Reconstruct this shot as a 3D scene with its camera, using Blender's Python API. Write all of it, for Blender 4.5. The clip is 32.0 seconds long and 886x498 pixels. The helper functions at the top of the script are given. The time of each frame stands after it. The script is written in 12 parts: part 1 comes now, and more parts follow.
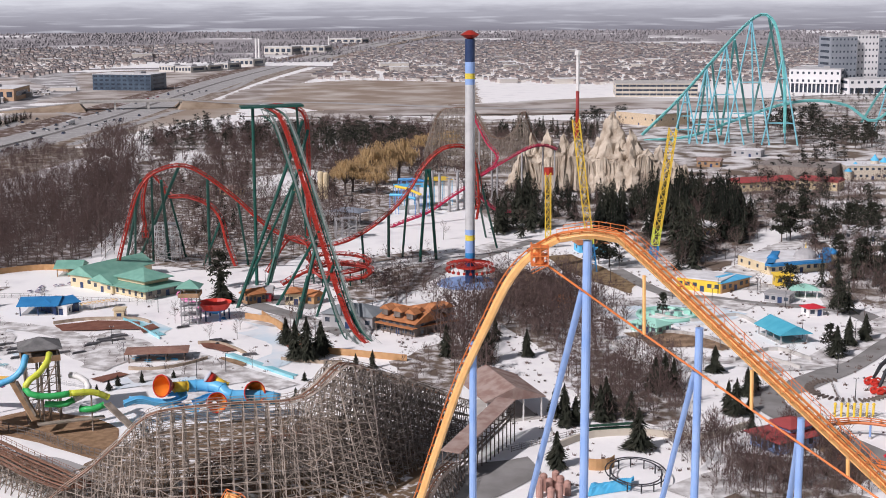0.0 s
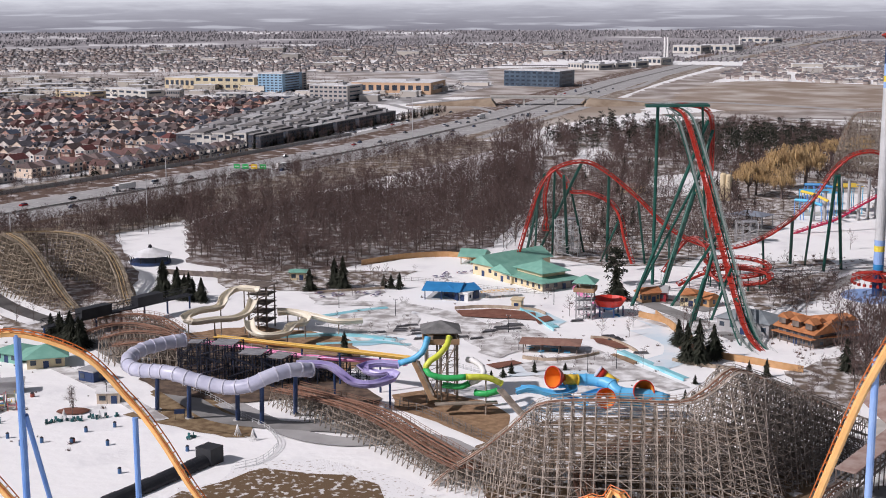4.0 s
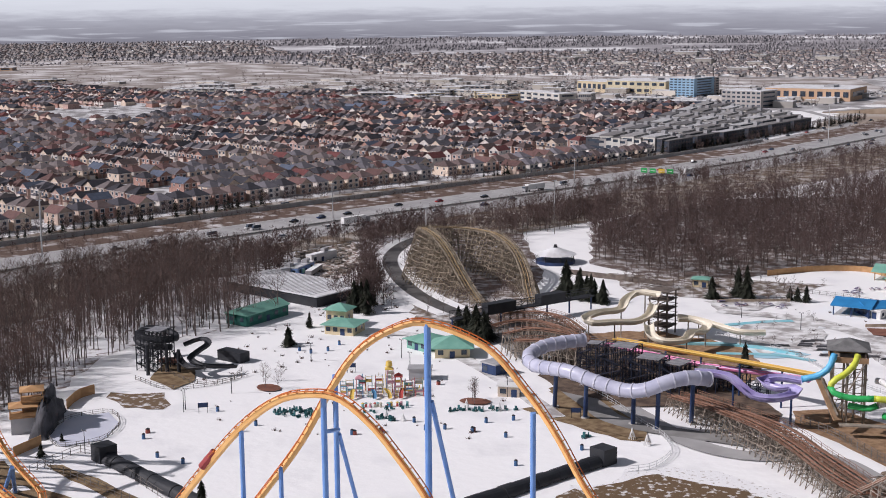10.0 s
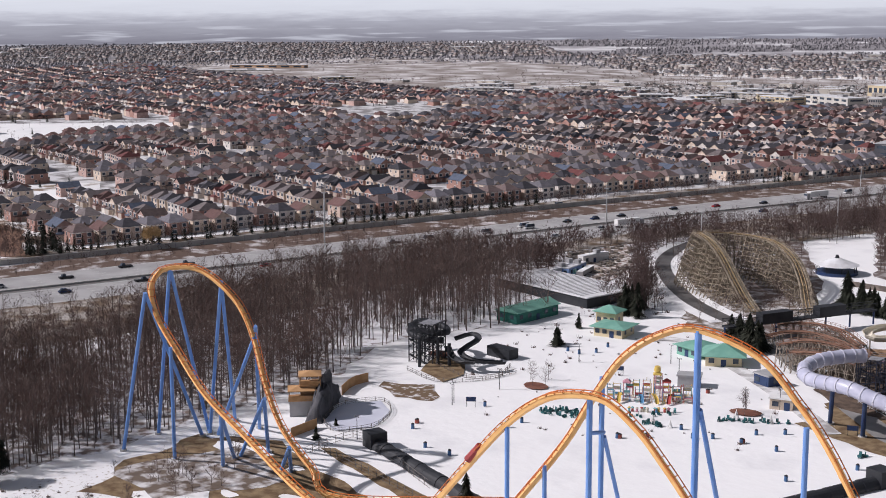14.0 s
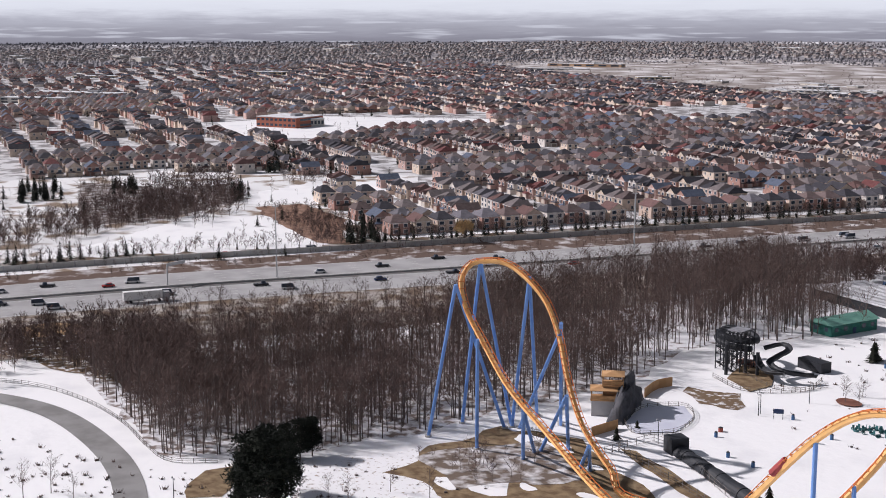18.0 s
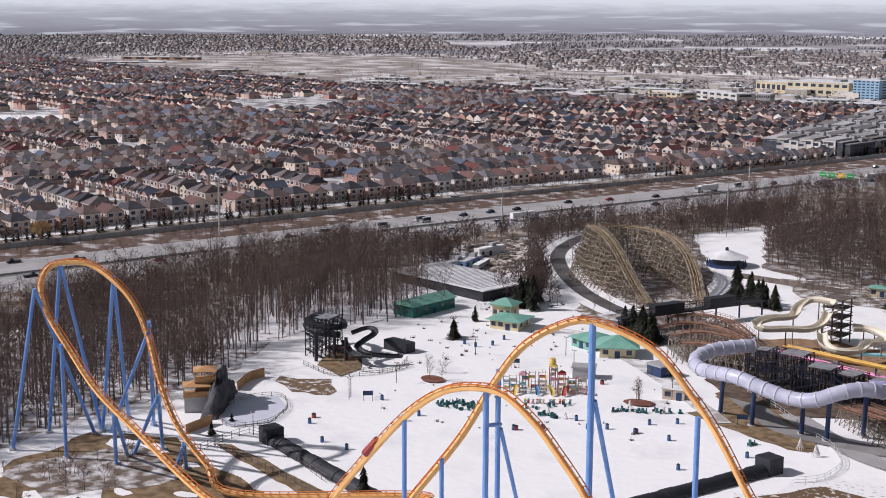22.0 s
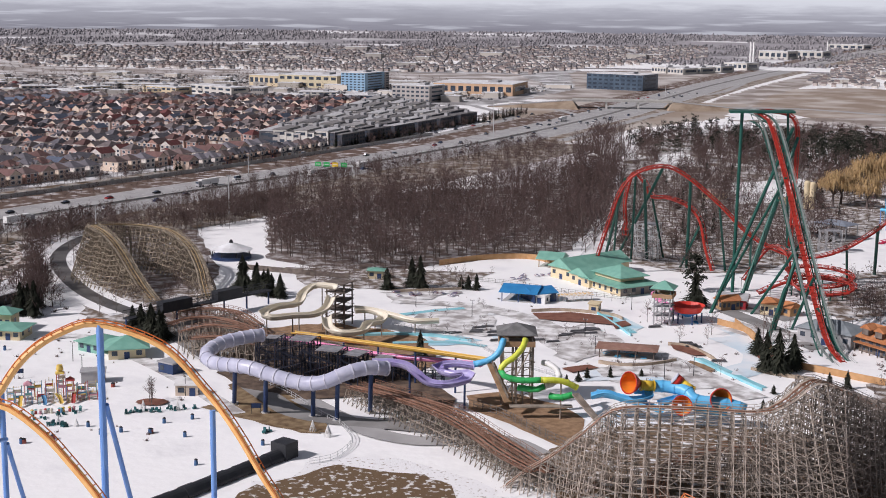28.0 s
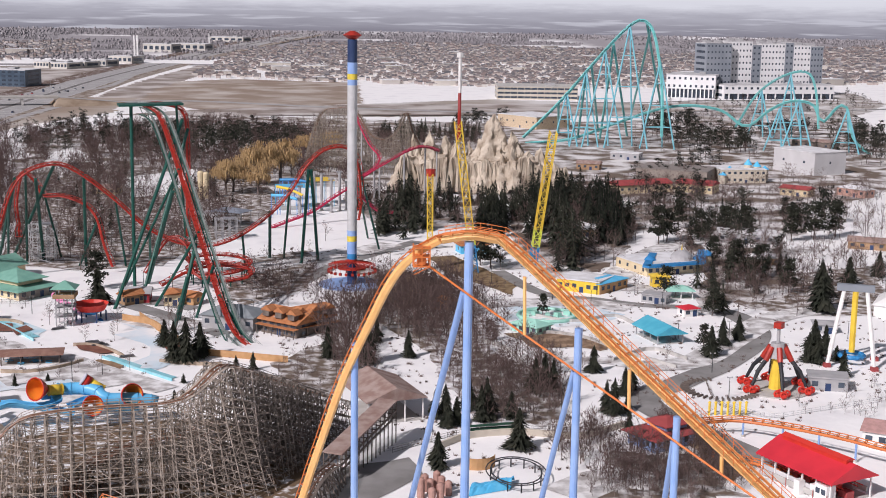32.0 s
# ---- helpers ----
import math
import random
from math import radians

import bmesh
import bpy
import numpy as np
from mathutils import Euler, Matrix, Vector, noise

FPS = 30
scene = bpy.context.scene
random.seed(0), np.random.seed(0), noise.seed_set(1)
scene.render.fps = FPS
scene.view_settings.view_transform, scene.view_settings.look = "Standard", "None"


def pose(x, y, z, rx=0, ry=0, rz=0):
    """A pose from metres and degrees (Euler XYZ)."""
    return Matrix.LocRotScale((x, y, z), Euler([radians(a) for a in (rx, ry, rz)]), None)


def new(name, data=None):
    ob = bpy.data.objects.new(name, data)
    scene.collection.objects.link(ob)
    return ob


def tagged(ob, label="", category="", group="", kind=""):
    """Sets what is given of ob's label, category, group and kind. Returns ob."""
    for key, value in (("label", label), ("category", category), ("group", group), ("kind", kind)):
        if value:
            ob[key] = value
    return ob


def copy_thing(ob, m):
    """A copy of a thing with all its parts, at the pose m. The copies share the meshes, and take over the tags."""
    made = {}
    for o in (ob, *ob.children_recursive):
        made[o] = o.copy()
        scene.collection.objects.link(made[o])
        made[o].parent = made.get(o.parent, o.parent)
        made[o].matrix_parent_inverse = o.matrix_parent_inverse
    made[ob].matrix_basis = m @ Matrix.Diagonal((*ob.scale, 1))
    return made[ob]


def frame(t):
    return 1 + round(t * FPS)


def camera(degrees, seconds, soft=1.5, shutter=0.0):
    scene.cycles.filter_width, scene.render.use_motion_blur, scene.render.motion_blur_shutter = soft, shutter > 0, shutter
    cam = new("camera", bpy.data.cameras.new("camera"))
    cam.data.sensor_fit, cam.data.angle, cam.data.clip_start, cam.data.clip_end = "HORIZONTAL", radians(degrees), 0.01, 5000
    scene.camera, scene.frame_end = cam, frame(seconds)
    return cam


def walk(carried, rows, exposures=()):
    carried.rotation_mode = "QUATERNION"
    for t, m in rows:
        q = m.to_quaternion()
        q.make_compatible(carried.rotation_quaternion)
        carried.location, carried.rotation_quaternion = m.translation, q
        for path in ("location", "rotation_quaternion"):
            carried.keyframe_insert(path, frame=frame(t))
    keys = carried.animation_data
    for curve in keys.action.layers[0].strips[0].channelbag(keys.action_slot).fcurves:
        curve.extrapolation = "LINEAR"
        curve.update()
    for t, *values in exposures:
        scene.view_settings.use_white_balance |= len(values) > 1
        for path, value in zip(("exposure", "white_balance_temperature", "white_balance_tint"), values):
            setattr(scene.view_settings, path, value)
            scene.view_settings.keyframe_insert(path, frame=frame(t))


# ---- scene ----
cam = camera(36.75, 32.0, soft=0.95)

# seconds, heading (right of +y), tilt below level, roll, in degrees
TURN = (
    (0.0, -0.000, 10.394, -0.249),
    (0.5, -2.361, 10.380, -0.204),
    (1.0, -4.774, 10.381, -0.173),
    (1.5, -6.965, 10.375, -0.176),
    (2.0, -8.972, 10.384, -0.221),
    (2.5, -11.060, 10.372, -0.217),
    (3.0, -13.130, 10.406, -0.179),
    (3.5, -15.235, 10.397, -0.121),
    (4.0, -17.222, 10.405, -0.133),
    (4.5, -19.132, 10.408, -0.118),
    (6.5, -21.284, 10.424, -0.470),
    (7.0, -23.365, 10.407, -0.613),
    (7.5, -25.466, 10.344, -0.674),
    (8.0, -27.436, 10.303, -0.616),
    (8.5, -29.315, 10.242, -0.602),
    (9.0, -31.204, 10.205, -0.521),
    (9.5, -33.056, 10.166, -0.525),
    (10.0, -34.699, 10.133, -0.489),
    (10.5, -36.128, 10.102, -0.459),
    (11.0, -37.488, 10.079, -0.501),
    (11.5, -38.834, 10.067, -0.539),
    (12.0, -40.284, 10.054, -0.436),
    (12.5, -41.714, 10.040, -0.431),
    (13.0, -43.415, 10.018, -0.437),
    (13.5, -44.927, 10.020, -0.377),
    (15.5, -52.193, 9.996, -0.266),
    (16.0, -54.221, 9.987, -0.209),
    (16.5, -56.216, 9.986, -0.205),
    (17.0, -57.808, 9.996, -0.119),
    (17.5, -59.356, 10.002, -0.131),
    (18.0, -59.951, 10.015, -0.056),
    (18.5, -60.110, 10.026, -0.059),
    (19.0, -59.957, 10.046, 0.107),
    (19.5, -56.983, 10.079, 0.223),
    (20.0, -53.536, 10.104, 0.297),
    (20.5, -49.953, 10.151, 0.289),
    (21.0, -46.711, 10.195, 0.311),
    (21.5, -43.744, 10.231, 0.297),
    (22.0, -42.020, 10.298, 0.253),
    (22.5, -40.811, 10.317, 0.350),
    (23.0, -40.214, 10.360, 0.353),
    (23.5, -39.887, 10.389, 0.306),
    (24.0, -38.742, 10.375, 0.558),
    (24.5, -37.247, 10.416, 0.419),
    (26.5, -29.513, 10.389, 0.606),
    (27.0, -26.787, 10.387, 0.525),
    (27.5, -23.923, 10.375, 0.552),
    (28.0, -20.632, 10.369, 0.632),
    (28.5, -17.117, 10.355, 0.647),
    (29.0, -13.630, 10.343, 0.713),
    (29.5, -10.187, 10.328, 0.748),
    (30.0, -6.635, 10.329, 0.808),
    (30.5, -3.472, 10.322, 0.822),
    (31.0, -0.599, 10.318, 0.837),
    (31.5, 2.261, 10.326, 0.845),
    (32.0, 5.149, 10.324, 0.849),
)
EYE = (0.0, 0.0, 100.0)


def turned(yaw, tilt, roll):
    return pose(*EYE, 0, 0, -yaw) @ pose(0, 0, 0, 90 - tilt, 0, 0) @ pose(0, 0, 0, 0, 0, roll)


walk(cam, [(t, turned(a, b, c)) for t, a, b, c in TURN], exposures=((0.0, 0.05, 6250, 20.0), (4.0, 0.04, 6200, 19.5), (9.0, 0.02, 6140, 19.0), (13.0, 0.04, 6130, 19.0), (16.0, 0.11, 6120, 19.0), (19.0, 0.16, 6120, 19.0), (21.0, 0.11, 6120, 19.0), (26.5, 0.02, 6150, 19.0), (30.0, 0.05, 6230, 20.0), (32.0, 0.05, 6250, 21.0)))

# ---- world and sun ----
SUN_AZ, SUN_EL = 227.0, 38.0
world = bpy.data.worlds.new("world")
scene.world = world
world.use_nodes = True
wn = world.node_tree.nodes
sky = wn.new("ShaderNodeTexSky")
sky.sky_type = "NISHITA"
sky.sun_disc = False
sky.sun_elevation = radians(SUN_EL)
sky.sun_rotation = radians(SUN_AZ)
sky.air_density, sky.dust_density, sky.ozone_density = 1.2, 1.5, 1.0
sky.altitude = 200
soften = wn.new("ShaderNodeHueSaturation")
soften.inputs["Saturation"].default_value = 0.35
wn["Background"].inputs["Strength"].default_value = 0.044
world.node_tree.links.new(sky.outputs["Color"], soften.inputs["Color"])
world.node_tree.links.new(soften.outputs["Color"], wn["Background"].inputs["Color"])
sun = new("sun", bpy.data.lights.new("sun", "SUN"))
sun.data.energy, sun.data.angle, sun.data.color = 3.85, radians(1.0), (1.0, 0.95, 0.88)
sa, se = radians(SUN_AZ), radians(SUN_EL)
sun_way = Vector((math.sin(sa) * math.cos(se), math.cos(sa) * math.cos(se), math.sin(se)))
sun.rotation_euler = sun_way.to_track_quat("Z", "Y").to_euler()

# ---- materials ----
def mat(name, c1, c2=None, scale=1.0, rough=0.7, metal=0.0, bump=0.0, fine=0.0, island=0.0, random=0.0, lo=0.38, hi=0.62):
    """Two colours mixed by noise at two scales; bump in metres; island or random: spread of value from piece to piece."""
    m = bpy.data.materials.new(name)
    m.use_nodes = True
    n, l = m.node_tree.nodes, m.node_tree.links
    b = n["Principled BSDF"]
    b.inputs["Roughness"].default_value, b.inputs["Metallic"].default_value = rough, metal
    b.inputs["Specular IOR Level"].default_value = 0.3
    c2 = c2 or tuple(x * 0.8 for x in c1)
    co = n.new("ShaderNodeTexCoord")
    t1 = n.new("ShaderNodeTexNoise")
    t1.inputs["Scale"].default_value, t1.inputs["Detail"].default_value = scale, 8
    l.new(co.outputs["Object"], t1.inputs["Vector"])
    r = n.new("ShaderNodeValToRGB")
    r.color_ramp.elements[0].position, r.color_ramp.elements[1].position = lo, hi
    r.color_ramp.elements[0].color, r.color_ramp.elements[1].color = (*c1, 1), (*c2, 1)
    l.new(t1.outputs["Fac"], r.inputs["Fac"])
    col = r.outputs["Color"]
    if island or random:
        src = n.new("ShaderNodeNewGeometry").outputs["Random Per Island"] if island else n.new("ShaderNodeObjectInfo").outputs["Random"]
        k = island or random
        mr = n.new("ShaderNodeMapRange")
        mr.inputs["To Min"].default_value, mr.inputs["To Max"].default_value = 1 - k, 1 + k
        l.new(src, mr.inputs["Value"])
        h = n.new("ShaderNodeHueSaturation")
        l.new(mr.outputs["Result"], h.inputs["Value"])
        l.new(col, h.inputs["Color"])
        col = h.outputs["Color"]
    l.new(col, b.inputs["Base Color"])
    if bump or fine:
        t2 = n.new("ShaderNodeTexNoise")
        t2.inputs["Scale"].default_value, t2.inputs["Detail"].default_value = scale * 6, 4
        l.new(co.outputs["Object"], t2.inputs["Vector"])
        bp = n.new("ShaderNodeBump")
        bp.inputs["Distance"].default_value = bump or fine
        bp.inputs["Strength"].default_value = 0.6
        l.new(t2.outputs["Fac"], bp.inputs["Height"])
        l.new(bp.outputs["Normal"], b.inputs["Normal"])
    return m


SNOW = mat("snow", (0.76, 0.76, 0.775), (0.9, 0.9, 0.9), 0.06, 0.6, bump=0.3, lo=0.25, hi=0.48)
TURF = mat("dead_turf", (0.14, 0.09, 0.05), (0.26, 0.19, 0.11), 0.4, 0.95, bump=0.2)
STUBBLE = mat("stubbly_snow", (0.3, 0.24, 0.18), (0.84, 0.84, 0.85), 0.9, 0.9, bump=0.2, lo=0.3, hi=0.42)
TURF_SNOW = mat("turf_with_snow", (0.16, 0.108, 0.066), (0.76, 0.76, 0.77), 0.42, 0.9, bump=0.2, lo=0.52, hi=0.64)
VERGE = mat("roadside_grass_snow", (0.15, 0.105, 0.07), (0.4, 0.37, 0.34), 0.12, 0.95, bump=0.1, lo=0.42, hi=0.6)
LITTER = mat("leaf_litter_snow", (0.2, 0.155, 0.135), (0.74, 0.74, 0.76), 0.35, 0.9, bump=0.1, lo=0.4, hi=0.56)
SOIL = mat("brown_soil", (0.22, 0.135, 0.078), (0.33, 0.215, 0.13), 0.5, 0.95, bump=0.2)
ASPHALT = mat("asphalt", (0.2, 0.195, 0.19), (0.28, 0.275, 0.27), 0.12, 0.85, fine=0.01)
WET_ASPHALT = mat("wet_asphalt", (0.085, 0.08, 0.08), (0.15, 0.145, 0.14), 0.12, 0.6, fine=0.01)
ROAD = mat("salted_road", (0.32, 0.315, 0.315), (0.4, 0.395, 0.395), 0.08, 0.85, fine=0.01)
CONCRETE = mat("concrete", (0.42, 0.41, 0.39), (0.5, 0.49, 0.47), 0.3, 0.8, fine=0.01)
TIMBER = mat("weathered_timber", (0.19, 0.16, 0.13), (0.32, 0.275, 0.23), 0.5, 0.85, island=0.25)
TIMBER_DARK = mat("dark_timber", (0.11, 0.09, 0.08), (0.18, 0.15, 0.13), 0.5, 0.85, island=0.25)
TIMBER_PALE = mat("pale_weathered_timber", (0.25, 0.212, 0.178), (0.41, 0.355, 0.305), 0.5, 0.85, island=0.25)
RAIL_BROWN = mat("rusty_rail", (0.16, 0.08, 0.05), (0.24, 0.13, 0.09), 0.5, 0.7)
ORANGE = mat("orange_track_paint", (0.66, 0.2, 0.05), (0.58, 0.16, 0.04), 0.4, 0.45)
YELLOW_ORANGE = mat("yellow_orange_paint", (0.82, 0.49, 0.19), (0.76, 0.42, 0.15), 0.4, 0.45)
BLUE = mat("blue_column_paint", (0.13, 0.27, 0.62), (0.17, 0.32, 0.66), 0.3, 0.45)
PALE_GREY_WALL = mat("pale_grey_wall", (0.5, 0.5, 0.52), (0.62, 0.62, 0.63), 0.3, 0.8)
ORANGE_CAR = mat("orange_car_paint", (0.7, 0.2, 0.05), (0.6, 0.16, 0.05), 0.5, 0.45)
SLIDE_RED = mat("red_fibreglass", (0.62, 0.05, 0.03), (0.55, 0.04, 0.03), 0.3, 0.35)
BLUE_PALE = mat("pale_blue_column_paint", (0.22, 0.36, 0.67), (0.27, 0.41, 0.7), 0.3, 0.45)
RED = mat("red_track_paint", (0.4, 0.035, 0.022), (0.32, 0.03, 0.02), 0.4, 0.45)
GREEN = mat("green_column_paint", (0.008, 0.065, 0.05), (0.012, 0.085, 0.066), 0.4, 0.45)
# Teal is lightened to put distance haze on the far coaster.
TEAL = mat("teal_track_paint", (0.16, 0.52, 0.52), (0.2, 0.58, 0.57), 0.4, 0.45)
BARK = mat("bark", (0.1, 0.08, 0.074), (0.18, 0.148, 0.138), 0.8, 0.95, island=0.3)
TWIG = mat("bare_twigs", (0.108, 0.07, 0.06), (0.168, 0.118, 0.103), 0.15, 0.95, island=0.25)
NEEDLE = mat("spruce_needles", (0.017, 0.021, 0.014), (0.038, 0.04, 0.028), 0.4, 0.9, island=0.4)
WILLOW = mat("golden_willow_twigs", (0.46, 0.32, 0.16), (0.34, 0.23, 0.12), 0.2, 0.9, island=0.25)
GLASS = mat("dark_window_glass", (0.04, 0.05, 0.07), (0.07, 0.09, 0.12), 0.3, 0.15)
WHITE = mat("white_paint", (0.78, 0.78, 0.77), (0.7, 0.7, 0.69), 0.3, 0.6)
GREY = mat("grey_paint", (0.4, 0.4, 0.41), (0.33, 0.33, 0.34), 0.3, 0.6)
BLACK = mat("black_sheet", (0.022, 0.024, 0.03), (0.035, 0.037, 0.042), 0.3, 0.55, bump=0.05)
GREEN_ROOF = mat("green_metal_roof", (0.16, 0.36, 0.29), (0.21, 0.43, 0.35), 0.3, 0.5)
CREAM = mat("cream_wall", (0.68, 0.57, 0.38), (0.6, 0.5, 0.33), 0.3, 0.8)
BLUE_ROOF = mat("blue_metal_roof", (0.025, 0.19, 0.44), (0.035, 0.23, 0.5), 0.3, 0.5)
NAVY = mat("navy_steel", (0.02, 0.04, 0.11), (0.03, 0.055, 0.13), 0.3, 0.5)
STEEL = mat("galvanised_steel", (0.5, 0.51, 0.52), (0.58, 0.59, 0.6), 0.3, 0.5, metal=0.15)


# ---- builders ----
class Geo:
    def __init__(self):
        self.v, self.f = [], []

    def add(self, vs, fs):
        k = len(self.v)
        self.v.extend(tuple(p) for p in vs)
        self.f.extend(tuple(i + k for i in f) for f in fs)
        return self

    def box(self, c, s, rz=0.0):
        a, b, h = s[0] / 2, s[1] / 2, s[2] / 2
        co, si = math.cos(rz), math.sin(rz)
        vs = [(c[0] + x * co - y * si, c[1] + x * si + y * co, c[2] + z) for z in (-h, h) for x, y in ((-a, -b), (a, -b), (a, b), (-a, b))]
        return self.add(vs, [(3, 2, 1, 0), (4, 5, 6, 7), (0, 1, 5, 4), (1, 2, 6, 5), (2, 3, 7, 6), (3, 0, 4, 7)])

    def beam(self, p, q, w, h=None):
        p, q = Vector(p), Vector(q)
        d = q - p
        if d.length < 1e-4:
            return self
        d.normalize()
        s = d.cross(Vector((0, 0, 1))) if abs(d.z) < 0.98 else Vector((1, 0, 0))
        s.normalize()
        u = s.cross(d)
        s, u = s * (w / 2), u * ((h or w) / 2)
        vs = [e + o for e in (p, q) for o in (-s - u, s - u, s + u, -s + u)]
        return self.add(vs, [(3, 2, 1, 0), (4, 5, 6, 7), (0, 1, 5, 4), (1, 2, 6, 5), (2, 3, 7, 6), (3, 0, 4, 7)])

    def tube(self, pts, r, n=8, ring=False, caps=True):
        pts = [Vector(p) for p in pts]
        m = len(pts)
        rs = r if isinstance(r, (list, tuple)) else [r] * m
        vs, fs = [], []
        ref = None
        for i, p in enumerate(pts):
            if ring:
                d = pts[(i + 1) % m] - pts[i - 1]
            else:
                d = pts[min(i + 1, m - 1)] - pts[max(i - 1, 0)]
            d.normalize()
            if ref is None:
                ref = Vector((0, 0, 1)) if abs(d.z) < 0.9 else Vector((1, 0, 0))
            s = d.cross(ref)
            if s.length < 1e-3:
                s = d.cross(Vector((1, 0.3, 0)))
            s.normalize()
            u = s.cross(d)
            ref = u
            vs += [p + (s * math.cos(6.28319 * j / n) + u * math.sin(6.28319 * j / n)) * rs[i] for j in range(n)]
        for i in range(m if ring else m - 1):
            for j in range(n):
                a, b = i * n, ((i + 1) % m) * n
                fs.append((a + j, a + (j + 1) % n, b + (j + 1) % n, b + j))
        if caps and not ring:
            fs += [tuple(range(n))[::-1], tuple(range((m - 1) * n, m * n))]
        return self.add(vs, fs)

    def prism(self, poly, z0, z1, top=None):
        n = len(poly)
        top = top or poly
        vs = [(p[0], p[1], z0) for p in poly] + [(p[0], p[1], z1) for p in top]
        return self.add(vs, [tuple(range(n))[::-1], tuple(range(n, 2 * n))] + [(i, (i + 1) % n, n + (i + 1) % n, n + i) for i in range(n)])

    def cyl(self, x, y, z0, z1, r0, r1=None, n=12):
        r1 = r0 if r1 is None else r1
        a = [(x + r0 * math.cos(6.28319 * i / n), y + r0 * math.sin(6.28319 * i / n)) for i in range(n)]
        b = [(x + r1 * math.cos(6.28319 * i / n), y + r1 * math.sin(6.28319 * i / n)) for i in range(n)]
        return self.prism(a, z0, z1, b)

    def hip(self, w, d, z, h, over=0.5, ridge=None, cx=0.0, cy=0.0):
        """Hipped roof over a w x d plan, with eaves; ridge: its length along x."""
        a, b = w / 2 + over, d / 2 + over
        k = (max(w - d, 0.0) if ridge is None else ridge) / 2
        t = 0.18
        vs = [(-a, -b, z - t), (a, -b, z - t), (a, b, z - t), (-a, b, z - t), (-a, -b, z), (a, -b, z), (a, b, z), (-a, b, z), (-k, 0, z + h), (k, 0, z + h)]
        vs = [(x + cx, y + cy, q) for x, y, q in vs]
        return self.add(vs, [(3, 2, 1, 0), (0, 1, 5, 4), (1, 2, 6, 5), (2, 3, 7, 6), (3, 0, 4, 7), (4, 5, 9, 8), (5, 6, 9), (6, 7, 8, 9), (7, 4, 8)])

    def gable(self, w, d, z, h, over=0.5, cx=0.0, cy=0.0):
        return self.hip(w, d, z, h, over, ridge=w + 2 * over, cx=cx, cy=cy)

    def out(self, name, material, parent=None, label="", smooth=False):
        me = bpy.data.meshes.new(name)
        me.from_pydata(self.v, [], self.f)
        me.materials.append(material)
        if smooth:
            me.shade_smooth()
        ob = new(name, me)
        ob.parent = parent
        if label:
            ob["label"] = label
        return ob


def thing(name, at=(0, 0, 0), rz=0.0, label="", category="", group="", kind=""):
    ob = new(name)
    ob.location = (at[0], at[1], at[2] if len(at) > 2 else 0.0)
    ob.rotation_euler = (0, 0, rz)
    return tagged(ob, label, category, group, kind)


def spline(pts, step=2.0, ring=False):
    """Evenly spaced points on a smooth curve through pts."""
    P = [Vector(p) for p in pts]
    n = len(P)
    out = []
    for i in range(n if ring else n - 1):
        if ring:
            a, b, c, d = P[i - 1], P[i], P[(i + 1) % n], P[(i + 2) % n]
        else:
            b, c = P[i], P[i + 1]
            a = P[i - 1] if i else b * 2 - c
            d = P[i + 2] if i + 2 < n else c * 2 - b
        k = max(2, int((c - b).length / (step * 0.25)))
        for j in range(k):
            t = j / k
            out.append(0.5 * (2 * b + (c - a) * t + (2 * a - 5 * b + 4 * c - d) * t * t + (3 * b - a - 3 * c + d) * t ** 3))
    out.append(P[0].copy() if ring else P[-1])
    res, acc = [out[0]], 0.0
    for a, b in zip(out, out[1:]):
        acc += (b - a).length
        if acc >= step:
            res.append(b)
            acc = 0.0
    if acc > step * 0.4 and not ring:
        res.append(out[-1])
    return res


def inside(x, y, poly):
    hit = False
    for (a, b), (c, d) in zip(poly, poly[1:] + poly[:1]):
        if (b > y) != (d > y) and x < (c - a) * (y - b) / (d - b) + a:
            hit = not hit
    return hit


def smoothstep(a):
    a = min(max(a, 0.0), 1.0)
    return a * a * (3 - 2 * a)


def land(x, y):
    """Height of the ground: flat, and rising to low hills far out."""
    r, a = math.hypot(x, y), math.degrees(math.atan2(x, y))
    top = 97 - 14 * smoothstep((-a - 25) / 30)
    return top * min(max((r - 2300) / 2600, 0.0), 1.0) ** 1.15


LAYER = iter(range(100000))


def sheet(name, poly, material, lift=0.05, label="", category="ground", kind="structure", ragged=0.0, step=6.0):
    """A flat patch on the ground, with a ragged outline; each lies a little above the one before."""
    lift += next(LAYER) * 0.0008
    pts = []
    for (a, b), (c, d) in zip(poly, poly[1:] + poly[:1]):
        n = max(1, int(math.hypot(c - a, d - b) / step))
        for i in range(n):
            x, y = a + (c - a) * i / n, b + (d - b) * i / n
            if ragged:
                x += ragged * noise.noise((x * 0.13, y * 0.13, 1.7)) * 2
                y += ragged * noise.noise((x * 0.13, y * 0.13, 9.1)) * 2
            pts.append((x, y))
    g = Geo()
    g.add([(x, y, land(x, y) + lift + max(0.0, math.hypot(x, y) - 2200) * 0.003) for x, y in pts], [tuple(range(len(pts)))])
    ob = g.out(name, material)
    return tagged(ob, label, category, kind=kind)


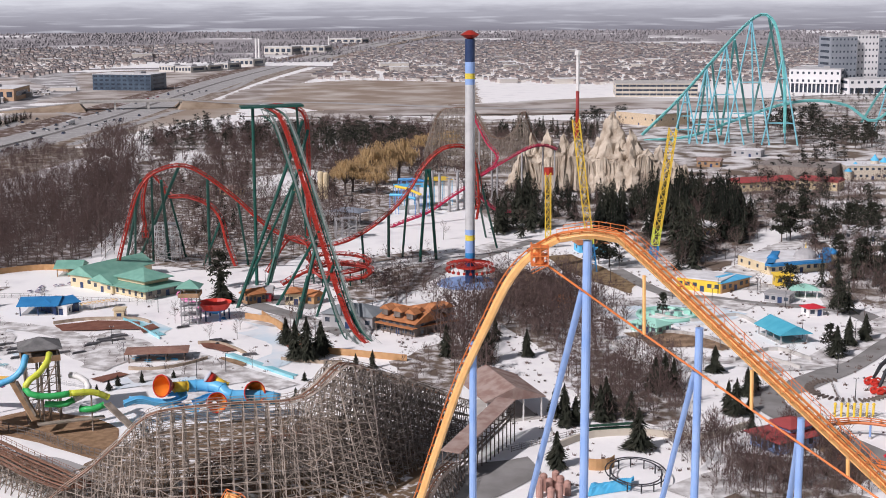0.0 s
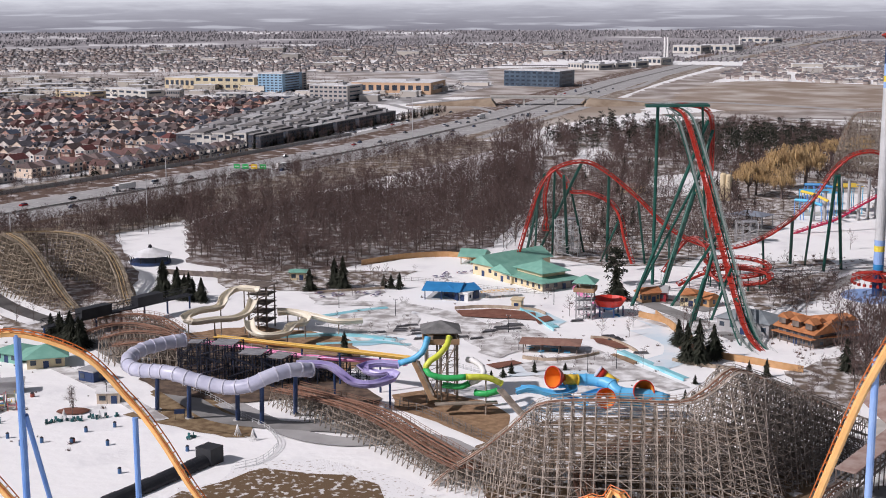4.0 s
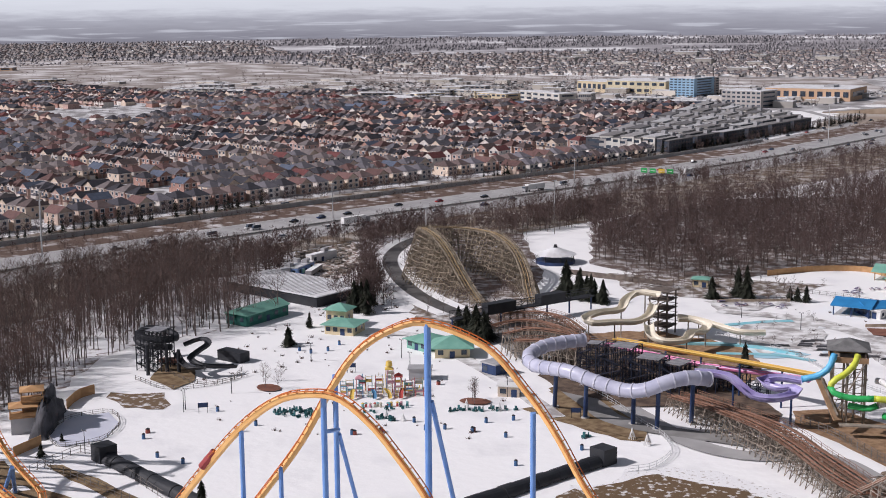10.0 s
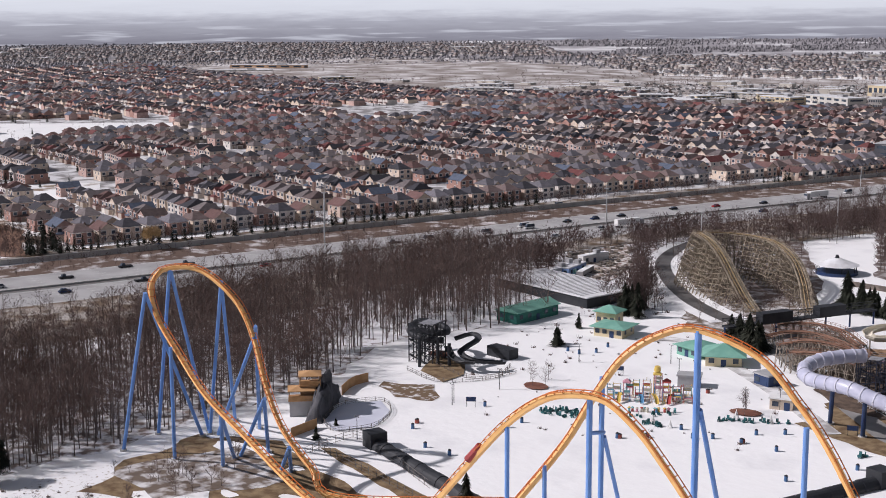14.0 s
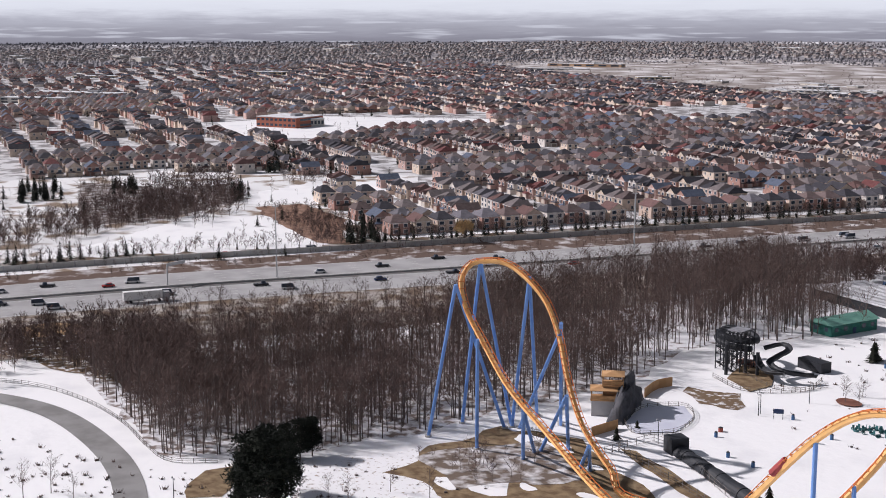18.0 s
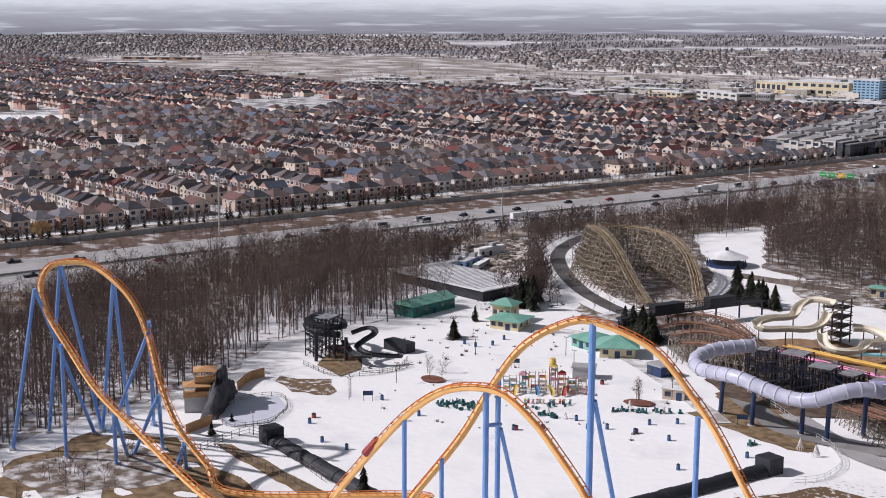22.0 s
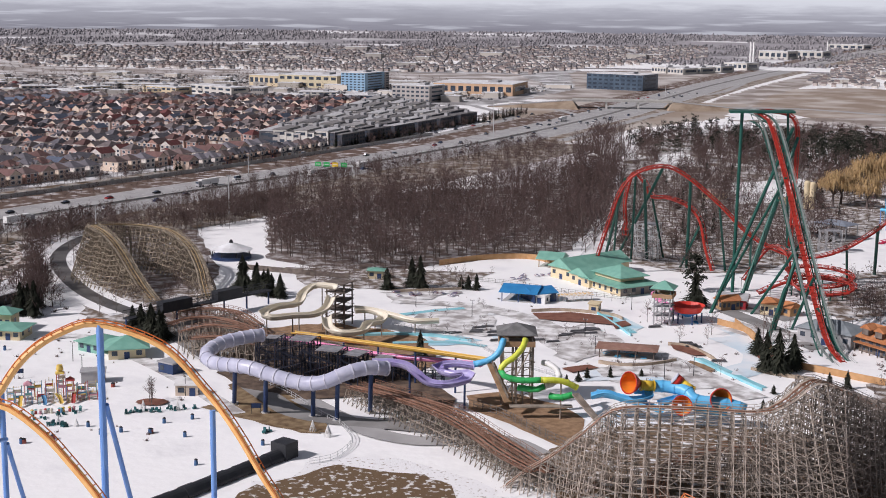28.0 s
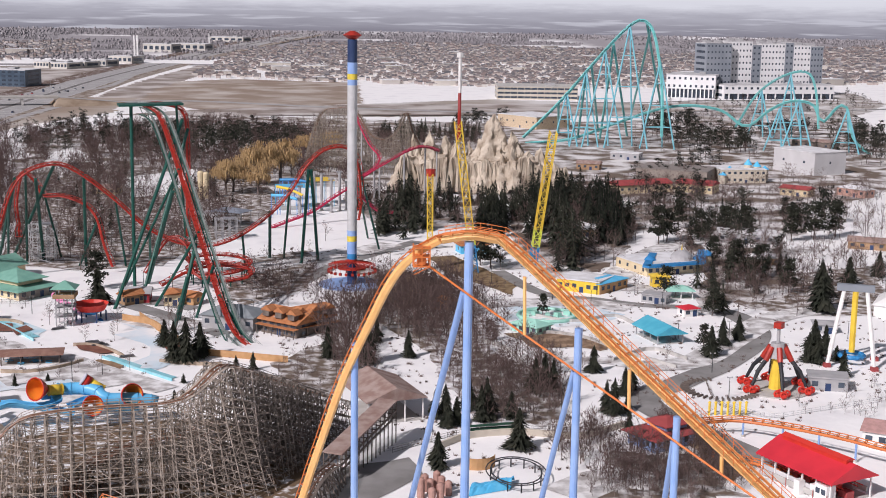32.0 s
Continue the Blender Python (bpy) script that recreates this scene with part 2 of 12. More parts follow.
def strip(name, line, width, material, lift=0.06, label="", category="road", kind="structure", step=12.0, offset=0.0, thick=0.0, parent=None):
    """A band of even width along a line on the ground."""
    lift += next(LAYER) * 0.0008
    pts = spline([(p[0], p[1], 0) for p in line], step)
    vs, fs = [], []
    for i, p in enumerate(pts):
        d = (pts[min(i + 1, len(pts) - 1)] - pts[max(i - 1, 0)]).normalized()
        s = Vector((d.y, -d.x, 0))
        for o in (offset - width / 2, offset + width / 2):
            q = p + s * o
            vs.append((q.x, q.y, land(q.x, q.y) + lift + max(0.0, q.length - 2200) * 0.003))
    for i in range(len(pts) - 1):
        fs.append((2 * i, 2 * i + 1, 2 * i + 3, 2 * i + 2))
    g = Geo().add(vs, fs)
    ob = g.out(name, material, parent)
    return tagged(ob, label, category, kind=kind) if not parent else ob


# ---- ground ----
def ground_sheet():
    rs = [0, 60] + [60 * 1.09 ** i for i in range(1, 52)]
    rs = [r for r in rs if r < 3360] + [3360]
    n = 180
    vs, fs = [(0, 0, 0)], []
    for r in rs[1:]:
        for j in range(n):
            a = 6.28319 * j / n
            x, y = r * math.sin(a), r * math.cos(a)
            vs.append((x, y, land(x, y)))
    for j in range(n):
        fs.append((0, 1 + (j + 1) % n, 1 + j))
    for i in range(len(rs) - 2):
        for j in range(n):
            a, b = 1 + i * n, 1 + (i + 1) * n
            fs.append((a + j, a + (j + 1) % n, b + (j + 1) % n, b + j))
    ob = Geo().add(vs, fs).out("ground", SNOW)
    return tagged(ob, "snow-covered open ground reaching to the horizon", "ground", kind="structure")


ground_sheet()


def sky_backdrop():
    """Glowing painted backdrop: hazy ridges and pale winter sky beyond the last fields, all the way round."""
    m = bpy.data.materials.new("pale_sky_haze")
    m.use_nodes = True
    n, l = m.node_tree.nodes, m.node_tree.links
    n.remove(n["Principled BSDF"])
    e = n.new("ShaderNodeEmission")
    co, sp, mr, ramp = n.new("ShaderNodeTexCoord"), n.new("ShaderNodeSeparateXYZ"), n.new("ShaderNodeMapRange"), n.new("ShaderNodeValToRGB")
    mp, ns, off, tot = n.new("ShaderNodeMapping"), n.new("ShaderNodeTexNoise"), n.new("ShaderNodeMath"), n.new("ShaderNodeMath")
    l.new(co.outputs["Object"], sp.inputs[0])
    l.new(co.outputs["Object"], mp.inputs["Vector"])
    mp.inputs["Scale"].default_value = (0.007, 0.007, 0.07)
    l.new(mp.outputs["Vector"], ns.inputs["Vector"])
    ns.inputs["Scale"].default_value, ns.inputs["Detail"].default_value, ns.inputs["Roughness"].default_value = 1.0, 7, 0.65
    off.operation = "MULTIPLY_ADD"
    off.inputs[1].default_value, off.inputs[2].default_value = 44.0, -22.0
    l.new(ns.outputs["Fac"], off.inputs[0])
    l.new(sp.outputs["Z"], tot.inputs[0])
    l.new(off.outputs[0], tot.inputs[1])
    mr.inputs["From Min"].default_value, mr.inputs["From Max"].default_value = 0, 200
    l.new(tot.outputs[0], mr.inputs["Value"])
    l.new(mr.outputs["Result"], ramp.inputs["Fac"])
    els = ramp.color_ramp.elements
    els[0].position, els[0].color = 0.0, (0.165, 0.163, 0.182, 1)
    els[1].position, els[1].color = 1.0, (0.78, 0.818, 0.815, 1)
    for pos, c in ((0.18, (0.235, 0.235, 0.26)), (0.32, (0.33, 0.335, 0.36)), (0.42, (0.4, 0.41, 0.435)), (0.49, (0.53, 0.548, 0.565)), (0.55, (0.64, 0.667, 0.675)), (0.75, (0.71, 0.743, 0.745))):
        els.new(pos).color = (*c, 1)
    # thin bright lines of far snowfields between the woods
    mp2, ns2, thin, low, fac, mix = n.new("ShaderNodeMapping"), n.new("ShaderNodeTexNoise"), n.new("ShaderNodeMapRange"), n.new("ShaderNodeMapRange"), n.new("ShaderNodeMath"), n.new("ShaderNodeMixRGB")
    l.new(co.outputs["Object"], mp2.inputs["Vector"])
    mp2.inputs["Scale"].default_value = (0.005, 0.005, 0.1)
    l.new(mp2.outputs["Vector"], ns2.inputs["Vector"])
    ns2.inputs["Scale"].default_value, ns2.inputs["Detail"].default_value = 1.0, 3
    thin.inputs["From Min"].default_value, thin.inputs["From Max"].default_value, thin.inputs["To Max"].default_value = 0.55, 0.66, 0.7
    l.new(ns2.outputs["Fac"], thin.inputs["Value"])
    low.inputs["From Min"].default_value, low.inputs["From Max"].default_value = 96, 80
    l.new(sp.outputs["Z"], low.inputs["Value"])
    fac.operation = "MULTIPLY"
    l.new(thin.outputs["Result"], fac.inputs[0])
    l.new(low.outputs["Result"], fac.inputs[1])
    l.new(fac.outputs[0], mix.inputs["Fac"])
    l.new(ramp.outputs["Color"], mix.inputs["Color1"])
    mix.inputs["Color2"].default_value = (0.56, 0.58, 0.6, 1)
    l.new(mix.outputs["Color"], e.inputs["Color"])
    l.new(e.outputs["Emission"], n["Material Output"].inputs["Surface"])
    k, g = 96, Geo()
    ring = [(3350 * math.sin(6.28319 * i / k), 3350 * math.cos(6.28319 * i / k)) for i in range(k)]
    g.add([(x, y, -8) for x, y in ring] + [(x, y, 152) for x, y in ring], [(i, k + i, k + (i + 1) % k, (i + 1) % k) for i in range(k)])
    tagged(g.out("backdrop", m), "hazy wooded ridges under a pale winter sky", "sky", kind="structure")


sky_backdrop()

# ---- highway ----
HWY = [(-520, -400), (-495, -100), (-474, 120), (-450, 250), (-416, 430), (-398, 520), (-368, 650), (-340, 800), (-318, 960), (-301, 1200), (-296, 1500), (-288, 1850), (-250, 2350), (-155, 2796), (-30, 3212)]
DITCH = mat("reed_ditch", (0.12, 0.08, 0.062), (0.6, 0.58, 0.58), 0.12, 0.95, bump=0.2, fine=0.2, lo=0.52, hi=0.68)
highway = strip("road_highway", HWY, 56, ROAD, 0.22, "salt-pale multi-lane highway", "highway")
strip("median_strip", HWY, 4.4, mat("wet_median", (0.12, 0.115, 0.11), (0.17, 0.16, 0.15), 0.1, 0.8), 0.24, "dark wet strip along the median", "median", offset=-1)
strip("verge_near", HWY, 22, VERGE, 0.15, "snowy roadside verge with dead grass", "verge", offset=38)
strip("verge_far", HWY, 29, DITCH, 0.15, "brown reed ditch with patches of snow", "verge", offset=-41)
strip("ground_roadside_wood", HWY[:9], 40, VERGE, 0.1, "litter and thin snow under roadside trees", "ground", offset=66)
strip("service_road", HWY[:9], 11, ASPHALT, 0.18, "service road beside the highway", "road", offset=-63)
strip("service_verge", HWY[:9], 8, VERGE, 0.16, "thawing verge along the service road", "verge", offset=-73)


def noise_wall():
    g = Geo()
    pts = spline([(a, b, 0) for a, b in HWY[:9]], 6)
    line = []
    for i, p in enumerate(pts):
        d = (pts[min(i + 1, len(pts) - 1)] - pts[max(i - 1, 0)]).normalized()
        q = p + Vector((-d.y, d.x, 0)) * 56
        line.append(q)
    wall = tagged(new("wall_noise_barrier"), "long grey concrete noise barrier beside the highway", "wall", kind="structure")
    for a, b in zip(line, line[1:]):
        g.beam(a + Vector((0, 0, 1.2)), b + Vector((0, 0, 1.2)), 0.25, 2.4)
    g.out("panels", CONCRETE, wall)
    h = Geo()
    for a in line[::1]:
        h.box((a.x, a.y, 1.3), (0.4, 0.4, 2.6))
    h.out("posts", GREY, wall)


noise_wall()


# ---- trees ----
def tri_mesh(name, V, F, materials, index=None, label="", category="", kind="stuff", group="", smooth=False):
    me = bpy.data.meshes.new(name)
    n = len(F)
    me.vertices.add(len(V))
    me.vertices.foreach_set("co", np.asarray(V, dtype=np.float32).ravel())
    me.loops.add(3 * n)
    me.loops.foreach_set("vertex_index", np.asarray(F, dtype=np.int32).ravel())
    me.polygons.add(n)
    me.polygons.foreach_set("loop_start", np.arange(0, 3 * n, 3, dtype=np.int32))
    for m in materials:
        me.materials.append(m)
    if index is not None:
        me.polygons.foreach_set("material_index", np.asarray(index, dtype=np.int32))
    me.update(calc_edges=True)
    if not smooth:
        me.shade_flat()
    ob = new(name, me)
    return tagged(ob, label, category, group, kind)


def tris_of(g):
    F = []
    for f in g.f:
        F += [(f[0], f[i], f[i + 1]) for i in range(1, len(f) - 1)]
    return np.array(g.v, dtype=np.float64).reshape(-1, 3), np.array(F, dtype=np.int64).reshape(-1, 3)


def bare_tree(rng, h, spread=0.32, limbs=13, twigs=9, low=0.3, width=0.11):
    """Trunk and limbs, and a haze of thin twigs: two builders."""
    wood, twig = Geo(), Geo()
    lean = Vector((rng.uniform(-0.04, 0.04) * h, rng.uniform(-0.04, 0.04) * h, 0))
    top = lean + Vector((0, 0, h * 0.93))
    r = 0.011 * h + 0.03
    wood.tube([(0, 0, -0.3), lean * 0.4 + Vector((0, 0, h * 0.45)), top], [r, r * 0.6, 0.03], 5, caps=False)
    for i in range(limbs):
        k = low + (0.93 - low) * (i + rng.random()) / limbs
        a = rng.uniform(0, 6.283)
        p = lean * k + Vector((0, 0, h * k * 0.95))
        ln = h * spread * (1.15 - 0.75 * k) * rng.uniform(0.7, 1.2)
        d = Vector((math.cos(a), math.sin(a), rng.uniform(0.5, 1.5))).normalized()
        q = p + d * ln
        wood.tube([p, q], [r * 0.4 * (1.1 - k), 0.02], 3, caps=False)
        for j in range(twigs):
            v = Vector((rng.gauss(0, 1), rng.gauss(0, 1), rng.gauss(0, 1)))
            if j % 4 == 0:
                b = p + d * ln * rng.uniform(0.25, 0.95)
                bough = (d * 0.7 + v * 0.5 + Vector((0, 0, 0.3))).normalized() * ln * rng.uniform(0.4, 0.7)
                e, o, k2 = bough, b, 1.0
            else:
                o = b + bough * rng.uniform(0.25, 0.95)
                e = (bough.normalized() * 0.6 + v * 0.65 + Vector((0, 0, 0.12))).normalized() * h * rng.uniform(0.05, 0.11)
                k2 = 0.75
            s = e.cross(v).normalized() * width * k2 * rng.uniform(0.6, 1)
            twig.add([o - s, o + s, o + e], [(0, 1, 2)])
    return wood, twig


def willow(rng, h):
    """A broad dome of limbs with curtains of thin hanging twigs."""
    wood, twig = Geo(), Geo()
    wood.tube([(0, 0, -0.3), (0.02 * h, 0, h * 0.3)], [0.04 * h, 0.028 * h], 6, caps=False)
    for i in range(26):
        a, up = 6.283 * (i + rng.random()) / 26, rng.uniform(0.55, 1.0)
        R = h * 0.5 * math.sqrt(max(0.05, 1.15 - up * up)) * rng.uniform(0.7, 1.1)
        d = Vector((math.cos(a), math.sin(a), 0))
        mid, tip = d * R * 0.5 + Vector((0, 0, h * (0.32 + up * 0.4))), d * R + Vector((0, 0, h * up * 0.92))
        wood.tube([(0, 0, h * 0.28), mid, tip], [0.014 * h, 0.008 * h, 0.02], 3, caps=False)
        for j in range(62):
            k = rng.uniform(0.25, 1.0)
            b = mid + (tip - mid) * k + Vector((rng.gauss(0, 0.045), rng.gauss(0, 0.045), rng.gauss(0, 0.03))) * h
            e = Vector((d.x * rng.uniform(-0.1, 0.35) + rng.gauss(0, 0.15), d.y * rng.uniform(-0.1, 0.35) + rng.gauss(0, 0.15), -rng.uniform(0.4, 1.0))) * h * 0.2
            s = e.cross(Vector((rng.gauss(0, 1), rng.gauss(0, 1), rng.gauss(0, 1)))).normalized() * 0.07
            twig.add([b - s, b + s, b + e], [(0, 1, 2)])
    return wood, twig


def spruce(rng, h, spread=0.2, tiers=9, blades=15, material_gap=0.0):
    """Trunk and rings of drooping boughs."""
    wood, leaf = Geo(), Geo()
    wood.tube([(0, 0, -0.2), (0, 0, h * 0.9)], [0.016 * h, 0.02], 5, caps=False)
    for i in range(tiers):
        k = (i + 0.4) / tiers
        z = h * (0.06 + 0.92 * k)
        R = h * spread * (1 - k) ** 0.8 + 0.12
        n = max(5, int(blades * (1 - 0.6 * k)))
        for j in range(n):
            a = 6.283 * (j + rng.uniform(-0.4, 0.4)) / n + i
            rr = R * rng.uniform(0.4, 1.2) * (1 + 0.25 * math.sin(a * 2 + h * 3 + i * 0.4))
            d = Vector((math.cos(a), math.sin(a), 0))
            s = Vector((-d.y, d.x, 0)) * rr * rng.uniform(0.1, 0.2)
            zz = z + rng.uniform(-0.3, 0.3) * h / tiers
            up = Vector((0, 0, zz + 0.10 * h * (1.2 - k)))
            mid = d * rr * 0.55 + Vector((0, 0, zz + 0.02 * h))
            tip = d * rr + Vector((0, 0, zz - 0.05 * h * rng.uniform(0.4, 1.3)))
            leaf.add([up, mid + s, tip, mid - s], [(0, 1, 2), (0, 2, 3)])
    leaf.tube([(0, 0, h * 0.86), (0, 0, h)], [0.03 * h, 0.01], 4)
    return wood, leaf


def pine(rng, h, spread=0.3, clumps=60, tufts=16, fine=1.0):
    """Trunk, limbs and clumps of small needle tufts: an uneven, open crown."""
    wood, leaf = Geo(), Geo()
    wood.tube([(0, 0, -0.2), (0.02 * h, 0, h * 0.5), (0, 0.02 * h, h * 0.95)], [0.02 * h, 0.014 * h, 0.03], 6, caps=False)
    for i in range(clumps):
        k = rng.uniform(0.25, 1.0)
        a = rng.uniform(0, 6.283)
        R = h * spread * (1.1 - k * 0.7) * rng.uniform(0.3, 1)
        c = Vector((math.cos(a) * R, math.sin(a) * R, h * k))
        wood.tube([(0, 0, h * k * 0.92), c], [0.006 * h, 0.02], 3, caps=False)
        for j in range(tufts):
            o = Vector((rng.gauss(0, 1), rng.gauss(0, 1), rng.gauss(0, 0.5))) * h * 0.05
            e = Vector((rng.gauss(0, 1), rng.gauss(0, 1), rng.gauss(0.4, 0.7))).normalized() * h * 0.05 * fine
            s = e.cross(Vector((rng.gauss(0, 1), rng.gauss(0, 1), rng.gauss(0, 1)))).normalized() * h * 0.022 * fine * fine
            leaf.add([c + o - s, c + o + s, c + o + e + s * 0.5, c + o + e - s * 0.5], [(0, 1, 2, 3)])
    return wood, leaf


RNG = random.Random(4)
BARE = [tuple(map(tris_of, bare_tree(RNG, 1.0 * h, 0.34, 15, 18, 0.34, 0.045))) for h in (18, 20, 22, 19, 21, 17)]
BUSHY = [tuple(map(tris_of, bare_tree(RNG, 1.0 * h, 0.5, 13, 16, 0.1, 0.13))) for h in (18, 20, 22, 19, 17)]


def scatter(name, templates, places, materials, label, category="woods", own=0, smooth=False):
    """One joined mesh of many copies. places: rows of x, y, z, scale, turn; one random template each; own: materials that each template brings for itself."""
    Vs, Fs, Is, base = [], [], [], 0
    rng = random.Random(len(places))
    pick = [rng.randrange(len(templates)) for _ in places]
    places = np.array(places)
    for t, layers in enumerate(templates):
        sel = places[[i for i, k in enumerate(pick) if k == t]]
        if not len(sel):
            continue
        c, s = np.cos(sel[:, 4]), np.sin(sel[:, 4])
        for mi, (V, F) in enumerate(layers):
            if not len(F):
                continue
            x = (V[None, :, 0] * c[:, None] - V[None, :, 1] * s[:, None]) * sel[:, 3:4] + sel[:, 0:1]
            y = (V[None, :, 0] * s[:, None] + V[None, :, 1] * c[:, None]) * sel[:, 3:4] + sel[:, 1:2]
            z = V[None, :, 2] * sel[:, 3:4] + sel[:, 2:3]
            W = np.stack([x, y, z], -1).reshape(-1, 3)
            G = (F[None] + (np.arange(len(sel)) * len(V))[:, None, None]).reshape(-1, 3) + base
            base += len(W)
            Vs.append(W), Fs.append(G), Is.append(np.full(len(G), mi + t * own))
    return tri_mesh(name, np.concatenate(Vs), np.concatenate(Fs), materials, np.concatenate(Is), label, category, smooth=smooth)


def fill(poly, n, lo=0.75, hi=1.15, seed=1, holes=(), edge=None):
    rng = random.Random(seed)
    xs, ys = [p[0] for p in poly], [p[1] for p in poly]
    out, tries = [], 0
    while len(out) < n and tries < n * 60:
        tries += 1
        x, y = rng.uniform(min(xs), max(xs)), rng.uniform(min(ys), max(ys))
        if inside(x, y, poly) and not any(inside(x, y, h) for h in holes):
            out.append((x, y, land(x, y), rng.uniform(lo, hi), rng.uniform(0, 6.28)))
    return out


DRIVE_LINE = [(-342.8, 475.8), (-337.8, 457.0), (-327.6, 435.6), (-315.2, 418.4), (-294.3, 396.6), (-273.7, 378.8), (-256.3, 367.5), (-244.3, 361.4)]
WORKS_YARD = [(-336.2, 375.3), (-363.0, 419.6), (-362.6, 456.2), (-327.9, 415.4), (-314.8, 385.0), (-321.6, 370.8)]


def clear_of_drive(places):
    """Drops trees that stand on, or close before, the service drive and the works yard."""
    line = spline([(x, y, 0) for x, y in DRIVE_LINE], 4.0)
    out = []
    for p in places:
        spots_ = [Vector((p[0] * k, p[1] * k, 0)) for k in (1.0, 1.02, 1.04, 1.06)]
        if any((q - v).length < 5.5 for q in spots_ for v in line) or any(inside(q.x, q.y, WORKS_YARD) for q in spots_):
            continue
        out.append(p)
    return out


WOOD_WEST = [(-376.0, 94.5), (-344.4, 92.7), (-284.1, 91.2), (-272.8, 124.1), (-271.2, 146.5), (-300.6, 162.8), (-355.3, 192.6), (-365.9, 166.6), (-372.6, 130.7)]
WOOD_MID = [(-271.2, 146.5), (-272.3, 155.4), (-277.6, 197.8), (-284.1, 231.3), (-298.5, 250.3), (-302.8, 270.4), (-290.7, 325.2), (-332.8, 350.4), (-368.9, 362.6), (-386.9, 385.8), (-388.9, 301.9), (-381.9, 235.7), (-355.3, 192.6), (-300.6, 162.8)]
WOOD_NORTH = [(-248.4, 463.5), (-222.7, 453.4), (-192.9, 460.0), (-173.7, 489.3), (-144.5, 526.5), (-147.5, 602.4), (-161.1, 679.6), (-176.0, 750.0), (-195.8, 752.0), (-234.5, 700.0), (-278.4, 658.0), (-293.0, 598.9), (-291.8, 543.0)]
WOOD_BEYOND = [(-195.8, 752.0), (-234.5, 700.0), (-244.5, 725.0), (-255.5, 762.3), (-282.8, 779.5), (-303.1, 765.0), (-249.2, 906.9), (-215.4, 886.2), (-190.8, 824.2), (-176.0, 750.0)]
WOOD_EDGE = [(-350.3, 446.7), (-338.8, 516.2), (-311.4, 563.1), (-291.8, 543.0), (-320.0, 640.6), (-303.1, 761.7), (-249.2, 906.9), (-289.6, 957.8), (-322.1, 809.9), (-360.0, 652.1), (-358.6, 578.9), (-378.3, 482.3)]
sheet("ground_wood_west", WOOD_WEST, LITTER, 0.05, "woodland floor of snow and leaf litter", ragged=2)
sheet("ground_wood_middle", WOOD_MID, LITTER, 0.05, "woodland floor of snow and leaf litter", ragged=2)
DARK_LITTER = mat("dark_leaf_litter", (0.125, 0.092, 0.08), (0.48, 0.47, 0.47), 0.2, 0.9, bump=0.1, lo=0.46, hi=0.66)
TWIG_RED = mat("russet_bare_twigs", (0.085, 0.056, 0.052), (0.132, 0.09, 0.084), 0.15, 0.95, island=0.25)
BARK_DARK = mat("dark_bark", (0.09, 0.07, 0.062), (0.16, 0.125, 0.11), 0.8, 0.95, island=0.3)
sheet("ground_wood_north", WOOD_NORTH, DARK_LITTER, 0.05, "woodland floor of snow and leaf litter", ragged=2)
sheet("ground_roadside", WOOD_EDGE, LITTER, 0.045, "roadside litter and thin snow", ragged=2)
WOOD_FRINGE = [(-300.4, 241.8), (-303.0, 272.0), (-292.0, 325.0), (-318.5, 347.0), (-347.4, 372.0), (-366.0, 352.0), (-368.0, 320.0), (-356.0, 285.0), (-330.0, 246.0)]
sheet("ground_wood_fringe", WOOD_FRINGE, mat("fringe_snow", (0.24, 0.19, 0.17), (0.78, 0.78, 0.8), 0.3, 0.9, bump=0.1, lo=0.3, hi=0.44), 0.12, "snow with fallen leaves at the wood's fringe", ragged=3)
scatter("middle_wood", BARE + BUSHY[:2], [p for k, p in enumerate(fill(WOOD_MID, 1200, 0.55, 0.9, 5)) if k % 2 == 0 or not inside(p[0], p[1], WOOD_FRINGE)], [BARK, TWIG], "leafless brown deciduous wood on snow")
scatter("west_wood", BARE + BUSHY[:3], fill(WOOD_WEST, 900, 0.48, 0.82, 2), [BARK, TWIG], "leafless brown deciduous wood on snow")
scatter("north_wood", BUSHY, fill(WOOD_NORTH, 1150, 0.42, 0.78, 3), [BARK_DARK, TWIG_RED], "leafless brown deciduous wood on snow")
sheet("ground_wood_beyond", WOOD_BEYOND, LITTER, 0.05, "litter and snow under low scrub", ragged=2)
sheet("ground_wood_glade", [(-313.2, 705.2), (-308.9, 744.2), (-282.8, 779.5), (-255.5, 762.3), (-244.5, 725.0), (-274.0, 700.8)], SNOW, 0.08, "snowy glade between the wood and the highway", ragged=2)
scatter("low_wood", BUSHY, fill(WOOD_BEYOND, 420, 0.25, 0.45, 6), [BARK_DARK, TWIG_RED], "low leafless scrub between wood and highway")
scatter("roadside_trees", BUSHY, [p for p in fill(WOOD_EDGE, 950, 0.2, 0.45, 4) if not inside(p[0], p[1], [(-313.2, 705.2), (-308.9, 744.2), (-282.8, 779.5), (-255.5, 762.3), (-244.5, 725.0), (-274.0, 700.8)])], [BARK_DARK, TWIG_RED], "leafless brown trees along the highway")


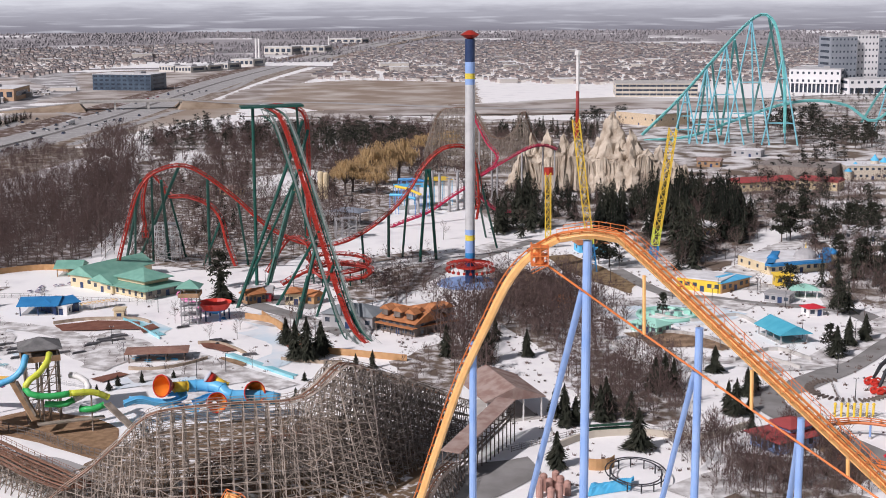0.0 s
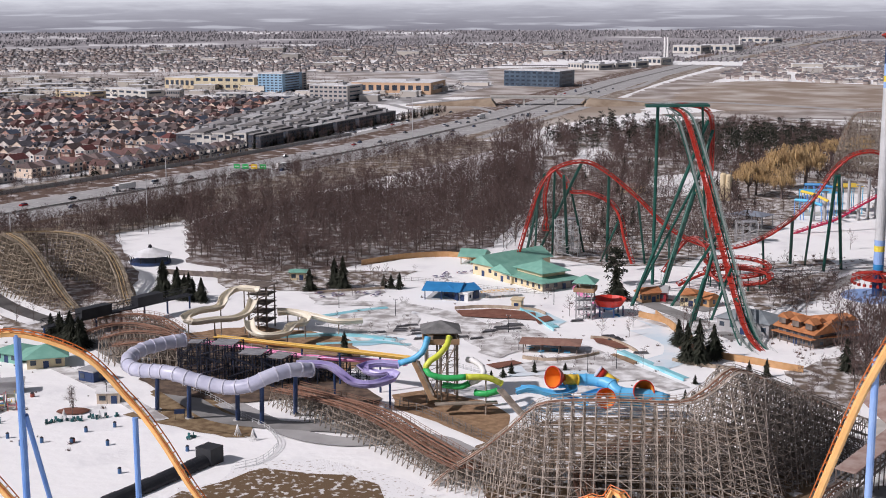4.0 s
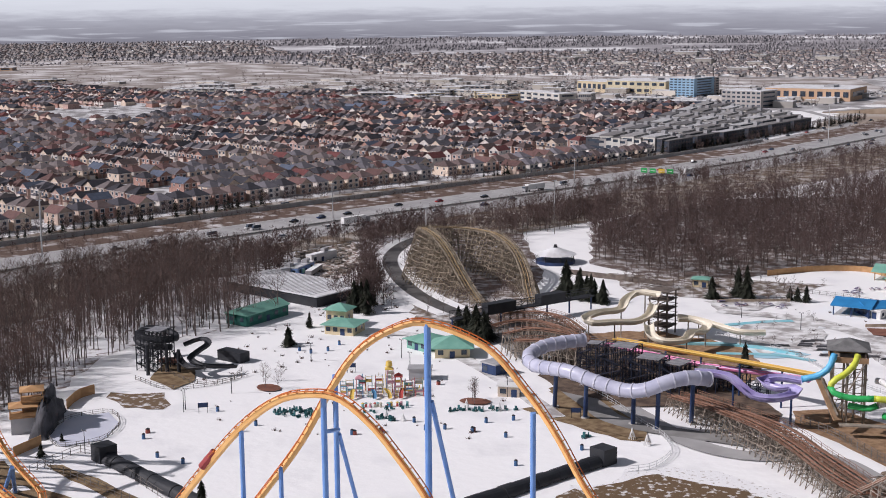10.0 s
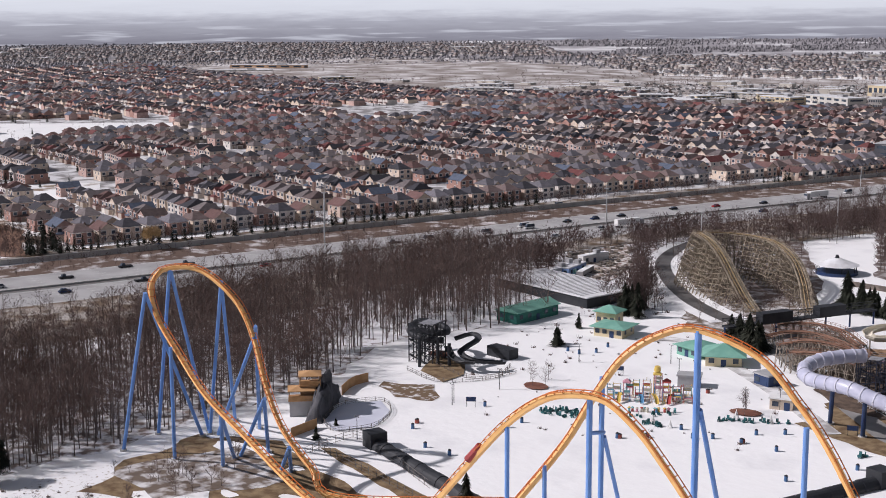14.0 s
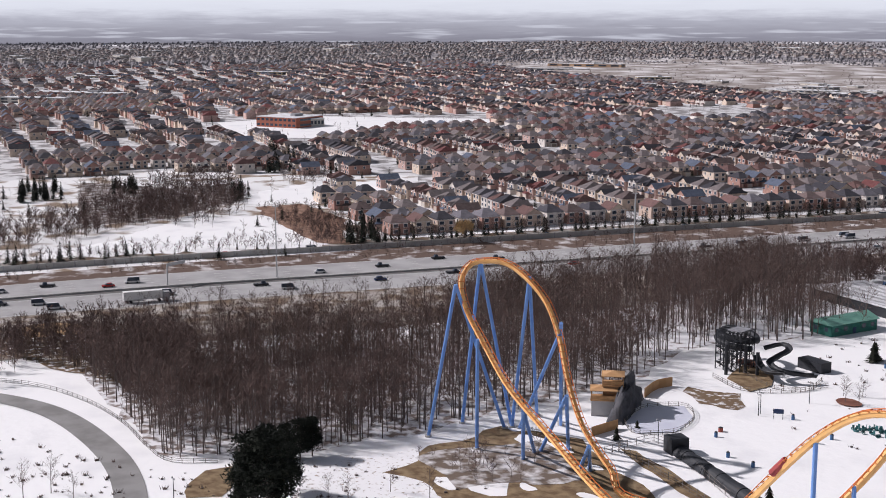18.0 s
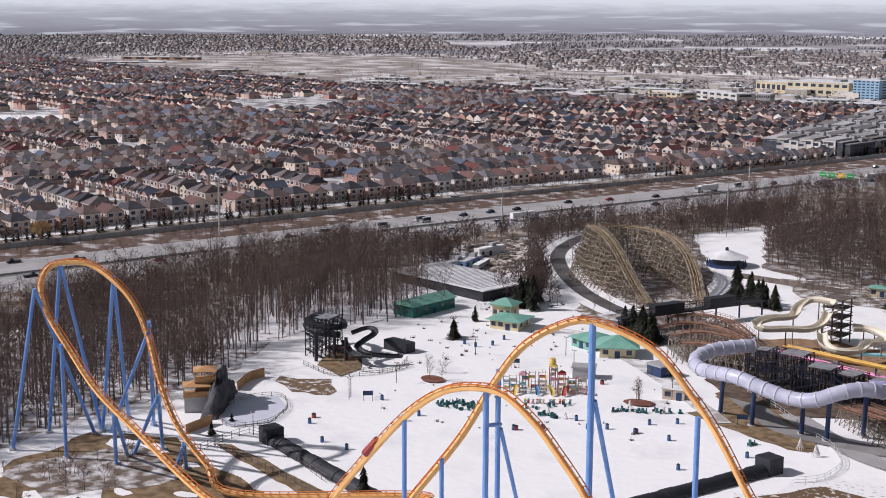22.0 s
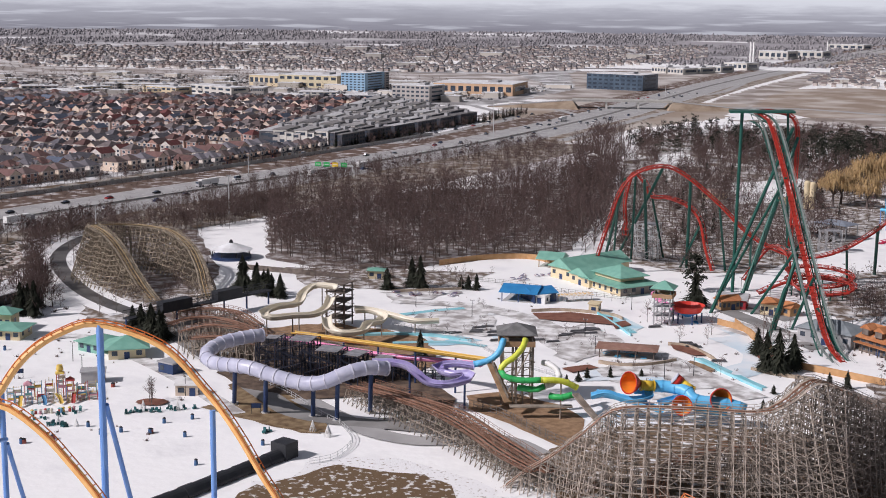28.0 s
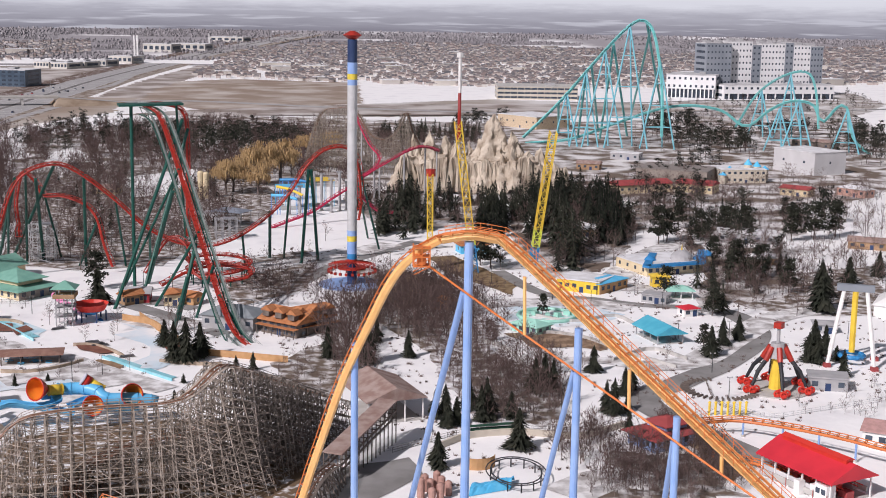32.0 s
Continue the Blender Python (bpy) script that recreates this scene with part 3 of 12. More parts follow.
# ---- suburb ----
def house_layers(rng, kind):
    w, d, h = rng.uniform(8.0, 9.4), rng.uniform(11, 13.5), rng.uniform(5.5, 6.2)
    wall, roof, glass, trim, casing = Geo(), Geo(), Geo(), Geo(), Geo()
    wall.box((0, 0, h / 2), (w, d, h))
    s = rng.choice((-1, 1))
    gx = s * w * 0.23

    def front_gable(x, half, z, rise, back):
        y = -d / 2 - 0.25
        wall.add([(x - half, y, z), (x + half, y, z), (x, y, z + rise - 0.15), (x - half, y, 3), (x + half, y, 3), (x - half, y + 0.5, 3), (x + half, y + 0.5, 3), (x - half, y + 0.5, z), (x + half, y + 0.5, z)], [(0, 1, 2), (3, 4, 1, 0), (5, 3, 0, 7), (4, 6, 8, 1)])
        e = half + 0.35
        roof.add([(x - e, y - 0.35, z - 0.2), (x, y - 0.35, z + rise), (x + e, y - 0.35, z - 0.2), (x, y + back, z + rise), (x - e, y + back * 0.3, z - 0.1), (x + e, y + back * 0.3, z - 0.1)], [(0, 1, 3, 4), (1, 2, 5, 3)])

    if kind == 1:
        b, r = d / 2, 3.0
        roof.add([(-w / 2 - 0.4, -b - 0.4, h - 0.2), (0, -b - 0.4, h + r), (w / 2 + 0.4, -b - 0.4, h - 0.2), (-w / 2 - 0.4, b + 0.4, h - 0.2), (0, b + 0.4, h + r), (w / 2 + 0.4, b + 0.4, h - 0.2)], [(0, 1, 4, 3), (1, 2, 5, 4)])
        for y, f in ((-b, 1), (b, -1)):
            wall.add([(-w / 2, y, h), (w / 2, y, h), (0, y, h + r - 0.3)], [(0, 1, 2)])
    else:
        roof.hip(w, d, h + 0.1, 3.1, 0.4, ridge=w * 0.3)
        front_gable(gx, w * 0.21, h, 1.9, 4.2)
        if kind == 2:
            front_gable(-gx * 1.15, w * 0.14, h, 1.4, 3.2)
    wall.box((gx, -d / 2 - 0.9, 1.45), (w * 0.5, 2.2, 2.9))
    roof.hip(w * 0.5, 2.2, 2.95, 0.9, 0.3, cx=gx, cy=-d / 2 - 0.9)
    trim.box((gx, -d / 2 - 2.03, 1.2), (w * 0.4, 0.08, 2.2))
    door = Geo().box((-gx, -d / 2 - 0.04, 1.1), (1.1, 0.1, 2.1))
    for x in (-gx - 0.9, -gx + 0.9):
        wall.box((x, -d / 2 - 1.1, 1.4), (0.22, 0.22, 2.8))
    roof.box((-gx, -d / 2 - 0.7, 2.85), (2.6, 1.5, 0.15))
    for fy, sy in ((-d / 2, -1), (d / 2, 1)):
        for x in (-w * 0.27, w * 0.25):
            for z in (1.7, 4.4):
                if sy < 0 and z < 2:
                    continue
                y = fy + sy * (0.3 if sy < 0 else 0.03)
                wide = 1.7 if x < 0 else 2.1
                casing.box((x, y, z), (wide + 0.5, 0.1, 2.0))
                glass.box((x, y + sy * 0.05, z), (wide, 0.08, 1.5))
    casing.box((0, d / 2 + 0.1, h - 0.1), (w + 0.8, 0.9, 0.16))
    casing.box((0, -d / 2 - 0.2, h - 0.1), (w + 0.8, 0.5, 0.16))
    for x in (-w / 2, w / 2):
        for y, z in ((-3, 4.4), (2.5, 4.4), (0.5, 1.7)):
            casing.box((x, y, z), (0.09, 1.5, 1.8))
            glass.box((x * 1.004, y, z), (0.12, 1.1, 1.4))
    return wall, roof, glass, trim, door, casing


WALLS = [mat("brick_%s" % n, c, tuple(x * 0.8 for x in c), 0.6, 0.9, random=0.15) for n, c in (("red_brown", (0.45, 0.27, 0.225)), ("buff", (0.74, 0.61, 0.5)), ("tan", (0.61, 0.475, 0.395)), ("pale", (0.78, 0.725, 0.68)), ("pink", (0.58, 0.405, 0.36)))]
ROOFS = [mat("shingles_%s" % n, c, tuple(x * 0.75 for x in c), 0.5, 0.9, random=0.2) for n, c in (("brown", (0.145, 0.108, 0.104)), ("grey", (0.16, 0.152, 0.172)), ("charcoal", (0.06, 0.058, 0.07)), ("rust", (0.16, 0.092, 0.086)), ("taupe", (0.21, 0.18, 0.18)), ("red", (0.19, 0.07, 0.068)), ("slate_blue", (0.125, 0.15, 0.21)))]
HOUSES = [house_layers(RNG, k) for k in (0, 1, 2, 0, 2, 0, 1, 2)]
HOUSE_T, HOUSE_LOOK = [], []
for i in range(42):
    HOUSE_T.append(tuple(map(tris_of, HOUSES[i % 8])))
    r = (0, 1, 2, 3, 4, 1, 0, 2, 4, 3, 0, 1, 3, 2, 1, 0, 4, 2, 1, 3, 0, 5, 6, 4)[(i * 5 + i // 24) % 24]
    HOUSE_LOOK.append((WALLS[(i * 3 + i // 5) % 5], ROOFS[r]))
CASING = mat("pale_casings", (0.78, 0.75, 0.73), (0.64, 0.58, 0.55), 0.3, 0.7)
TRIM = mat("white_and_brown_doors", (0.6, 0.57, 0.52), (0.3, 0.22, 0.17), 0.02, 0.7, island=0.3)
FIELD = [(-1182.6, 441.0), (-1219.5, 596.6), (-1114.0, 696.0), (-1021.9, 641.5), (-1022.0, 543.3), (-974.0, 466.1), (-1037.3, 403.6)]
FIELD_B = [(-1141.7, 836.7), (-1126.4, 954.2), (-1009.4, 978.7), (-926.6, 839.4), (-1020.4, 835.2)]
POND = [(-828.7, 105.5), (-831.2, 276.4), (-790.7, 310.8), (-726.2, 401.9), (-682.5, 377.7), (-705.2, 337.1), (-689.2, 313.8), (-645.2, 298.2), (-574.9, 286.8), (-527.1, 277.1), (-503.6, 264.7), (-507.8, 231.8), (-529.1, 65.0)]
TOWN = [(-450.8, 841.4), (-398.5, 852.5), (-377.6, 1096.4), (-447.9, 1283.5), (-555.4, 1295.3)]
SUBURB = [(-640, 130), (-545, 240), (-494, 430), (-462, 560), (-422, 740), (-400, 840), (-447.3, 812.3), (-449.7, 849.5), (-548.6, 1272.0), (-783.0, 1191.0), (-951.5, 1186.4), (-1000.3, 1281.6), (-1165.0, 1165.7), (-1283.1, 1163.4), (-1556.1, 1222.8), (-2230.8, 1319.8), (-2214.3, 1177.7), (-2393.1, 802.4), (-2498.1, 331.7), (-828.7, 105.5)]
sheet("ground_suburb", SUBURB, mat("suburb_ground", (0.24, 0.23, 0.23), (0.62, 0.62, 0.63), 0.07, 0.9, lo=0.44, hi=0.56), 0.03, "paved and snow-patched ground between houses")
ux = Vector((0.155, 0.988, 0)).normalized()
uy = Vector((-ux.y, ux.x, 0))
near_rows, far_rows = [], []
rng = random.Random(9)
origin = Vector((-470, 130, 0))


def lot_ok(q):
    return inside(q.x, q.y, SUBURB) and not any(inside(q.x, q.y, h) for h in (FIELD, FIELD_B, POND, TOWN)) and math.degrees(math.atan2(q.x, q.y)) > -83


base_turn = math.atan2(ux.y, ux.x)
for i in range(-170, 340):
    for row, off in enumerate((28, 56, 84)):
        q = origin + uy * (off + 8 * math.sin(i * 0.08)) + ux * (i * 11.3 + row * 4)
        if lot_ok(q) and i % 23:
            near_rows.append((q.x, q.y, land(q.x, q.y), rng.uniform(0.94, 1.06), base_turn + (0 if row % 2 else math.pi)))
SB, SV = 190.0, 130.0
for bi in range(-10, 22):
    for bj in range(0, 20):
        turn = noise.noise((bi * 0.9 + 0.3, bj * 1.1, 4.0)) > -0.08
        o = origin + ux * (bi * SB + 40 * (bj % 2)) + uy * (112 + bj * SV)
        a, b = (uy, ux) if turn else (ux, uy)
        la, lb = (SV - 14, SB) if turn else (SB - 14, SV)
        face = math.atan2(a.y, a.x)
        n_rows = 3 if turn else 2
        for r in range(n_rows):
            for side in (0, 1):
                v = lb * r / n_rows + side * 27
                for k in range(int(la / 11.3)):
                    q = o + a * (k * 11.3 + 6) + b * (v + rng.uniform(-0.8, 0.8) + 3 * math.sin(k * 0.35))
                    if lot_ok(q):
                        far_rows.append((q.x, q.y, land(q.x, q.y), rng.uniform(0.92, 1.06), face + (math.pi if side == (0 if turn else 1) else 0)))
near_rows.sort(key=lambda p: p[0] * p[0] + p[1] * p[1])
far_rows += near_rows[170:]
near_rows = near_rows[:170]
HOUSE_FAR = [(t[0], t[1]) for t in HOUSE_T]
NEAR_LOOK = [m for w, r in HOUSE_LOOK for m in (w, r, GLASS, TRIM, TRIM, CASING)]
FAR_LOOK = [m for w, r in HOUSE_LOOK for m in (w, r)]
scatter("houses_of_the_suburb", HOUSE_T, [p for p in far_rows if math.hypot(p[0], p[1]) < 1150], NEAR_LOOK, "two-storey brick suburban houses with brown and grey shingle roofs", "houses", own=6)
scatter("houses_of_the_far_suburb", HOUSE_FAR, [p for p in far_rows if math.hypot(p[0], p[1]) >= 1150], FAR_LOOK, "distant brick suburban houses with dark shingle roofs", "houses", own=2)


# ---- roller coasters ----
def frames_along(pts, bank=None):
    """Point, direction, side and up at each point of a track."""
    out, n = [], len(pts)
    for i, p in enumerate(pts):
        d = (pts[min(i + 1, n - 1)] - pts[max(i - 1, 0)]).normalized()
        s = d.cross(Vector((0, 0, 1)))
        if s.length < 0.12:
            s = out[-1][2] if out else Vector((1, 0, 0))
        if out and s.dot(out[-1][2]) < 0:
            s = -s if abs(d.z) > 0.75 else s
        s.normalize()
        u = s.cross(d).normalized()
        if bank:
            b = bank(i / max(n - 1, 1))
            s, u = s * math.cos(b) + u * math.sin(b), u * math.cos(b) - s * math.sin(b)
        out.append((p, d, s, u))
    return out


def steel_track(parent, control, rail_mat, spine_mat, gauge=1.5, spine=0.38, rail=0.13, drop=0.95, step=2.2, bank=None, side=4, tie=0.2):
    fr = frames_along(spline(control, step), bank)
    for k in (-1, 1):
        Geo().tube([p + s * (k * gauge / 2) for p, d, s, u in fr], rail, side).out("rail", rail_mat, parent)
    Geo().tube([p - u * drop for p, d, s, u in fr], spine, 6).out("spine", spine_mat, parent, "tubular track spine")
    g = Geo()
    for p, d, s, u in fr:
        for k in (-1, 1):
            g.beam(p + s * (k * gauge / 2), p - u * drop, tie, tie)
        g.beam(p - s * (gauge / 2), p + s * (gauge / 2), tie * 0.75, tie * 0.75)
    ties = g.out("tie_set", rail_mat, parent)
    ties["kind"] = "stuff"
    return fr


def sweep(fr, profile):
    g, n = Geo(), len(profile)
    vs = [p + s * a + u * b for p, d, s, u in fr for a, b in profile]
    fs = [(i * n + j, i * n + (j + 1) % n, (i + 1) * n + (j + 1) % n, (i + 1) * n + j) for i in range(len(fr) - 1) for j in range(n)]
    fs += [tuple(range(n))[::-1], tuple(range((len(fr) - 1) * n, len(fr) * n))]
    return g.add(vs, fs)


def catwalk(parent, fr, reach, material, rail_mat=None):
    """Walkways with railings on both sides of a track."""
    for k in (-1, 1):
        sweep(fr, [(k * (reach - 0.85), -0.38), (k * (reach - 0.05), -0.38), (k * (reach - 0.05), -0.32), (k * (reach - 0.85), -0.32)]).out("walkway", material, parent)
        h = Geo()
        for z in (0.6, 1.15):
            h.tube([p + s * k * reach + Vector((0, 0, z - 0.35)) for p, d, s, u in fr], 0.05, 4)
        for p, d, s, u in fr:
            b = p + s * k * reach - u * 0.35
            h.beam(b, b + Vector((0, 0, 1.15)), 0.07)
        h.out("handrail", rail_mat or material, parent)


def column(parent, top, foot=None, r=0.55, material=None, footing=True):
    foot = foot or (top[0], top[1])
    z = 0.0 if len(foot) < 3 else foot[2]
    col = Geo().tube([(foot[0], foot[1], z - 0.3), top], r, 12).out("column", material, parent)
    if footing and z == 0.0:
        Geo().cyl(foot[0], foot[1], -0.2, 0.5, r * 2.0, n=10).out("footing", CONCRETE, col, "concrete footing")



orange = thing("orange_roller_coaster", label="tall steel roller coaster with orange track and blue columns", category="roller coaster")
lift_top = Vector((25.5, 176.2, 68.3))
lift_low = Vector((54.2, 155.8, 42.3))
lift_base = lift_top + (lift_low - lift_top) * 1.9
lift_line = [lift_base + (lift_top - lift_base) * k for k in (0, 0.25, 0.5, 0.75)]
fr = steel_track(orange, lift_line + [(25.5, 176.2, 68.3), (22.6, 177.6, 69.6), (19.7, 178.9, 69.8), (15.6, 180.3, 69.0)], ORANGE, YELLOW_ORANGE, 1.5, 0.62, 0.1, drop=0.7, step=1.6, tie=0.13)
catwalk(orange, fr, 1.9, YELLOW_ORANGE, ORANGE)
steel_track(orange, [(15.6, 180.3, 69.0), (12.3, 182.6, 66.5), (9.3, 185.8, 62.3), (6.1, 189.9, 54.7), (2.3, 194.0, 45.0), (-1.5, 198.0, 32.6), (-4.3, 201.0, 23.0), (-7.5, 203.9, 12.9), (-22, 207, 3), (-40, 208, 3), (-91.5, 193.5, 5.9), (-102.2, 192.6, 17.9), (-109.0, 192.2, 28.0), (-115.1, 192.2, 35.0), (-122.1, 190.1, 42.6), (-133.3, 187.4, 46.2), (-139.3, 184.3, 44.8), (-145.0, 181.1, 40.3), (-149.5, 178.7, 33.0), (-154.5, 175.8, 22.9), (-161.3, 170.9, 11.7), (-167.0, 166.8, 2.7), (-175, 160, 3), (-190, 155, 3.5), (-179.8, 152.9, 4.7), (-194.5, 149.0, 8.6), (-220.9, 151.8, 15.5), (-234.9, 152.4, 20.7), (-247.9, 154.3, 27.1), (-256.8, 155.1, 33.1), (-261.0, 155.9, 39.0), (-261.9, 158.2, 42.6), (-260.0, 161.3, 43.8), (-255.6, 164.6, 43.7), (-249.6, 166.5, 41.1), (-243.6, 168.1, 36.2), (-237.9, 167.6, 29.6), (-230.9, 165.3, 21.2), (-222.5, 163.4, 13.5), (-212.5, 163.3, 7.1), (-203.4, 163.6, 3.0), (-170, 185, 5), (-173.0, 154.6, 6.4), (-165.1, 154.4, 15.3), (-156.2, 154.9, 25.3), (-148.5, 155.4, 33.3), (-141.7, 156.4, 38.4), (-135.7, 157.6, 40.2), (-129.8, 158.6, 40.0), (-123.8, 159.6, 36.1), (-119.4, 160.5, 31.3), (-115.0, 161.2, 26.1), (-110.2, 162.1, 19.5), (-85, 165, 4), (-60, 170, 4), (-39.7, 190.9, 23.4), (-33.9, 190.0, 26.5), (-29.9, 189.7, 26.7), (-10, 165, 8)], ORANGE, YELLOW_ORANGE, 1.5, 0.62, 0.1, drop=0.7, step=1.6, tie=0.13)
for top, foot, r in (((19.7, 178.9, 68.3), None, 0.62), ((19.1, 179.0, 61.2), (12.0, 225.0), 0.5), ((34.1, 172.7, 57.5), None, 0.55), ((33.7, 172.7, 51.7), (31.6, 208.9), 0.42), ((45.7, 163.7, 47.8), None, 0.5), ((45.4, 163.8, 44.4), (52.3, 200.6), 0.4), ((4.4, 192.9, 50.5), None, 0.55)):
    column(orange, top, foot, r, BLUE_PALE)
for top, foot, r in (((-133.3, 187.4, 45.5), None, 0.62), ((-132.8, 187.8, 31.2), (-136.8, 203.1), 0.45), ((-114.5, 192.5, 31.0), None, 0.5), ((-148.6, 155.4, 32.8), None, 0.42), ((-156.7, 173.8, 18.5), None, 0.42), ((-133.9, 159.2, 39.0), None, 0.5), ((-148.3, 179.7, 35.7), None, 0.5), ((-147.9, 180.0, 24.6), (-154.3, 194.9), 0.4)):
    column(orange, top, foot, r, BLUE)
Geo().tube([(-134.0, 159.1, 33.1), (-135.9, 165.3, 31.5)], 0.35, 8).out("cross_brace", BLUE, orange)
for top, foot in (((-258.2, 152.7, 38.7), (-267.7, 150.7)), ((-260.4, 160.7, 43.3), (-272.9, 163.3)), ((-260.4, 160.7, 43.3), (-265.3, 173.0)), ((-258.2, 152.7, 38.7), (-264.2, 170.3)), ((-248.8, 152.9, 27.8), (-253.7, 155.8)), ((-249.2, 167.0, 40.6), (-264.1, 172.2)), ((-249.2, 167.0, 40.6), (-268.8, 182.9)), ((-237.7, 167.9, 32.0), (-259.3, 183.5)), ((-237.9, 167.6, 29.4), (-262.5, 173.3)), ((-229.0, 152.2, 17.0), (-242.6, 161.4)), ((-229.0, 152.2, 17.0), (-245.3, 166.4)), ((-230.3, 164.4, 17.6), (-245.4, 167.9)), ((-230.3, 164.4, 17.6), (-243.1, 174.3)), ((-218.5, 162.0, 9.9), (-229.3, 167.1)), ((-218.5, 162.0, 9.9), (-228.9, 170.1))):
    column(orange, top, foot, 0.42, BLUE)

red_coaster = thing("red_dive_coaster", label="steel dive coaster with red track and dark green columns", category="roller coaster")
fr = steel_track(red_coaster, [(-15.7, 377.7, -2.6), (-21.9, 387.4, -0.4), (-27.5, 395.0, 3.3), (-32.5, 406.7, 11.4), (-40.5, 430.1, 27.1), (-48.9, 453.4, 44.7), (-56.4, 470.6, 59.7), (-60.0, 476.2, 63.1), (-63.4, 479.8, 64.0)], RED, GREEN, 1.7, 0.45)
GREYGREEN = mat("grey_green_grating", (0.17, 0.2, 0.19), (0.23, 0.26, 0.25), 0.3, 0.6)
catwalk(red_coaster, fr[3:], 3.2, GREYGREEN)
sweep(fr, [(-0.55, -0.5), (0.55, -0.5), (0.55, -0.2), (-0.55, -0.2)]).out("lift_trough", RED, red_coaster)
for k in (-1, 1):
    lat = Geo()
    for z in (-3.0, -0.5):
        lat.tube([p + s * (k * 2.4) + u * z for p, d, s, u in fr[3:]], 0.22, 5)
    for n_, ((p, d, s, u), (p2, d2, s2, u2)) in enumerate(zip(fr[3:], fr[4:])):
        za, zb = (-3.0, -0.5) if n_ % 2 else (-0.5, -3.0)
        lat.beam(p + s * (k * 2.4) + u * za, p2 + s2 * (k * 2.4) + u2 * zb, 0.16)
    lat.out("side_truss", GREEN, red_coaster)
steel_track(red_coaster, [(-63.4, 479.8, 64.0), (-60.1, 486.3, 64.7), (-53.5, 491.1, 63.5), (-50.0, 492.5, 59.9), (-49.2, 492.6, 50.5), (-49.4, 492.5, 31.5), (-49.8, 492.5, 14.4)], RED, RED, 2.6, 0.5)
steel_track(red_coaster, [(-121.3, 485.1, 5.4), (-117.2, 486.1, 20.1), (-113.1, 487.0, 32.5), (-107.3, 488.4, 39.7), (-97.2, 490.5, 42.5), (-88.8, 492.1, 39.1), (-76.8, 494.1, 29.3), (-64.7, 495.8, 17.8), (-52.2, 497.3, 11.8), (-41.6, 498.3, 11.2), (-31.0, 501.0, 15.0), (-20.2, 503.6, 22.9), (-13.3, 505.8, 30.6), (-7.2, 507.9, 40.1), (0.4, 510.0, 46.3), (9.1, 511.9, 46.5), (13.1, 515.8, 40.1), (13.9, 519.8, 27.4), (12.5, 519.8, 16.2)], RED, RED, 2.4, 0.45)
steel_track(red_coaster, [(-114.7, 507.2, 12.1), (-115.8, 506.9, 25.4), (-112.8, 507.6, 37.3), (-108.2, 508.6, 33.9), (-104.5, 505.3, 28.9), (-97.5, 502.6, 29.2), (-88.6, 500.2, 26.3), (-83.8, 499.0, 21.0), (-81.3, 498.4, 11.3), (-78.3, 497.9, 2.7)], RED, RED, 2.4, 0.45)
steel_track(red_coaster, [(-64.6, 475.6, 4.9), (-55.9, 474.7, 17.5), (-48.5, 471.5, 16.0), (-45.3, 467.8, 6.4), (-37.0, 464.5, 4.5), (-27.0, 465.2, 5.8), (-27.3, 471.2, 7.7), (-39.7, 474.3, 8.2), (-49.9, 473.4, 5.7), (-57.4, 466.5, 2.6)], RED, RED, 2.4, 0.45)
for top, foot in (((-68.0, 479.2, 63.7), (-67.6, 474.0)), ((-50.5, 481.4, 58.7), (-69.2, 437.4)), ((-49.2, 487.5, 55.1), (-63.2, 464.2)), ((-50.4, 447.2, 37.8), (-63.5, 478.9)), ((-41.3, 428.0, 23.7), (-46.6, 420.6)), ((-42.7, 412.8, 15.6), (-46.3, 401.7)), ((-87.4, 492.3, 38.0), (-91.1, 511.8)), ((-20.7, 503.6, 22.2), (-21.9, 528.0)), ((-6.1, 508.0, 37.9), (-9.1, 515.8)), ((-5.1, 508.0, 37.9), (-2.7, 521.5)), ((-111.0, 487.5, 36.7), (-127.9, 530.5)), ((-104.0, 489.1, 36.4), (-109.4, 524.0)), ((-97.2, 490.5, 42.1), (-123.5, 536.6))):
    column(red_coaster, top, foot, 0.6, GREEN, footing=False)
Geo().beam((-72.4, 478.6, 64.1), (-50.6, 483.4, 64.5), 9, 0.7).out("top_platform", GREEN, red_coaster)

teal = thing("teal_roller_coaster", label="giant teal steel coaster on lattice supports", category="roller coaster")
steel_track(teal, [(145.4, 974.2, 5.9), (170.8, 970.1, 32.1), (197.4, 965.0, 64.6), (216.0, 961.0, 85.7), (227.1, 958.5, 92.8), (235.7, 956.4, 86.5), (241.0, 955.1, 66.7), (244.7, 954.1, 38.8), (245.5, 953.9, 8.7)], TEAL, TEAL, 3.0, 0.9, 0.35, step=4)
steel_track(teal, [(149.8, 988.7, 0.3), (182.2, 983.3, 4.1), (213.8, 976.9, 16.2), (244.6, 969.6, 27.7), (267.4, 963.6, 31.3), (290.0, 957.0, 28.0), (306.6, 951.8, 17.5), (321.3, 947.0, 29.2), (335.9, 941.9, 36.6), (350.8, 936.4, 34.3), (357.0, 934.1, 22.3), (365.5, 930.8, 32.8), (372.7, 927.9, 33.1), (379.6, 925.2, 9.1), (399.4, 916.8, -6.1)], TEAL, TEAL, 2.6, 0.7, 0.3, step=4)
steel_track(teal, [(328.9, 1049.7, 7.6), (344.3, 1044.7, 35.3), (364.2, 1038.0, 50.6), (380.4, 1032.1, 52.9), (387.3, 1029.6, 38.9), (391.1, 1028.1, 7.8)], TEAL, TEAL, 2.6, 0.6, 0.3, step=4)
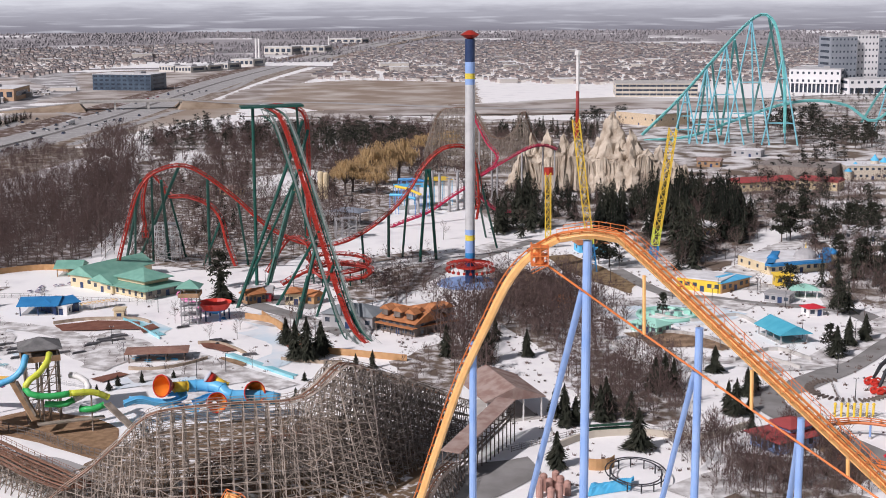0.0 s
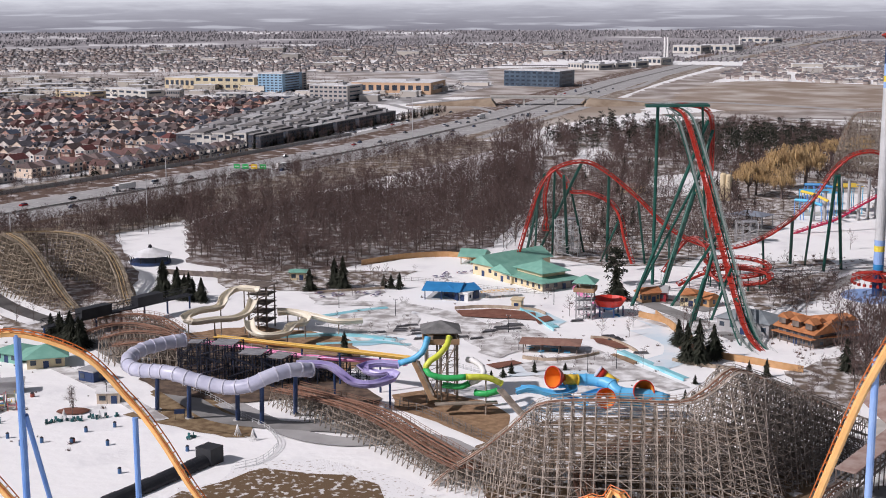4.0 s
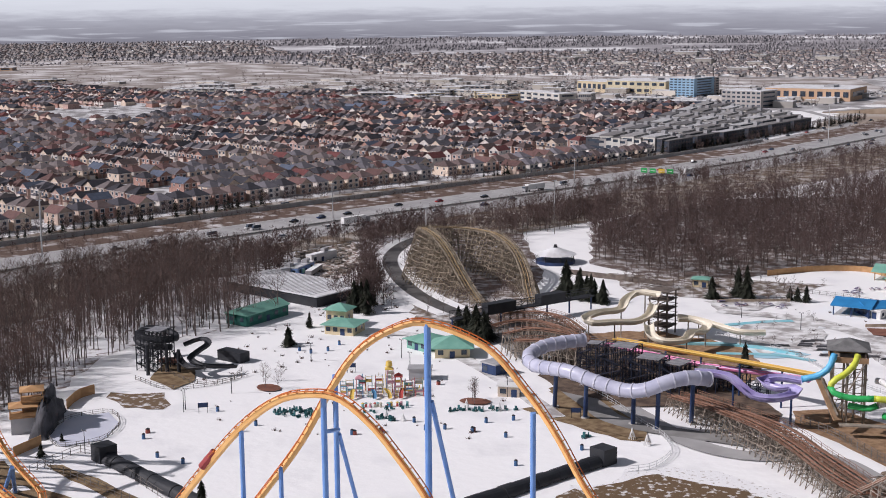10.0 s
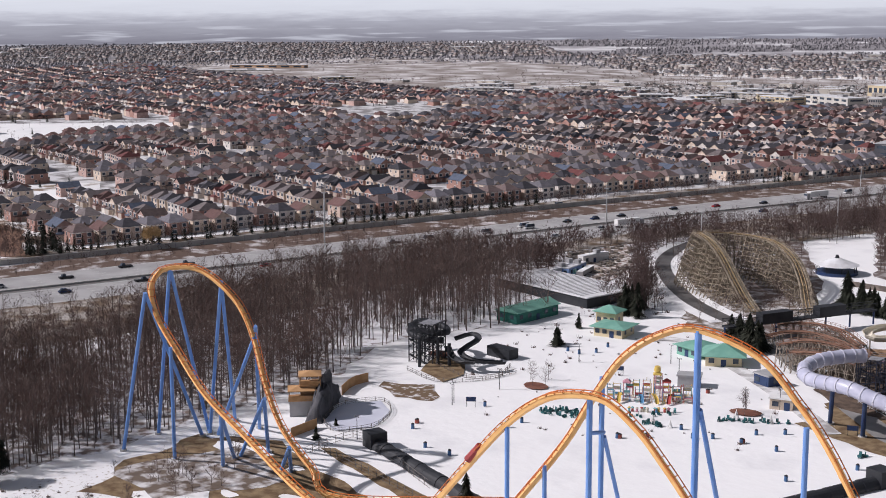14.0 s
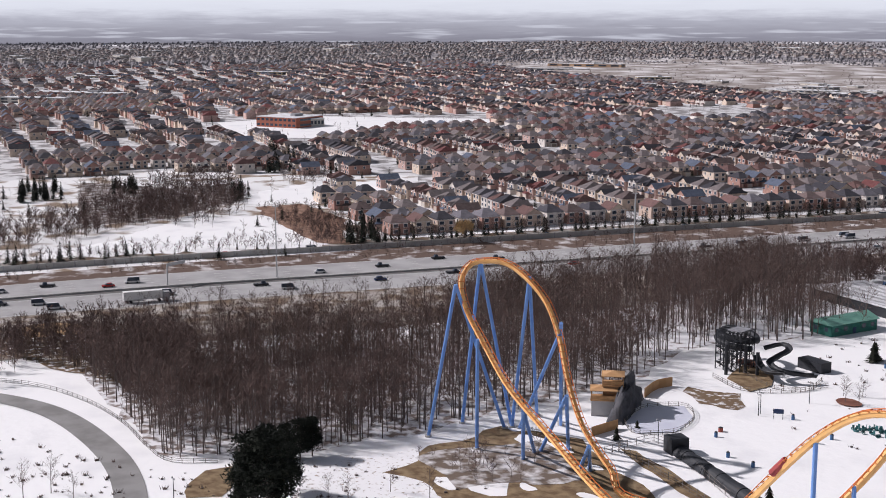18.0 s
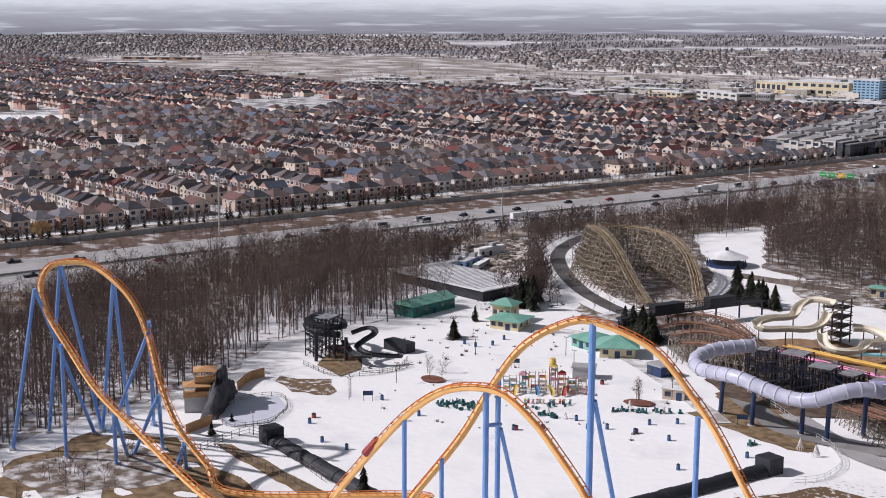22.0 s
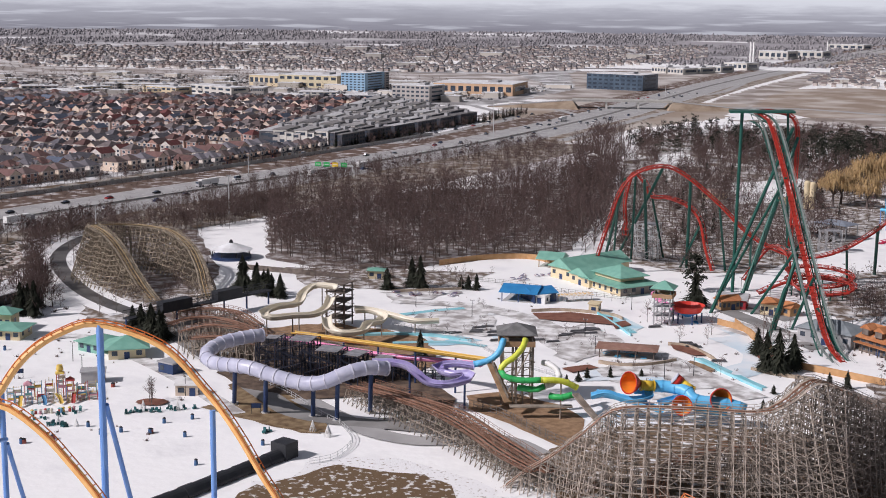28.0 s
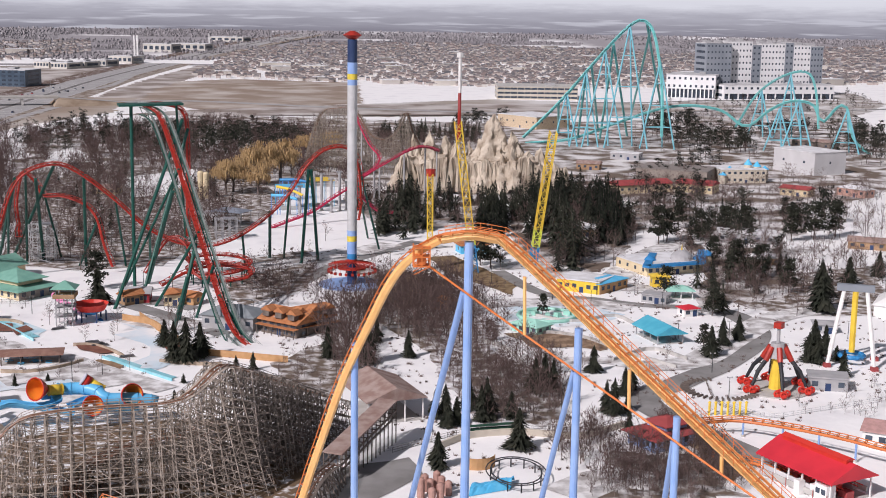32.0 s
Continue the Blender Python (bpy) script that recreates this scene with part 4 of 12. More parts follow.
for top, foot in (((208.7, 962.6, 74.6), (213.7, 1024.0)), ((208.7, 962.6, 74.6), (240.3, 1045.8)), ((234.2, 956.8, 86.5), (279.1, 1205.8)), ((190.0, 966.5, 52.5), (200.8, 1047.6)), ((193.7, 965.8, 58.5), (227.0, 1095.5)), ((170.9, 970.1, 30.0), (187.8, 1062.5)), ((231.0, 957.5, 91.2), (283.4, 1092.8)), ((241.5, 954.9, 62.7), (280.1, 1146.6))):
    column(teal, top, foot, 0.9, TEAL, footing=False)

# ---- swing tower ----
tower = thing("swing_tower", (9.8, 475.4), label="tall swing tower with blue, yellow and silver shaft", category="tower ride")
for z0, z1, m in ((0, 8, NAVY), (8, 9.5, RED), (9.5, 11.5, BLUE_ROOF), (11.5, 16, BLUE_PALE), (16, 18, mat("yellow_band", (0.75, 0.6, 0.08))), (18, 20, BLUE_PALE), (20, 72, STEEL), (72, 74, BLUE_PALE), (74, 76, bpy.data.materials["yellow_band"]), (76, 80, BLUE_PALE), (80, 88, NAVY)):
    Geo().cyl(0, 0, z0, z1, 1.75, n=20).out("shaft_section", m, tower)
Geo().cyl(0, 0, 88, 89.5, 1.2, 3.4, 20).cyl(0, 0, 89.5, 91, 3.4, 0.8, 20).out("crown", RED, tower, "red crown")
Geo().cyl(0, 0, 6.0, 6.6, 5.2, n=24).out("swing_ring", RED, tower)


# ---- wooden coasters ----
def timber_coaster(name, paths, label, timber, half=2.2, pitch=2.1, lift=2.3, rails=None, rows=3, walk_mat=None, batter=0.09, post=0.19, braced=1, lean=0.0):
    """Bents of posts and cross ledgers along each path, ledgers from bent to bent, cross bracing, track and walkways."""
    top = tagged(new(name), label, "wooden coaster")
    g, t, w = Geo(), Geo(), Geo()
    for control in paths:
        fr = frames_along(spline(control, pitch))
        prev = None
        for i, (p, d, s, u) in enumerate(fr):
            s = Vector((s.x, s.y, 0)).normalized()
            ring = []
            for k in range(rows):
                o = (2 * k / (rows - 1) - 1)
                a = p + s * (o * half)
                b = Vector((a.x, a.y, 0)) + s * (o * (0.9 + p.z * batter) + lean * p.z)
                g.beam(b, a, post)
                ring.append((b, a))
            n = max(1, int(p.z / lift))
            lv = [[b + (a - b) * (j / n) for b, a in ring] for j in range(1, n + 1)]
            for j, row in enumerate(lv):
                g.beam(row[0], row[-1], post * 0.8)
            if p.z > 3:
                g.beam(ring[0][0], lv[-1][-1], post * 0.7)
                g.beam(ring[-1][0], lv[-1][0], post * 0.7)
            if prev:
                pl, pr = prev
                for j in range(min(len(lv), len(pl))):
                    for k in range(rows):
                        g.beam(pl[j][k], lv[j][k], post * 0.75)
                    if j and (i + j) % braced == 0:
                        k = 0 if j % 2 else rows - 1
                        g.beam(pl[j - 1][k], lv[j][k], post * 0.72)
                        g.beam(pl[j][rows - 1 - k], lv[j - 1][rows - 1 - k], post * 0.7)
            prev = (lv, ring)
        for k in (-1, 1):
            t.tube([p + s * (0.6 * k) + Vector((0, 0, 0.25)) for p, d, s, u in fr], 0.2, 4)
            for q, r in zip(fr, fr[1:]):
                w.beam(q[0] + q[2] * (1.5 * k), r[0] + r[2] * (1.5 * k), 0.75, 0.08)
            for z in (0.6, 1.1):
                w.tube([p + s * (1.95 * k) + Vector((0, 0, z)) for p, d, s, u in fr], 0.06, 4)
        for p, d, s, u in fr:
            t.beam(p - s * 1.2, p + s * 1.2, 0.3, 0.15)
            for k in (-1, 1):
                w.beam(p + s * (1.95 * k), p + s * (1.95 * k) + Vector((0, 0, 1.1)), 0.08)
    g.out("trestle", timber, top)["kind"] = "stuff"
    t.out("track", rails or RAIL_BROWN, top, "rust-brown running rails")
    w.out("walkway", walk_mat or timber, top)
    return top


timber_coaster("wooden_lift_hill", [[(1.5, 304.0, 8.7), (-5.8, 293.9, 14.2), (-11.6, 285.8, 18.6), (-17.1, 276.5, 23.4), (-20.3, 272.2, 25.5)]], "dark timber lift hill of the wooden coaster", mat("grey_dark_timber", (0.13, 0.11, 0.096), (0.25, 0.215, 0.19), 0.5, 0.85, island=0.3), half=6.5, pitch=1.7, lift=1.7, rows=6, post=0.17, braced=2)
timber_coaster("wooden_roller_coaster", [[(-27.0, 291.0, 4.6), (-32.1, 288.2, 5.0), (-37.3, 285.1, 5.0), (-43.1, 281.9, 4.8), (-47.1, 276.6, 4.6), (-50.5, 265.4, 4.2), (-49.5, 256.0, 3.6), (-46.0, 246.0, 3.0)]], "low red-brown inner track of the wooden coaster", TIMBER_DARK, half=1.7, rows=3, walk_mat=RAIL_BROWN)
timber_coaster("wooden_roller_coaster", [[(-20.3, 272.2, 25.5), (-22.3, 269.1, 25.7), (-26.8, 264.6, 22.1), (-31.5, 262.1, 20.5), (-44.8, 259.1, 20.6), (-58.5, 257.4, 19.2), (-65.2, 257.9, 13.4), (-71.9, 258.2, 7.5), (-77.9, 257.5, 3.3), (-85.1, 256.2, -3.3)]], "weathered grey wooden roller coaster with open trestle", TIMBER_PALE, half=3.4, rows=5, pitch=2.2, lift=1.6, batter=0.3, post=0.15, braced=3)
timber_coaster("wooden_roller_coaster", [[(-137.3, 300.1, 3.6), (-122.4, 290.3, 5.5), (-106.9, 280.3, 6.3), (-95.5, 271.7, 5.9), (-84.6, 262.7, 4.7), (-74.8, 255.3, 4.4)], [(-133.4, 301.8, 4.2), (-117.3, 292.3, 5.3), (-101.9, 282.2, 6.2), (-90.1, 271.4, 5.9), (-79.4, 262.3, 5.4), (-71.4, 256.2, 4.4)]], "low wooden coaster track on brown trestle", TIMBER, half=1.6, walk_mat=RAIL_BROWN, post=0.15, lift=1.5, braced=2)
timber_coaster("wooden_roller_coaster", [[(-246.0, 377.0, 0.6), (-252.0, 381.0, 3.0), (-260.0, 386.0, 8.0), (-268.0, 390.6, 14.0), (-276.5, 395.3, 18.2), (-284.5, 400.0, 19.6), (-291.5, 408.0, 18.6), (-295.0, 419.0, 17.0), (-291.0, 429.0, 15.8), (-281.0, 431.0, 15.4), (-269.0, 426.0, 15.0), (-256.5, 417.9, 11.5), (-245.8, 407.0, 6.6), (-237.6, 396.0, 3.0), (-231.0, 387.0, 1.0)]], "weathered wooden coaster hills with golden new track", mat("brown_gold_timber", (0.2, 0.165, 0.125), (0.34, 0.285, 0.215), 0.5, 0.85, island=0.3), half=2.4, rails=mat("golden_brown_track", (0.27, 0.19, 0.1), (0.34, 0.25, 0.14), 0.5, 0.8), rows=3, pitch=2.5, lift=1.7, batter=0.28, post=0.22, braced=6)


# ---- houses of the first rows, each a thing ----
HOUSE_NAMES = (("red-brown brick", "brown"), ("buff brick", "grey"), ("tan brick", "charcoal"), ("pale brick", "rust-brown"))
proto = []
for i in range(8):
    wall, roof, glass, trim, door, casing = HOUSES[i]
    a, b = i % 4, (i * 3 + i // 4) % 4
    h = thing("house", (0, 0, -50), 0, "two-storey %s house with %s shingle roof" % (HOUSE_NAMES[a][0], HOUSE_NAMES[b][1]), "house", "houses facing the highway")
    wall.out("wall", WALLS[a], h)
    roof.out("roof", ROOFS[b], h)
    glass.out("glazing", GLASS, h)["kind"] = "stuff"
    casing.out("window_casing", CASING, h, "pale window casings")["kind"] = "stuff"
    trim.out("garage_door", TRIM, h)
    door.out("front_door", NAVY, h)
    proto.append(h)
rng = random.Random(31)
for i, (x, y, z, s, r) in enumerate(near_rows):
    h = proto[i] if i < 8 else None
    m = Matrix.Translation((x, y, z)) @ Matrix.Rotation(r, 4, "Z")
    if h:
        h.matrix_basis = m
    else:
        copy_thing(proto[rng.randrange(8)], m)


# ---- ground patches of the park ----
def patch(name, pts, material, label, ragged=1.2, lift=0.06):
    return sheet(name, list(pts), material, lift, label, ragged=ragged, step=4)


patch("ground_stubble", [(-258.0, 112.0), (-263.2, 127.2), (-262.4, 140.5), (-261.6, 150.0), (-242.4, 150.0), (-222.0, 140.7), (-232.0, 112.0), (-243.5, 105.0)], STUBBLE, "thin snow with stubble showing through", 2.0)
patch("ground_turf_bank", [(-250.2, 131.3), (-260.6, 147.6), (-263.6, 168.3), (-256.7, 175.3), (-246.0, 180.0), (-235.2, 177.7), (-212.8, 173.2), (-190.0, 163.0), (-222.7, 130.7), (-242.4, 134.7)], TURF, "dead brown turf bank below the coaster", 2.5)
for k, (x, y, r) in enumerate(((-252.0, 170.0, 5.0), (-245.0, 173.0, 4.0), (-232.0, 145.0, 6.5), (-238.0, 139.0, 4.0), (-226.0, 152.0, 3.0), (-247.0, 150.0, 2.2), (-229.0, 171.0, 2.5), (-216.0, 160.0, 2.4))):
    patch("ground_snow_remnant_%d" % (k + 1), [(x + r * math.cos(j * 0.7) * (1 + 0.3 * math.sin(j * 2.3 + k)), y + r * 0.7 * math.sin(j * 0.7)) for j in range(9)], SNOW, "remnant of snow on brown turf", 1.0, 0.12)
patch("ground_turf_mound", [(-266.7, 227.9), (-268.7, 235.1), (-256.5, 238.5), (-249.0, 235.0), (-247.1, 229.7), (-258.1, 224.7)], TURF_SNOW, "bare brown turf mound", 2.0)
patch("ground_turf_strip", [(-237.2, 184.5), (-234.3, 187.1), (-190.9, 180.2), (-196.1, 175.4)], TURF, "strip of dead brown turf", 0.6)
patch("ground_turf_slope", [(-173.4, 300.6), (-169.7, 314.7), (-156.5, 302.2), (-133.6, 283.5), (-135.5, 279.0), (-147.4, 279.6), (-163.4, 286.3)], TURF, "brown turf slope under the slides", 0.8)
patch("ground_turf_west_slope", [(-170.2, 279.8), (-166.6, 285.8), (-148.7, 281.5), (-132.5, 272.9), (-137.5, 271.4), (-149.5, 274.4)], TURF, "brown turf slope under the slides", 0.8)
patch("ground_turf_knoll", [(-121.4, 246.7), (-113.8, 256.3), (-97.1, 254.0), (-83.6, 244.4), (-73.0, 226.4), (-125.1, 210.5), (-128.9, 235.6)], mat("thawed_knoll_turf", (0.15, 0.098, 0.055), (0.7, 0.69, 0.68), 0.6, 0.95, bump=0.4, fine=0.3, lo=0.55, hi=0.63), "dead turf knoll with thawing snow", 5.0, 0.1)
patch("ground_knoll_fringe", [(-127.0, 249.0), (-114.0, 262.0), (-95.0, 260.0), (-79.0, 249.0), (-66.0, 227.0), (-127.0, 205.0), (-134.0, 236.0)], STUBBLE, "stubble poking through snow round the turf knoll", 5.0, 0.05)
patch("ground_soil_berm", [(-112.2, 315.0), (-103.9, 322.9), (-87.0, 317.4), (-77.8, 307.7), (-74.6, 292.6), (-78.1, 285.1), (-90.5, 294.5), (-107.2, 305.2)], SOIL, "bare brown earth berm below the slide tower", 0.8)
patch("ground_soil_trestle", [(-80.0, 282.4), (-67.2, 308.5), (-38.1, 317.3), (-17.6, 314.2), (-3.8, 289.6), (-2.6, 247.7), (-33.2, 238.4), (-67.3, 246.1)], TURF_SNOW, "trampled earth and snow under the trestle")
patch("ground_soil_bed", [(-69.5, 362.8), (-63.4, 374.3), (-55.6, 366.9), (-57.2, 357.1), (-68.1, 355.7)], SOIL, "dark mulch bed", 0.6)
patch("ground_soil_bed_long", [(-122.8, 411.9), (-113.2, 416.3), (-101.1, 419.2), (-99.0, 408.5), (-112.2, 405.8), (-120.2, 405.9)], SOIL, "long red-brown mulch bed", 0.5)
patch("ground_ravine", [(45.8, 366.9), (61.6, 422.5), (54.6, 457.1), (46.4, 497.6), (17.0, 457.9), (15.7, 423.4), (29.6, 386.4), (33.0, 333.7), (39.8, 305.5), (57.5, 314.1), (63.2, 338.4)], LITTER, "ravine of scrub, litter and thin snow")
patch("ground_turf_midway", [(41.1, 526.6), (51.9, 532.5), (63.6, 497.2), (71.2, 476.1), (64.5, 456.9), (46.4, 497.6)], TURF, "dead lawn by the midway", 0.8)
THAW = mat("thawing_park_ground", (0.15, 0.115, 0.09), (0.66, 0.65, 0.65), 0.26, 0.95, bump=0.15, lo=0.44, hi=0.64)
THIN_SNOW = mat("thin_park_snow", (0.15, 0.115, 0.09), (0.68, 0.67, 0.67), 0.06, 0.95, bump=0.15, lo=0.42, hi=0.6)
patch("ground_far_park", [(-70.8, 741.8), (36.7, 738.3), (125.0, 701.9), (222.2, 668.3), (276.9, 680.4), (413.8, 833.6), (511.2, 1271.2), (154.7, 1152.9), (-115.7, 1226.7), (-226.3, 999.9), (-172.9, 745.1)], THIN_SNOW, "wooded ground of thin snow and litter")
patch("ground_brown_fields", [(-204.6, 1413.2), (-204.4, 1715.9), (-124.2, 1813.2), (42.2, 1747.5), (39.2, 1382.1), (-45.9, 1310.8), (-121.3, 1286.7)], mat("bare_field", (0.27, 0.21, 0.165), (0.5, 0.46, 0.42), 0.02, 0.95, fine=0.25, lo=0.42, hi=0.7), "bare brown building land", 4)
patch("ground_far_fields", [(48.0, 1305.5), (168.6, 1343.1), (408.8, 1243.9), (450.8, 1373.5), (182.9, 1458.5), (50.8, 1381.4)], mat("pale_field", (0.34, 0.3, 0.26), (0.6, 0.59, 0.58), 0.01, 0.95), "thawing snow-streaked field", 4)
for p, w, n in (([(-246.0, 363.4), (-243.2, 361.6), (-218.0, 342.8), (-191.6, 322.2), (-158.3, 294.1), (-140.4, 283.0), (-100.1, 284.8), (-74.7, 268.1)], 6.5, "service_drive"), (DRIVE_LINE, 6.2, "wood_drive"), ([(-368.4, 54.6), (-352.8, 69.0), (-331.2, 78.3), (-300.9, 81.3), (-273.4, 79.0), (-239.0, 69.7)], 7, "park_road"), ([(109.1, 257.1), (82.7, 322.3), (95.5, 342.5), (111.4, 359.2), (129.4, 384.4), (137.2, 406.0), (135.0, 426.0), (125.8, 434.7)], 9, "park_path"), ([(125.8, 434.7), (107.3, 439.5), (93.4, 448.7), (77.0, 458.3), (66.1, 499.5)], 6, "midway_path"), ([(-42.6, 436.8), (-55.0, 445.7), (-66.6, 446.0), (-48.8, 424.6), (-30.6, 401.4)], 7, "midway_path_west"), ([(-9.2, 477.8), (3.5, 509.7), (22.3, 539.5), (40.4, 565.8)], 7, "midway_path_north")):
    strip("path_" + n, p, w, WET_ASPHALT if n == "wood_drive" else ASPHALT, 0.3 if "drive" in n else 0.09, "worn asphalt drive between snow banks", "path", step=3)
strip("ground_drive_banks", DRIVE_LINE, 15, SNOW, 0.2, "ploughed snow banks beside the service drive", "ground", step=3)
patch("ground_station_yard", [(0.5, 278.5), (18.3, 285.6), (21.3, 274.6), (13.5, 264.5), (5.0, 255.1), (-1.9, 261.5)], ASPHALT, "asphalt service yard", 0.5, 0.1)


STRIP_LAND = mat("thawed_strip_land", (0.24, 0.2, 0.175), (0.5, 0.47, 0.45), 0.02, 0.95, bump=0.2, lo=0.42, hi=0.6)
patch("ground_thawed_land", [(-185.0, 1215.0), (60.0, 1215.0), (300.0, 1262.0), (500.0, 1275.0), (520.0, 1385.0), (180.0, 1392.0), (42.0, 1372.0), (-120.0, 1282.0)], STRIP_LAND, "grey-brown thawed strip of open land", 4)
patch("ground_roadside_land", [(-238.7, 1400.6), (-241.4, 1574.2), (-226.6, 1856.7), (-201.4, 2208.8), (-144.4, 2088.0), (-176.0, 1836.3), (-195.6, 1582.8), (-186.4, 1353.9)], STRIP_LAND, "grey-brown thawed land beside the highway", 4)
patch("ground_office_lots", [(-433.6, 1400.1), (-352.0, 1414.8), (-336.8, 1662.4), (-329.4, 2094.7), (-443.7, 2145.9), (-548.0, 2039.7), (-540.3, 1967.7), (-430.0, 1600.0)], STRIP_LAND, "thawed land and lots round the glass office", 4)
patch("ground_west_lots", [(-2230.0, 1322.0), (-1556.0, 1226.0), (-1165.0, 1169.0), (-1002.0, 1284.0), (-952.0, 1190.0), (-760.0, 1232.0), (-560.0, 1322.0), (-476.0, 1400.0), (-476.0, 1640.0), (-600.0, 1900.0), (-993.0, 1812.0), (-1330.0, 1725.0), (-1500.0, 2050.0), (-2100.0, 1800.0), (-2216.0, 1560.0)], mat("west_lots", (0.27, 0.235, 0.215), (0.68, 0.66, 0.66), 0.018, 0.95, fine=0.12, lo=0.44, hi=0.66), "thawed lots and snow between the suburb and the west town", 5, 0.05)
# Dark soil colour puts the shade under the slide platforms into the ground.
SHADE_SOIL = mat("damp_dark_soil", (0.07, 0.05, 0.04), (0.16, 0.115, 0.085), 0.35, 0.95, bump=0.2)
patch("ground_damp_soil", [(-189.0, 326.0), (-187.0, 348.0), (-172.0, 354.0), (-154.2, 346.2), (-134.9, 333.5), (-118.0, 318.0), (-112.0, 303.0), (-120.0, 296.0), (-132.0, 304.0), (-148.0, 297.0), (-168.0, 299.0), (-182.0, 308.0)], SHADE_SOIL, "dark soil painted as the shade under the slide platforms", 1.5, 0.3)
patch("ground_turf_apron", [(-172.3, 298.1), (-158.1, 281.2), (-145.5, 275.1), (-130.2, 273.0), (-134.5, 279.4), (-152.8, 293.0), (-163.2, 299.8)], TURF, "brown turf apron beside the slide columns", 1.0, 0.2)
strip("path_trestle_drive", [(-150.0, 296.5), (-146.1, 293.7), (-131.3, 283.4), (-119.2, 276.9), (-108.0, 276.5), (-99.0, 282.0), (-90.0, 284.0), (-80.0, 277.0)], 6.5, ROAD, 0.25, "grey asphalt drive beside the trestle", "path", step=3)
patch("ground_pine_turf", [(-257.2, 86.6), (-265.6, 90.7), (-270.9, 96.2), (-271.5, 103.7), (-264.2, 100.6), (-253.9, 93.2)], TURF, "dead brown turf below the pines", 1.0)

# ---- buildings ----
def hall(name, A, B, depth, h, wall, roof, rh=2.0, kind="hip", label="", category="building", over=0.6, windows=4, door=True, z=0.0, group="", open_sides=False, storeys=1):
    """A building from its front corners A, B: walls, roof, windows, door; open_sides: posts in place of walls."""
    A, B = Vector((A[0], A[1], 0)), Vector((B[0], B[1], 0))
    d = B - A
    w = d.length
    rz = math.atan2(d.y, d.x)
    c = (A + B) / 2 + Vector((-d.y, d.x, 0)).normalized() * (depth / 2)
    b = thing(name, (c.x, c.y, z + land(c.x, c.y)), rz, label, category, group)
    if open_sides:
        n = max(2, int(w / 4))
        for i in range(n + 1):
            for y in (-1, 1):
                Geo().box((-w / 2 + w * i / n, y * depth / 2, h / 2), (0.3, 0.3, h)).out("post", wall, b)
        Geo().box((0, 0, 0.12), (w, depth, 0.24)).out("deck", CONCRETE, b)
    else:
        Geo().box((0, 0, h / 2), (w, depth, h)).out("wall", wall, b)
        for s in range(storeys):
            zz = h * (s + 0.55) / storeys
            hh = min(1.4, h / storeys * 0.45)
            for i in range(windows):
                x = -w / 2 + w * (i + 0.5) / windows
                if door and s == 0 and i == windows // 2:
                    continue
                Geo().box((x, -depth / 2, zz), (min(1.6, w / windows * 0.6), 0.12, hh)).out("window", GLASS, b)
            for i in range(max(1, windows // 2)):
                for sx in (-1, 1):
                    y = -depth / 2 + depth * (i + 0.5) / max(1, windows // 2)
                    Geo().box((sx * w / 2, y, zz), (0.12, 1.3, hh)).out("window", GLASS, b)
        if door:
            Geo().box((w * 0.5 / max(windows, 1) if windows % 2 == 0 else 0, -depth / 2, 1.05), (1.5, 0.14, 2.1)).out("door", NAVY, b)
    if kind == "hip":
        Geo().hip(w, depth, h, rh, over).out("roof", roof, b)
    elif kind == "gable":
        Geo().gable(w, depth, h, rh, over).out("roof", roof, b)
    elif kind == "cross":
        g = Geo().gable(depth, w, h, rh, over)
        g.v = [(-y, x, z) for x, y, z in g.v]
        g.out("roof", roof, b)
        e = depth / 2
        for s in (-1, 1):
            Geo().add([(-w / 2, s * e, h), (w / 2, s * e, h), (0, s * e, h + rh * 0.9)], [(0, 1, 2)]).out("gable_end", wall, b)
    else:
        Geo().box((0, 0, h + 0.2), (w + over, depth + over, 0.4)).out("roof", roof, b)
        if over < 0.5:
            Geo().box((w * 0.2, 0, h + 1.1), (2.5, 2.0, 1.5)).out("roof_unit", GREY, b)
    return b


SNOW_ROOF = mat("snowy_flat_roof", (0.75, 0.76, 0.78), (0.6, 0.6, 0.61), 0.2, 0.7)
BROWN_ROOF = mat("brown_shingles", (0.26, 0.17, 0.145), (0.36, 0.28, 0.25), 0.35, 0.9, bump=0.05)
ORANGE_ROOF = mat("orange_brown_shingles", (0.38, 0.15, 0.06), (0.46, 0.2, 0.09), 0.6, 0.85, bump=0.03)
RED_ROOF = mat("red_metal_roof", (0.6, 0.035, 0.05), (0.52, 0.03, 0.045), 0.2, 0.45)
DULL_RED = mat("dull_red_roof", (0.36, 0.07, 0.07), (0.3, 0.06, 0.06), 0.4, 0.7)
TEAL_ROOF = mat("teal_blue_roof", (0.06, 0.36, 0.5), (0.09, 0.42, 0.55), 0.3, 0.5)
MINT = mat("mint_roof", (0.3, 0.6, 0.5), (0.36, 0.66, 0.56), 0.3, 0.5)
YELLOW = mat("yellow_paint", (0.78, 0.55, 0.06), (0.7, 0.48, 0.05), 0.4, 0.5)
SKYBLUE = mat("sky_blue_paint", (0.08, 0.45, 0.75), (0.12, 0.5, 0.78), 0.4, 0.5)
WOODWALL = mat("brown_board_wall", (0.3, 0.19, 0.11), (0.38, 0.25, 0.15), 0.5, 0.85)
FENCE = mat("orange_brown_fence", (0.42, 0.24, 0.11), (0.5, 0.3, 0.15), 0.5, 0.85)
BEIGE = mat("beige_concrete", (0.56, 0.51, 0.43), (0.5, 0.45, 0.38), 0.05, 0.85)

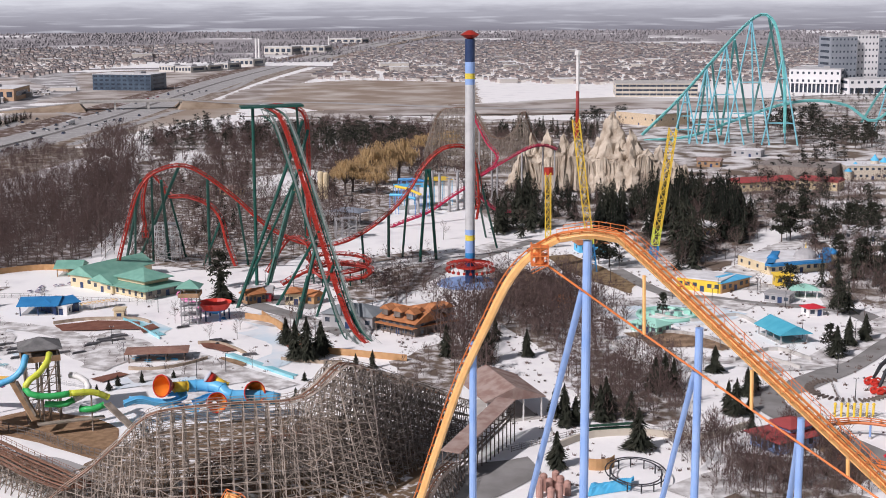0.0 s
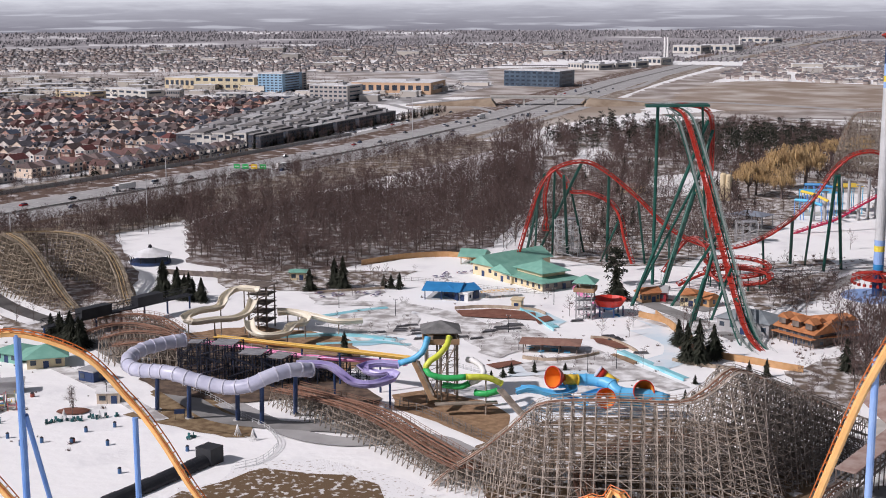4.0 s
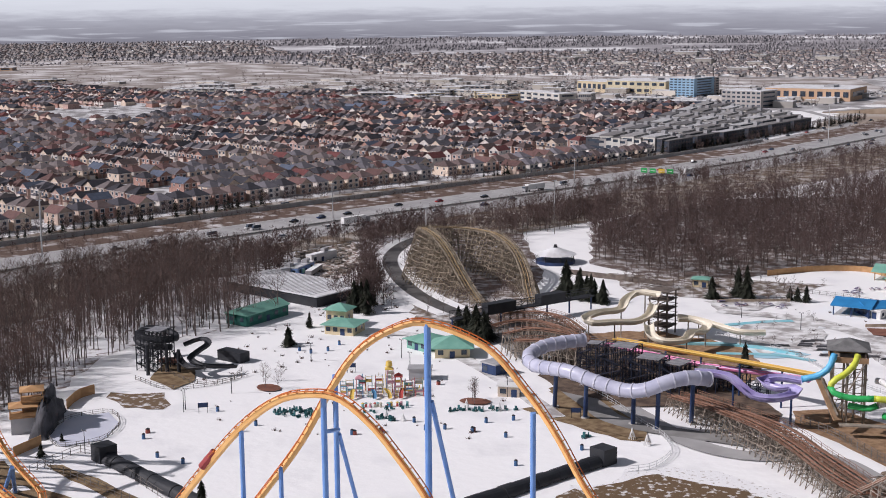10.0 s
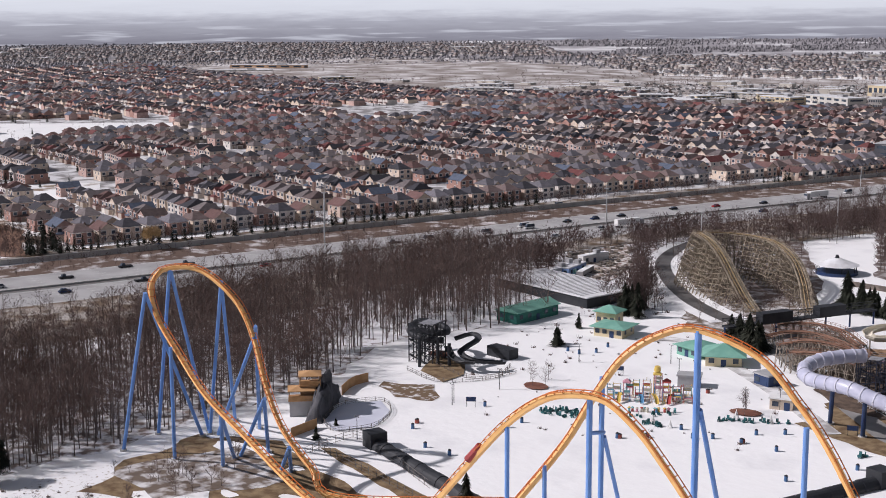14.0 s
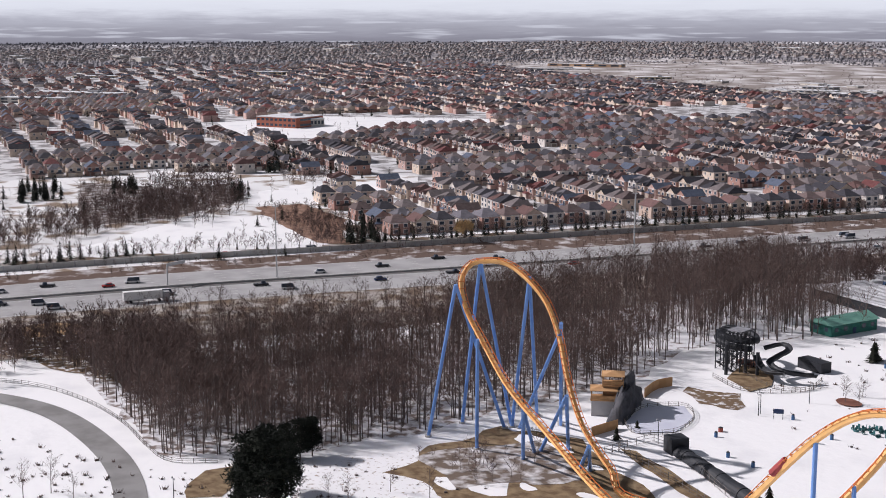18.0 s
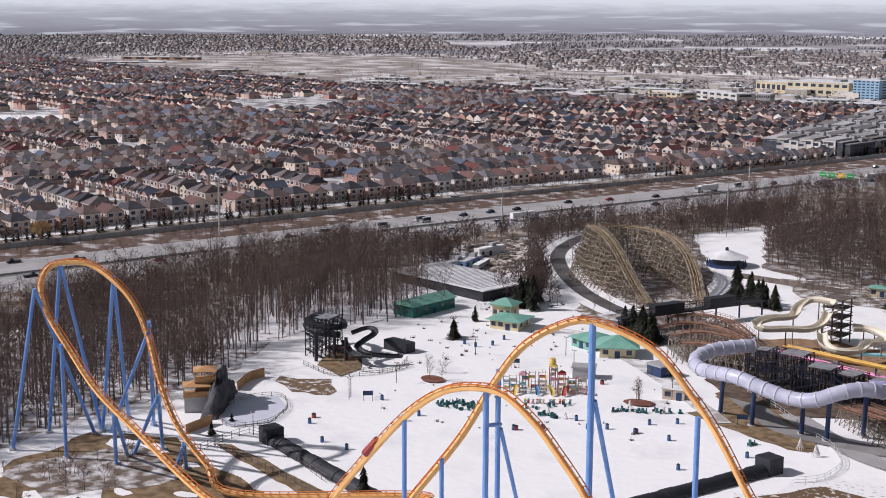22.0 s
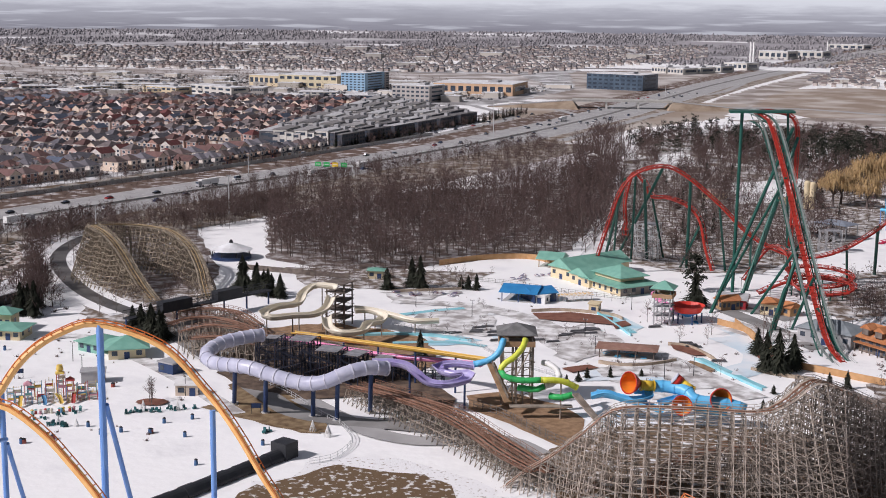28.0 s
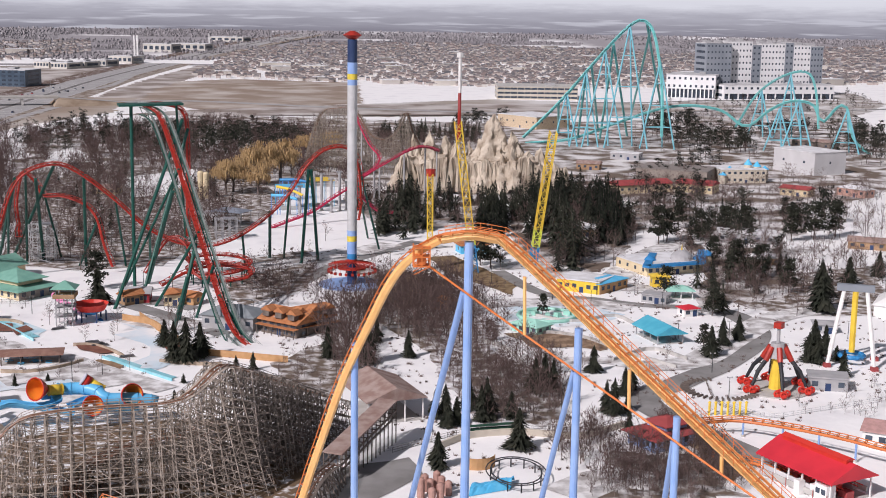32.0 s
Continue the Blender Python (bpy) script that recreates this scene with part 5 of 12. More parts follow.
hall("pavilion", (-263.7, 315.0), (-254.2, 317.4), 9, 3.2, CREAM, GREEN_ROOF, 1.2, label="cream pavilion with two-tier green metal roof", over=1.2)
hall("cupola_hall", (-270.2, 323.7), (-263.6, 325.3), 6, 5.6, CREAM, GREEN_ROOF, 1.8, label="cream upper storey with green pyramid roof", windows=3, door=False, over=1.0)
hall("washroom_building", (-217.3, 309.2), (-208.9, 315.0), 10, 3.2, CREAM, GREEN_ROOF, 2.6, label="cream washroom building with green hipped roof", over=1.3, windows=3)
hall("snack_building", (-231.6, 314.9), (-223.3, 313.3), 9, 3.0, GREEN_ROOF, GREEN_ROOF, 1.8, label="low green building with green roof", over=1.0, windows=3)
hall("green_shed", (-290.8, 308.7), (-291.3, 329.3), 9, 3.8, mat("dark_green_wall", (0.03, 0.16, 0.13)), GREEN_ROOF, 1.8, "gable", label="long dark green shed with green metal roof", category="shed", windows=5)
# Solid black walls stand in for the shaded inside of the open shed.
hall("storage_shed", (-338.7, 347.7), (-290.2, 342.8), 24, 3.6, BLACK, SNOW_ROOF, 0.4, "flat", label="long storage shed, black walls as shaded open front, snow-covered ribbed roof", category="shed", windows=0, door=False, over=1.2)
shed = bpy.data.objects["storage_shed"]
for k in range(24):
    Geo().box((-21 + 42 * k / 23, 0, 4.05), (0.25, 24, 0.12)).out("roof_rib", GREY, shed)
hall("booth", (-197.3, 303.6), (-191.9, 302.3), 5, 3.0, NAVY, GREY, 0.6, "flat", label="navy blue kiosk with grey roof", category="kiosk", windows=2)
hall("food_truck", (-181.1, 286.2), (-175.7, 288.3), 3, 2.8, mat("beige_truck", (0.6, 0.5, 0.4)), WHITE, 0.3, "flat", label="beige and red food trailer", category="trailer", windows=2)
hall("store_shed", (-209.9, 286.1), (-204.7, 289.3), 4, 3.0, GREY, GREY, 0.3, "flat", label="plain grey timber shed", category="shed", windows=0, door=False)

hall("blue_pavilion", (-138.8, 426.7), (-127.3, 427.4), 12, 3.4, NAVY, BLUE_ROOF, 1.8, "gable", label="open navy pavilion with bright blue metal roof", over=1.0, open_sides=True)
hall("blue_changing_hall", (-127.6, 427.3), (-121.4, 433.8), 9, 3.2, NAVY, BLUE_ROOF, 1.6, "gable", label="navy changing hall with bright blue roof", windows=5)
hall("entrance_hall", (-102.6, 450.0), (-93.0, 461.8), 21, 3.4, mat("taupe_board_wall", (0.3, 0.27, 0.24), (0.25, 0.22, 0.2), 0.3, 0.85), GREEN_ROOF, 1.7, label="large hall with two-tier green hipped metal roof", over=2.0, windows=4)
e_hall = bpy.data.objects["entrance_hall"]
Geo().box((0, 0.5, 5.2), (10.5, 15, 1.6)).out("clerestory_wall", CREAM, e_hall)
Geo().hip(10.5, 15, 6.0, 3.0, 1.3).out("clerestory_roof", GREEN_ROOF, e_hall)
Geo().box((-7.65, 0, 1.7), (0.1, 20.6, 3.2)).out("cream_facade", CREAM, e_hall)
for k in range(6):
    Geo().box((-7.72, -8.5 + 3.4 * k, 1.6), (0.1, 1.2, 1.6)).out("window", GLASS, e_hall)
hall("entrance_wing", (-135.1, 473.8), (-125.5, 467.9), 30, 4.6, CREAM, GREEN_ROOF, 3.4, "cross", label="cream wing with green gabled metal roof", over=0.9, windows=3)
hall("entrance_middle_wing", (-125.5, 466.8), (-116.6, 459.9), 18, 3.8, CREAM, GREEN_ROOF, 2.8, "cross", label="small cream gabled wing with green roof", over=0.8, windows=3)
hall("gate_pavilion", (-144.7, 490.6), (-136.5, 490.7), 9, 3.4, WOODWALL, GREEN_ROOF, 2.2, "gable", label="open brown gate pavilion with green roof", over=1.2, open_sides=True)
hall("lifeguard_hut", (-127.9, 428.2), (-123.7, 427.6), 4, 2.6, WHITE, WHITE, 0.4, "flat", label="small white painted hut", category="hut", windows=1)
hall("beige_hut", (-106.7, 421.0), (-103.4, 421.1), 4, 3.0, CREAM, CREAM, 0.4, "flat", label="small cream painted hut", category="hut", windows=1)
hall("lounge_shelter", (-89.4, 367.2), (-74.0, 369.2), 6, 2.9, TIMBER_DARK, mat("red_brown_slats", (0.24, 0.13, 0.1), (0.3, 0.18, 0.14), 0.5, 0.85), 0.7, "hip", label="long brown-roofed lounge shelter on posts", over=1.2, open_sides=True)
hall("yellow_hut", (-196.2, 442.5), (-190.8, 444.1), 5, 3.2, CREAM, GREEN_ROOF, 0.8, label="small yellow hut with green roof", category="hut", windows=2)
hall("red_barn", (-68.7, 445.8), (-58.9, 446.0), 8, 3.4, mat("barn_red", (0.35, 0.03, 0.04)), GREY, 1.6, "gable", label="dark red barn with grey metal roof", category="barn", windows=3)
hall("storage_hall", (-38.2, 410.4), (-22.1, 404.1), 12, 4.5, GREY, mat("blue_grey_roof", (0.2, 0.23, 0.25), (0.26, 0.29, 0.31), 0.3, 0.5), 2.6, "hip", label="grey maintenance hall with blue-grey metal roof", windows=5)
hall("lodge", (-19.6, 404.9), (-8.6, 395.5), 13, 4.4, TIMBER_DARK, ORANGE_ROOF, 3.2, "gable", label="rustic timber lodge with orange-brown gabled roof", over=1.0, windows=5, storeys=2)
hall("lodge_wing", (-8.7, 399.6), (2.5, 407.2), 11, 4.6, TIMBER_DARK, ORANGE_ROOF, 3.2, "gable", label="timber lodge wing with orange-brown roof", over=1.0, windows=6, storeys=2)
for q, m_ in ((bpy.data.objects["lodge"], 3), (bpy.data.objects["lodge_wing"], 3)):
    for k in range(m_):
        x = (k - 1) * 5.2
        Geo().box((x, -5.6, 6.3), (2.6, 2.2, 1.8)).out("dormer_wall", TIMBER_DARK, q)
        g = Geo().gable(2.6, 3.4, 7.2, 1.5, 0.4)
        g.v = [(-y + x, v_ - 5.0, z) for v_, y, z in g.v]
        g.out("dormer_roof", ORANGE_ROOF, q)
    Geo().box((0, -7.4, 2.9), (16, 2.2, 0.2)).out("porch_roof", ORANGE_ROOF, q)
    for k in range(6):
        Geo().box((-7.5 + 3 * k, -8.2, 1.4), (0.25, 0.25, 2.8)).out("porch_post", TIMBER_DARK, q)
hall("log_kiosk", (-53.4, 447.6), (-43.8, 441.5), 5, 3.0, FENCE, ORANGE_ROOF, 1.6, "gable", label="log kiosk with orange-brown roof", category="kiosk", windows=3)
hall("round_ride_deck", (-44.1, 608.5), (-59.0, 613.8), 12, 6, GREY, GREY, 0.4, "flat", label="grey steel ride platform on posts", open_sides=True)

hall("coaster_station", (10.5, 309.4), (23.9, 313.7), 20, 6.0, WHITE, BROWN_ROOF, 3.0, "cross", label="raised coaster station with brown shingle roof on white posts", over=0.9, open_sides=True)
pagoda = hall("red_pagoda", (70.6, 294.2), (75.4, 286.2), 13, 3.2, BLUE_PALE, DULL_RED, 1.3, "hip", label="pale blue kiosk with dull red tiered roof", over=1.3, windows=5)
Geo().box((0, 1.5, 4.6), (6.4, 6.6, 1.2)).out("clerestory", BLUE_PALE, pagoda)
upper = Geo().hip(6.4, 6.6, 5.2, 1.4, 0.9)
upper.v = [(x, y + 1.5, z) for x, y, z in upper.v]
upper.out("upper_roof", DULL_RED, pagoda)
red_hall = hall("red_loading_hall", (95.2, 271.2), (103.4, 252.5), 11.4, 5.0, WHITE, RED_ROOF, 3.3, "gable", label="open loading hall under a big bright red metal roof", over=1.1, open_sides=True)
HALL_L = Vector((8.2, -18.7)).length
for k in range(18):
    x = -HALL_L / 2 - 0.9 + (HALL_L + 1.8) * k / 17
    Geo().beam((x, -6.7, 4.48), (x, -0.9, 7.82), 0.09).out("roof_seam", RED_ROOF, red_hall)
Geo().box((0, 0, 8.3), (HALL_L - 1.5, 1.9, 0.9)).out("ridge_monitor", SLIDE_RED, red_hall)
Geo().gable(HALL_L - 1.5, 1.9, 8.8, 0.5, 0.25).out("monitor_roof", SLIDE_RED, red_hall)
Geo().box((-2.0, -5.5, 1.4), (HALL_L - 5, 0.25, 2.4)).out("side_panel", PALE_GREY_WALL, red_hall)
Geo().box((-2.0, 5.5, 1.4), (HALL_L - 5, 0.25, 2.4)).out("side_panel", PALE_GREY_WALL, red_hall)
for y in (-3.6, -2.0, 2.0, 3.6):
    Geo().beam((-HALL_L / 2, y, 2.9), (HALL_L / 2, y, 2.9), 0.16).out("queue_rail", SLIDE_RED, red_hall)
for k in range(7):
    x = -HALL_L / 2 + 2 + k * 2.4
    Geo().box((x, 0, 1.9), (2.0, 1.5, 1.3)).out("train_car", ORANGE_CAR if k % 3 else SLIDE_RED, red_hall)
Geo().box((HALL_L / 2 - 2.0, -5.2, 2.0), (3.4, 2.6, 4.0)).out("operator_cabin", WHITE, red_hall)
for x in (-0.8, 0.8):
    Geo().box((HALL_L / 2 - 2.0 + x, -6.54, 2.6), (1.1, 0.1, 1.1)).out("cabin_window", GLASS, red_hall)
Geo().box((HALL_L / 2 - 8.0, -6.6, 1.6), (1.6, 1.6, 3.2)).out("ticket_booth", WHITE, red_hall)
load_hall = bpy.data.objects["red_loading_hall"]
for y in (-6.0, 6.0):
    Geo().box((0, y, 1.2), (18, 0.3, 1.2)).out("platform_wall", CONCRETE, load_hall)
for k in range(6):
    Geo().box((-9 + 3.6 * k, 0, 1.3), (2.6, 2.0, 1.4)).out("ride_car", DULL_RED, load_hall)
    Geo().box((-10 + 4 * k, -6.4, 1.1), (0.1, 0.1, 2.2)).out("rail_post", RED, load_hall)
Geo().box((6, -5, 1.6), (2.4, 2.2, 3.0)).out("control_booth", WHITE, load_hall)
hall("arcade_building", (83.2, 464.9), (96.9, 456.1), 14, 4.2, YELLOW, SNOW_ROOF, 0.4, "flat", label="yellow arcade with sky-blue parapet and snowy flat roof", windows=6)
hall("snack_bar", (97.3, 456.0), (109.7, 467.4), 10, 3.8, FENCE, SKYBLUE, 1.0, "hip", label="orange snack bar with blue roof edge", windows=5)
hall("teal_roof_hall", (96.9, 398.2), (100.3, 384.7), 8.5, 3.2, GREY, TEAL_ROOF, 2.6, "gable", label="open ride shelter with teal-blue metal roof", over=1.2, open_sides=True)
hall("yellow_kiosk", (119.0, 467.2), (125.3, 467.1), 5, 4.2, YELLOW, YELLOW, 1.0, "hip", label="small round-topped yellow kiosk", category="kiosk", windows=2)
hall("mint_kiosk", (120.4, 448.1), (128.5, 448.0), 6, 3.0, WHITE, MINT, 1.6, "hip", label="white kiosk with mint green roof", category="kiosk", over=1.0, open_sides=True)
hall("red_roof_kiosk", (118.3, 420.6), (123.3, 422.1), 4.5, 2.8, WHITE, RED_ROOF, 1.0, "hip", label="white kiosk with red roof", category="kiosk", windows=2)
hall("carousel_pavilion", (121.9, 487.7), (145.1, 496.1), 22, 4.0, CREAM, SNOW_ROOF, 0.4, "flat", label="cream carousel pavilion with snowy roof and royal blue edge", over=0.6, windows=8)
carousel_hall = bpy.data.objects["carousel_pavilion"]
to_local = carousel_hall.matrix_basis.inverted()
for A, B in (((121.0, 485.6), (144.9, 493.9)), ((144.9, 493.9), (151.6, 519.3)), ((121.0, 485.6), (130.1, 512.3))):
    Geo().beam(to_local @ Vector((*A, 4.3)), to_local @ Vector((*B, 4.3)), 3.0, 0.9).out("eave", BLUE_ROOF, carousel_hall)
hall("white_theatre", (286.6, 829.4), (300.9, 795.4), 26, 14, mat("pale_grey_cladding", (0.56, 0.56, 0.57), (0.5, 0.5, 0.51), 0.1, 0.7), SNOW_ROOF, 0.4, "flat", label="large plain white theatre block", windows=2, door=False)
hall("castle_hall", (231.3, 759.3), (258.7, 759.9), 20, 8, mat("castle_stone", (0.62, 0.56, 0.46)), SNOW_ROOF, 0.5, "flat", label="cream castle-like hall with battlements", windows=8, storeys=2)
hall("red_roof_shops", (160.0, 710.8), (192.9, 722.5), 14, 5, CREAM, DULL_RED, 2.0, "gable", label="row of shops with dull red roof", windows=8)
hall("red_roof_shops", (194.6, 722.6), (212.3, 711.6), 14, 5, CREAM, DULL_RED, 2.0, "gable", label="row of shops with dull red roof", windows=6)
hall("brown_warehouse", (182.2, 765.7), (219.2, 746.6), 28, 8, mat("taupe_wall", (0.3, 0.26, 0.23)), mat("taupe_roof", (0.28, 0.25, 0.23)), 0.4, "flat", label="long low taupe warehouse", windows=0, door=False)
hall("tan_warehouse", (147.8, 1136.5), (175.4, 1097.9), 40, 10, mat("tan_wall", (0.6, 0.48, 0.34)), SNOW_ROOF, 0.4, "flat", label="tan flat-roofed warehouse far off", windows=6)
hall("snowy_midway_hall", (170.9, 562.5), (195.0, 555.0), 14, 4, GREY, SNOW_ROOF, 0.4, "flat", label="low midway hall with snowy flat roof", windows=5)
hall("snowy_shelter", (107.7, 574.1), (124.5, 578.0), 16, 3.5, WOODWALL, SNOW_ROOF, 2.2, "hip", label="shelter with snow-covered peaked roof", windows=3)
hall("blue_games_hall", (55.6, 534.9), (67.4, 537.1), 8, 3.5, SKYBLUE, ORANGE_ROOF, 1.2, "gable", label="games stall with orange roof", category="stall", windows=3)


# ---- water slides ----
LAVENDER = mat("lavender_fibreglass", (0.4, 0.41, 0.53), (0.52, 0.53, 0.64), 0.25, 0.3)
BAND = mat("pale_joint_band", (0.55, 0.55, 0.64), (0.6, 0.6, 0.68), 0.3, 0.4)
PURPLE = mat("purple_fibreglass", (0.3, 0.25, 0.5), (0.46, 0.43, 0.66), 0.2, 0.3)
IVORY = mat("cream_fibreglass", (0.66, 0.61, 0.5), (0.72, 0.67, 0.56), 0.3, 0.4)
SLIDE_BLUE = mat("blue_fibreglass", (0.1, 0.42, 0.72), (0.14, 0.48, 0.76), 0.3, 0.35)
SLIDE_GREEN = mat("green_fibreglass", (0.03, 0.38, 0.1), (0.05, 0.44, 0.13), 0.3, 0.35)
SLIDE_LIME = mat("lime_fibreglass", (0.6, 0.66, 0.06), (0.65, 0.7, 0.1), 0.3, 0.35)
SLIDE_GOLD = mat("ochre_fibreglass", (0.55, 0.34, 0.06), (0.6, 0.38, 0.08), 0.3, 0.4)
PINK = mat("pink_fibreglass", (0.75, 0.2, 0.42), (0.7, 0.25, 0.45), 0.3, 0.4)
POOL = mat("pale_blue_pool_paint", (0.36, 0.62, 0.74), (0.66, 0.76, 0.8), 0.12, 0.6)
POOL_SNOW = mat("snowed_pool", (0.6, 0.72, 0.8), (0.8, 0.82, 0.84), 0.08, 0.6)


def flume(parent, control, r, material, kind="open", every=0, post=None, pr=0.3, name="flume", ground=0.0):
    """A slide: closed tube with bands, or an open trough; posts to the ground."""
    fr = frames_along(spline(control, 1.5))
    if kind == "tube":
        Geo().tube([p for p, d, s, u in fr], r, 14).out(name, material, parent, smooth=True)
        for p, d, s, u in fr[::2]:
            Geo().tube([p - d * 0.14, p + d * 0.14], r * 1.1, 12).out("joint_band", BAND if r > 1.5 else material, parent)
    else:
        arc = [math.pi * (1.0 + k / 8) for k in range(9)]
        prof = [(r * math.cos(a), r * math.sin(a)) for a in arc] + [(r * 0.9 * math.cos(a), r * 0.9 * math.sin(a) + 0.02) for a in reversed(arc)]
        sweep(fr, prof).out(name, material, parent)
        for k in (-1, 1):
            Geo().tube([p + s * (k * r) for p, d, s, u in fr], 0.12, 5).out("rim", material, parent)
    if every:
        for p, d, s, u in fr[every // 2::every]:
            if p.z - r > ground + 0.8:
                Geo().tube([(p.x, p.y, ground - 0.2), (p.x, p.y, p.z - r * 0.9)], pr, 8).out("post", post or NAVY, parent)
    return fr


tube_slide = thing("tube_water_slide", label="winding lavender tube water slide on navy columns", category="water slide")
flume(tube_slide, [(-164.9, 303.0, 13.9), (-167.9, 298.0, 14.0), (-170.9, 291.6, 13.6), (-170.7, 284.7, 12.7), (-166.1, 280.5, 11.9), (-155.2, 277.6, 12.7), (-147.5, 277.2, 11.4), (-140.3, 277.6, 10.3), (-134.6, 278.1, 11.1), (-130.4, 280.2, 13.0), (-126.3, 284.2, 13.9), (-122.9, 289.0, 12.9)], 1.75, LAVENDER, "tube")
for top, foot in (((-159.7, 279.6, 11.8), (-163.6, 285.7)), ((-150.3, 278.0, 11.3), (-152.6, 281.8)), ((-137.9, 278.8, 9.9), (-140.4, 283.6)), ((-131.8, 279.5, 12.0), (-133.6, 282.8)), ((-125.3, 284.6, 13.9), (-128.9, 292.2))):
    column(tube_slide, top, foot, 0.55, NAVY)
purple_slide = thing("open_water_slide", label="winding purple open water slide", category="water slide")
flume(purple_slide, [(-129.5, 294.8, 12.8), (-125.3, 296.6, 12.8), (-121.2, 297.3, 12.2), (-118.4, 297.3, 10.5), (-115.5, 297.4, 8.6), (-111.5, 297.8, 8.3), (-108.3, 300.1, 8.7), (-106.7, 302.8, 9.3), (-108.1, 304.4, 9.9), (-111.6, 304.2, 9.3), (-114.9, 305.1, 9.6), (-116.0, 305.7, 10.5), (-112.4, 307.1, 11.2), (-107.1, 307.9, 10.9)], 1.5, PURPLE, "open", 12)
blue_tube = thing("tube_water_slide", label="blue tube slide from the slide tower", category="water slide")
flume(blue_tube, [(-107.1, 307.9, 10.9), (-103.5, 309.1, 12.1), (-101.2, 309.9, 14.3), (-100.5, 311.2, 17.5)], 0.8, SLIDE_BLUE, "tube")
gold_slide = thing("straight_water_slide", label="long straight ochre racing slide on dark columns", category="water slide")
flume(gold_slide, [(-170.0, 330.9, 8.0), (-148.2, 325.9, 8.8), (-126.4, 319.9, 10.0), (-106.5, 314.4, 10.9)], 1.0, SLIDE_GOLD, "open", 8, NAVY)
for k, c in ((0, PINK), (1, PURPLE)):
    flume(gold_slide, [(-173.9, 328.8, 6.9), (-138.8, 323.5, 6.5), (-111.7, 321.1, 7.6)][k:] + [(-109.7, 319.7, 7.6)], 0.9, c, "open")
cream_slide = thing("cream_water_slide", label="cream coiling water slides round a timber stair tower", category="water slide")
flume(cream_slide, [(-172.1, 363.3, 15.1), (-179.2, 364.3, 14.7), (-181.7, 360.8, 12.7), (-181.4, 356.5, 10.5), (-185.2, 350.0, 10.4), (-186.8, 344.7, 9.5), (-183.9, 343.9, 8.5), (-178.9, 348.8, 8.5), (-174.5, 353.2, 8.3), (-172.4, 357.6, 9.5), (-172.2, 361.0, 12.5)], 1.5, IVORY, "open", 7, TIMBER, 0.2)
flume(cream_slide, [(-170.2, 353.1, 8.2), (-167.8, 349.8, 5.7), (-163.1, 348.8, 4.7), (-158.0, 352.2, 5.0), (-157.9, 356.6, 6.3), (-156.4, 361.6, 6.0), (-158.0, 367.5, 6.6), (-163.5, 369.4, 7.2), (-167.4, 367.7, 7.1)], 1.5, IVORY, "open", 7, TIMBER, 0.2)
flume(cream_slide, [(-169.1, 371.3, 6.9), (-164.4, 373.4, 6.3), (-156.5, 372.5, 5.4), (-148.7, 371.3, 4.7), (-141.8, 374.0, 4.9)], 1.4, IVORY, "open", 9, TIMBER, 0.2)


def stair_tower(name, at, w, h, label, timber, decks=4, roof=None, rz=0.0):
    t = thing(name, at, rz, label, "slide tower")
    for x in (-1, 0, 1):
        for y in (-1, 1):
            Geo().beam((x * w / 2, y * w / 2, 0), (x * w / 2, y * w / 2, h), 0.35).out("post", timber, t)
    for k in range(1, decks + 1):
        z = h * k / decks
        Geo().box((0, 0, z), (w + 1, w + 1, 0.2)).out("deck", timber, t)
        Geo().beam((-w / 2, -w / 2 - 0.5, z - h / decks), (w / 2, -w / 2 - 0.5, z), 1.1, 0.15).out("stair", timber, t)
        for s in (-1, 1):
            Geo().beam((-w / 2, s * w / 2, z - h / decks), (w / 2, s * w / 2, z), 0.16).out("brace", timber, t)
            Geo().beam((-w / 2 - 0.5, s * (w / 2 + 0.5), z + 1.0), (w / 2 + 0.5, s * (w / 2 + 0.5), z + 1.0), 0.12).out("railing", timber, t)
            Geo().beam((s * (w / 2 + 0.5), -w / 2 - 0.5, z + 1.0), (s * (w / 2 + 0.5), w / 2 + 0.5, z + 1.0), 0.12).out("railing", timber, t)
    if roof:
        Geo().hip(w + 1, w + 1, h + 3.0, 2.2, 0.8).out("roof", roof, t)
        for x in (-1, 1):
            for y in (-1, 1):
                Geo().beam((x * w / 2, y * w / 2, h), (x * w / 2, y * w / 2, h + 3), 0.25).out("post", timber, t)
        for s in (-1, 1):
            Geo().box((0, s * (w / 2 + 0.7), h + 0.55), (w + 1.6, 0.15, 1.4)).out("parapet", WOODWALL, t)
            Geo().box((s * (w / 2 + 0.7), 0, h + 0.55), (0.15, w + 1.4, 1.4)).out("parapet", WOODWALL, t)
    return t


stair_tower("slide_tower", (-175.1, 373.0), 6, 14, "dark timber stair tower between cream slides", TIMBER_DARK, 5)
stair_tower("slide_tower", (-98.8, 316.4), 7.6, 15.5, "tall timber slide tower with grey pyramid roof", TIMBER, 1, mat("grey_shingles", (0.13, 0.13, 0.13), (0.19, 0.19, 0.19), 0.6, 0.85), 0.35)
slim = thing("timber_scaffold", (-98.7, 317.5), 0.35, "slender timber scaffold below the slide tower", "scaffold")
for x in (-3.8, -1.3, 1.3, 3.8):
    for y in (-3.8, 0, 3.8):
        Geo().beam((x, y, 0), (x, y, 15.2), 0.26).out("post", TIMBER, slim)
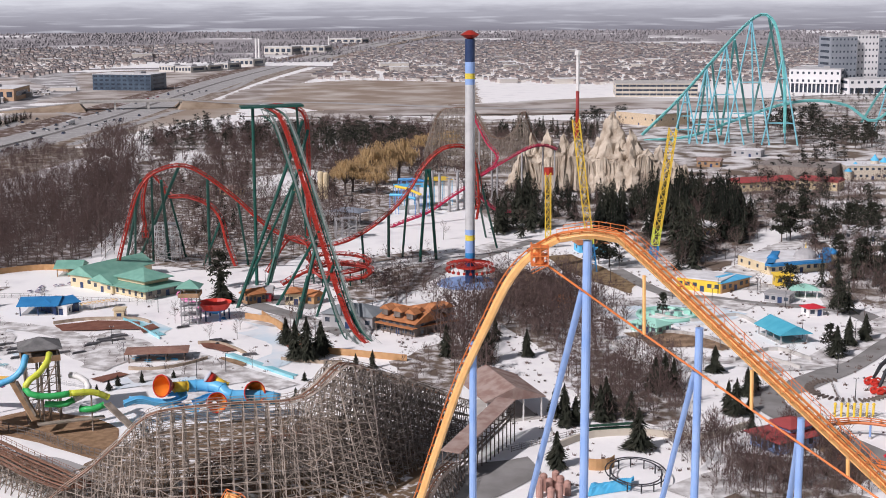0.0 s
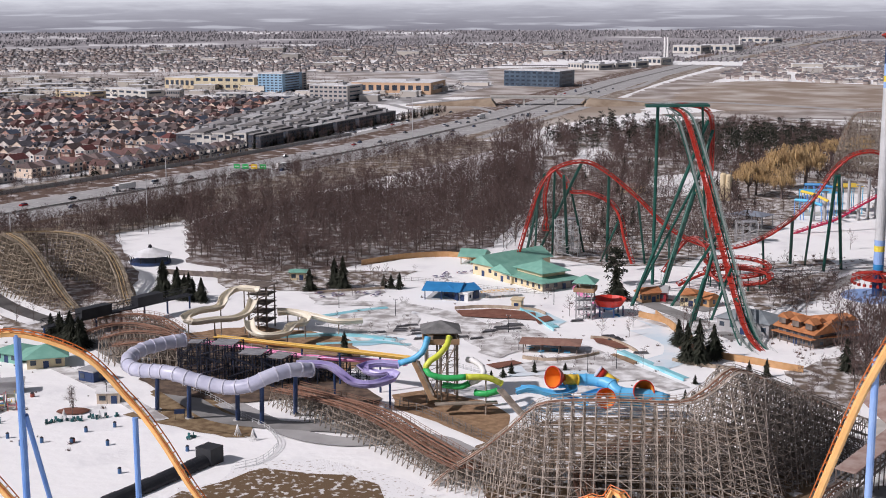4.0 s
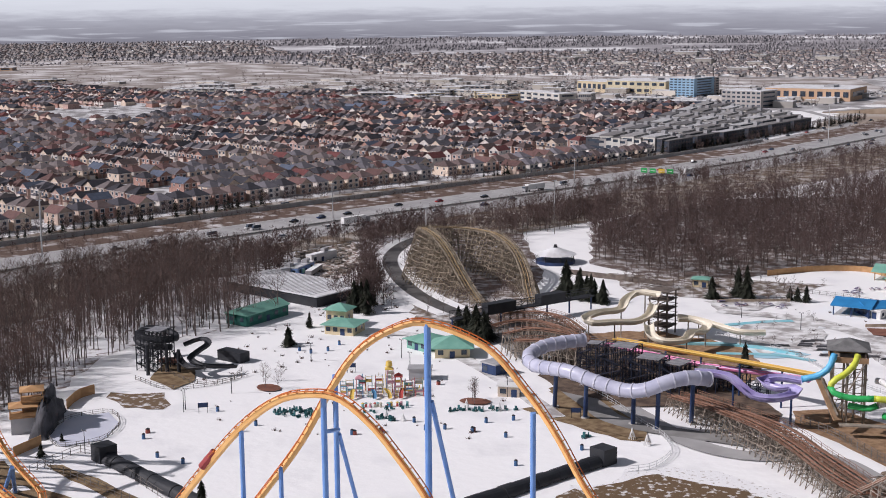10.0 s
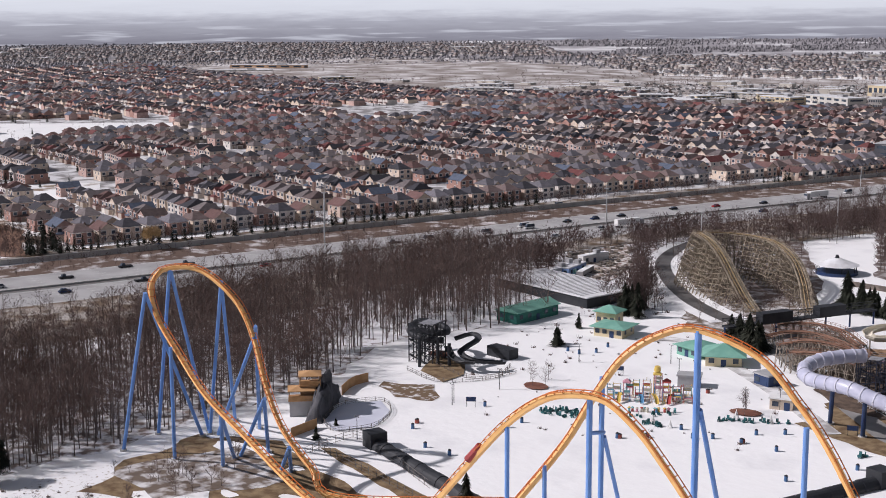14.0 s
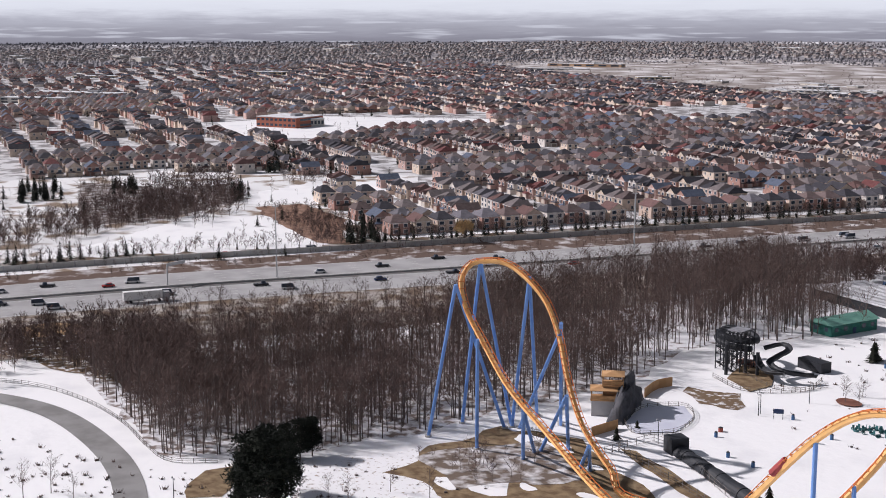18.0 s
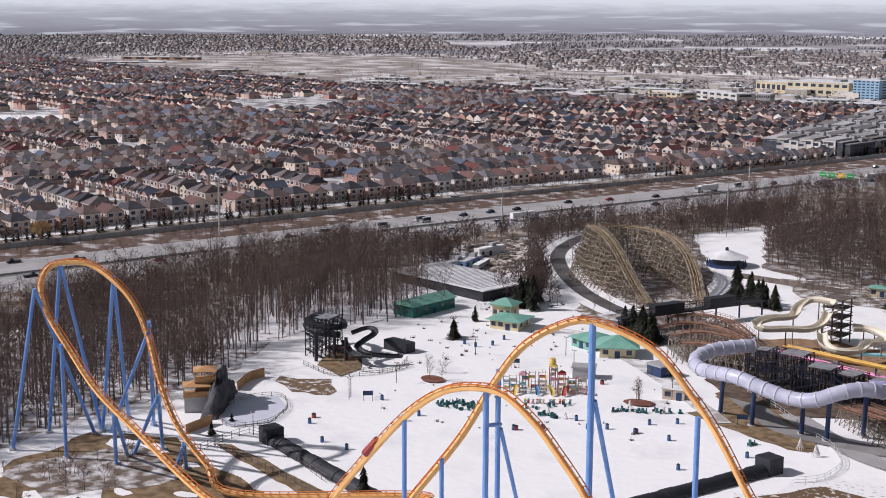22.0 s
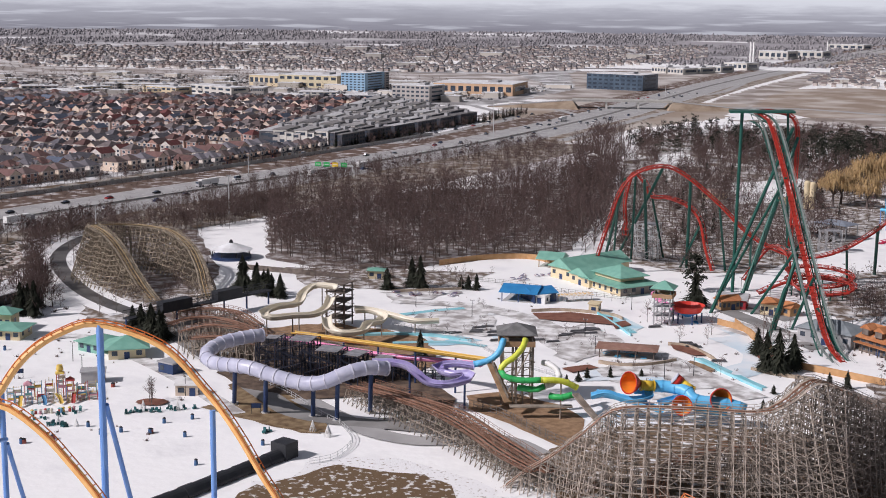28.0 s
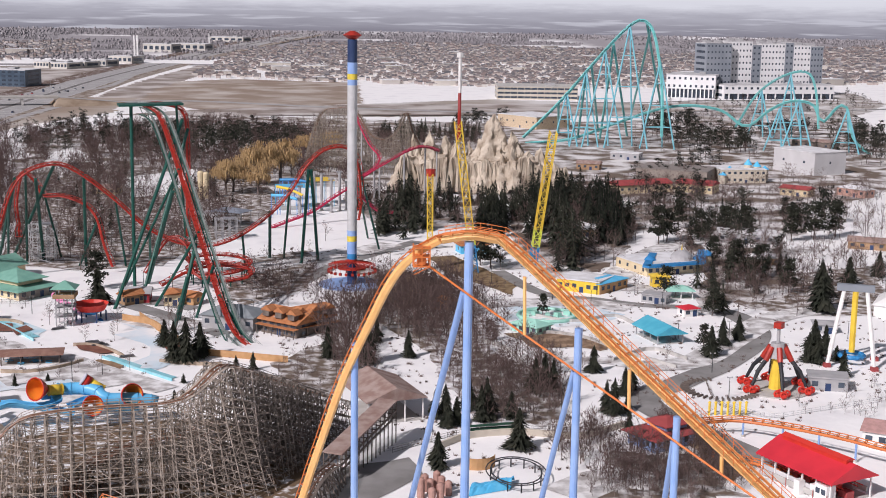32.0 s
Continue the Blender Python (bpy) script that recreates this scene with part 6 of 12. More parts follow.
for z in (3.5, 7.5, 11.5):
    for y in (-3.8, 3.8):
        Geo().beam((-3.8, y, z), (3.8, y, z), 0.18).out("brace", TIMBER, slim)
        Geo().beam((-3.8, y, z - 3.5), (3.8, y, z), 0.14).out("brace", TIMBER, slim)
lime_slide = thing("spiral_water_slide", label="lime and green spiral water slide on the slide tower", category="water slide")
flume(lime_slide, [(-93.9, 308.0, 18.5), (-94.0, 305.9, 16.9), (-95.4, 303.4, 14.9), (-97.4, 301.7, 13.5), (-98.0, 301.5, 11.9)], 0.75, SLIDE_LIME, "tube")
flume(lime_slide, [(-98.0, 301.5, 11.9), (-96.5, 300.9, 10.6), (-92.6, 302.1, 9.8), (-88.2, 303.4, 10.1)], 0.75, SLIDE_GREEN, "tube")
flume(lime_slide, [(-88.2, 303.4, 10.1), (-83.5, 305.8, 9.7), (-80.4, 307.7, 7.9)], 0.75, SLIDE_LIME, "tube", 6, TIMBER, 0.2)
flume(lime_slide, [(-94.1, 303.8, 7.4), (-89.8, 304.0, 7.3), (-87.5, 304.7, 8.3)], 0.75, SLIDE_GREEN, "tube")
flume(lime_slide, [(-87.5, 304.7, 8.3), (-85.4, 306.3, 9.1), (-85.1, 308.5, 10.8), (-87.8, 309.8, 12.4), (-90.4, 311.1, 12.4)], 0.75, WHITE, "tube")
flume(lime_slide, [(-86.5, 306.0, 5.5), (-83.8, 305.7, 5.5), (-81.1, 306.5, 6.3)], 0.8, SLIDE_GREEN, "tube")
ramp = thing("tower_ramp", label="long timber stair ramp up to the slide tower", category="ramp")
Geo().beam((-103.2, 309.2, 11.3), (-96.4, 303.0, 3.6), 2.2, 0.3).out("ramp_deck", WOODWALL, ramp)
for k in (0.0, 0.5):
    Geo().beam((-103.2, 309.2, 12.3), (-96.4, 303.0, 4.7), 0.12, 0.9).out("railing", TIMBER, ramp)
for A, B, n in (((-79.9, 304.7, 7.2), (-72.9, 299.3, 3.0), 1), ((-95.5, 301.2, 3.2), (-81.3, 307.4, 3.1), 1)):
    Geo().beam(A, B, 2.0, 0.3).out("walk_deck", TIMBER, ramp)

family = thing("family_water_slides", label="blue family slides with red and yellow funnels", category="water slide")
flume(family, [(-77.0, 308.5, 6.3), (-73.2, 309.4, 7.3), (-68.5, 310.5, 5.9), (-63.8, 311.5, 6.6), (-63.9, 313.6, 7.5), (-67.3, 314.9, 7.1)], 1.3, SLIDE_BLUE)
flume(family, [(-77.4, 314.6, 5.5), (-71.4, 314.0, 5.3), (-65.1, 311.3, 5.1), (-59.3, 310.4, 4.2)], 1.3, SLIDE_BLUE)
flume(family, [(-63.9, 315.6, 8.1), (-59.1, 316.5, 8.1), (-54.6, 315.3, 7.8), (-52.2, 313.7, 6.3), (-44.8, 314.8, 5.9), (-40.0, 315.5, 4.7)], 1.5, SLIDE_BLUE, "tube")
flume(family, [(-60.0, 310.3, 5.9), (-56.0, 315.1, 6.3), (-51.5, 313.8, 4.7), (-44.7, 314.8, 4.2)], 1.3, SLIDE_BLUE)
flume(family, [(-65.6, 313.2, 8.6), (-62.8, 314.8, 8.4)], 1.3, YELLOW, "tube")
flume(family, [(-58.1, 316.7, 10.3), (-56.4, 317.0, 9.0)], 1.6, SLIDE_RED, "tube")
flume(family, [(-56.4, 317.0, 9.0), (-53.2, 316.6, 7.3)], 1.4, YELLOW, "tube")


def funnel(parent, at, axis, r, material, inner):
    """A wide open bowl on its side."""
    a = Vector(axis).normalized()
    s = a.cross(Vector((0, 0, 1))).normalized()
    u = s.cross(a)
    prof = [(0.0, 1.0), (0.35, 0.95), (0.8, 0.7), (1.2, 0.35), (1.6, 0.25)]
    for scale, m, nm in ((1.0, material, "funnel_shell"), (0.93, inner, "funnel_lining")):
        g, n = Geo(), 20
        vs = [Vector(at) - a * (t * r) + (s * math.cos(6.28319 * j / n) + u * math.sin(6.28319 * j / n)) * (k * r * scale) for t, k in prof for j in range(n)]
        g.add(vs, [(i * n + j, i * n + (j + 1) % n, (i + 1) * n + (j + 1) % n, (i + 1) * n + j) for i in range(len(prof) - 1) for j in range(n)])
        g.out(nm, m, parent, smooth=True)
    Geo().tube([Vector(at) + (s * math.cos(6.28319 * j / 20) + u * math.sin(6.28319 * j / 20)) * r for j in range(20)], 0.14, 5, ring=True).out("funnel_rim", material, parent)


FLAME = mat("orange_fibreglass", (0.75, 0.25, 0.03), (0.7, 0.2, 0.03), 0.3, 0.35)
funnel(family, (-68.1, 310.6, 9.7), (-0.5, -0.8, 0.2), 2.7, SLIDE_RED, FLAME)
funnel(family, (-45.9, 312.7, 7.4), (0.5, -0.8, 0.2), 2.7, SLIDE_RED, FLAME)
funnel(family, (-54.6, 309.2, 5.9), (0.3, -0.9, 0.3), 2.4, SLIDE_RED, FLAME)
bowl = thing("bowl_water_slide", label="red and blue bowl water slide on a steel frame", category="water slide")
bc = Vector((-74.0, 421.6, 3.4))
for z0, z1, r0, r1, m in ((0, 2.2, 4.2, 5.6, SLIDE_RED), (-1.6, 0, 1.2, 4.2, BLUE_ROOF)):
    g = Geo()
    n = 24
    g.add([(bc.x + r * math.cos(6.28319 * j / n), bc.y + r * math.sin(6.28319 * j / n), bc.z + z) for z, r in ((z0, r0), (z1, r1), (z1, r1 - 0.2), (z0, max(r0 - 0.2, 0.1))) for j in range(n)], [(i * n + j, i * n + (j + 1) % n, (i + 1) % 4 * n + (j + 1) % n, (i + 1) % 4 * n + j) for i in range(4) for j in range(n)])
    g.out("bowl", m, bowl)
for j in range(6):
    Geo().cyl(bc.x + 4.6 * math.cos(j * 1.047), bc.y + 4.6 * math.sin(j * 1.047), -0.2, bc.z, 0.25, n=8).out("post", NAVY, bowl)
flume(bowl, [(-87.3, 431.3, 6.2), (-84.2, 427.8, 4.8), (-80.2, 424.5, 3.8), (-77.6, 422.9, 2.8)], 0.9, PINK, "tube")
flume(bowl, [(-71.4, 422.0, -0.4), (-69.2, 418.3, -1.2), (-66.4, 414.7, -1.3)], 0.9, BLUE_ROOF, "tube")
stair_tower("slide_tower", (-80.8, 416.0), 5, 9, "grey steel stair tower beside the bowl slide", GREY, 3, GREEN_ROOF)


def scaffold(at, nx, ny, h, rz, label, steel, deck_mat, pitch=2.6):
    """Open steel frame: posts, ledgers, braces, one grating deck with railings, a stair."""
    t = thing("slide_platform", at, rz, label, "slide platform", "steel slide platforms")
    x0, y0 = -(nx - 1) * pitch / 2, -(ny - 1) * pitch / 2
    brace = Geo()
    n = max(2, int(h / 2.3))
    for i in range(nx):
        for j in range(ny):
            x, y = x0 + i * pitch, y0 + j * pitch
            Geo().beam((x, y, -0.2), (x, y, h), 0.24).out("post", steel, t)
            for k in range(1, n + 1):
                z, zl = h * k / n, h * (k - 1) / n
                if i < nx - 1:
                    brace.beam((x, y, z - 0.1), (x + pitch, y, z - 0.1), 0.14)
                    if (i + j + k) % 2:
                        brace.beam((x, y, zl), (x + pitch, y, z), 0.1)
                if j < ny - 1:
                    brace.beam((x, y, z - 0.1), (x, y + pitch, z - 0.1), 0.14)
                    if (i + j + k) % 3 == 0:
                        brace.beam((x, y + pitch, zl), (x, y, z), 0.1)
    brace.out("bracing", steel, t)
    w, d = (nx - 1) * pitch, (ny - 1) * pitch
    Geo().box((w * 0.15, 0, h + 0.06), (w * 0.6, d * 0.8, 0.1)).out("deck", deck_mat, t)
    for sgn in (-1, 1):
        for z in (0.55, 1.1):
            Geo().beam((-w * 0.15, sgn * d * 0.4, h + z), (w * 0.45, sgn * d * 0.4, h + z), 0.07).out("railing", deck_mat, t)
    for k in range(n):
        a, b = (-1, 1) if k % 2 else (1, -1)
        Geo().beam((a * w * 0.4, -d / 2 - 0.6, h * k / n), (b * w * 0.4, -d / 2 - 0.6, h * (k + 1) / n), 0.9, 0.1).out("stair", steel, t)
    return t


GRATE = mat("grey_grating", (0.2, 0.205, 0.22), (0.3, 0.3, 0.32), 0.6, 0.6)
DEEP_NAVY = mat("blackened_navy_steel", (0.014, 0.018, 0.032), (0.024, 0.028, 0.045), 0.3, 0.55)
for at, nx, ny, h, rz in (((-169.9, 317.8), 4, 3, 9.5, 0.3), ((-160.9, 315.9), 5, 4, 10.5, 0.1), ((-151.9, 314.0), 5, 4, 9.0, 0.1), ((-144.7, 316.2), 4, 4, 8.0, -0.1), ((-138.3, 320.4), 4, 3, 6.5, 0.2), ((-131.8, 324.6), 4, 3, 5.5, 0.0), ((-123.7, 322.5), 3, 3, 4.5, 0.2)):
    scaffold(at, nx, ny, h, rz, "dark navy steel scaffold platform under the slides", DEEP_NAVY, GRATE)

black_slide = thing("black_water_slide", label="black tube water slides round a black steel tower", category="water slide")
flume(black_slide, [(-285.5, 258.3, 8.0), (-278.0, 259.0, 7.9), (-277.8, 265.1, 7.5), (-284.2, 267.1, 8.4), (-289.7, 264.1, 8.6), (-286.9, 258.2, 6.9), (-279.7, 257.2, 6.2), (-274.4, 260.0, 6.1)], 0.95, BLACK, "tube")
flume(black_slide, [(-277.1, 267.3, 5.2), (-274.3, 271.6, 6.5), (-268.7, 268.7, 6.3), (-266.4, 262.5, 5.8), (-265.2, 258.0, 4.7), (-260.2, 257.4, 3.8), (-256.2, 261.4, 3.1), (-254.7, 265.6, 2.5)], 0.95, BLACK, "open")
flume(black_slide, [(-273.8, 260.6, 5.2), (-268.4, 257.6, 3.4), (-262.4, 255.1, 3.2), (-258.2, 256.6, 3.7)], 0.95, BLACK, "open")
scaffold((-278.4, 257.3), 4, 4, 11.5, 0.3, "black steel slide tower above the snow", BLACK, GRATE)
Geo().box((*(-265.6, 275.7), 1.5), (9, 4, 3)).out("plunge_house", BLACK, black_slide)
for q in ((-274.5, 250.6, 8.7), (-272.4, 255.9, 8.0), (-269.0, 257.2, 6.7)):
    Geo().cyl(q[0], q[1], -0.2, q[2], 0.5, n=10).out("column", BLACK, black_slide)

for i, poly in enumerate(([(-159.6, 394.1), (-151.5, 409.4), (-142.0, 416.7), (-132.1, 410.8), (-139.7, 398.4), (-150.1, 384.7)], [(-157.5, 361.4), (-142.7, 375.3), (-127.1, 372.7), (-134.1, 362.0), (-153.0, 355.0)], [(-127.7, 379.9), (-123.8, 384.8), (-117.6, 382.9), (-123.8, 373.6)], [(-90.3, 347.2), (-81.8, 359.1), (-72.3, 360.6), (-73.7, 352.1), (-86.3, 344.2)], [(-63.9, 402.0), (-56.1, 409.2), (-45.6, 394.6), (-42.7, 368.4), (-47.7, 356.6), (-54.0, 368.6), (-49.1, 381.2), (-53.7, 391.3)], [(-99.6, 412.0), (-99.9, 424.8), (-85.7, 408.0), (-86.6, 399.8)], [(71.4, 423.4), (88.3, 433.0), (100.3, 426.0), (87.7, 411.1), (72.5, 407.7)], [(52.6, 439.3), (77.6, 452.0), (97.2, 434.1), (74.9, 414.4), (54.6, 411.0)])):
    patch("water_pool_%d" % (i + 1), poly, POOL if i in (1, 5) else POOL_SNOW, "drained pale blue pool with drifted snow", 0.8, 0.08)
pond_ice = patch("water_splash_pool", [(-251.0, 197.0), (-262.4, 213.2), (-255.2, 218.3), (-244.1, 210.6), (-241.0, 205.9)], mat("ice", (0.6, 0.66, 0.74), (0.68, 0.73, 0.79), 0.1, 0.35), "frozen splash pool", 0.2, 0.1)


# ---- covered snow tubes ----
def black_sleeve(A, B, label):
    t = thing("snow_lane_cover", label=label, category="cover")
    A, B = Vector((*A, 0)), Vector((*B, 0))
    n = max(6, int((B - A).length / 3))
    d = (B - A).normalized()
    s = Vector((d.y, -d.x, 0))
    for i in range(n):
        p, q = A + (B - A) * (i / n), A + (B - A) * ((i + 0.98) / n)
        g = Geo()
        k = 10
        r = 2.0 + 0.08 * math.sin(i * 2.3)
        vs = [e + s * (r * math.cos(math.pi * j / k)) + Vector((0, 0, 0.3 + r * math.sin(math.pi * j / k))) for e in (p, q) for j in range(k + 1)]
        g.add(vs, [(j, j + 1, k + 2 + j, k + 1 + j) for j in range(k)] + [tuple(range(k + 1)), tuple(range(k + 1, 2 * k + 2))[::-1]])
        g.out("cover_segment", BLACK, t)
    Geo().box((A.x, A.y, 1.9), (4.2, 4.4, 3.8), math.atan2(d.y, d.x)).out("end_box", BLACK, t)
    return t


black_sleeve((-229.0, 194.7), (-176.9, 182.4), "long black fabric-covered snow lane")
black_sleeve((-133.3, 254.8), (-145.0, 209.3), "long black fabric-covered snow lane")


# ---- the far side of the highway ----
sheet("ground_commercial", [(-940.4, 1172.4), (-778.5, 1184.2), (-562.4, 931.5), (-543.3, 1281.8), (-445.4, 1276.2), (-432.0, 1346.5), (-405.4, 1550.9), (-552.6, 2077.9), (-977.3, 1784.3), (-1654.0, 1417.8), (-2008.3, 1413.8), (-1531.0, 1203.0), (-1255.8, 1138.6), (-1134.6, 1135.1), (-974.0, 1247.7)], mat("lots_and_snow", (0.26, 0.25, 0.25), (0.6, 0.6, 0.61), 0.03, 0.9, lo=0.46, hi=0.6), 0.035, "parking lots and thawing commercial land", ragged=5)
sheet("ground_school_field", FIELD, SNOW, 0.12, "snow-covered school field")
sheet("ground_park_field", FIELD_B, SNOW, 0.12, "snow-covered neighbourhood park")
sheet("ground_pond_meadow", POND, mat("reed_and_snow", (0.24, 0.18, 0.13), (0.76, 0.76, 0.76), 0.06, 0.95, lo=0.38, hi=0.5), 0.1, "thawing meadow with reeds and snow")
sheet("water_pond", [(-554.9, 113.9), (-580.9, 166.0), (-628.8, 216.9), (-618.4, 254.6), (-575.0, 258.2), (-531.5, 253.7), (-519.2, 237.0), (-538.3, 177.8)], SNOW, 0.16, "frozen pond under smooth snow", ragged=3)
sheet("ground_snow_park", [(-693.3, 272.2), (-731.2, 334.5), (-696.5, 385.5), (-641.6, 340.9), (-642.7, 293.8), (-658.9, 265.0)], SNOW, 0.16, "snow-covered park lawn", ragged=3)
FAR_WALLS = [mat("render_%d" % i, c, tuple(x * 0.85 for x in c), 0.05, 0.85) for i, c in enumerate(((0.62, 0.52, 0.36), (0.6, 0.58, 0.54), (0.45, 0.42, 0.4), (0.66, 0.45, 0.3), (0.1, 0.11, 0.13)))]
BLUE_GLASS = mat("blue_curtain_glass", (0.05, 0.075, 0.11), (0.09, 0.13, 0.18), 0.1, 0.3)


def block(name, A, B, depth, h, wall, roof, label, floors=3, bays=8, category="building", group="", joined=False, glaze=1.0):
    """A flat-roofed block with windows in each storey; far ones join a storey's windows."""
    A, B = Vector((*A, 0)), Vector((*B, 0))
    d = B - A
    w, rz = d.length, math.atan2(d.y, d.x)
    c = (A + B) / 2 + Vector((-d.y, d.x, 0)).normalized() * (depth / 2)
    b = thing(name, (c.x, c.y, land(c.x, c.y)), rz, label, category, group)
    Geo().box((0, 0, h / 2), (w, depth, h)).out("wall", wall, b)
    Geo().box((0, 0, h + 0.25), (w + 0.6, depth + 0.6, 0.5)).out("roof", roof, b)
    if w > 14:
        Geo().box((w * 0.18, 0, h + 1.6), (w * 0.12, depth * 0.3, 2.4)).out("roof_unit", GREY, b)
    for f in range(floors):
        z = h * (f + 0.55) / floors
        row = Geo()
        for i in range(bays):
            row.box((-w / 2 + w * (i + 0.5) / bays, -depth / 2, z), (w / bays * 0.62 * glaze, 0.25, h / floors * 0.45 * min(1.0, glaze + 0.1)))
            if not joined:
                row.out("window", GLASS, b)
                row = Geo()
        if joined:
            row.out("window_row", GLASS, b)["kind"] = "stuff"
        Geo().box((-w / 2, 0, z), (0.25, depth * 0.7, h / floors * 0.4)).out("window", GLASS, b)
        Geo().box((w / 2, 0, z), (0.25, depth * 0.7, h / floors * 0.4)).out("window", GLASS, b)
    return b


block("hotel", (-666.7, 1426.0), (-635.1, 1424.1), 50, 21, mat("pale_blue_panel", (0.25, 0.42, 0.58), (0.3, 0.47, 0.62), 0.05, 0.6), SNOW_ROOF, "sky-blue and cream hotel block", 7, 6)
block("hotel_wing", (-639.3, 1433.5), (-632.5, 1489.6), 30, 20, FAR_WALLS[2], SNOW_ROOF, "grey hotel wing with pale flat roof", 7, 6)
block("office_block", (-548.0, 1297.4), (-503.7, 1292.7), 35, 17, FAR_WALLS[2], SNOW_ROOF, "grey office block with dark glazing", 4, 8)
block("big_box_store", (-550.9, 1426.6), (-458.0, 1431.9), 70, 13, FAR_WALLS[3], SNOW_ROOF, "long orange-beige store with snowy roof", 1, 10, "store")
block("shopping_mall", (-809.2, 1464.7), (-763.2, 1454.3), 60, 13, FAR_WALLS[0], SNOW_ROOF, "cream shopping mall block", 1, 6, "mall")
block("shopping_mall", (-763.2, 1454.3), (-684.6, 1453.4), 60, 15, mat("pale_yellow_wall", (0.68, 0.6, 0.42)), SNOW_ROOF, "pale yellow shopping mall front", 2, 8, "mall")
block("blue_glass_office", (-421.0, 1616.3), (-347.4, 1600.6), 45, 19, BLUE_GLASS, SNOW_ROOF, "blue glass office with white columns", 4, 10)
for i, (A, B, h, k) in enumerate((((-914.3, 1307.6), (-897.4, 1312.2), 9, 2), ((-827.6, 1264.7), (-780.5, 1250.8), 12, 0), ((-794.3, 1301.7), (-722.0, 1266.9), 13, 1), ((-952.7, 1403.1), (-912.7, 1413.9), 8, 2), ((-701.6, 1272.5), (-688.2, 1276.1), 14, 2), ((-659.9, 1301.6), (-618.7, 1312.9), 8, 1), ((-587.5, 1253.1), (-546.1, 1281.0), 9, 1), ((-1289.6, 1112.2), (-1256.6, 1126.4), 7, 1), ((-1266.7, 1268.0), (-1227.7, 1284.2), 9, 2), ((-1135.0, 1201.2), (-1110.9, 1234.5), 7, 4), ((-919.0, 1207.9), (-872.3, 1208.2), 7, 1), ((-914.1, 1318.2), (-873.1, 1335.6), 8, 0), ((-818.4, 1251.7), (-783.3, 1267.0), 9, 0), ((-1223.4, 1206.8), (-1173.6, 1228.0), 8, 1), ((-1135.5, 1198.1), (-1117.1, 1240.1), 8, 2), ((-1432.0, 1134.5), (-1394.0, 1161.9), 9, 1), ((-1923.7, 1275.3), (-1840.5, 1345.7), 10, 1), ((-1984.5, 1363.9), (-1866.7, 1437.4), 14, 3), ((-2046.8, 534.8), (-2017.0, 591.2), 9, 0), ((-2004.9, 811.3), (-1966.4, 843.5), 12, 0), ((-1565.1, 324.7), (-1512.5, 381.3), 9, 1), ((-1652.2, 383.0), (-1552.6, 454.1), 10, 2), ((-1574.9, 1244.5), (-1551.2, 1289.2), 9, 0), ((-959.8, 1221.5), (-928.6, 1244.7), 9, 2), ((-884.9, 1228.3), (-870.8, 1263.0), 10, 0), ((-843.0, 1283.8), (-815.3, 1304.4), 12, 0))):
    block("commercial_building", A, B, 22, h * 0.75, FAR_WALLS[k], SNOW_ROOF, ("cream", "white-grey", "grey", "orange-beige", "dark")[k] + " low commercial building with flat roof", 2, 6, "building", "commercial buildings beyond the suburb", True)
for i, (A, B, h) in enumerate((((-435.8, 2068.9), (-410.9, 2056.3), 9), ((-404.8, 2039.2), (-378.9, 2027.6), 9), ((-386.4, 2081.6), (-360.2, 2069.4), 9), ((-366.4, 2125.6), (-336.6, 2113.7), 10), ((-351.5, 2236.5), (-311.9, 2221.6), 12), ((-338.4, 2557.7), (-283.2, 2536.2), 15), ((-292.2, 2615.7), (-226.5, 2594.1), 13), ((-242.7, 2905.9), (-171.4, 2878.9), 10))):
    block("industrial_unit", A, B, 40, h, FAR_WALLS[1], SNOW_ROOF, "white industrial unit with snowy flat roof", 1, 5, "building", "industrial units along the highway")
block("school", (-1123.6, 456.3), (-1084.4, 477.7), 40, 9, mat("school_brick", (0.4, 0.14, 0.09)), SNOW_ROOF, "red brick school with pale flat roof", 2, 9, "school")
block("school_wing", (-1095.4, 482.5), (-1094.3, 509.7), 30, 7, FAR_WALLS[1], SNOW_ROOF, "pale school wing with flat roof", 1, 8, "school")
stack = thing("silo_tower", (-315.6, 2302.5), 0, "tall pale concrete twin tower", "tower")
for x in (-5, 5):
    Geo().cyl(x * 0.5, 0, 0, 44, 1.7, 1.5, 10).out("tower_shaft", WHITE, stack)
chim = thing("chimney", (-220.9, 2626.7), 0, "tall slim white chimney", "chimney")
Geo().cyl(0, 0, 0, 40, 1.8, 1.3, 10).out("shaft", WHITE, chim)
Geo().cyl(0, 0, 40, 42, 2.0, 2.0, 10).out("cap", GREY, chim)

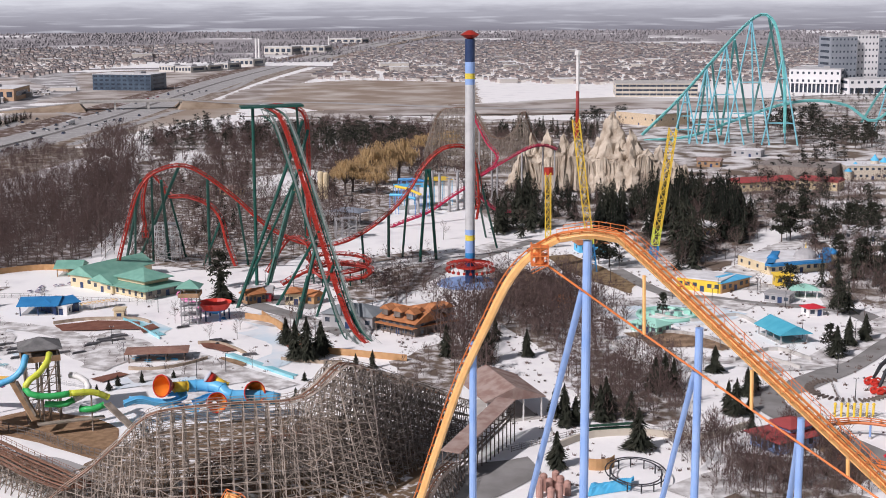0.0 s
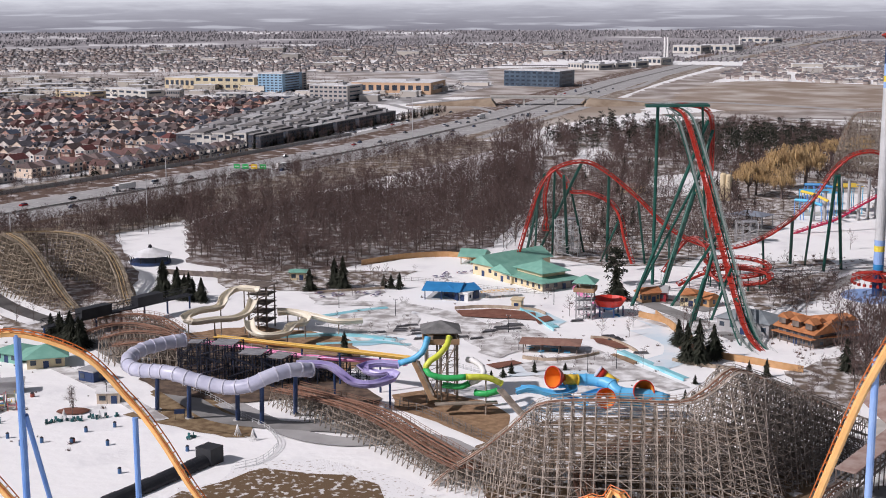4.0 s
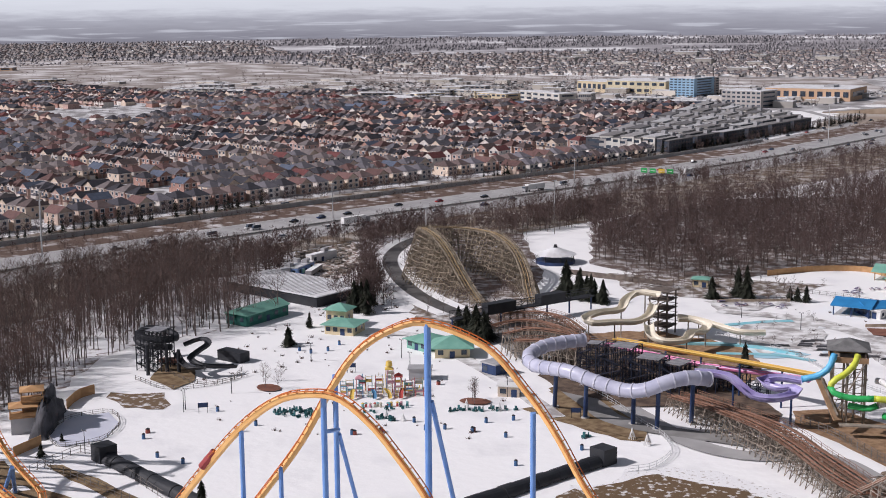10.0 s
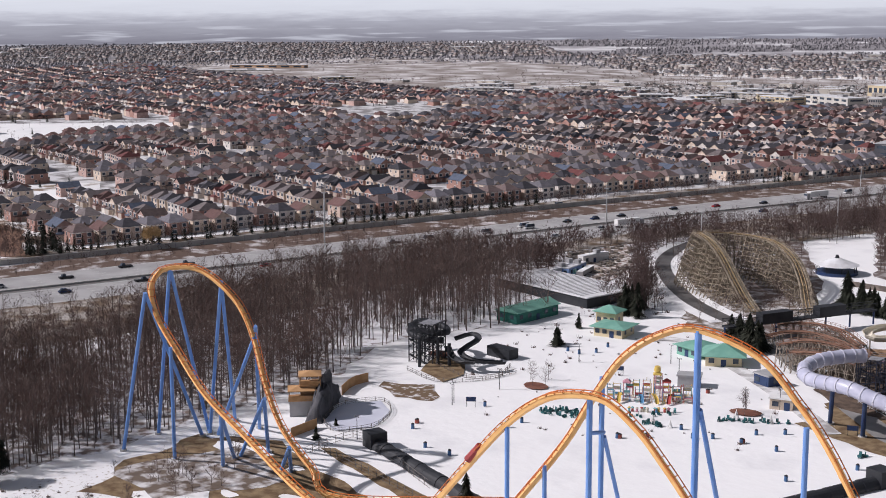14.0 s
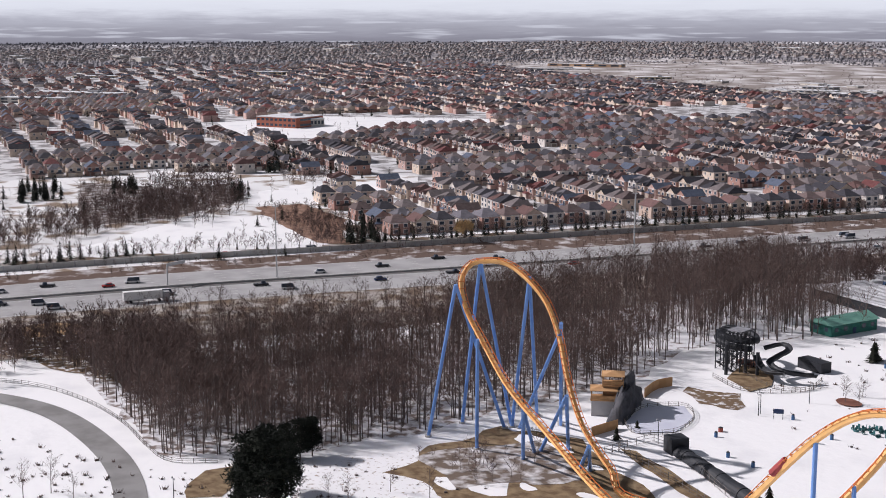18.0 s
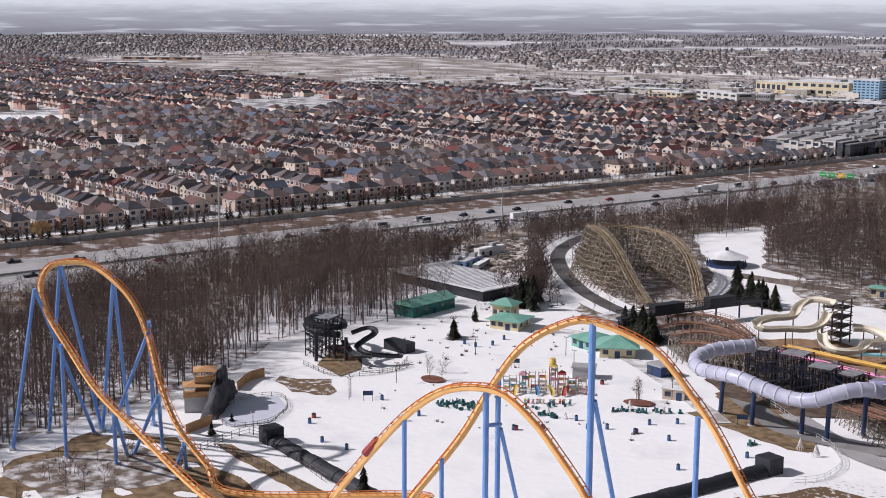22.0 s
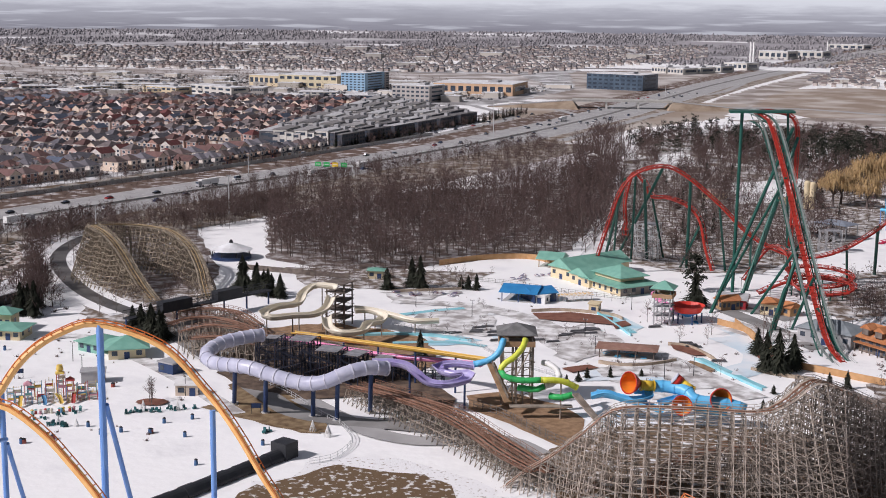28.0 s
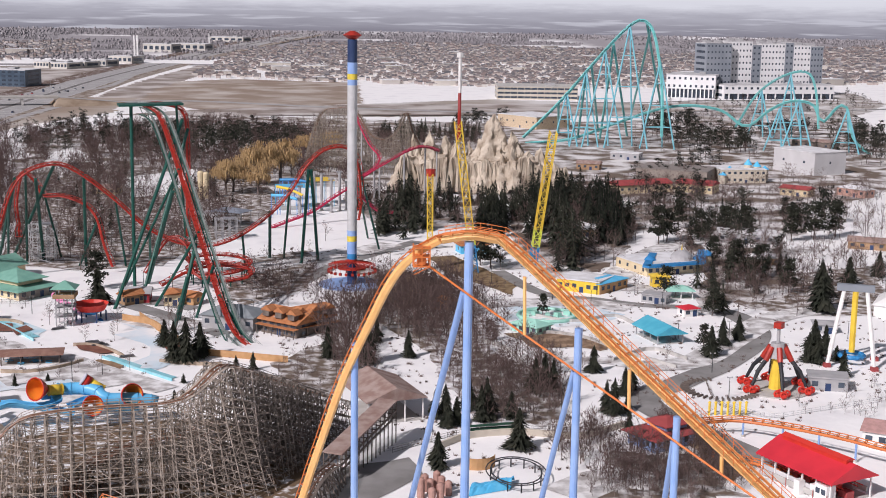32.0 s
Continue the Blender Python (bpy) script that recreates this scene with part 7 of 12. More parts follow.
# hospital and parking deck
HOSPITAL_ROOF = mat("grey_hospital_roof", (0.42, 0.42, 0.43), (0.55, 0.55, 0.56), 0.1, 0.8)
PANEL = mat("white_panel", (0.72, 0.72, 0.73), (0.64, 0.64, 0.65), 0.05, 0.6)
SLATE = mat("slate_panel", (0.2, 0.225, 0.26), (0.26, 0.285, 0.32), 0.05, 0.5)
for A, B, dp, h, m, f, b, lb in (((394.0, 1524.8), (445.9, 1502.9), 60, 26, PANEL, 3, 9, "white hospital podium wing"), ((453.3, 1494.6), (589.5, 1511.3), 30, 16, PANEL, 2, 18, "long white hospital base"), ((442.0, 1531.0), (472.9, 1534.9), 35, 62, SLATE, 9, 7, "slate-grey hospital tower block"), ((476.0, 1545.1), (501.7, 1548.5), 38, 64, PANEL, 9, 6, "white hospital tower block"), ((501.7, 1548.5), (513.2, 1550.0), 30, 60, SLATE, 9, 2, "slate-grey hospital stair tower"), ((513.2, 1550.0), (543.4, 1553.9), 36, 62, PANEL, 9, 7, "white hospital tower block"), ((543.4, 1553.9), (554.3, 1555.3), 36, 63, SLATE, 9, 2, "slate-grey hospital stair tower"), ((554.3, 1555.3), (576.1, 1558.1), 36, 60, PANEL, 9, 5, "white hospital tower block"), ((576.1, 1558.1), (592.2, 1560.2), 36, 59, SLATE, 9, 4, "slate-grey hospital tower block")):
    wing = block("hospital_block", A, B, dp, h, m, HOSPITAL_ROOF, lb, f, b, "hospital", "blocks of the hospital", True, 0.62)
    if f < 4:
        w = (Vector(B) - Vector(A)).length
        Geo().box((0, -dp / 2 - 0.4, h * 0.2), (w * 0.98, 0.8, h * 0.38)).out("ground_floor_glazing", GLASS, wing)
        Geo().box((0, -dp / 2 - 1.6, h * 0.43), (w, 3.2, h * 0.06)).out("canopy", PANEL, wing)
        for i in range(12):
            Geo().box((-w / 2 + w * (i + 0.5) / 12, -dp / 2 - 2.2, h * 0.2), (1.3, 1.3, h * 0.4)).out("column", PANEL, wing)
    else:
        w = (Vector(B) - Vector(A)).length
        for x in (-0.25, 0.2):
            Geo().box((w * x, 2, h + 1.8), (w * 0.22, dp * 0.3, 3.0)).out("roof_plant", GREY, wing)
# Wide dark glass rows stand in for the deck's shaded open bands.
park_deck = block("parking_deck", (189.2, 1462.1), (277.3, 1455.1), 60, 14, BEIGE, CONCRETE, "long beige multi-storey parking deck", 3, 12, "parking deck", "", True, 1.5)

# townhouses
t_a, t_b, t_c, t_d = [Vector((*p, 0)) for p in ((-451.6, 849.0), (-401.7, 859.4), (-383.7, 1106.6), (-531.0, 1252.5))]
DARK_ROW = mat("dark_townhouse_brick", (0.07, 0.07, 0.085), (0.12, 0.12, 0.13), 0.05, 0.85)
FLAT_ROOFS = [mat("flat_roof_%d" % k, c, tuple(x * 0.8 for x in c), 0.2, 0.9) for k, c in enumerate(((0.22, 0.21, 0.21), (0.34, 0.33, 0.33), (0.5, 0.5, 0.51), (0.16, 0.155, 0.16)))]
for r in range(11):
    k = r / 10
    p, q = t_b + (t_a - t_b) * k, t_c + (t_d - t_c) * k
    w = DARK_ROW if r in (0, 1, 10) else FAR_WALLS[1 if r % 3 else 2]
    n = 6
    for j in range(n):
        a, b = p + (q - p) * ((j + 0.03) / n), p + (q - p) * ((j + 0.86) / n)
        block("townhouse_row", (a.x, a.y), (b.x, b.y), 10, 9.5 + 1.2 * ((r * 7 + j * 3) % 3 - 1), w, FLAT_ROOFS[(r * 5 + j * 3) % 4], "dark brick townhouse row with flat pale roofs" if w == DARK_ROW else "pale three-storey townhouse row with flat roofs", 3 if r < 2 else 2, 8 if r < 2 else 2, "townhouses", "townhouse rows beside the highway", True)

# overpass and its road
over = thing("overpass", label="concrete highway overpass on piers", category="bridge")
o_a, o_b = Vector((*(-353.1, 1301.7), 7.5)), Vector((*(-257.8, 1328.0), 7.5))
Geo().beam(o_a, o_b, 16, 1.4).out("deck", CONCRETE, over)
od = (o_b - o_a).normalized()
os_ = Vector((-od.y, od.x, 0))
for k in (-1, 1):
    Geo().beam(o_a + os_ * 8 * k + Vector((0, 0, 1.1)), o_b + os_ * 8 * k + Vector((0, 0, 1.1)), 0.4, 1.0).out("parapet", CONCRETE, over)
for t in (0.02, 0.34, 0.66, 0.98):
    c = o_a + (o_b - o_a) * t
    Geo().box((c.x, c.y, 3.4), (2.0, 14, 6.8), math.atan2(od.y, od.x)).out("pier", CONCRETE, over)
strip("road_crossing_west", [(-698.7, 1273.3), (-543.8, 1370.1), (-437.2, 1362.7), (-353.1, 1301.7)], 18, ROAD, 0.2, "crossing arterial road", "road")
strip("road_crossing_east", [(-257.8, 1328.0), (-203.6, 1375.3), (-131.0, 1392.3), (9.5, 1322.2), (170.3, 1270.5), (413.1, 1257.1)], 16, ROAD, 0.2, "crossing arterial road", "road")
for n, p in (("a", [(-271.5, 971.9), (-260.0, 1224.4), (-249.4, 1338.2)]), ("b", [(-320.1, 1509.1), (-259.0, 1605.4), (-263.7, 2005.5), (-238.6, 2392.1)]), ("c", [(-375.1, 899.2), (-369.7, 1058.7), (-372.2, 1159.8), (-453.5, 1281.9)]), ("d", [(-402.0, 1151.5), (-392.6, 1298.7), (-360.2, 1268.6), (-320.9, 1207.5)])):
    strip("road_ramp_" + n, p, 9, ROAD, 0.2, "curved highway ramp", "road")
sheet("ground_interchange", [(-382.3, 1095.1), (-426.9, 1330.7), (-364.5, 1419.1), (-275.4, 1443.4), (-193.7, 1429.4), (-194.3, 1242.7), (-247.5, 1076.8), (-265.8, 951.5)], mat("interchange_turf", (0.3, 0.24, 0.19), (0.45, 0.41, 0.37), 0.01, 0.95), 0.04, "brown turf inside the interchange", ragged=4)

# earth banks at both ends of the overpass, with the road on top
BANK_TURF = mat("brown_embankment", (0.2, 0.145, 0.1), (0.36, 0.29, 0.22), 0.05, 0.95, bump=0.3)
for k, (q, way) in enumerate(((o_a, -od), (o_b, od))):
    end = q + way * 85
    g = Geo()
    g.add([(q + os_ * e).to_tuple() for e in (-9, 9)] + [(end.x + os_.x * e, end.y + os_.y * e, 0.1) for e in (-9, 9)] + [(q.x + os_.x * e - way.x * 6, q.y + os_.y * e - way.y * 6, -0.1) for e in (-30, 30)] + [(end.x + os_.x * e, end.y + os_.y * e, -0.1) for e in (-14, 14)], [(0, 1, 3, 2), (4, 0, 2, 6), (1, 5, 7, 3), (4, 5, 1, 0)])
    tagged(g.out("ground_embankment_%d" % (k + 1), BANK_TURF), "brown grass bank carrying the road to the overpass", "embankment", kind="structure")
    up = Vector((0, 0, 0.25))
    h = Geo().add([q + os_ * -7.5 + up, q + os_ * 7.5 + up, Vector((end.x, end.y, 0.3)) + os_ * 7.5, Vector((end.x, end.y, 0.3)) + os_ * -7.5], [(0, 1, 2, 3)])
    tagged(h.out("road_overpass_ramp_%d" % (k + 1), ROAD), "salt-pale road climbing to the overpass", "road", kind="structure")

# far houses, woods and fields
NORTH_TOWN = [(-184.7, 1845.8), (197.0, 1686.4), (281.2, 1680.2), (475.4, 1666.0), (790.2, 1833.5), (1218.6, 2841.7), (675.9, 2609.9), (263.6, 2892.0), (-26.7, 2843.9), (-175.5, 2574.0)]
WEST_TOWN = [(-1330.0, 1727.1), (-993.8, 1814.5), (-580.9, 1921.9), (-562.7, 2115.8), (-429.2, 2523.8), (-481.2, 2827.3), (-1007.8, 2543.6), (-1582.8, 2226.8), (-2109.0, 1811.2), (-2213.9, 1559.4), (-2506.7, 840.8), (-2606.3, 394.7), (-3005.5, 456.8), (-2697.0, 1901.6), (-2133.0, 2320.6)]
# Farmland colours are lifted towards grey to carry the distance haze.
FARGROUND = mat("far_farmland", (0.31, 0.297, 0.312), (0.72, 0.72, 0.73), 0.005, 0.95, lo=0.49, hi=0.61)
ring, inner = [], []
for i in range(41):
    a = radians(-90 + 3.2 * i)
    ring.append((4850 * math.sin(a), 4850 * math.cos(a)))
    inner.append((2250 * math.sin(a), 2250 * math.cos(a)))


def wooded(deg, r):
    return noise.noise((deg * 0.13, r * 0.0065, 3.0)) > -0.12 - 0.18 * smoothstep((-deg - 40) / 20)


def far_ground():
    """Fields in one material, the floor of the woods in another."""
    rs, n = [2200 + 60 * i for i in range(20)], 200
    vs, fs, ix = [], [], []
    for r in rs:
        for j in range(n + 1):
            a = radians(-95 + 145 * j / n)
            x, y = r * math.sin(a), r * math.cos(a)
            vs.append((x, y, land(x, y) + 0.05 + max(0.0, r - 2200) * 0.0015))
    for i in range(len(rs) - 1):
        for j in range(n):
            a, b = i * (n + 1) + j, (i + 1) * (n + 1) + j
            fs.append((a, a + 1, b + 1, b))
            ix.append(1 if wooded(-95 + 145 * (j + 0.5) / n, rs[i] + 30) else 0)
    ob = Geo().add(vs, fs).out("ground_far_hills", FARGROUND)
    # The wood floor has the haze greyed into its base colour.
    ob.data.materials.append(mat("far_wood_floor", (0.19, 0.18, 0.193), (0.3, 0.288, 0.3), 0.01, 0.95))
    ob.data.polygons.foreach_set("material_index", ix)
    tagged(ob, "far farmland of woods and snowy fields", "ground", kind="structure")


far_ground()


def far_houses(name, poly, n, seed, label):
    rng = random.Random(seed)
    rows = []
    for x, y, z, s, r in fill(poly, n, 0.52, 0.68, seed):
        k = 19.0
        yy = round(y / k) * k + rng.uniform(-3, 3)
        rows.append((x, yy, land(x, yy) + max(0.0, math.hypot(x, yy) - 2200) * 0.003, s, rng.choice((0, math.pi)) + rng.uniform(-0.1, 0.1)))
    return scatter(name, HOUSE_TINY, rows, TOWN_LOOK, label, "houses", own=2)


HOUSE_TINY = []
for k in range(42):
    a, b = Geo(), Geo()
    w, d, h = RNG.uniform(8, 11), RNG.uniform(10, 14), RNG.uniform(5, 6.2)
    a.box((0, 0, h / 2), (w, d, h))
    if k % 3:
        b.hip(w, d, h, 3.2, 0.4, ridge=w * 0.3)
    else:
        b.gable(w, d, h, 3.2, 0.4)
    HOUSE_TINY.append((tris_of(a), tris_of(b)))
# Town walls and roofs are greyed and lightened to imitate distance haze.
TOWN_WALLS = [mat("town_wall_%d" % k, c, tuple(x * 0.85 for x in c), 0.3, 0.9) for k, c in enumerate(((0.52, 0.47, 0.44), (0.42, 0.36, 0.34), (0.6, 0.57, 0.54), (0.46, 0.41, 0.38)))]
TOWN_ROOFS = [mat("town_roof_%d" % k, c, tuple(x * 0.85 for x in c), 0.3, 0.9) for k, c in enumerate(((0.2, 0.193, 0.2), (0.17, 0.147, 0.147), (0.25, 0.23, 0.226), (0.23, 0.185, 0.175), (0.13, 0.13, 0.145)))]
TOWN_LOOK = [m for k in range(42) for m in (TOWN_WALLS[k * 3 % 4], TOWN_ROOFS[k * 2 % 5])]
far_houses("houses_of_the_north_town", NORTH_TOWN, 5200, 12, "distant brick houses on the north side")
far_houses("houses_of_the_west_town", WEST_TOWN, 7000, 13, "distant brick houses on the west side")


def canopy(rng, w, h):
    """A rough low patch of woodland canopy, lumpy and uneven."""
    vs, fs, n = [], [], 4
    for k, (r, z) in enumerate(((1.0, 0.0), (0.7, 0.8))):
        for i in range(n):
            a = 6.28319 * (i + 0.5 * k + rng.uniform(-0.3, 0.3)) / n
            q = r * rng.uniform(0.6, 1.25)
            vs.append((math.cos(a) * q * w, math.sin(a) * q * w, h * z * rng.uniform(0.5, 1.4)))
    vs.append((0, 0, h * rng.uniform(0.7, 1.2)))
    for i in range(n):
        fs.append((i, (i + 1) % n, n + (i + 1) % n, n + i))
        fs.append((n + i, n + (i + 1) % n, 2 * n))
    return (tris_of(Geo().add(vs, fs)),)


CRUDE = [canopy(RNG, 3.0, 4.2) for _ in range(8)]
STREET = [tuple(map(tris_of, bare_tree(RNG, 15.0, 0.42, 7, 6, 0.25, 0.2))) for _ in range(3)]
# Twig colour is paled and greyed to put haze on the far woods.
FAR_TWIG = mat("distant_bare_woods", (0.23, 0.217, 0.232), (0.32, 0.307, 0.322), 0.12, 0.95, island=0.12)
rng = random.Random(77)
far = []
while len(far) < 22000:
    a, r = radians(rng.uniform(-92, 38)), math.sqrt(rng.uniform(2350 ** 2, 3320 ** 2))
    x, y = r * math.sin(a), r * math.cos(a)
    if not wooded(math.degrees(a), r) and (r < 3120 or rng.random() > 0.5):
        continue
    if inside(x, y, NORTH_TOWN) or inside(x, y, WEST_TOWN):
        if rng.random() > (0.25 if r < 2900 else 0.8):
            continue
    s = rng.uniform(0.7, 1.3) * (1 if r < 3300 else max(0.35, 1 - (r - 3300) / 1100))
    far.append((x, y, land(x, y) + (r - 2200) * 0.0015, s, rng.uniform(0, 6.28)))
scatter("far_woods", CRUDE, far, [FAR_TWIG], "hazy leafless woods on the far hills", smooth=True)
gaps = []
for poly, n, sd in ((SUBURB, 1900, 5), (NORTH_TOWN, 250, 6)):
    gaps += fill(poly, n, 0.25, 0.5, sd)
scatter("suburb_street_trees", STREET, gaps, [BARK, TWIG], "small leafless street trees among houses", "trees")


# ---- park trees ----
def tree_kind(name, made, wood_mat, leaf_mat, label, category="tree"):
    w, l = made
    t = thing(name, (0, 0, -80), 0, label, category)
    w.out("trunk", wood_mat, t)
    l.out("crown", leaf_mat, t)
    return t


SPRUCES = [tree_kind("spruce_tree", spruce(RNG, 10.0, sp, ti + 6, 34), BARK, NEEDLE, "dark green spruce tree standing in snow") for sp, ti in ((0.33, 18), (0.28, 20), (0.37, 16), (0.26, 20))]
PINES = [tree_kind("pine_tree", pine(RNG, 10.0, sp), BARK, NEEDLE, "dark spreading pine tree with open crown") for sp in (0.34, 0.42, 0.3)]
BARES = [tree_kind("bare_tree", bare_tree(RNG, 10.0, 0.42, 16, 16, 0.22, 0.05), BARK, TWIG, "leafless park tree with fine brown twigs") for _ in range(4)]
WILLOWS = [tree_kind("willow_tree", willow(RNG, 10.0), BARK, WILLOW, "leafless golden-twigged willow tree") for _ in range(2)]
USED = set()


def plant(kinds, rows, seed=1):
    rng = random.Random(seed)
    for x, y, h in rows:
        k = kinds[rng.randrange(len(kinds))]
        m = Matrix.Translation((x, y, 0)) @ Matrix.Rotation(rng.uniform(0, 6.28), 4, "Z") @ Matrix.Diagonal((h / 10, h / 10, h / 10, 1))
        if k.name in USED:
            copy_thing(k, Matrix.Translation((x, y, 0)) @ Matrix.Rotation(rng.uniform(0, 6.28), 4, "Z")).scale = (h / 10, h / 10, h / 10)
        else:
            USED.add(k.name)
            k.matrix_basis = m


plant(SPRUCES, [(-184.9, 181.4, 8.2), (-278.1, 350.2, 8.5), (-277.0, 353.5, 9.5), (-275.8, 355.8, 7.2), (-280.3, 348.3, 6.1), (-226.5, 340.1, 9.5), (-218.4, 333.0, 11.8), (-214.7, 331.7, 10.4), (-232.7, 344.6, 7.4), (-227.1, 404.7, 10.8), (-221.9, 403.3, 10.1), (-218.2, 403.1, 9.3), (-210.9, 401.4, 8.6), (-215.3, 403.3, 8.1), (-262.7, 296.4, 6.4), (-242.7, 188.0, 3.4), (-247.7, 198.1, 2.2)], 1)
plant(SPRUCES, [(-227.5, 405.0, 13.4), (-220.5, 402.4, 11.7), (-215.9, 401.9, 10.1), (-210.6, 400.7, 8.8), (-227.7, 341.0, 8.7), (-220.6, 336.1, 10.6), (-215.2, 334.2, 9.3), (-182.3, 428.2, 8.3), (-175.6, 435.2, 11.5), (-172.0, 434.3, 12.3), (-158.6, 440.3, 5.2), (-155.9, 440.1, 5.5), (-152.7, 440.0, 6.3), (-136.6, 345.2, 8.5), (-75.6, 443.8, 12.6), (-42.4, 369.6, 12.3), (-38.9, 368.1, 13.5), (-35.6, 375.5, 10.5), (-47.2, 388.1, 8.3), (-24.4, 359.2, 4.9), (-19.8, 360.6, 5.5), (-91.1, 338.0, 2.4), (-88.4, 340.0, 3.0), (-87.0, 343.9, 3.3), (-81.2, 346.9, 3.6), (-73.6, 351.6, 2.4), (-38.2, 332.0, 3.1), (-36.2, 333.7, 2.8), (-34.3, 335.3, 2.6), (-37.6, 348.4, 2.7)], 2)
plant(SPRUCES, [(0.8, 372.6, 9.8), (12.0, 366.3, 14.3), (15.6, 390.8, 7.3), (24.0, 372.3, 8.5), (29.4, 307.4, 8.6), (31.8, 309.1, 7.4), (38.1, 311.7, 9.6), (40.2, 313.5, 8.8), (24.7, 278.9, 8.5), (44.3, 290.3, 10.2), (58.0, 337.5, 10.4), (60.5, 338.5, 8.7), (70.4, 317.6, 8.5), (71.9, 315.3, 9.9), (78.4, 332.0, 8.1), (81.6, 337.1, 7.6), (112.7, 370.8, 9.5), (120.1, 383.5, 9.2), (127.1, 390.2, 8.3), (72.9, 302.9, 5.5)], 3)
plant(SPRUCES, [(139.3, 363.2, 9.2), (141.5, 361.9, 10.2), (143.6, 347.5, 8.3), (167.2, 427.7, 17.5), (193.0, 467.8, 11.6), (212.3, 486.3, 10.3), (148.1, 364.2, 5.0)], 4)
plant(PINES, [(204.9, 563.6, 15.8), (216.7, 567.9, 17.0), (229.4, 575.2, 15.7), (164.2, 563.8, 13.9), (179.2, 578.3, 13.3), (190.5, 584.4, 12.5), (165.0, 484.9, 13.0), (157.1, 491.5, 13.1), (154.0, 509.7, 11.3), (163.3, 598.4, 13.1), (166.1, 456.5, 12.4)], 5)
plant(WILLOWS, [(-51.9, 707.3, 20.4), (-49.0, 718.2, 19.5), (-40.7, 740.8, 23.9), (-33.1, 750.1, 26.7), (-25.1, 759.6, 27.1), (-34.9, 706.8, 18.0), (-14.2, 872.8, 17.8), (-5.0, 892.4, 17.4), (4.4, 892.1, 18.9), (-500.1, 300.3, 11.4)], 6)
plant(BARES, [(-184.3, 280.6, 6.0), (-242.6, 263.1, 5.5), (-239.0, 266.3, 5.5), (-181.9, 276.3, 6.4), (-237.4, 114.6, 6.7), (-242.4, 112.4, 5.7), (-274.6, 62.9, 8.4), (-274.1, 57.0, 8.3), (-274.3, 50.1, 9.5), (-267.2, 65.8, 6.4), (-238.9, 125.3, 5.7), (-231.9, 130.9, 6.8), (0.3, 566.8, 8.2), (-18.8, 458.6, 9.7), (-12.3, 440.5, 9.3), (113.0, 507.2, 13.2), (-63.7, 406.7, 7.7), (-48.7, 327.9, 5.1), (-62.8, 394.9, 5.8), (-12.5, 334.4, 5.7), (-6.7, 339.5, 5.8), (160.4, 509.6, 14.9), (174.2, 509.4, 15.1), (98.3, 365.8, 6.4), (156.7, 421.3, 11.4), (-213.5, 434.2, 8.2), (-205.4, 431.4, 8.1), (-201.5, 437.8, 8.2), (-190.8, 428.7, 6.0), (-164.6, 433.5, 5.9), (-234.8, 371.6, 7.5), (-248.8, 359.2, 8.1), (-251.8, 354.3, 8.1), (-135.4, 442.9, 5.9), (136.5, 421.1, 11.3), (94.5, 510.5, 11.0), (81.2, 379.2, 8.2), (71.4, 354.7, 6.7)], 7)
DARK_NEEDLE = mat("dark_pine_needles", (0.007, 0.01, 0.007), (0.016, 0.02, 0.013), 0.4, 0.9, island=0.4)
BLACK_PINES = [tree_kind("pine_tree", pine(RNG, 10.0, sp, 130, 70, 0.6), BARK, DARK_NEEDLE, "dark dense pine tree at the road bend") for sp in (0.34, 0.28, 0.38)]
plant(BLACK_PINES, [(-245.2, 97.7, 13.4), (-245.3, 94.4, 10.0), (-243.1, 101.4, 13.4), (-267.8, 117.3, 9.4), (-242.8, 95.5, 16.6), (-238.3, 97.3, 18.5), (-270.2, 114.8, 8.0), (-268.6, 120.7, 9.0), (-249.3, 107.1, 10.3)], 8)
NEAR_SPRUCE = [tuple(map(tris_of, spruce(RNG, 10.0, 0.29, 10, 15))) for _ in range(4)]
NEAR_PINE = [tuple(map(tris_of, pine(RNG, 10.0, 0.4, 22, 8))) for _ in range(3)]
SCRUB = [tuple(map(tris_of, bare_tree(RNG, 10.0, 0.5, 11, 11, 0.12, 0.115))) for _ in range(5)]
SCRUB_FAR = [tuple(map(tris_of, bare_tree(RNG, 10.0, 0.55, 10, 16, 0.08, 0.17))) for _ in range(4)]
SCRUB_TINY = [tuple(map(tris_of, bare_tree(RNG, 10.0, 0.55, 7, 9, 0.08, 0.24))) for _ in range(4)]
RAVINE = [(45.1, 361.0), (60.5, 414.7), (54.1, 452.5), (45.9, 492.2), (17.3, 467.3), (15.7, 423.4), (29.6, 386.4), (33.0, 333.7), (39.8, 305.5), (56.7, 309.7), (64.7, 338.4), (62.6, 392.7)]
scatter("ravine_scrub", SCRUB, fill(RAVINE, 420, 0.35, 1.0, 21), [BARK_DARK, TWIG_RED], "leafless scrub and small trees in a snowy ravine", "scrub")
RAVINE_B = [(50.5, 289.0), (61.8, 301.0), (69.7, 288.8), (85.5, 304.9), (91.4, 288.5), (90.8, 260.4), (71.4, 260.6), (55.3, 267.3)]
scatter("hillside_scrub", SCRUB, fill(RAVINE_B, 260, 0.25, 0.8, 22), [BARK_DARK, TWIG_RED], "leafless scrub beside the coaster lift", "scrub")
MID = [(-70.8, 741.8), (-27.2, 764.7), (23.0, 705.0), (30.1, 603.3), (24.1, 738.7), (51.0, 815.6), (53.4, 1078.5), (-105.0, 1111.4), (-236.1, 1044.2), (-181.8, 769.9), (-105.6, 698.4)]
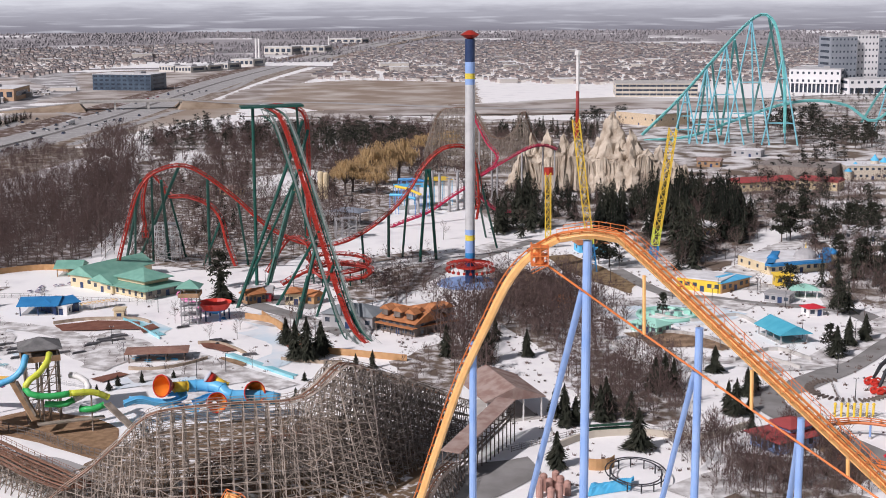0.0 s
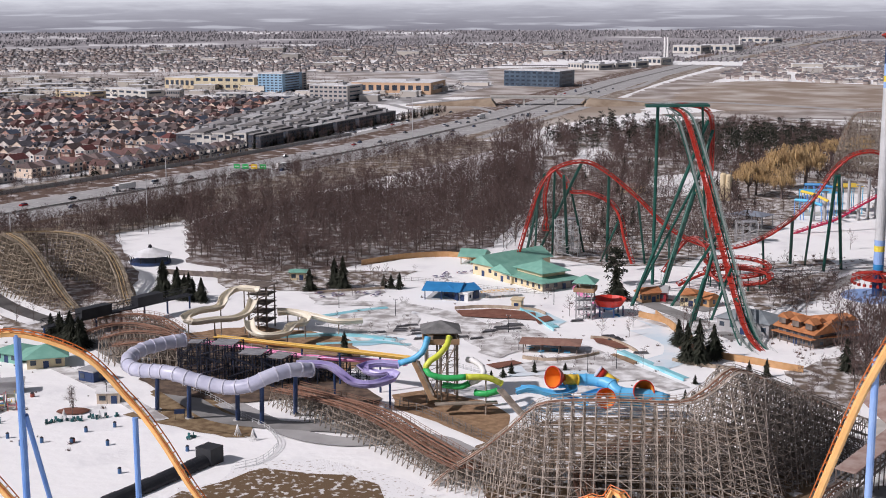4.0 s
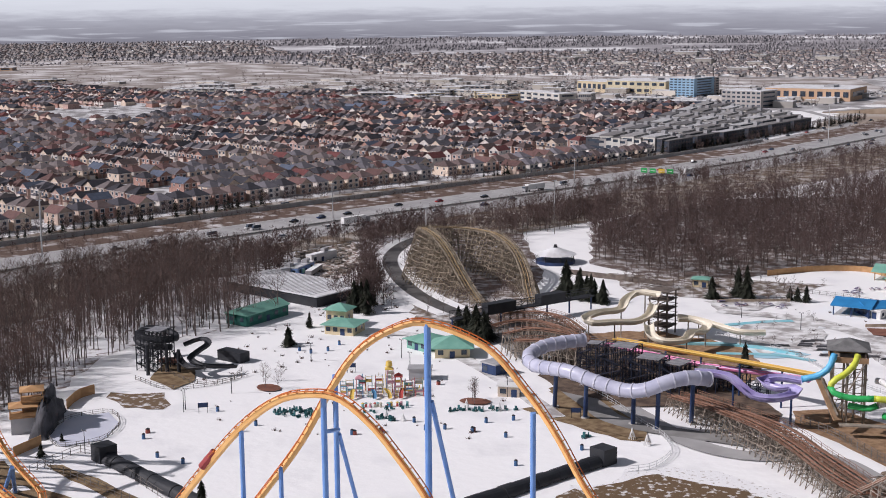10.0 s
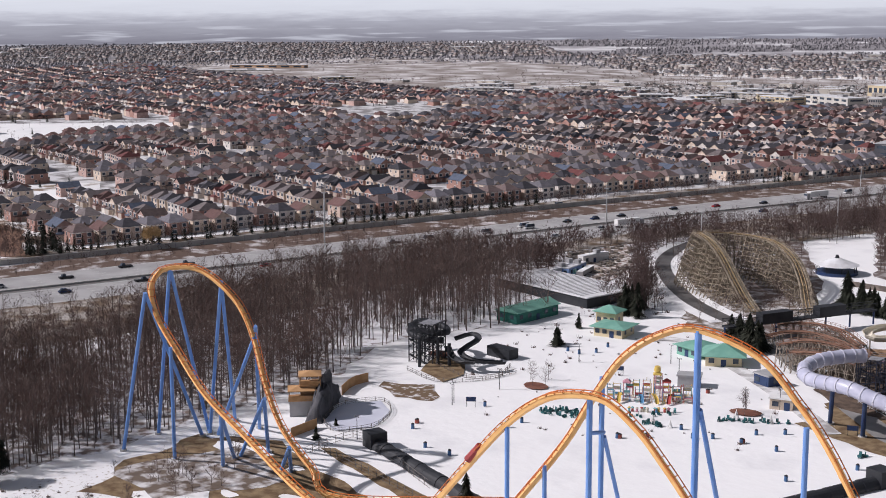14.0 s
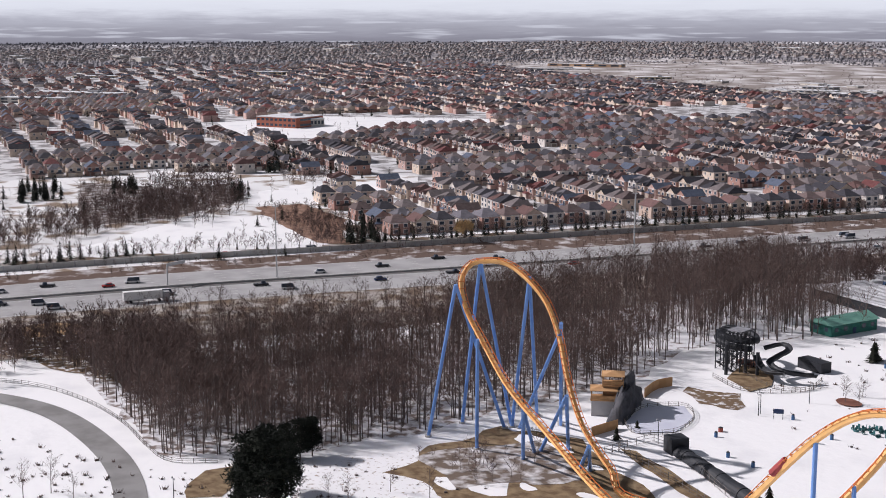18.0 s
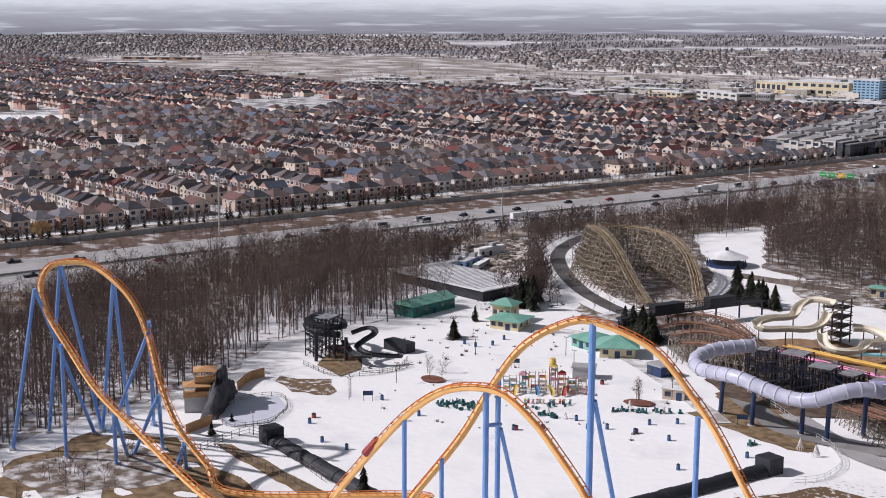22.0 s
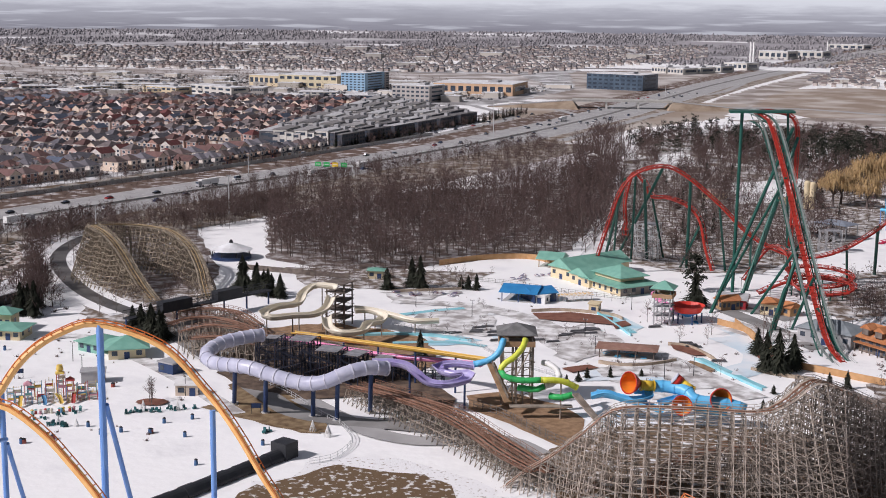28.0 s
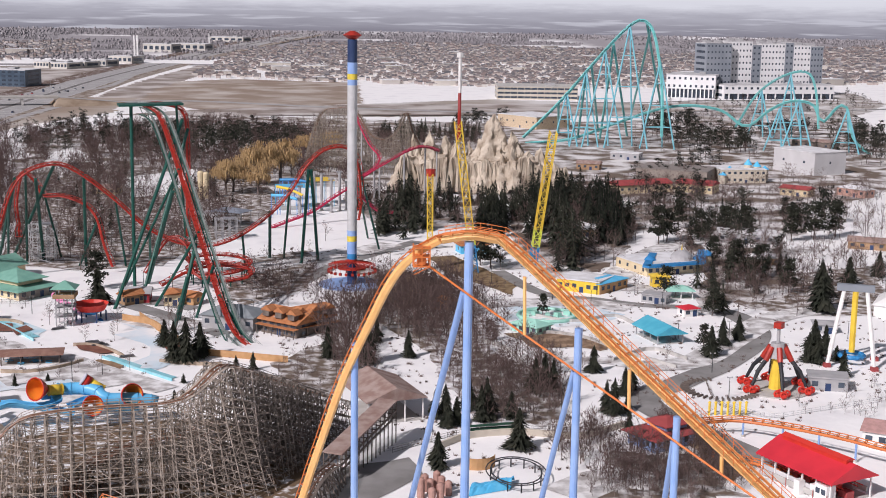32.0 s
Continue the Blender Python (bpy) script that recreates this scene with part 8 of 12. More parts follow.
for i, (poly, n, lo, hi) in enumerate((([(-231.1, 1021.6), (-207.6, 1080.9), (-160.3, 1040.8), (-138.2, 948.1), (-178.8, 869.4), (-213.4, 951.2)], 30, 0.8, 1.3), ([(-142.2, 975.7), (-98.2, 1038.0), (-9.7, 990.5), (-16.5, 896.3), (-64.0, 819.7), (-126.7, 867.4)], 120, 1.0, 1.6), ([(40.6, 1040.9), (67.1, 1077.9), (123.4, 1051.1), (111.6, 985.3), (40.6, 988.4)], 60, 0.9, 1.4), ([(21.2, 573.4), (34.5, 664.2), (50.1, 663.7), (46.3, 595.1), (33.1, 566.0)], 34, 1.2, 1.8), ([(72.0, 618.5), (81.3, 662.8), (102.5, 652.8), (94.6, 601.6), (79.7, 586.6)], 42, 1.1, 1.6), ([(92.0, 601.7), (105.2, 652.7), (110.0, 601.2), (106.7, 531.2), (95.7, 496.5), (86.5, 519.5)], 40, 1.3, 2.1), ([(125.0, 701.9), (148.1, 712.0), (143.4, 600.3), (127.8, 543.4), (119.4, 570.9), (114.2, 617.3)], 30, 1.1, 1.7), ([(156.8, 670.2), (196.4, 699.7), (225.4, 678.1), (199.6, 598.8), (164.8, 584.4), (153.0, 608.0)], 14, 0.8, 1.3), ([(292.3, 1251.1), (305.4, 1080.8), (331.4, 1012.5), (299.0, 911.8), (260.9, 935.7), (246.6, 1052.7)], 30, 1.0, 1.6), ([(419.1, 1088.5), (420.2, 975.0), (362.7, 831.9), (341.3, 862.4)], 20, 1.0, 1.6), ([(292.7, 1067.3), (335.7, 1018.5), (292.2, 884.3), (260.1, 931.8)], 30, 1.0, 1.6), ([(164.8, 584.4), (202.2, 606.7), (177.2, 529.5), (155.0, 523.9)], 22, 0.8, 1.3), ([(129.5, 455.6), (156.5, 506.3), (167.7, 494.9), (148.8, 437.4), (131.1, 421.2)], 16, 0.8, 1.4))):
    scatter("evergreen_grove", NEAR_PINE if i in (0, 1, 7, 8, 9, 10, 11) else NEAR_SPRUCE, fill(poly, n, lo, hi, 40 + i), [BARK, NEEDLE], "dense dark evergreen grove in the park", "trees")
scatter("pondside_evergreens", NEAR_SPRUCE, [(x, y, 0, h / 10, x) for x, y, h in ((-538.0, 113.5, 6.5), (-531.1, 121.0, 6.0), (-534.1, 130.4, 7.0), (-554.7, 148.7, 4.4), (-532.3, 148.7, 7.0), (-553.0, 151.8, 3.9), (-550.8, 158.4, 4.4), (-548.5, 162.6, 3.9), (-545.5, 167.8, 3.9), (-525.3, 166.2, 7.0), (-523.2, 175.1, 5.1), (-538.7, 185.4, 3.9), (-514.3, 190.9, 7.4), (-532.0, 205.7, 3.4), (-529.1, 213.6, 3.4), (-526.8, 217.9, 3.4), (-508.1, 217.7, 5.6), (-520.2, 229.5, 3.4), (-520.4, 234.9, 3.4))], [BARK, NEEDLE], "young spruces in a line by the pond", "trees")
scatter("suburb_evergreens", NEAR_SPRUCE, fill(SUBURB, 420, 0.35, 0.75, 61) + [(x, y, 0, 0.6, x) for x, y in ((-533.3, 265.9), (-528.7, 267.9), (-530.4, 258.8), (-541.0, 268.3), (-600.5, 256.1), (-727.0, 165.7), (-730.0, 160.4), (-730.0, 173.9), (-670.7, 169.3), (-678.2, 179.9), (-735.6, 221.0), (-714.4, 284.0), (-674.1, 306.5))], [BARK, NEEDLE], "small dark evergreens in suburban gardens", "trees")
scatter("pond_scrub", SCRUB_FAR, fill([(-646.6, 131.0), (-634.9, 187.4), (-709.1, 268.3), (-625.3, 242.3), (-613.8, 189.3), (-569.3, 114.7)], 130, 0.4, 0.9, 62) + fill([(-591.7, 264.3), (-580.9, 283.6), (-526.5, 262.5), (-528.4, 244.0)], 40, 0.3, 0.6, 63) + fill([(-397.8, 62.5), (-414.3, 88.8), (-384.9, 85.3), (-358.3, 61.4)], 30, 0.5, 1.0, 64) + fill([(-425.3, 84.3), (-425.0, 116.6), (-404.7, 105.5), (-408.7, 84.1)], 60, 0.1, 0.25, 66), [BARK, TWIG], "leafless brown scrub on thawing ground", "scrub")
scatter("lone_highway_trees", BARE, fill([(-336.1, 450.7), (-325.1, 524.6), (-322.5, 597.8), (-294.1, 580.3), (-293.8, 523.0), (-313.2, 419.7)], 60, 0.4, 0.8, 65) + fill([(-391.2, 316.0), (-380.7, 369.9), (-336.2, 369.2), (-319.5, 314.4), (-289.6, 304.0), (-306.1, 255.5)], 260, 0.6, 1.0, 67), [BARK, TWIG], "leafless trees by the works yard", "trees")


# ---- rock mountain ----
def mountain():
    """Fluted spires on a stepped plateau with steep cliffs."""
    ROCK = mat("painted_rock", (0.36, 0.3, 0.235), (0.54, 0.475, 0.39), 0.16, 0.9, bump=0.5)
    base = Vector((*(87.2, 725.1), 0))
    way = base.normalized()
    side = Vector((way.y, -way.x, 0))
    peaks = ((-38.7, 5, 30, 6.5), (-30, 1, 32, 9), (-21.5, 7, 30.5, 7), (-15, 3, 30, 7), (-8, 9, 27, 6), (5, 5, 42, 14), (15.6, -3, 32, 10.5), (9, -7, 26, 8), (24, -5, 24, 8.5), (31, -1, 24, 9.5), (38.5, 2, 16, 8), (-44, 1, 20, 7), (-3, -8, 19, 6), (-25, -8, 19, 5), (19, 6, 27, 8))
    nx, ny = 200, 90
    vs, fs = [], []
    for j in range(ny + 1):
        for i in range(nx + 1):
            x, y = -54 + 108 * i / nx, -24 + 48 * j / ny
            wob = noise.fractal((x * 0.1, y * 0.1, 5), 1.0, 2.0, 5)
            rough = noise.fractal((x * 0.4, y * 0.4, 1), 1.0, 2.0, 5)
            flute = abs(noise.noise((x * 0.2, y * 0.1, 7.0)))
            e = 1 - (x / 47) ** 4 - (y / 15) ** 4 + 0.3 * wob - 0.25 * flute
            z = (17 + 4 * wob - 6 * smoothstep((x - 24) / 12)) * smoothstep(e * 5.0)
            for px, py, h, r in peaks:
                ang = math.atan2(y - py, x - px)
                d = math.hypot(x - px, (y - py) * 0.8) / (r * (1 + 0.22 * math.sin(ang * 5 + px) + 0.12 * rough))
                z = max(z, h * max(0.0, 1 - d * 0.66) ** 1.25 * (1 + 0.04 * rough))
            if z > 0.5:
                z += rough * 0.8 - 2.0 * flute
            ledge = math.sin(z * 0.9 + wob * 3) * 0.7
            p = base + way * (y + 8 + rough * 1.6 + ledge) + side * (x + noise.noise((x * 0.25, y * 0.25, z * 0.2)) * 2.0)
            vs.append((p.x, p.y, max(z, -0.5)))
    for j in range(ny):
        for i in range(nx):
            a = j * (nx + 1) + i
            fs.append((a, a + 1, a + nx + 2, a + nx + 1))
    return tagged(Geo().add(vs, fs).out("rock_mountain", ROCK), "artificial tan rock mountain with jagged peaks", "mountain")


mountain()


# ---- tower rides ----
def lattice_mast(parent, foot, top, w, materials, bays=16, name="mast_section"):
    a, b = Vector(foot), Vector(top)
    d = (b - a).normalized()
    s = d.cross(Vector((0, 1, 0.2))).normalized()
    u = s.cross(d)
    for k in range(bays):
        g = Geo()
        p, q = a + (b - a) * (k / bays), a + (b - a) * ((k + 1) / bays)
        c = [(s + u) * w / 2, (s - u) * w / 2, (-s - u) * w / 2, (-s + u) * w / 2]
        for i in range(4):
            g.beam(p + c[i], q + c[i], 0.32)
            g.beam(p + c[i], q + c[(i + 1) % 4], 0.22)
            g.beam(p + c[i], p + c[(i + 1) % 4], 0.2)
        g.out(name, materials[min(len(materials) - 1, k * len(materials) // bays)], parent)["kind"] = "stuff"


sling = thing("slingshot_ride", label="slingshot ride with two leaning yellow lattice masts", category="tower ride")
LATTICE = [BLUE_ROOF, SLIDE_LIME, YELLOW, YELLOW, YELLOW, YELLOW, YELLOW]
lattice_mast(sling, (*(57.1, 497.3), 0), (49.4, 494.5, 57.8), 2.6, LATTICE)
lattice_mast(sling, (*(79.3, 499.0), 0), (84.7, 489.7, 54.7), 2.6, LATTICE)
drop = thing("drop_tower", label="yellow lattice drop tower with red cap", category="tower ride")
lattice_mast(drop, (*(44.5, 556.0), 0), (44.1, 554.2, 30.8), 2.2, [YELLOW], 10)
Geo().cyl(*(44.5, 556.0), 29.5, 32.5, 2.0, n=8).out("cap", RED, drop)
star = thing("launch_tower", label="tall slim red and white launch tower", category="tower ride")
sx, sy, sz = (86.4, 855.7, 67.9)
for k in range(6):
    Geo().cyl(sx, sy, sz * k / 6, sz * (k + 1) / 6, 1.1, n=8).out("tower_section", (RED, RED, RED, DULL_RED, WHITE, WHITE)[k], star)
Geo().cyl(sx, sy, sz, sz + 3, 2.2, n=8).out("tower_head", WHITE, star)


def spider_ride():
    c = (120.4, 336.2)
    t = thing("spider_ride", (c[0], c[1], 0), 0, "yellow-centred spider ride with black arms and red cars", "ride")
    Geo().cyl(0, 0, 0, 0.4, 9, n=24).out("platform", CONCRETE, t)
    Geo().cyl(0, 0, 0.4, 9, 1.9, 1.4, 12).out("mast", YELLOW, t)
    Geo().cyl(0, 0, 9, 13, 2.6, 1.8, 12).out("hub", GREY, t)
    Geo().cyl(0, 0, 13, 17, 0.5, 0.5, 8).out("spire", GREY, t)
    Geo().cyl(0, 0, 17, 18.6, 1.5, 1.5, 4).out("crown", RED, t)
    for k in range(6):
        a = k * math.pi / 3 + 0.4
        d = Vector((math.cos(a), math.sin(a), 0))
        arm = Geo().tube([d * 2 + Vector((0, 0, 12)), d * 4 + Vector((0, 0, 8.5))], 0.75, 8).out("arm_sleeve", RED, t)
        Geo().tube([d * 4 + Vector((0, 0, 8.5)), d * 6.4 + Vector((0, 0, 6)), d * 8.2 + Vector((0, 0, 2.2))], [0.6, 0.55, 0.4], 8).out("arm", BLACK, t)
        for j in range(4):
            b = j * math.pi / 2
            o = d * 8.4 + Vector((math.cos(b), math.sin(b), 0)) * 1.3 + Vector((0, 0, 1.3))
            Geo().tube([o + Vector((math.cos(q * 0.785), 0, math.sin(q * 0.785))) * 0.85 for q in range(8)], 0.28, 6, ring=True).out("car", SLIDE_RED, t)
            Geo().box((o.x, o.y, o.z - 0.3), (1.0, 1.0, 0.7)).out("seat", SLIDE_RED, t)


spider_ride()
swing = thing("pendulum_ride", label="giant pendulum ride on four white legs", category="ride")
pt = Vector((151.4, 361.6, 22.4))
side = Vector((pt.y, -pt.x, 0)).normalized()
fwd = Vector((pt.x, pt.y, 0)).normalized()
Geo().beam(pt - side * 5.2, pt + side * 5.2, 2.0, 1.9).out("top_beam", SLATE, swing)
for k in (-1, 1):
    for j in (-1, 1):
        f = Vector((pt.x, pt.y, 0)) + side * (k * 6.5) + fwd * (j * 6)
        Geo().tube([f, pt + side * (k * 3.0)], 0.6, 8).out("leg", WHITE, swing)
        Geo().box((f.x, f.y, 0.6), (1.8, 1.8, 1.2)).out("foot_block", DULL_RED, swing)
Geo().tube([pt, Vector((pt.x, pt.y, 3.5))], 0.9, 8).out("boom", YELLOW, swing)
Geo().tube([Vector((pt.x, pt.y, 2.6)) + (side * math.cos(q * 0.5236) + fwd * math.sin(q * 0.5236)) * 3.4 for q in range(12)], 0.7, 8, ring=True).out("gondola", BLUE_ROOF, swing)


# ---- more woods and thawing ground in the park ----
CLEARINGS = [[(-216.0, 855.0), (-237.6, 967.7), (-221.1, 999.6), (-188.1, 869.7)], [(-116.5, 772.7), (-78.1, 820.2), (-59.4, 718.5), (-99.0, 694.0)], [(-185.6, 902.9), (-166.7, 927.0), (-146.4, 852.4), (-167.2, 829.1)], [(-92.3, 973.6), (-62.9, 1036.4), (-41.4, 944.2), (-76.8, 888.5)]]
for k, poly in enumerate(CLEARINGS):
    sheet("ground_clearing_%d" % (k + 1), poly, SNOW, 0.14, "snowy clearing among leafless trees", ragged=2)
MIDWOOD = [(-124.3, 514.9), (-170.3, 733.3), (-123.7, 821.8), (-71.9, 753.8), (-37.8, 613.2), (-52.8, 547.7), (-62.7, 511.2), (-92.1, 502.8)]
patch("ground_coaster_wood", MIDWOOD, THAW, "brown thawing ground under the dive coaster")
scatter("coaster_wood", SCRUB, fill(MIDWOOD, 430, 0.7, 1.3, 71, CLEARINGS), [BARK_DARK, TWIG_RED], "leafless trees standing under the dive coaster", "trees")
scatter("mid_park_trees", SCRUB_FAR, fill(MID, 560, 0.7, 1.25, 23, CLEARINGS), [BARK_DARK, TWIG_RED], "leafless trees in the middle of the park", "trees")
BACKWOOD = [(-196.1, 824.4), (-221.6, 979.0), (-105.0, 1111.4), (-10.5, 1071.7), (5.8, 817.2), (-45.4, 741.0), (-123.7, 821.8)]
scatter("back_wood", SCRUB_FAR, fill(BACKWOOD, 420, 0.8, 1.35, 72, CLEARINGS), [BARK_DARK, TWIG_RED], "leafless brown woods behind the dive coaster", "trees")
EASTWOOD = [(120.2, 691.5), (267.4, 807.8), (324.5, 748.9), (251.0, 575.1), (149.7, 547.4), (110.0, 601.2)]
scatter("east_park_trees", SCRUB, fill(EASTWOOD, 260, 0.4, 0.95, 73), [BARK, TWIG], "leafless trees between park buildings", "trees")
for i, (poly, n) in enumerate((([(139.7, 476.9), (222.9, 508.8), (187.1, 420.5), (154.8, 421.3), (140.8, 438.7)], 60), ([(-32.5, 522.2), (-5.6, 546.6), (-4.9, 467.8), (-27.6, 440.8), (-36.7, 458.9)], 46), ([(-15.3, 368.0), (2.6, 393.7), (12.1, 367.5), (2.2, 334.2), (-12.7, 339.6)], 34), ([(-233.1, 450.3), (-202.0, 459.5), (-156.6, 473.1), (-163.0, 429.1), (-213.0, 424.1)], 60), ([(-274.3, 377.2), (-246.9, 404.0), (-219.8, 376.1), (-229.3, 342.0), (-250.2, 343.2)], 40), ([(-310.1, 408.2), (-312.4, 434.0), (-233.5, 361.9), (-238.7, 349.7)], 26), ([(52.5, 367.4), (62.7, 333.1), (52.2, 305.1), (43.6, 323.8)], 40), ([(65.1, 287.9), (91.6, 279.0), (77.4, 252.3), (54.4, 259.8)], 150), ([(-257.1, 140.8), (-251.0, 172.1), (-222.9, 167.0), (-233.9, 139.0)], 26))):
    patch("ground_shrubbery_%d" % (i + 1), poly, THAW, "thawing planted bed with scrub", 1.5, 0.07)
    scatter("shrubbery", SCRUB, clear_of_drive(fill(poly, n, 0.2, 0.6, 80 + i)), [BARK_DARK, TWIG_RED], "leafless brown shrubs on thawing ground", "shrubs")


# ---- cars and highway furniture ----
def car_kind(paint, label, length=4.6, h=1.45, van=False, truck=False):
    c = thing("car", (0, 0, -60), 0, label, "car", "traffic on the highway")
    L, W = length, 1.85
    g = Geo()
    for z0, z1, a, b in ((0.3, 0.62, 1.0, 1.0), (0.62, 0.9, 1.0, 0.96)):
        g.prism([(-L / 2 * a, -W / 2), (L / 2 * a, -W / 2), (L / 2 * a, W / 2), (-L / 2 * a, W / 2)], z0, z1, [(-L / 2 * b, -W / 2 * b), (L / 2 * b, -W / 2 * b), (L / 2 * b, W / 2 * b), (-L / 2 * b, W / 2 * b)])
    g.out("body", paint, c)
    f0, f1, t0, t1 = (-0.48, 0.34, -0.47, 0.22) if van else ((0.02, 0.34, 0.05, 0.26) if truck else (-0.42, 0.26, -0.28, 0.12))
    k = [(L * f0, -W * 0.47), (L * f1, -W * 0.47), (L * f1, W * 0.47), (L * f0, W * 0.47)]
    t = [(L * t0, -W * 0.4), (L * t1, -W * 0.4), (L * t1, W * 0.4), (L * t0, W * 0.4)]
    Geo().prism(k, 0.9, h, t).out("cabin", GLASS, c, "dark glazed cabin")
    Geo().prism([(x * 1.0, y) for x, y in t], h, h + 0.06).out("roof", paint, c)
    for x in (-0.31, 0.31):
        for y in (-1, 1):
            Geo().tube([(x * L, y * (W / 2 - 0.2), 0.33), (x * L, y * (W / 2 + 0.02), 0.33)], 0.33, 10).out("wheel", BLACK, c)
    return c


CARS = [car_kind(mat("car_" + n, c, tuple(x * 0.9 for x in c), 1, 0.25), "%s car on the highway" % l, *k) for n, c, l, k in (("black", (0.02, 0.02, 0.022), "glossy black passenger", ()), ("silver", (0.45, 0.46, 0.48), "silver grey passenger", ()), ("white", (0.75, 0.75, 0.75), "plain white passenger", (4.8, 1.7)), ("red", (0.4, 0.03, 0.03), "dark red passenger", ()), ("navy", (0.03, 0.05, 0.12), "navy blue passenger", (4.7, 1.65)), ("grey", (0.15, 0.15, 0.16), "dark grey passenger", (4.8, 1.75)), ("van_white", (0.72, 0.72, 0.72), "white panel van style", (5.6, 2.3, True)), ("pickup", (0.04, 0.04, 0.045), "black pickup style", (5.6, 1.8, False, True)))]


def lorry(tag, m, made=[]):
    if made:
        return copy_thing(made[0], m)
    t = thing("lorry", (0, 0, 0), 0, "white articulated lorry on the highway", "lorry", "traffic on the highway")
    Geo().box((-1.5, 0, 2.6), (13.5, 2.6, 2.9)).out("trailer", WHITE, t)
    Geo().box((6.6, 0, 1.9), (2.4, 2.5, 2.8)).out("cab", GREY, t)
    Geo().box((7.75, 0, 2.5), (0.2, 2.2, 0.9)).out("windscreen", GLASS, t)
    for x in (-7, -5.7, 4.2, 6.8):
        for y in (-1, 1):
            Geo().tube([(x, y * 0.9, 0.5), (x, y * 1.25, 0.5)], 0.5, 10).out("wheel", BLACK, t)
    t.matrix_basis = m
    made.append(t)
    return t


hw = spline([(a, b, 0) for a, b in HWY], 4.0)
rng = random.Random(5)
seen_cars = set()
placed = []
for i in range(112):
    k = int(40 + (rng.random() ** 1.3) * 420)
    lane = rng.choice((-23, -18.5, -14, -9.5, 8, 12.5, 17, 21.5))
    if any(abs(k - a) < 4 and lane == b for a, b in placed):
        continue
    placed.append((k, lane))
    p, q = hw[k], hw[k + 1]
    d = (q - p).normalized()
    c = p + Vector((d.y, -d.x, 0)) * lane
    ang = math.atan2(d.y, d.x) + (0 if lane > 0 else math.pi)
    m = Matrix.Translation((c.x, c.y, 0.23)) @ Matrix.Rotation(ang, 4, "Z")
    if i % 17 == 0:
        lorry(0, m)
        continue
    n = rng.randrange(8)
    if n in seen_cars:
        copy_thing(CARS[n], m)
    else:
        seen_cars.add(n)
        CARS[n].matrix_basis = m
for n in range(8):
    if n not in seen_cars:
        CARS[n].matrix_basis = Matrix.Translation((hw[60 + n * 9].x + 9, hw[60 + n * 9].y, 0.23)) @ Matrix.Rotation(1.5, 4, "Z")
PAINT = mat("lane_paint", (0.7, 0.7, 0.68), (0.55, 0.55, 0.53), 0.3, 0.8)
for o in (-27, -5.5, 4, 27):
    strip("trim_edge_line", HWY, 0.35, PAINT, 0.2, "painted highway edge line", "road marking", offset=o)
strip("trim_shoulder_band", HWY, 5.5, mat("dark_shoulder", (0.13, 0.125, 0.12), (0.2, 0.19, 0.185), 0.1, 0.9), 0.2, "dark wet inner shoulder", "shoulder", offset=-0.5)
g = Geo()
for k in range(30, len(hw) - 2):
    d = (hw[k + 1] - hw[k]).normalized()
    s = Vector((d.y, -d.x, 0))
    for o in (-20.7, -16.2, -11.7, 10.2, 14.7, 19.2):
        if k % 3 == 0:
            p = hw[k] + s * o + Vector((0, 0, land(hw[k].x, hw[k].y) + 0.3))
            g.beam(p, p + d * 3.5, 0.25, 0.02)
tagged(g.out("lane_dashes", PAINT), "white dashed lane markings on the highway", "road marking", kind="stuff")
g = Geo()
for a, b in zip(hw[20:330], hw[21:331]):
    g.beam(a + Vector((-1, 0, 0.5)), b + Vector((-1, 0, 0.5)), 0.4, 0.9)
tagged(g.out("median_barrier_wall", CONCRETE), "low concrete median barrier of the highway", "barrier", kind="structure")


def light_mast(x, y, h, label="tall grey highway light mast", heads=6):
    t = thing("light_mast", (x, y, 0), 0, label, "lamp post", "light masts along the highway")
    Geo().tube([(0, 0, 0), (0, 0, h)], [0.35, 0.16], 8).out("pole", STEEL, t)
    for k in range(heads):
        a = 6.28319 * k / heads
        Geo().box((0.9 * math.cos(a), 0.9 * math.sin(a), h - 0.2), (0.7, 0.4, 0.25), a).out("lamp_head", GREY, t)
    return t


for x, y, h in ((-467.2, 196.5, 27.9), (-449.3, 355.1, 24.3), (-336.8, 473.4, 14.8), (-501.1, 396.5, 19.0), (-416.3, 505.7, 16.7), (-319.6, 556.6, 19.0), (-378.9, 460.2, 22.7), (-367.2, 662.0, 16.0), (-320.9, 957.9, 30.0), (-300.7, 1507.8, 13.0)):
    light_mast(x, y, h)


def gantry(A, h, reach, label):
    t = thing("sign_gantry", (A[0], A[1], 0), math.atan2(A[1] * 0 + 0.15, 1), label, "road sign")
    for k in (0, 1):
        Geo().tube([(k * reach, 0, 0), (k * reach, 0, h)], 0.3, 8).out("post", STEEL, t)
    Geo().beam((0, 0, h), (reach, 0, h), 0.5, 1.0).out("truss", STEEL, t)
    for i, m in enumerate((SLIDE_GREEN, SLIDE_GREEN, YELLOW, SLIDE_GREEN)):
        Geo().box((reach * (0.2 + 0.2 * i), -0.4, h + 0.4), (3.6, 0.15, 2.6)).out("sign_panel", m, t)
        Geo().box((reach * (0.2 + 0.2 * i), -0.49, h + 0.4), (2.4, 0.05, 0.35)).out("sign_bar", WHITE, t)


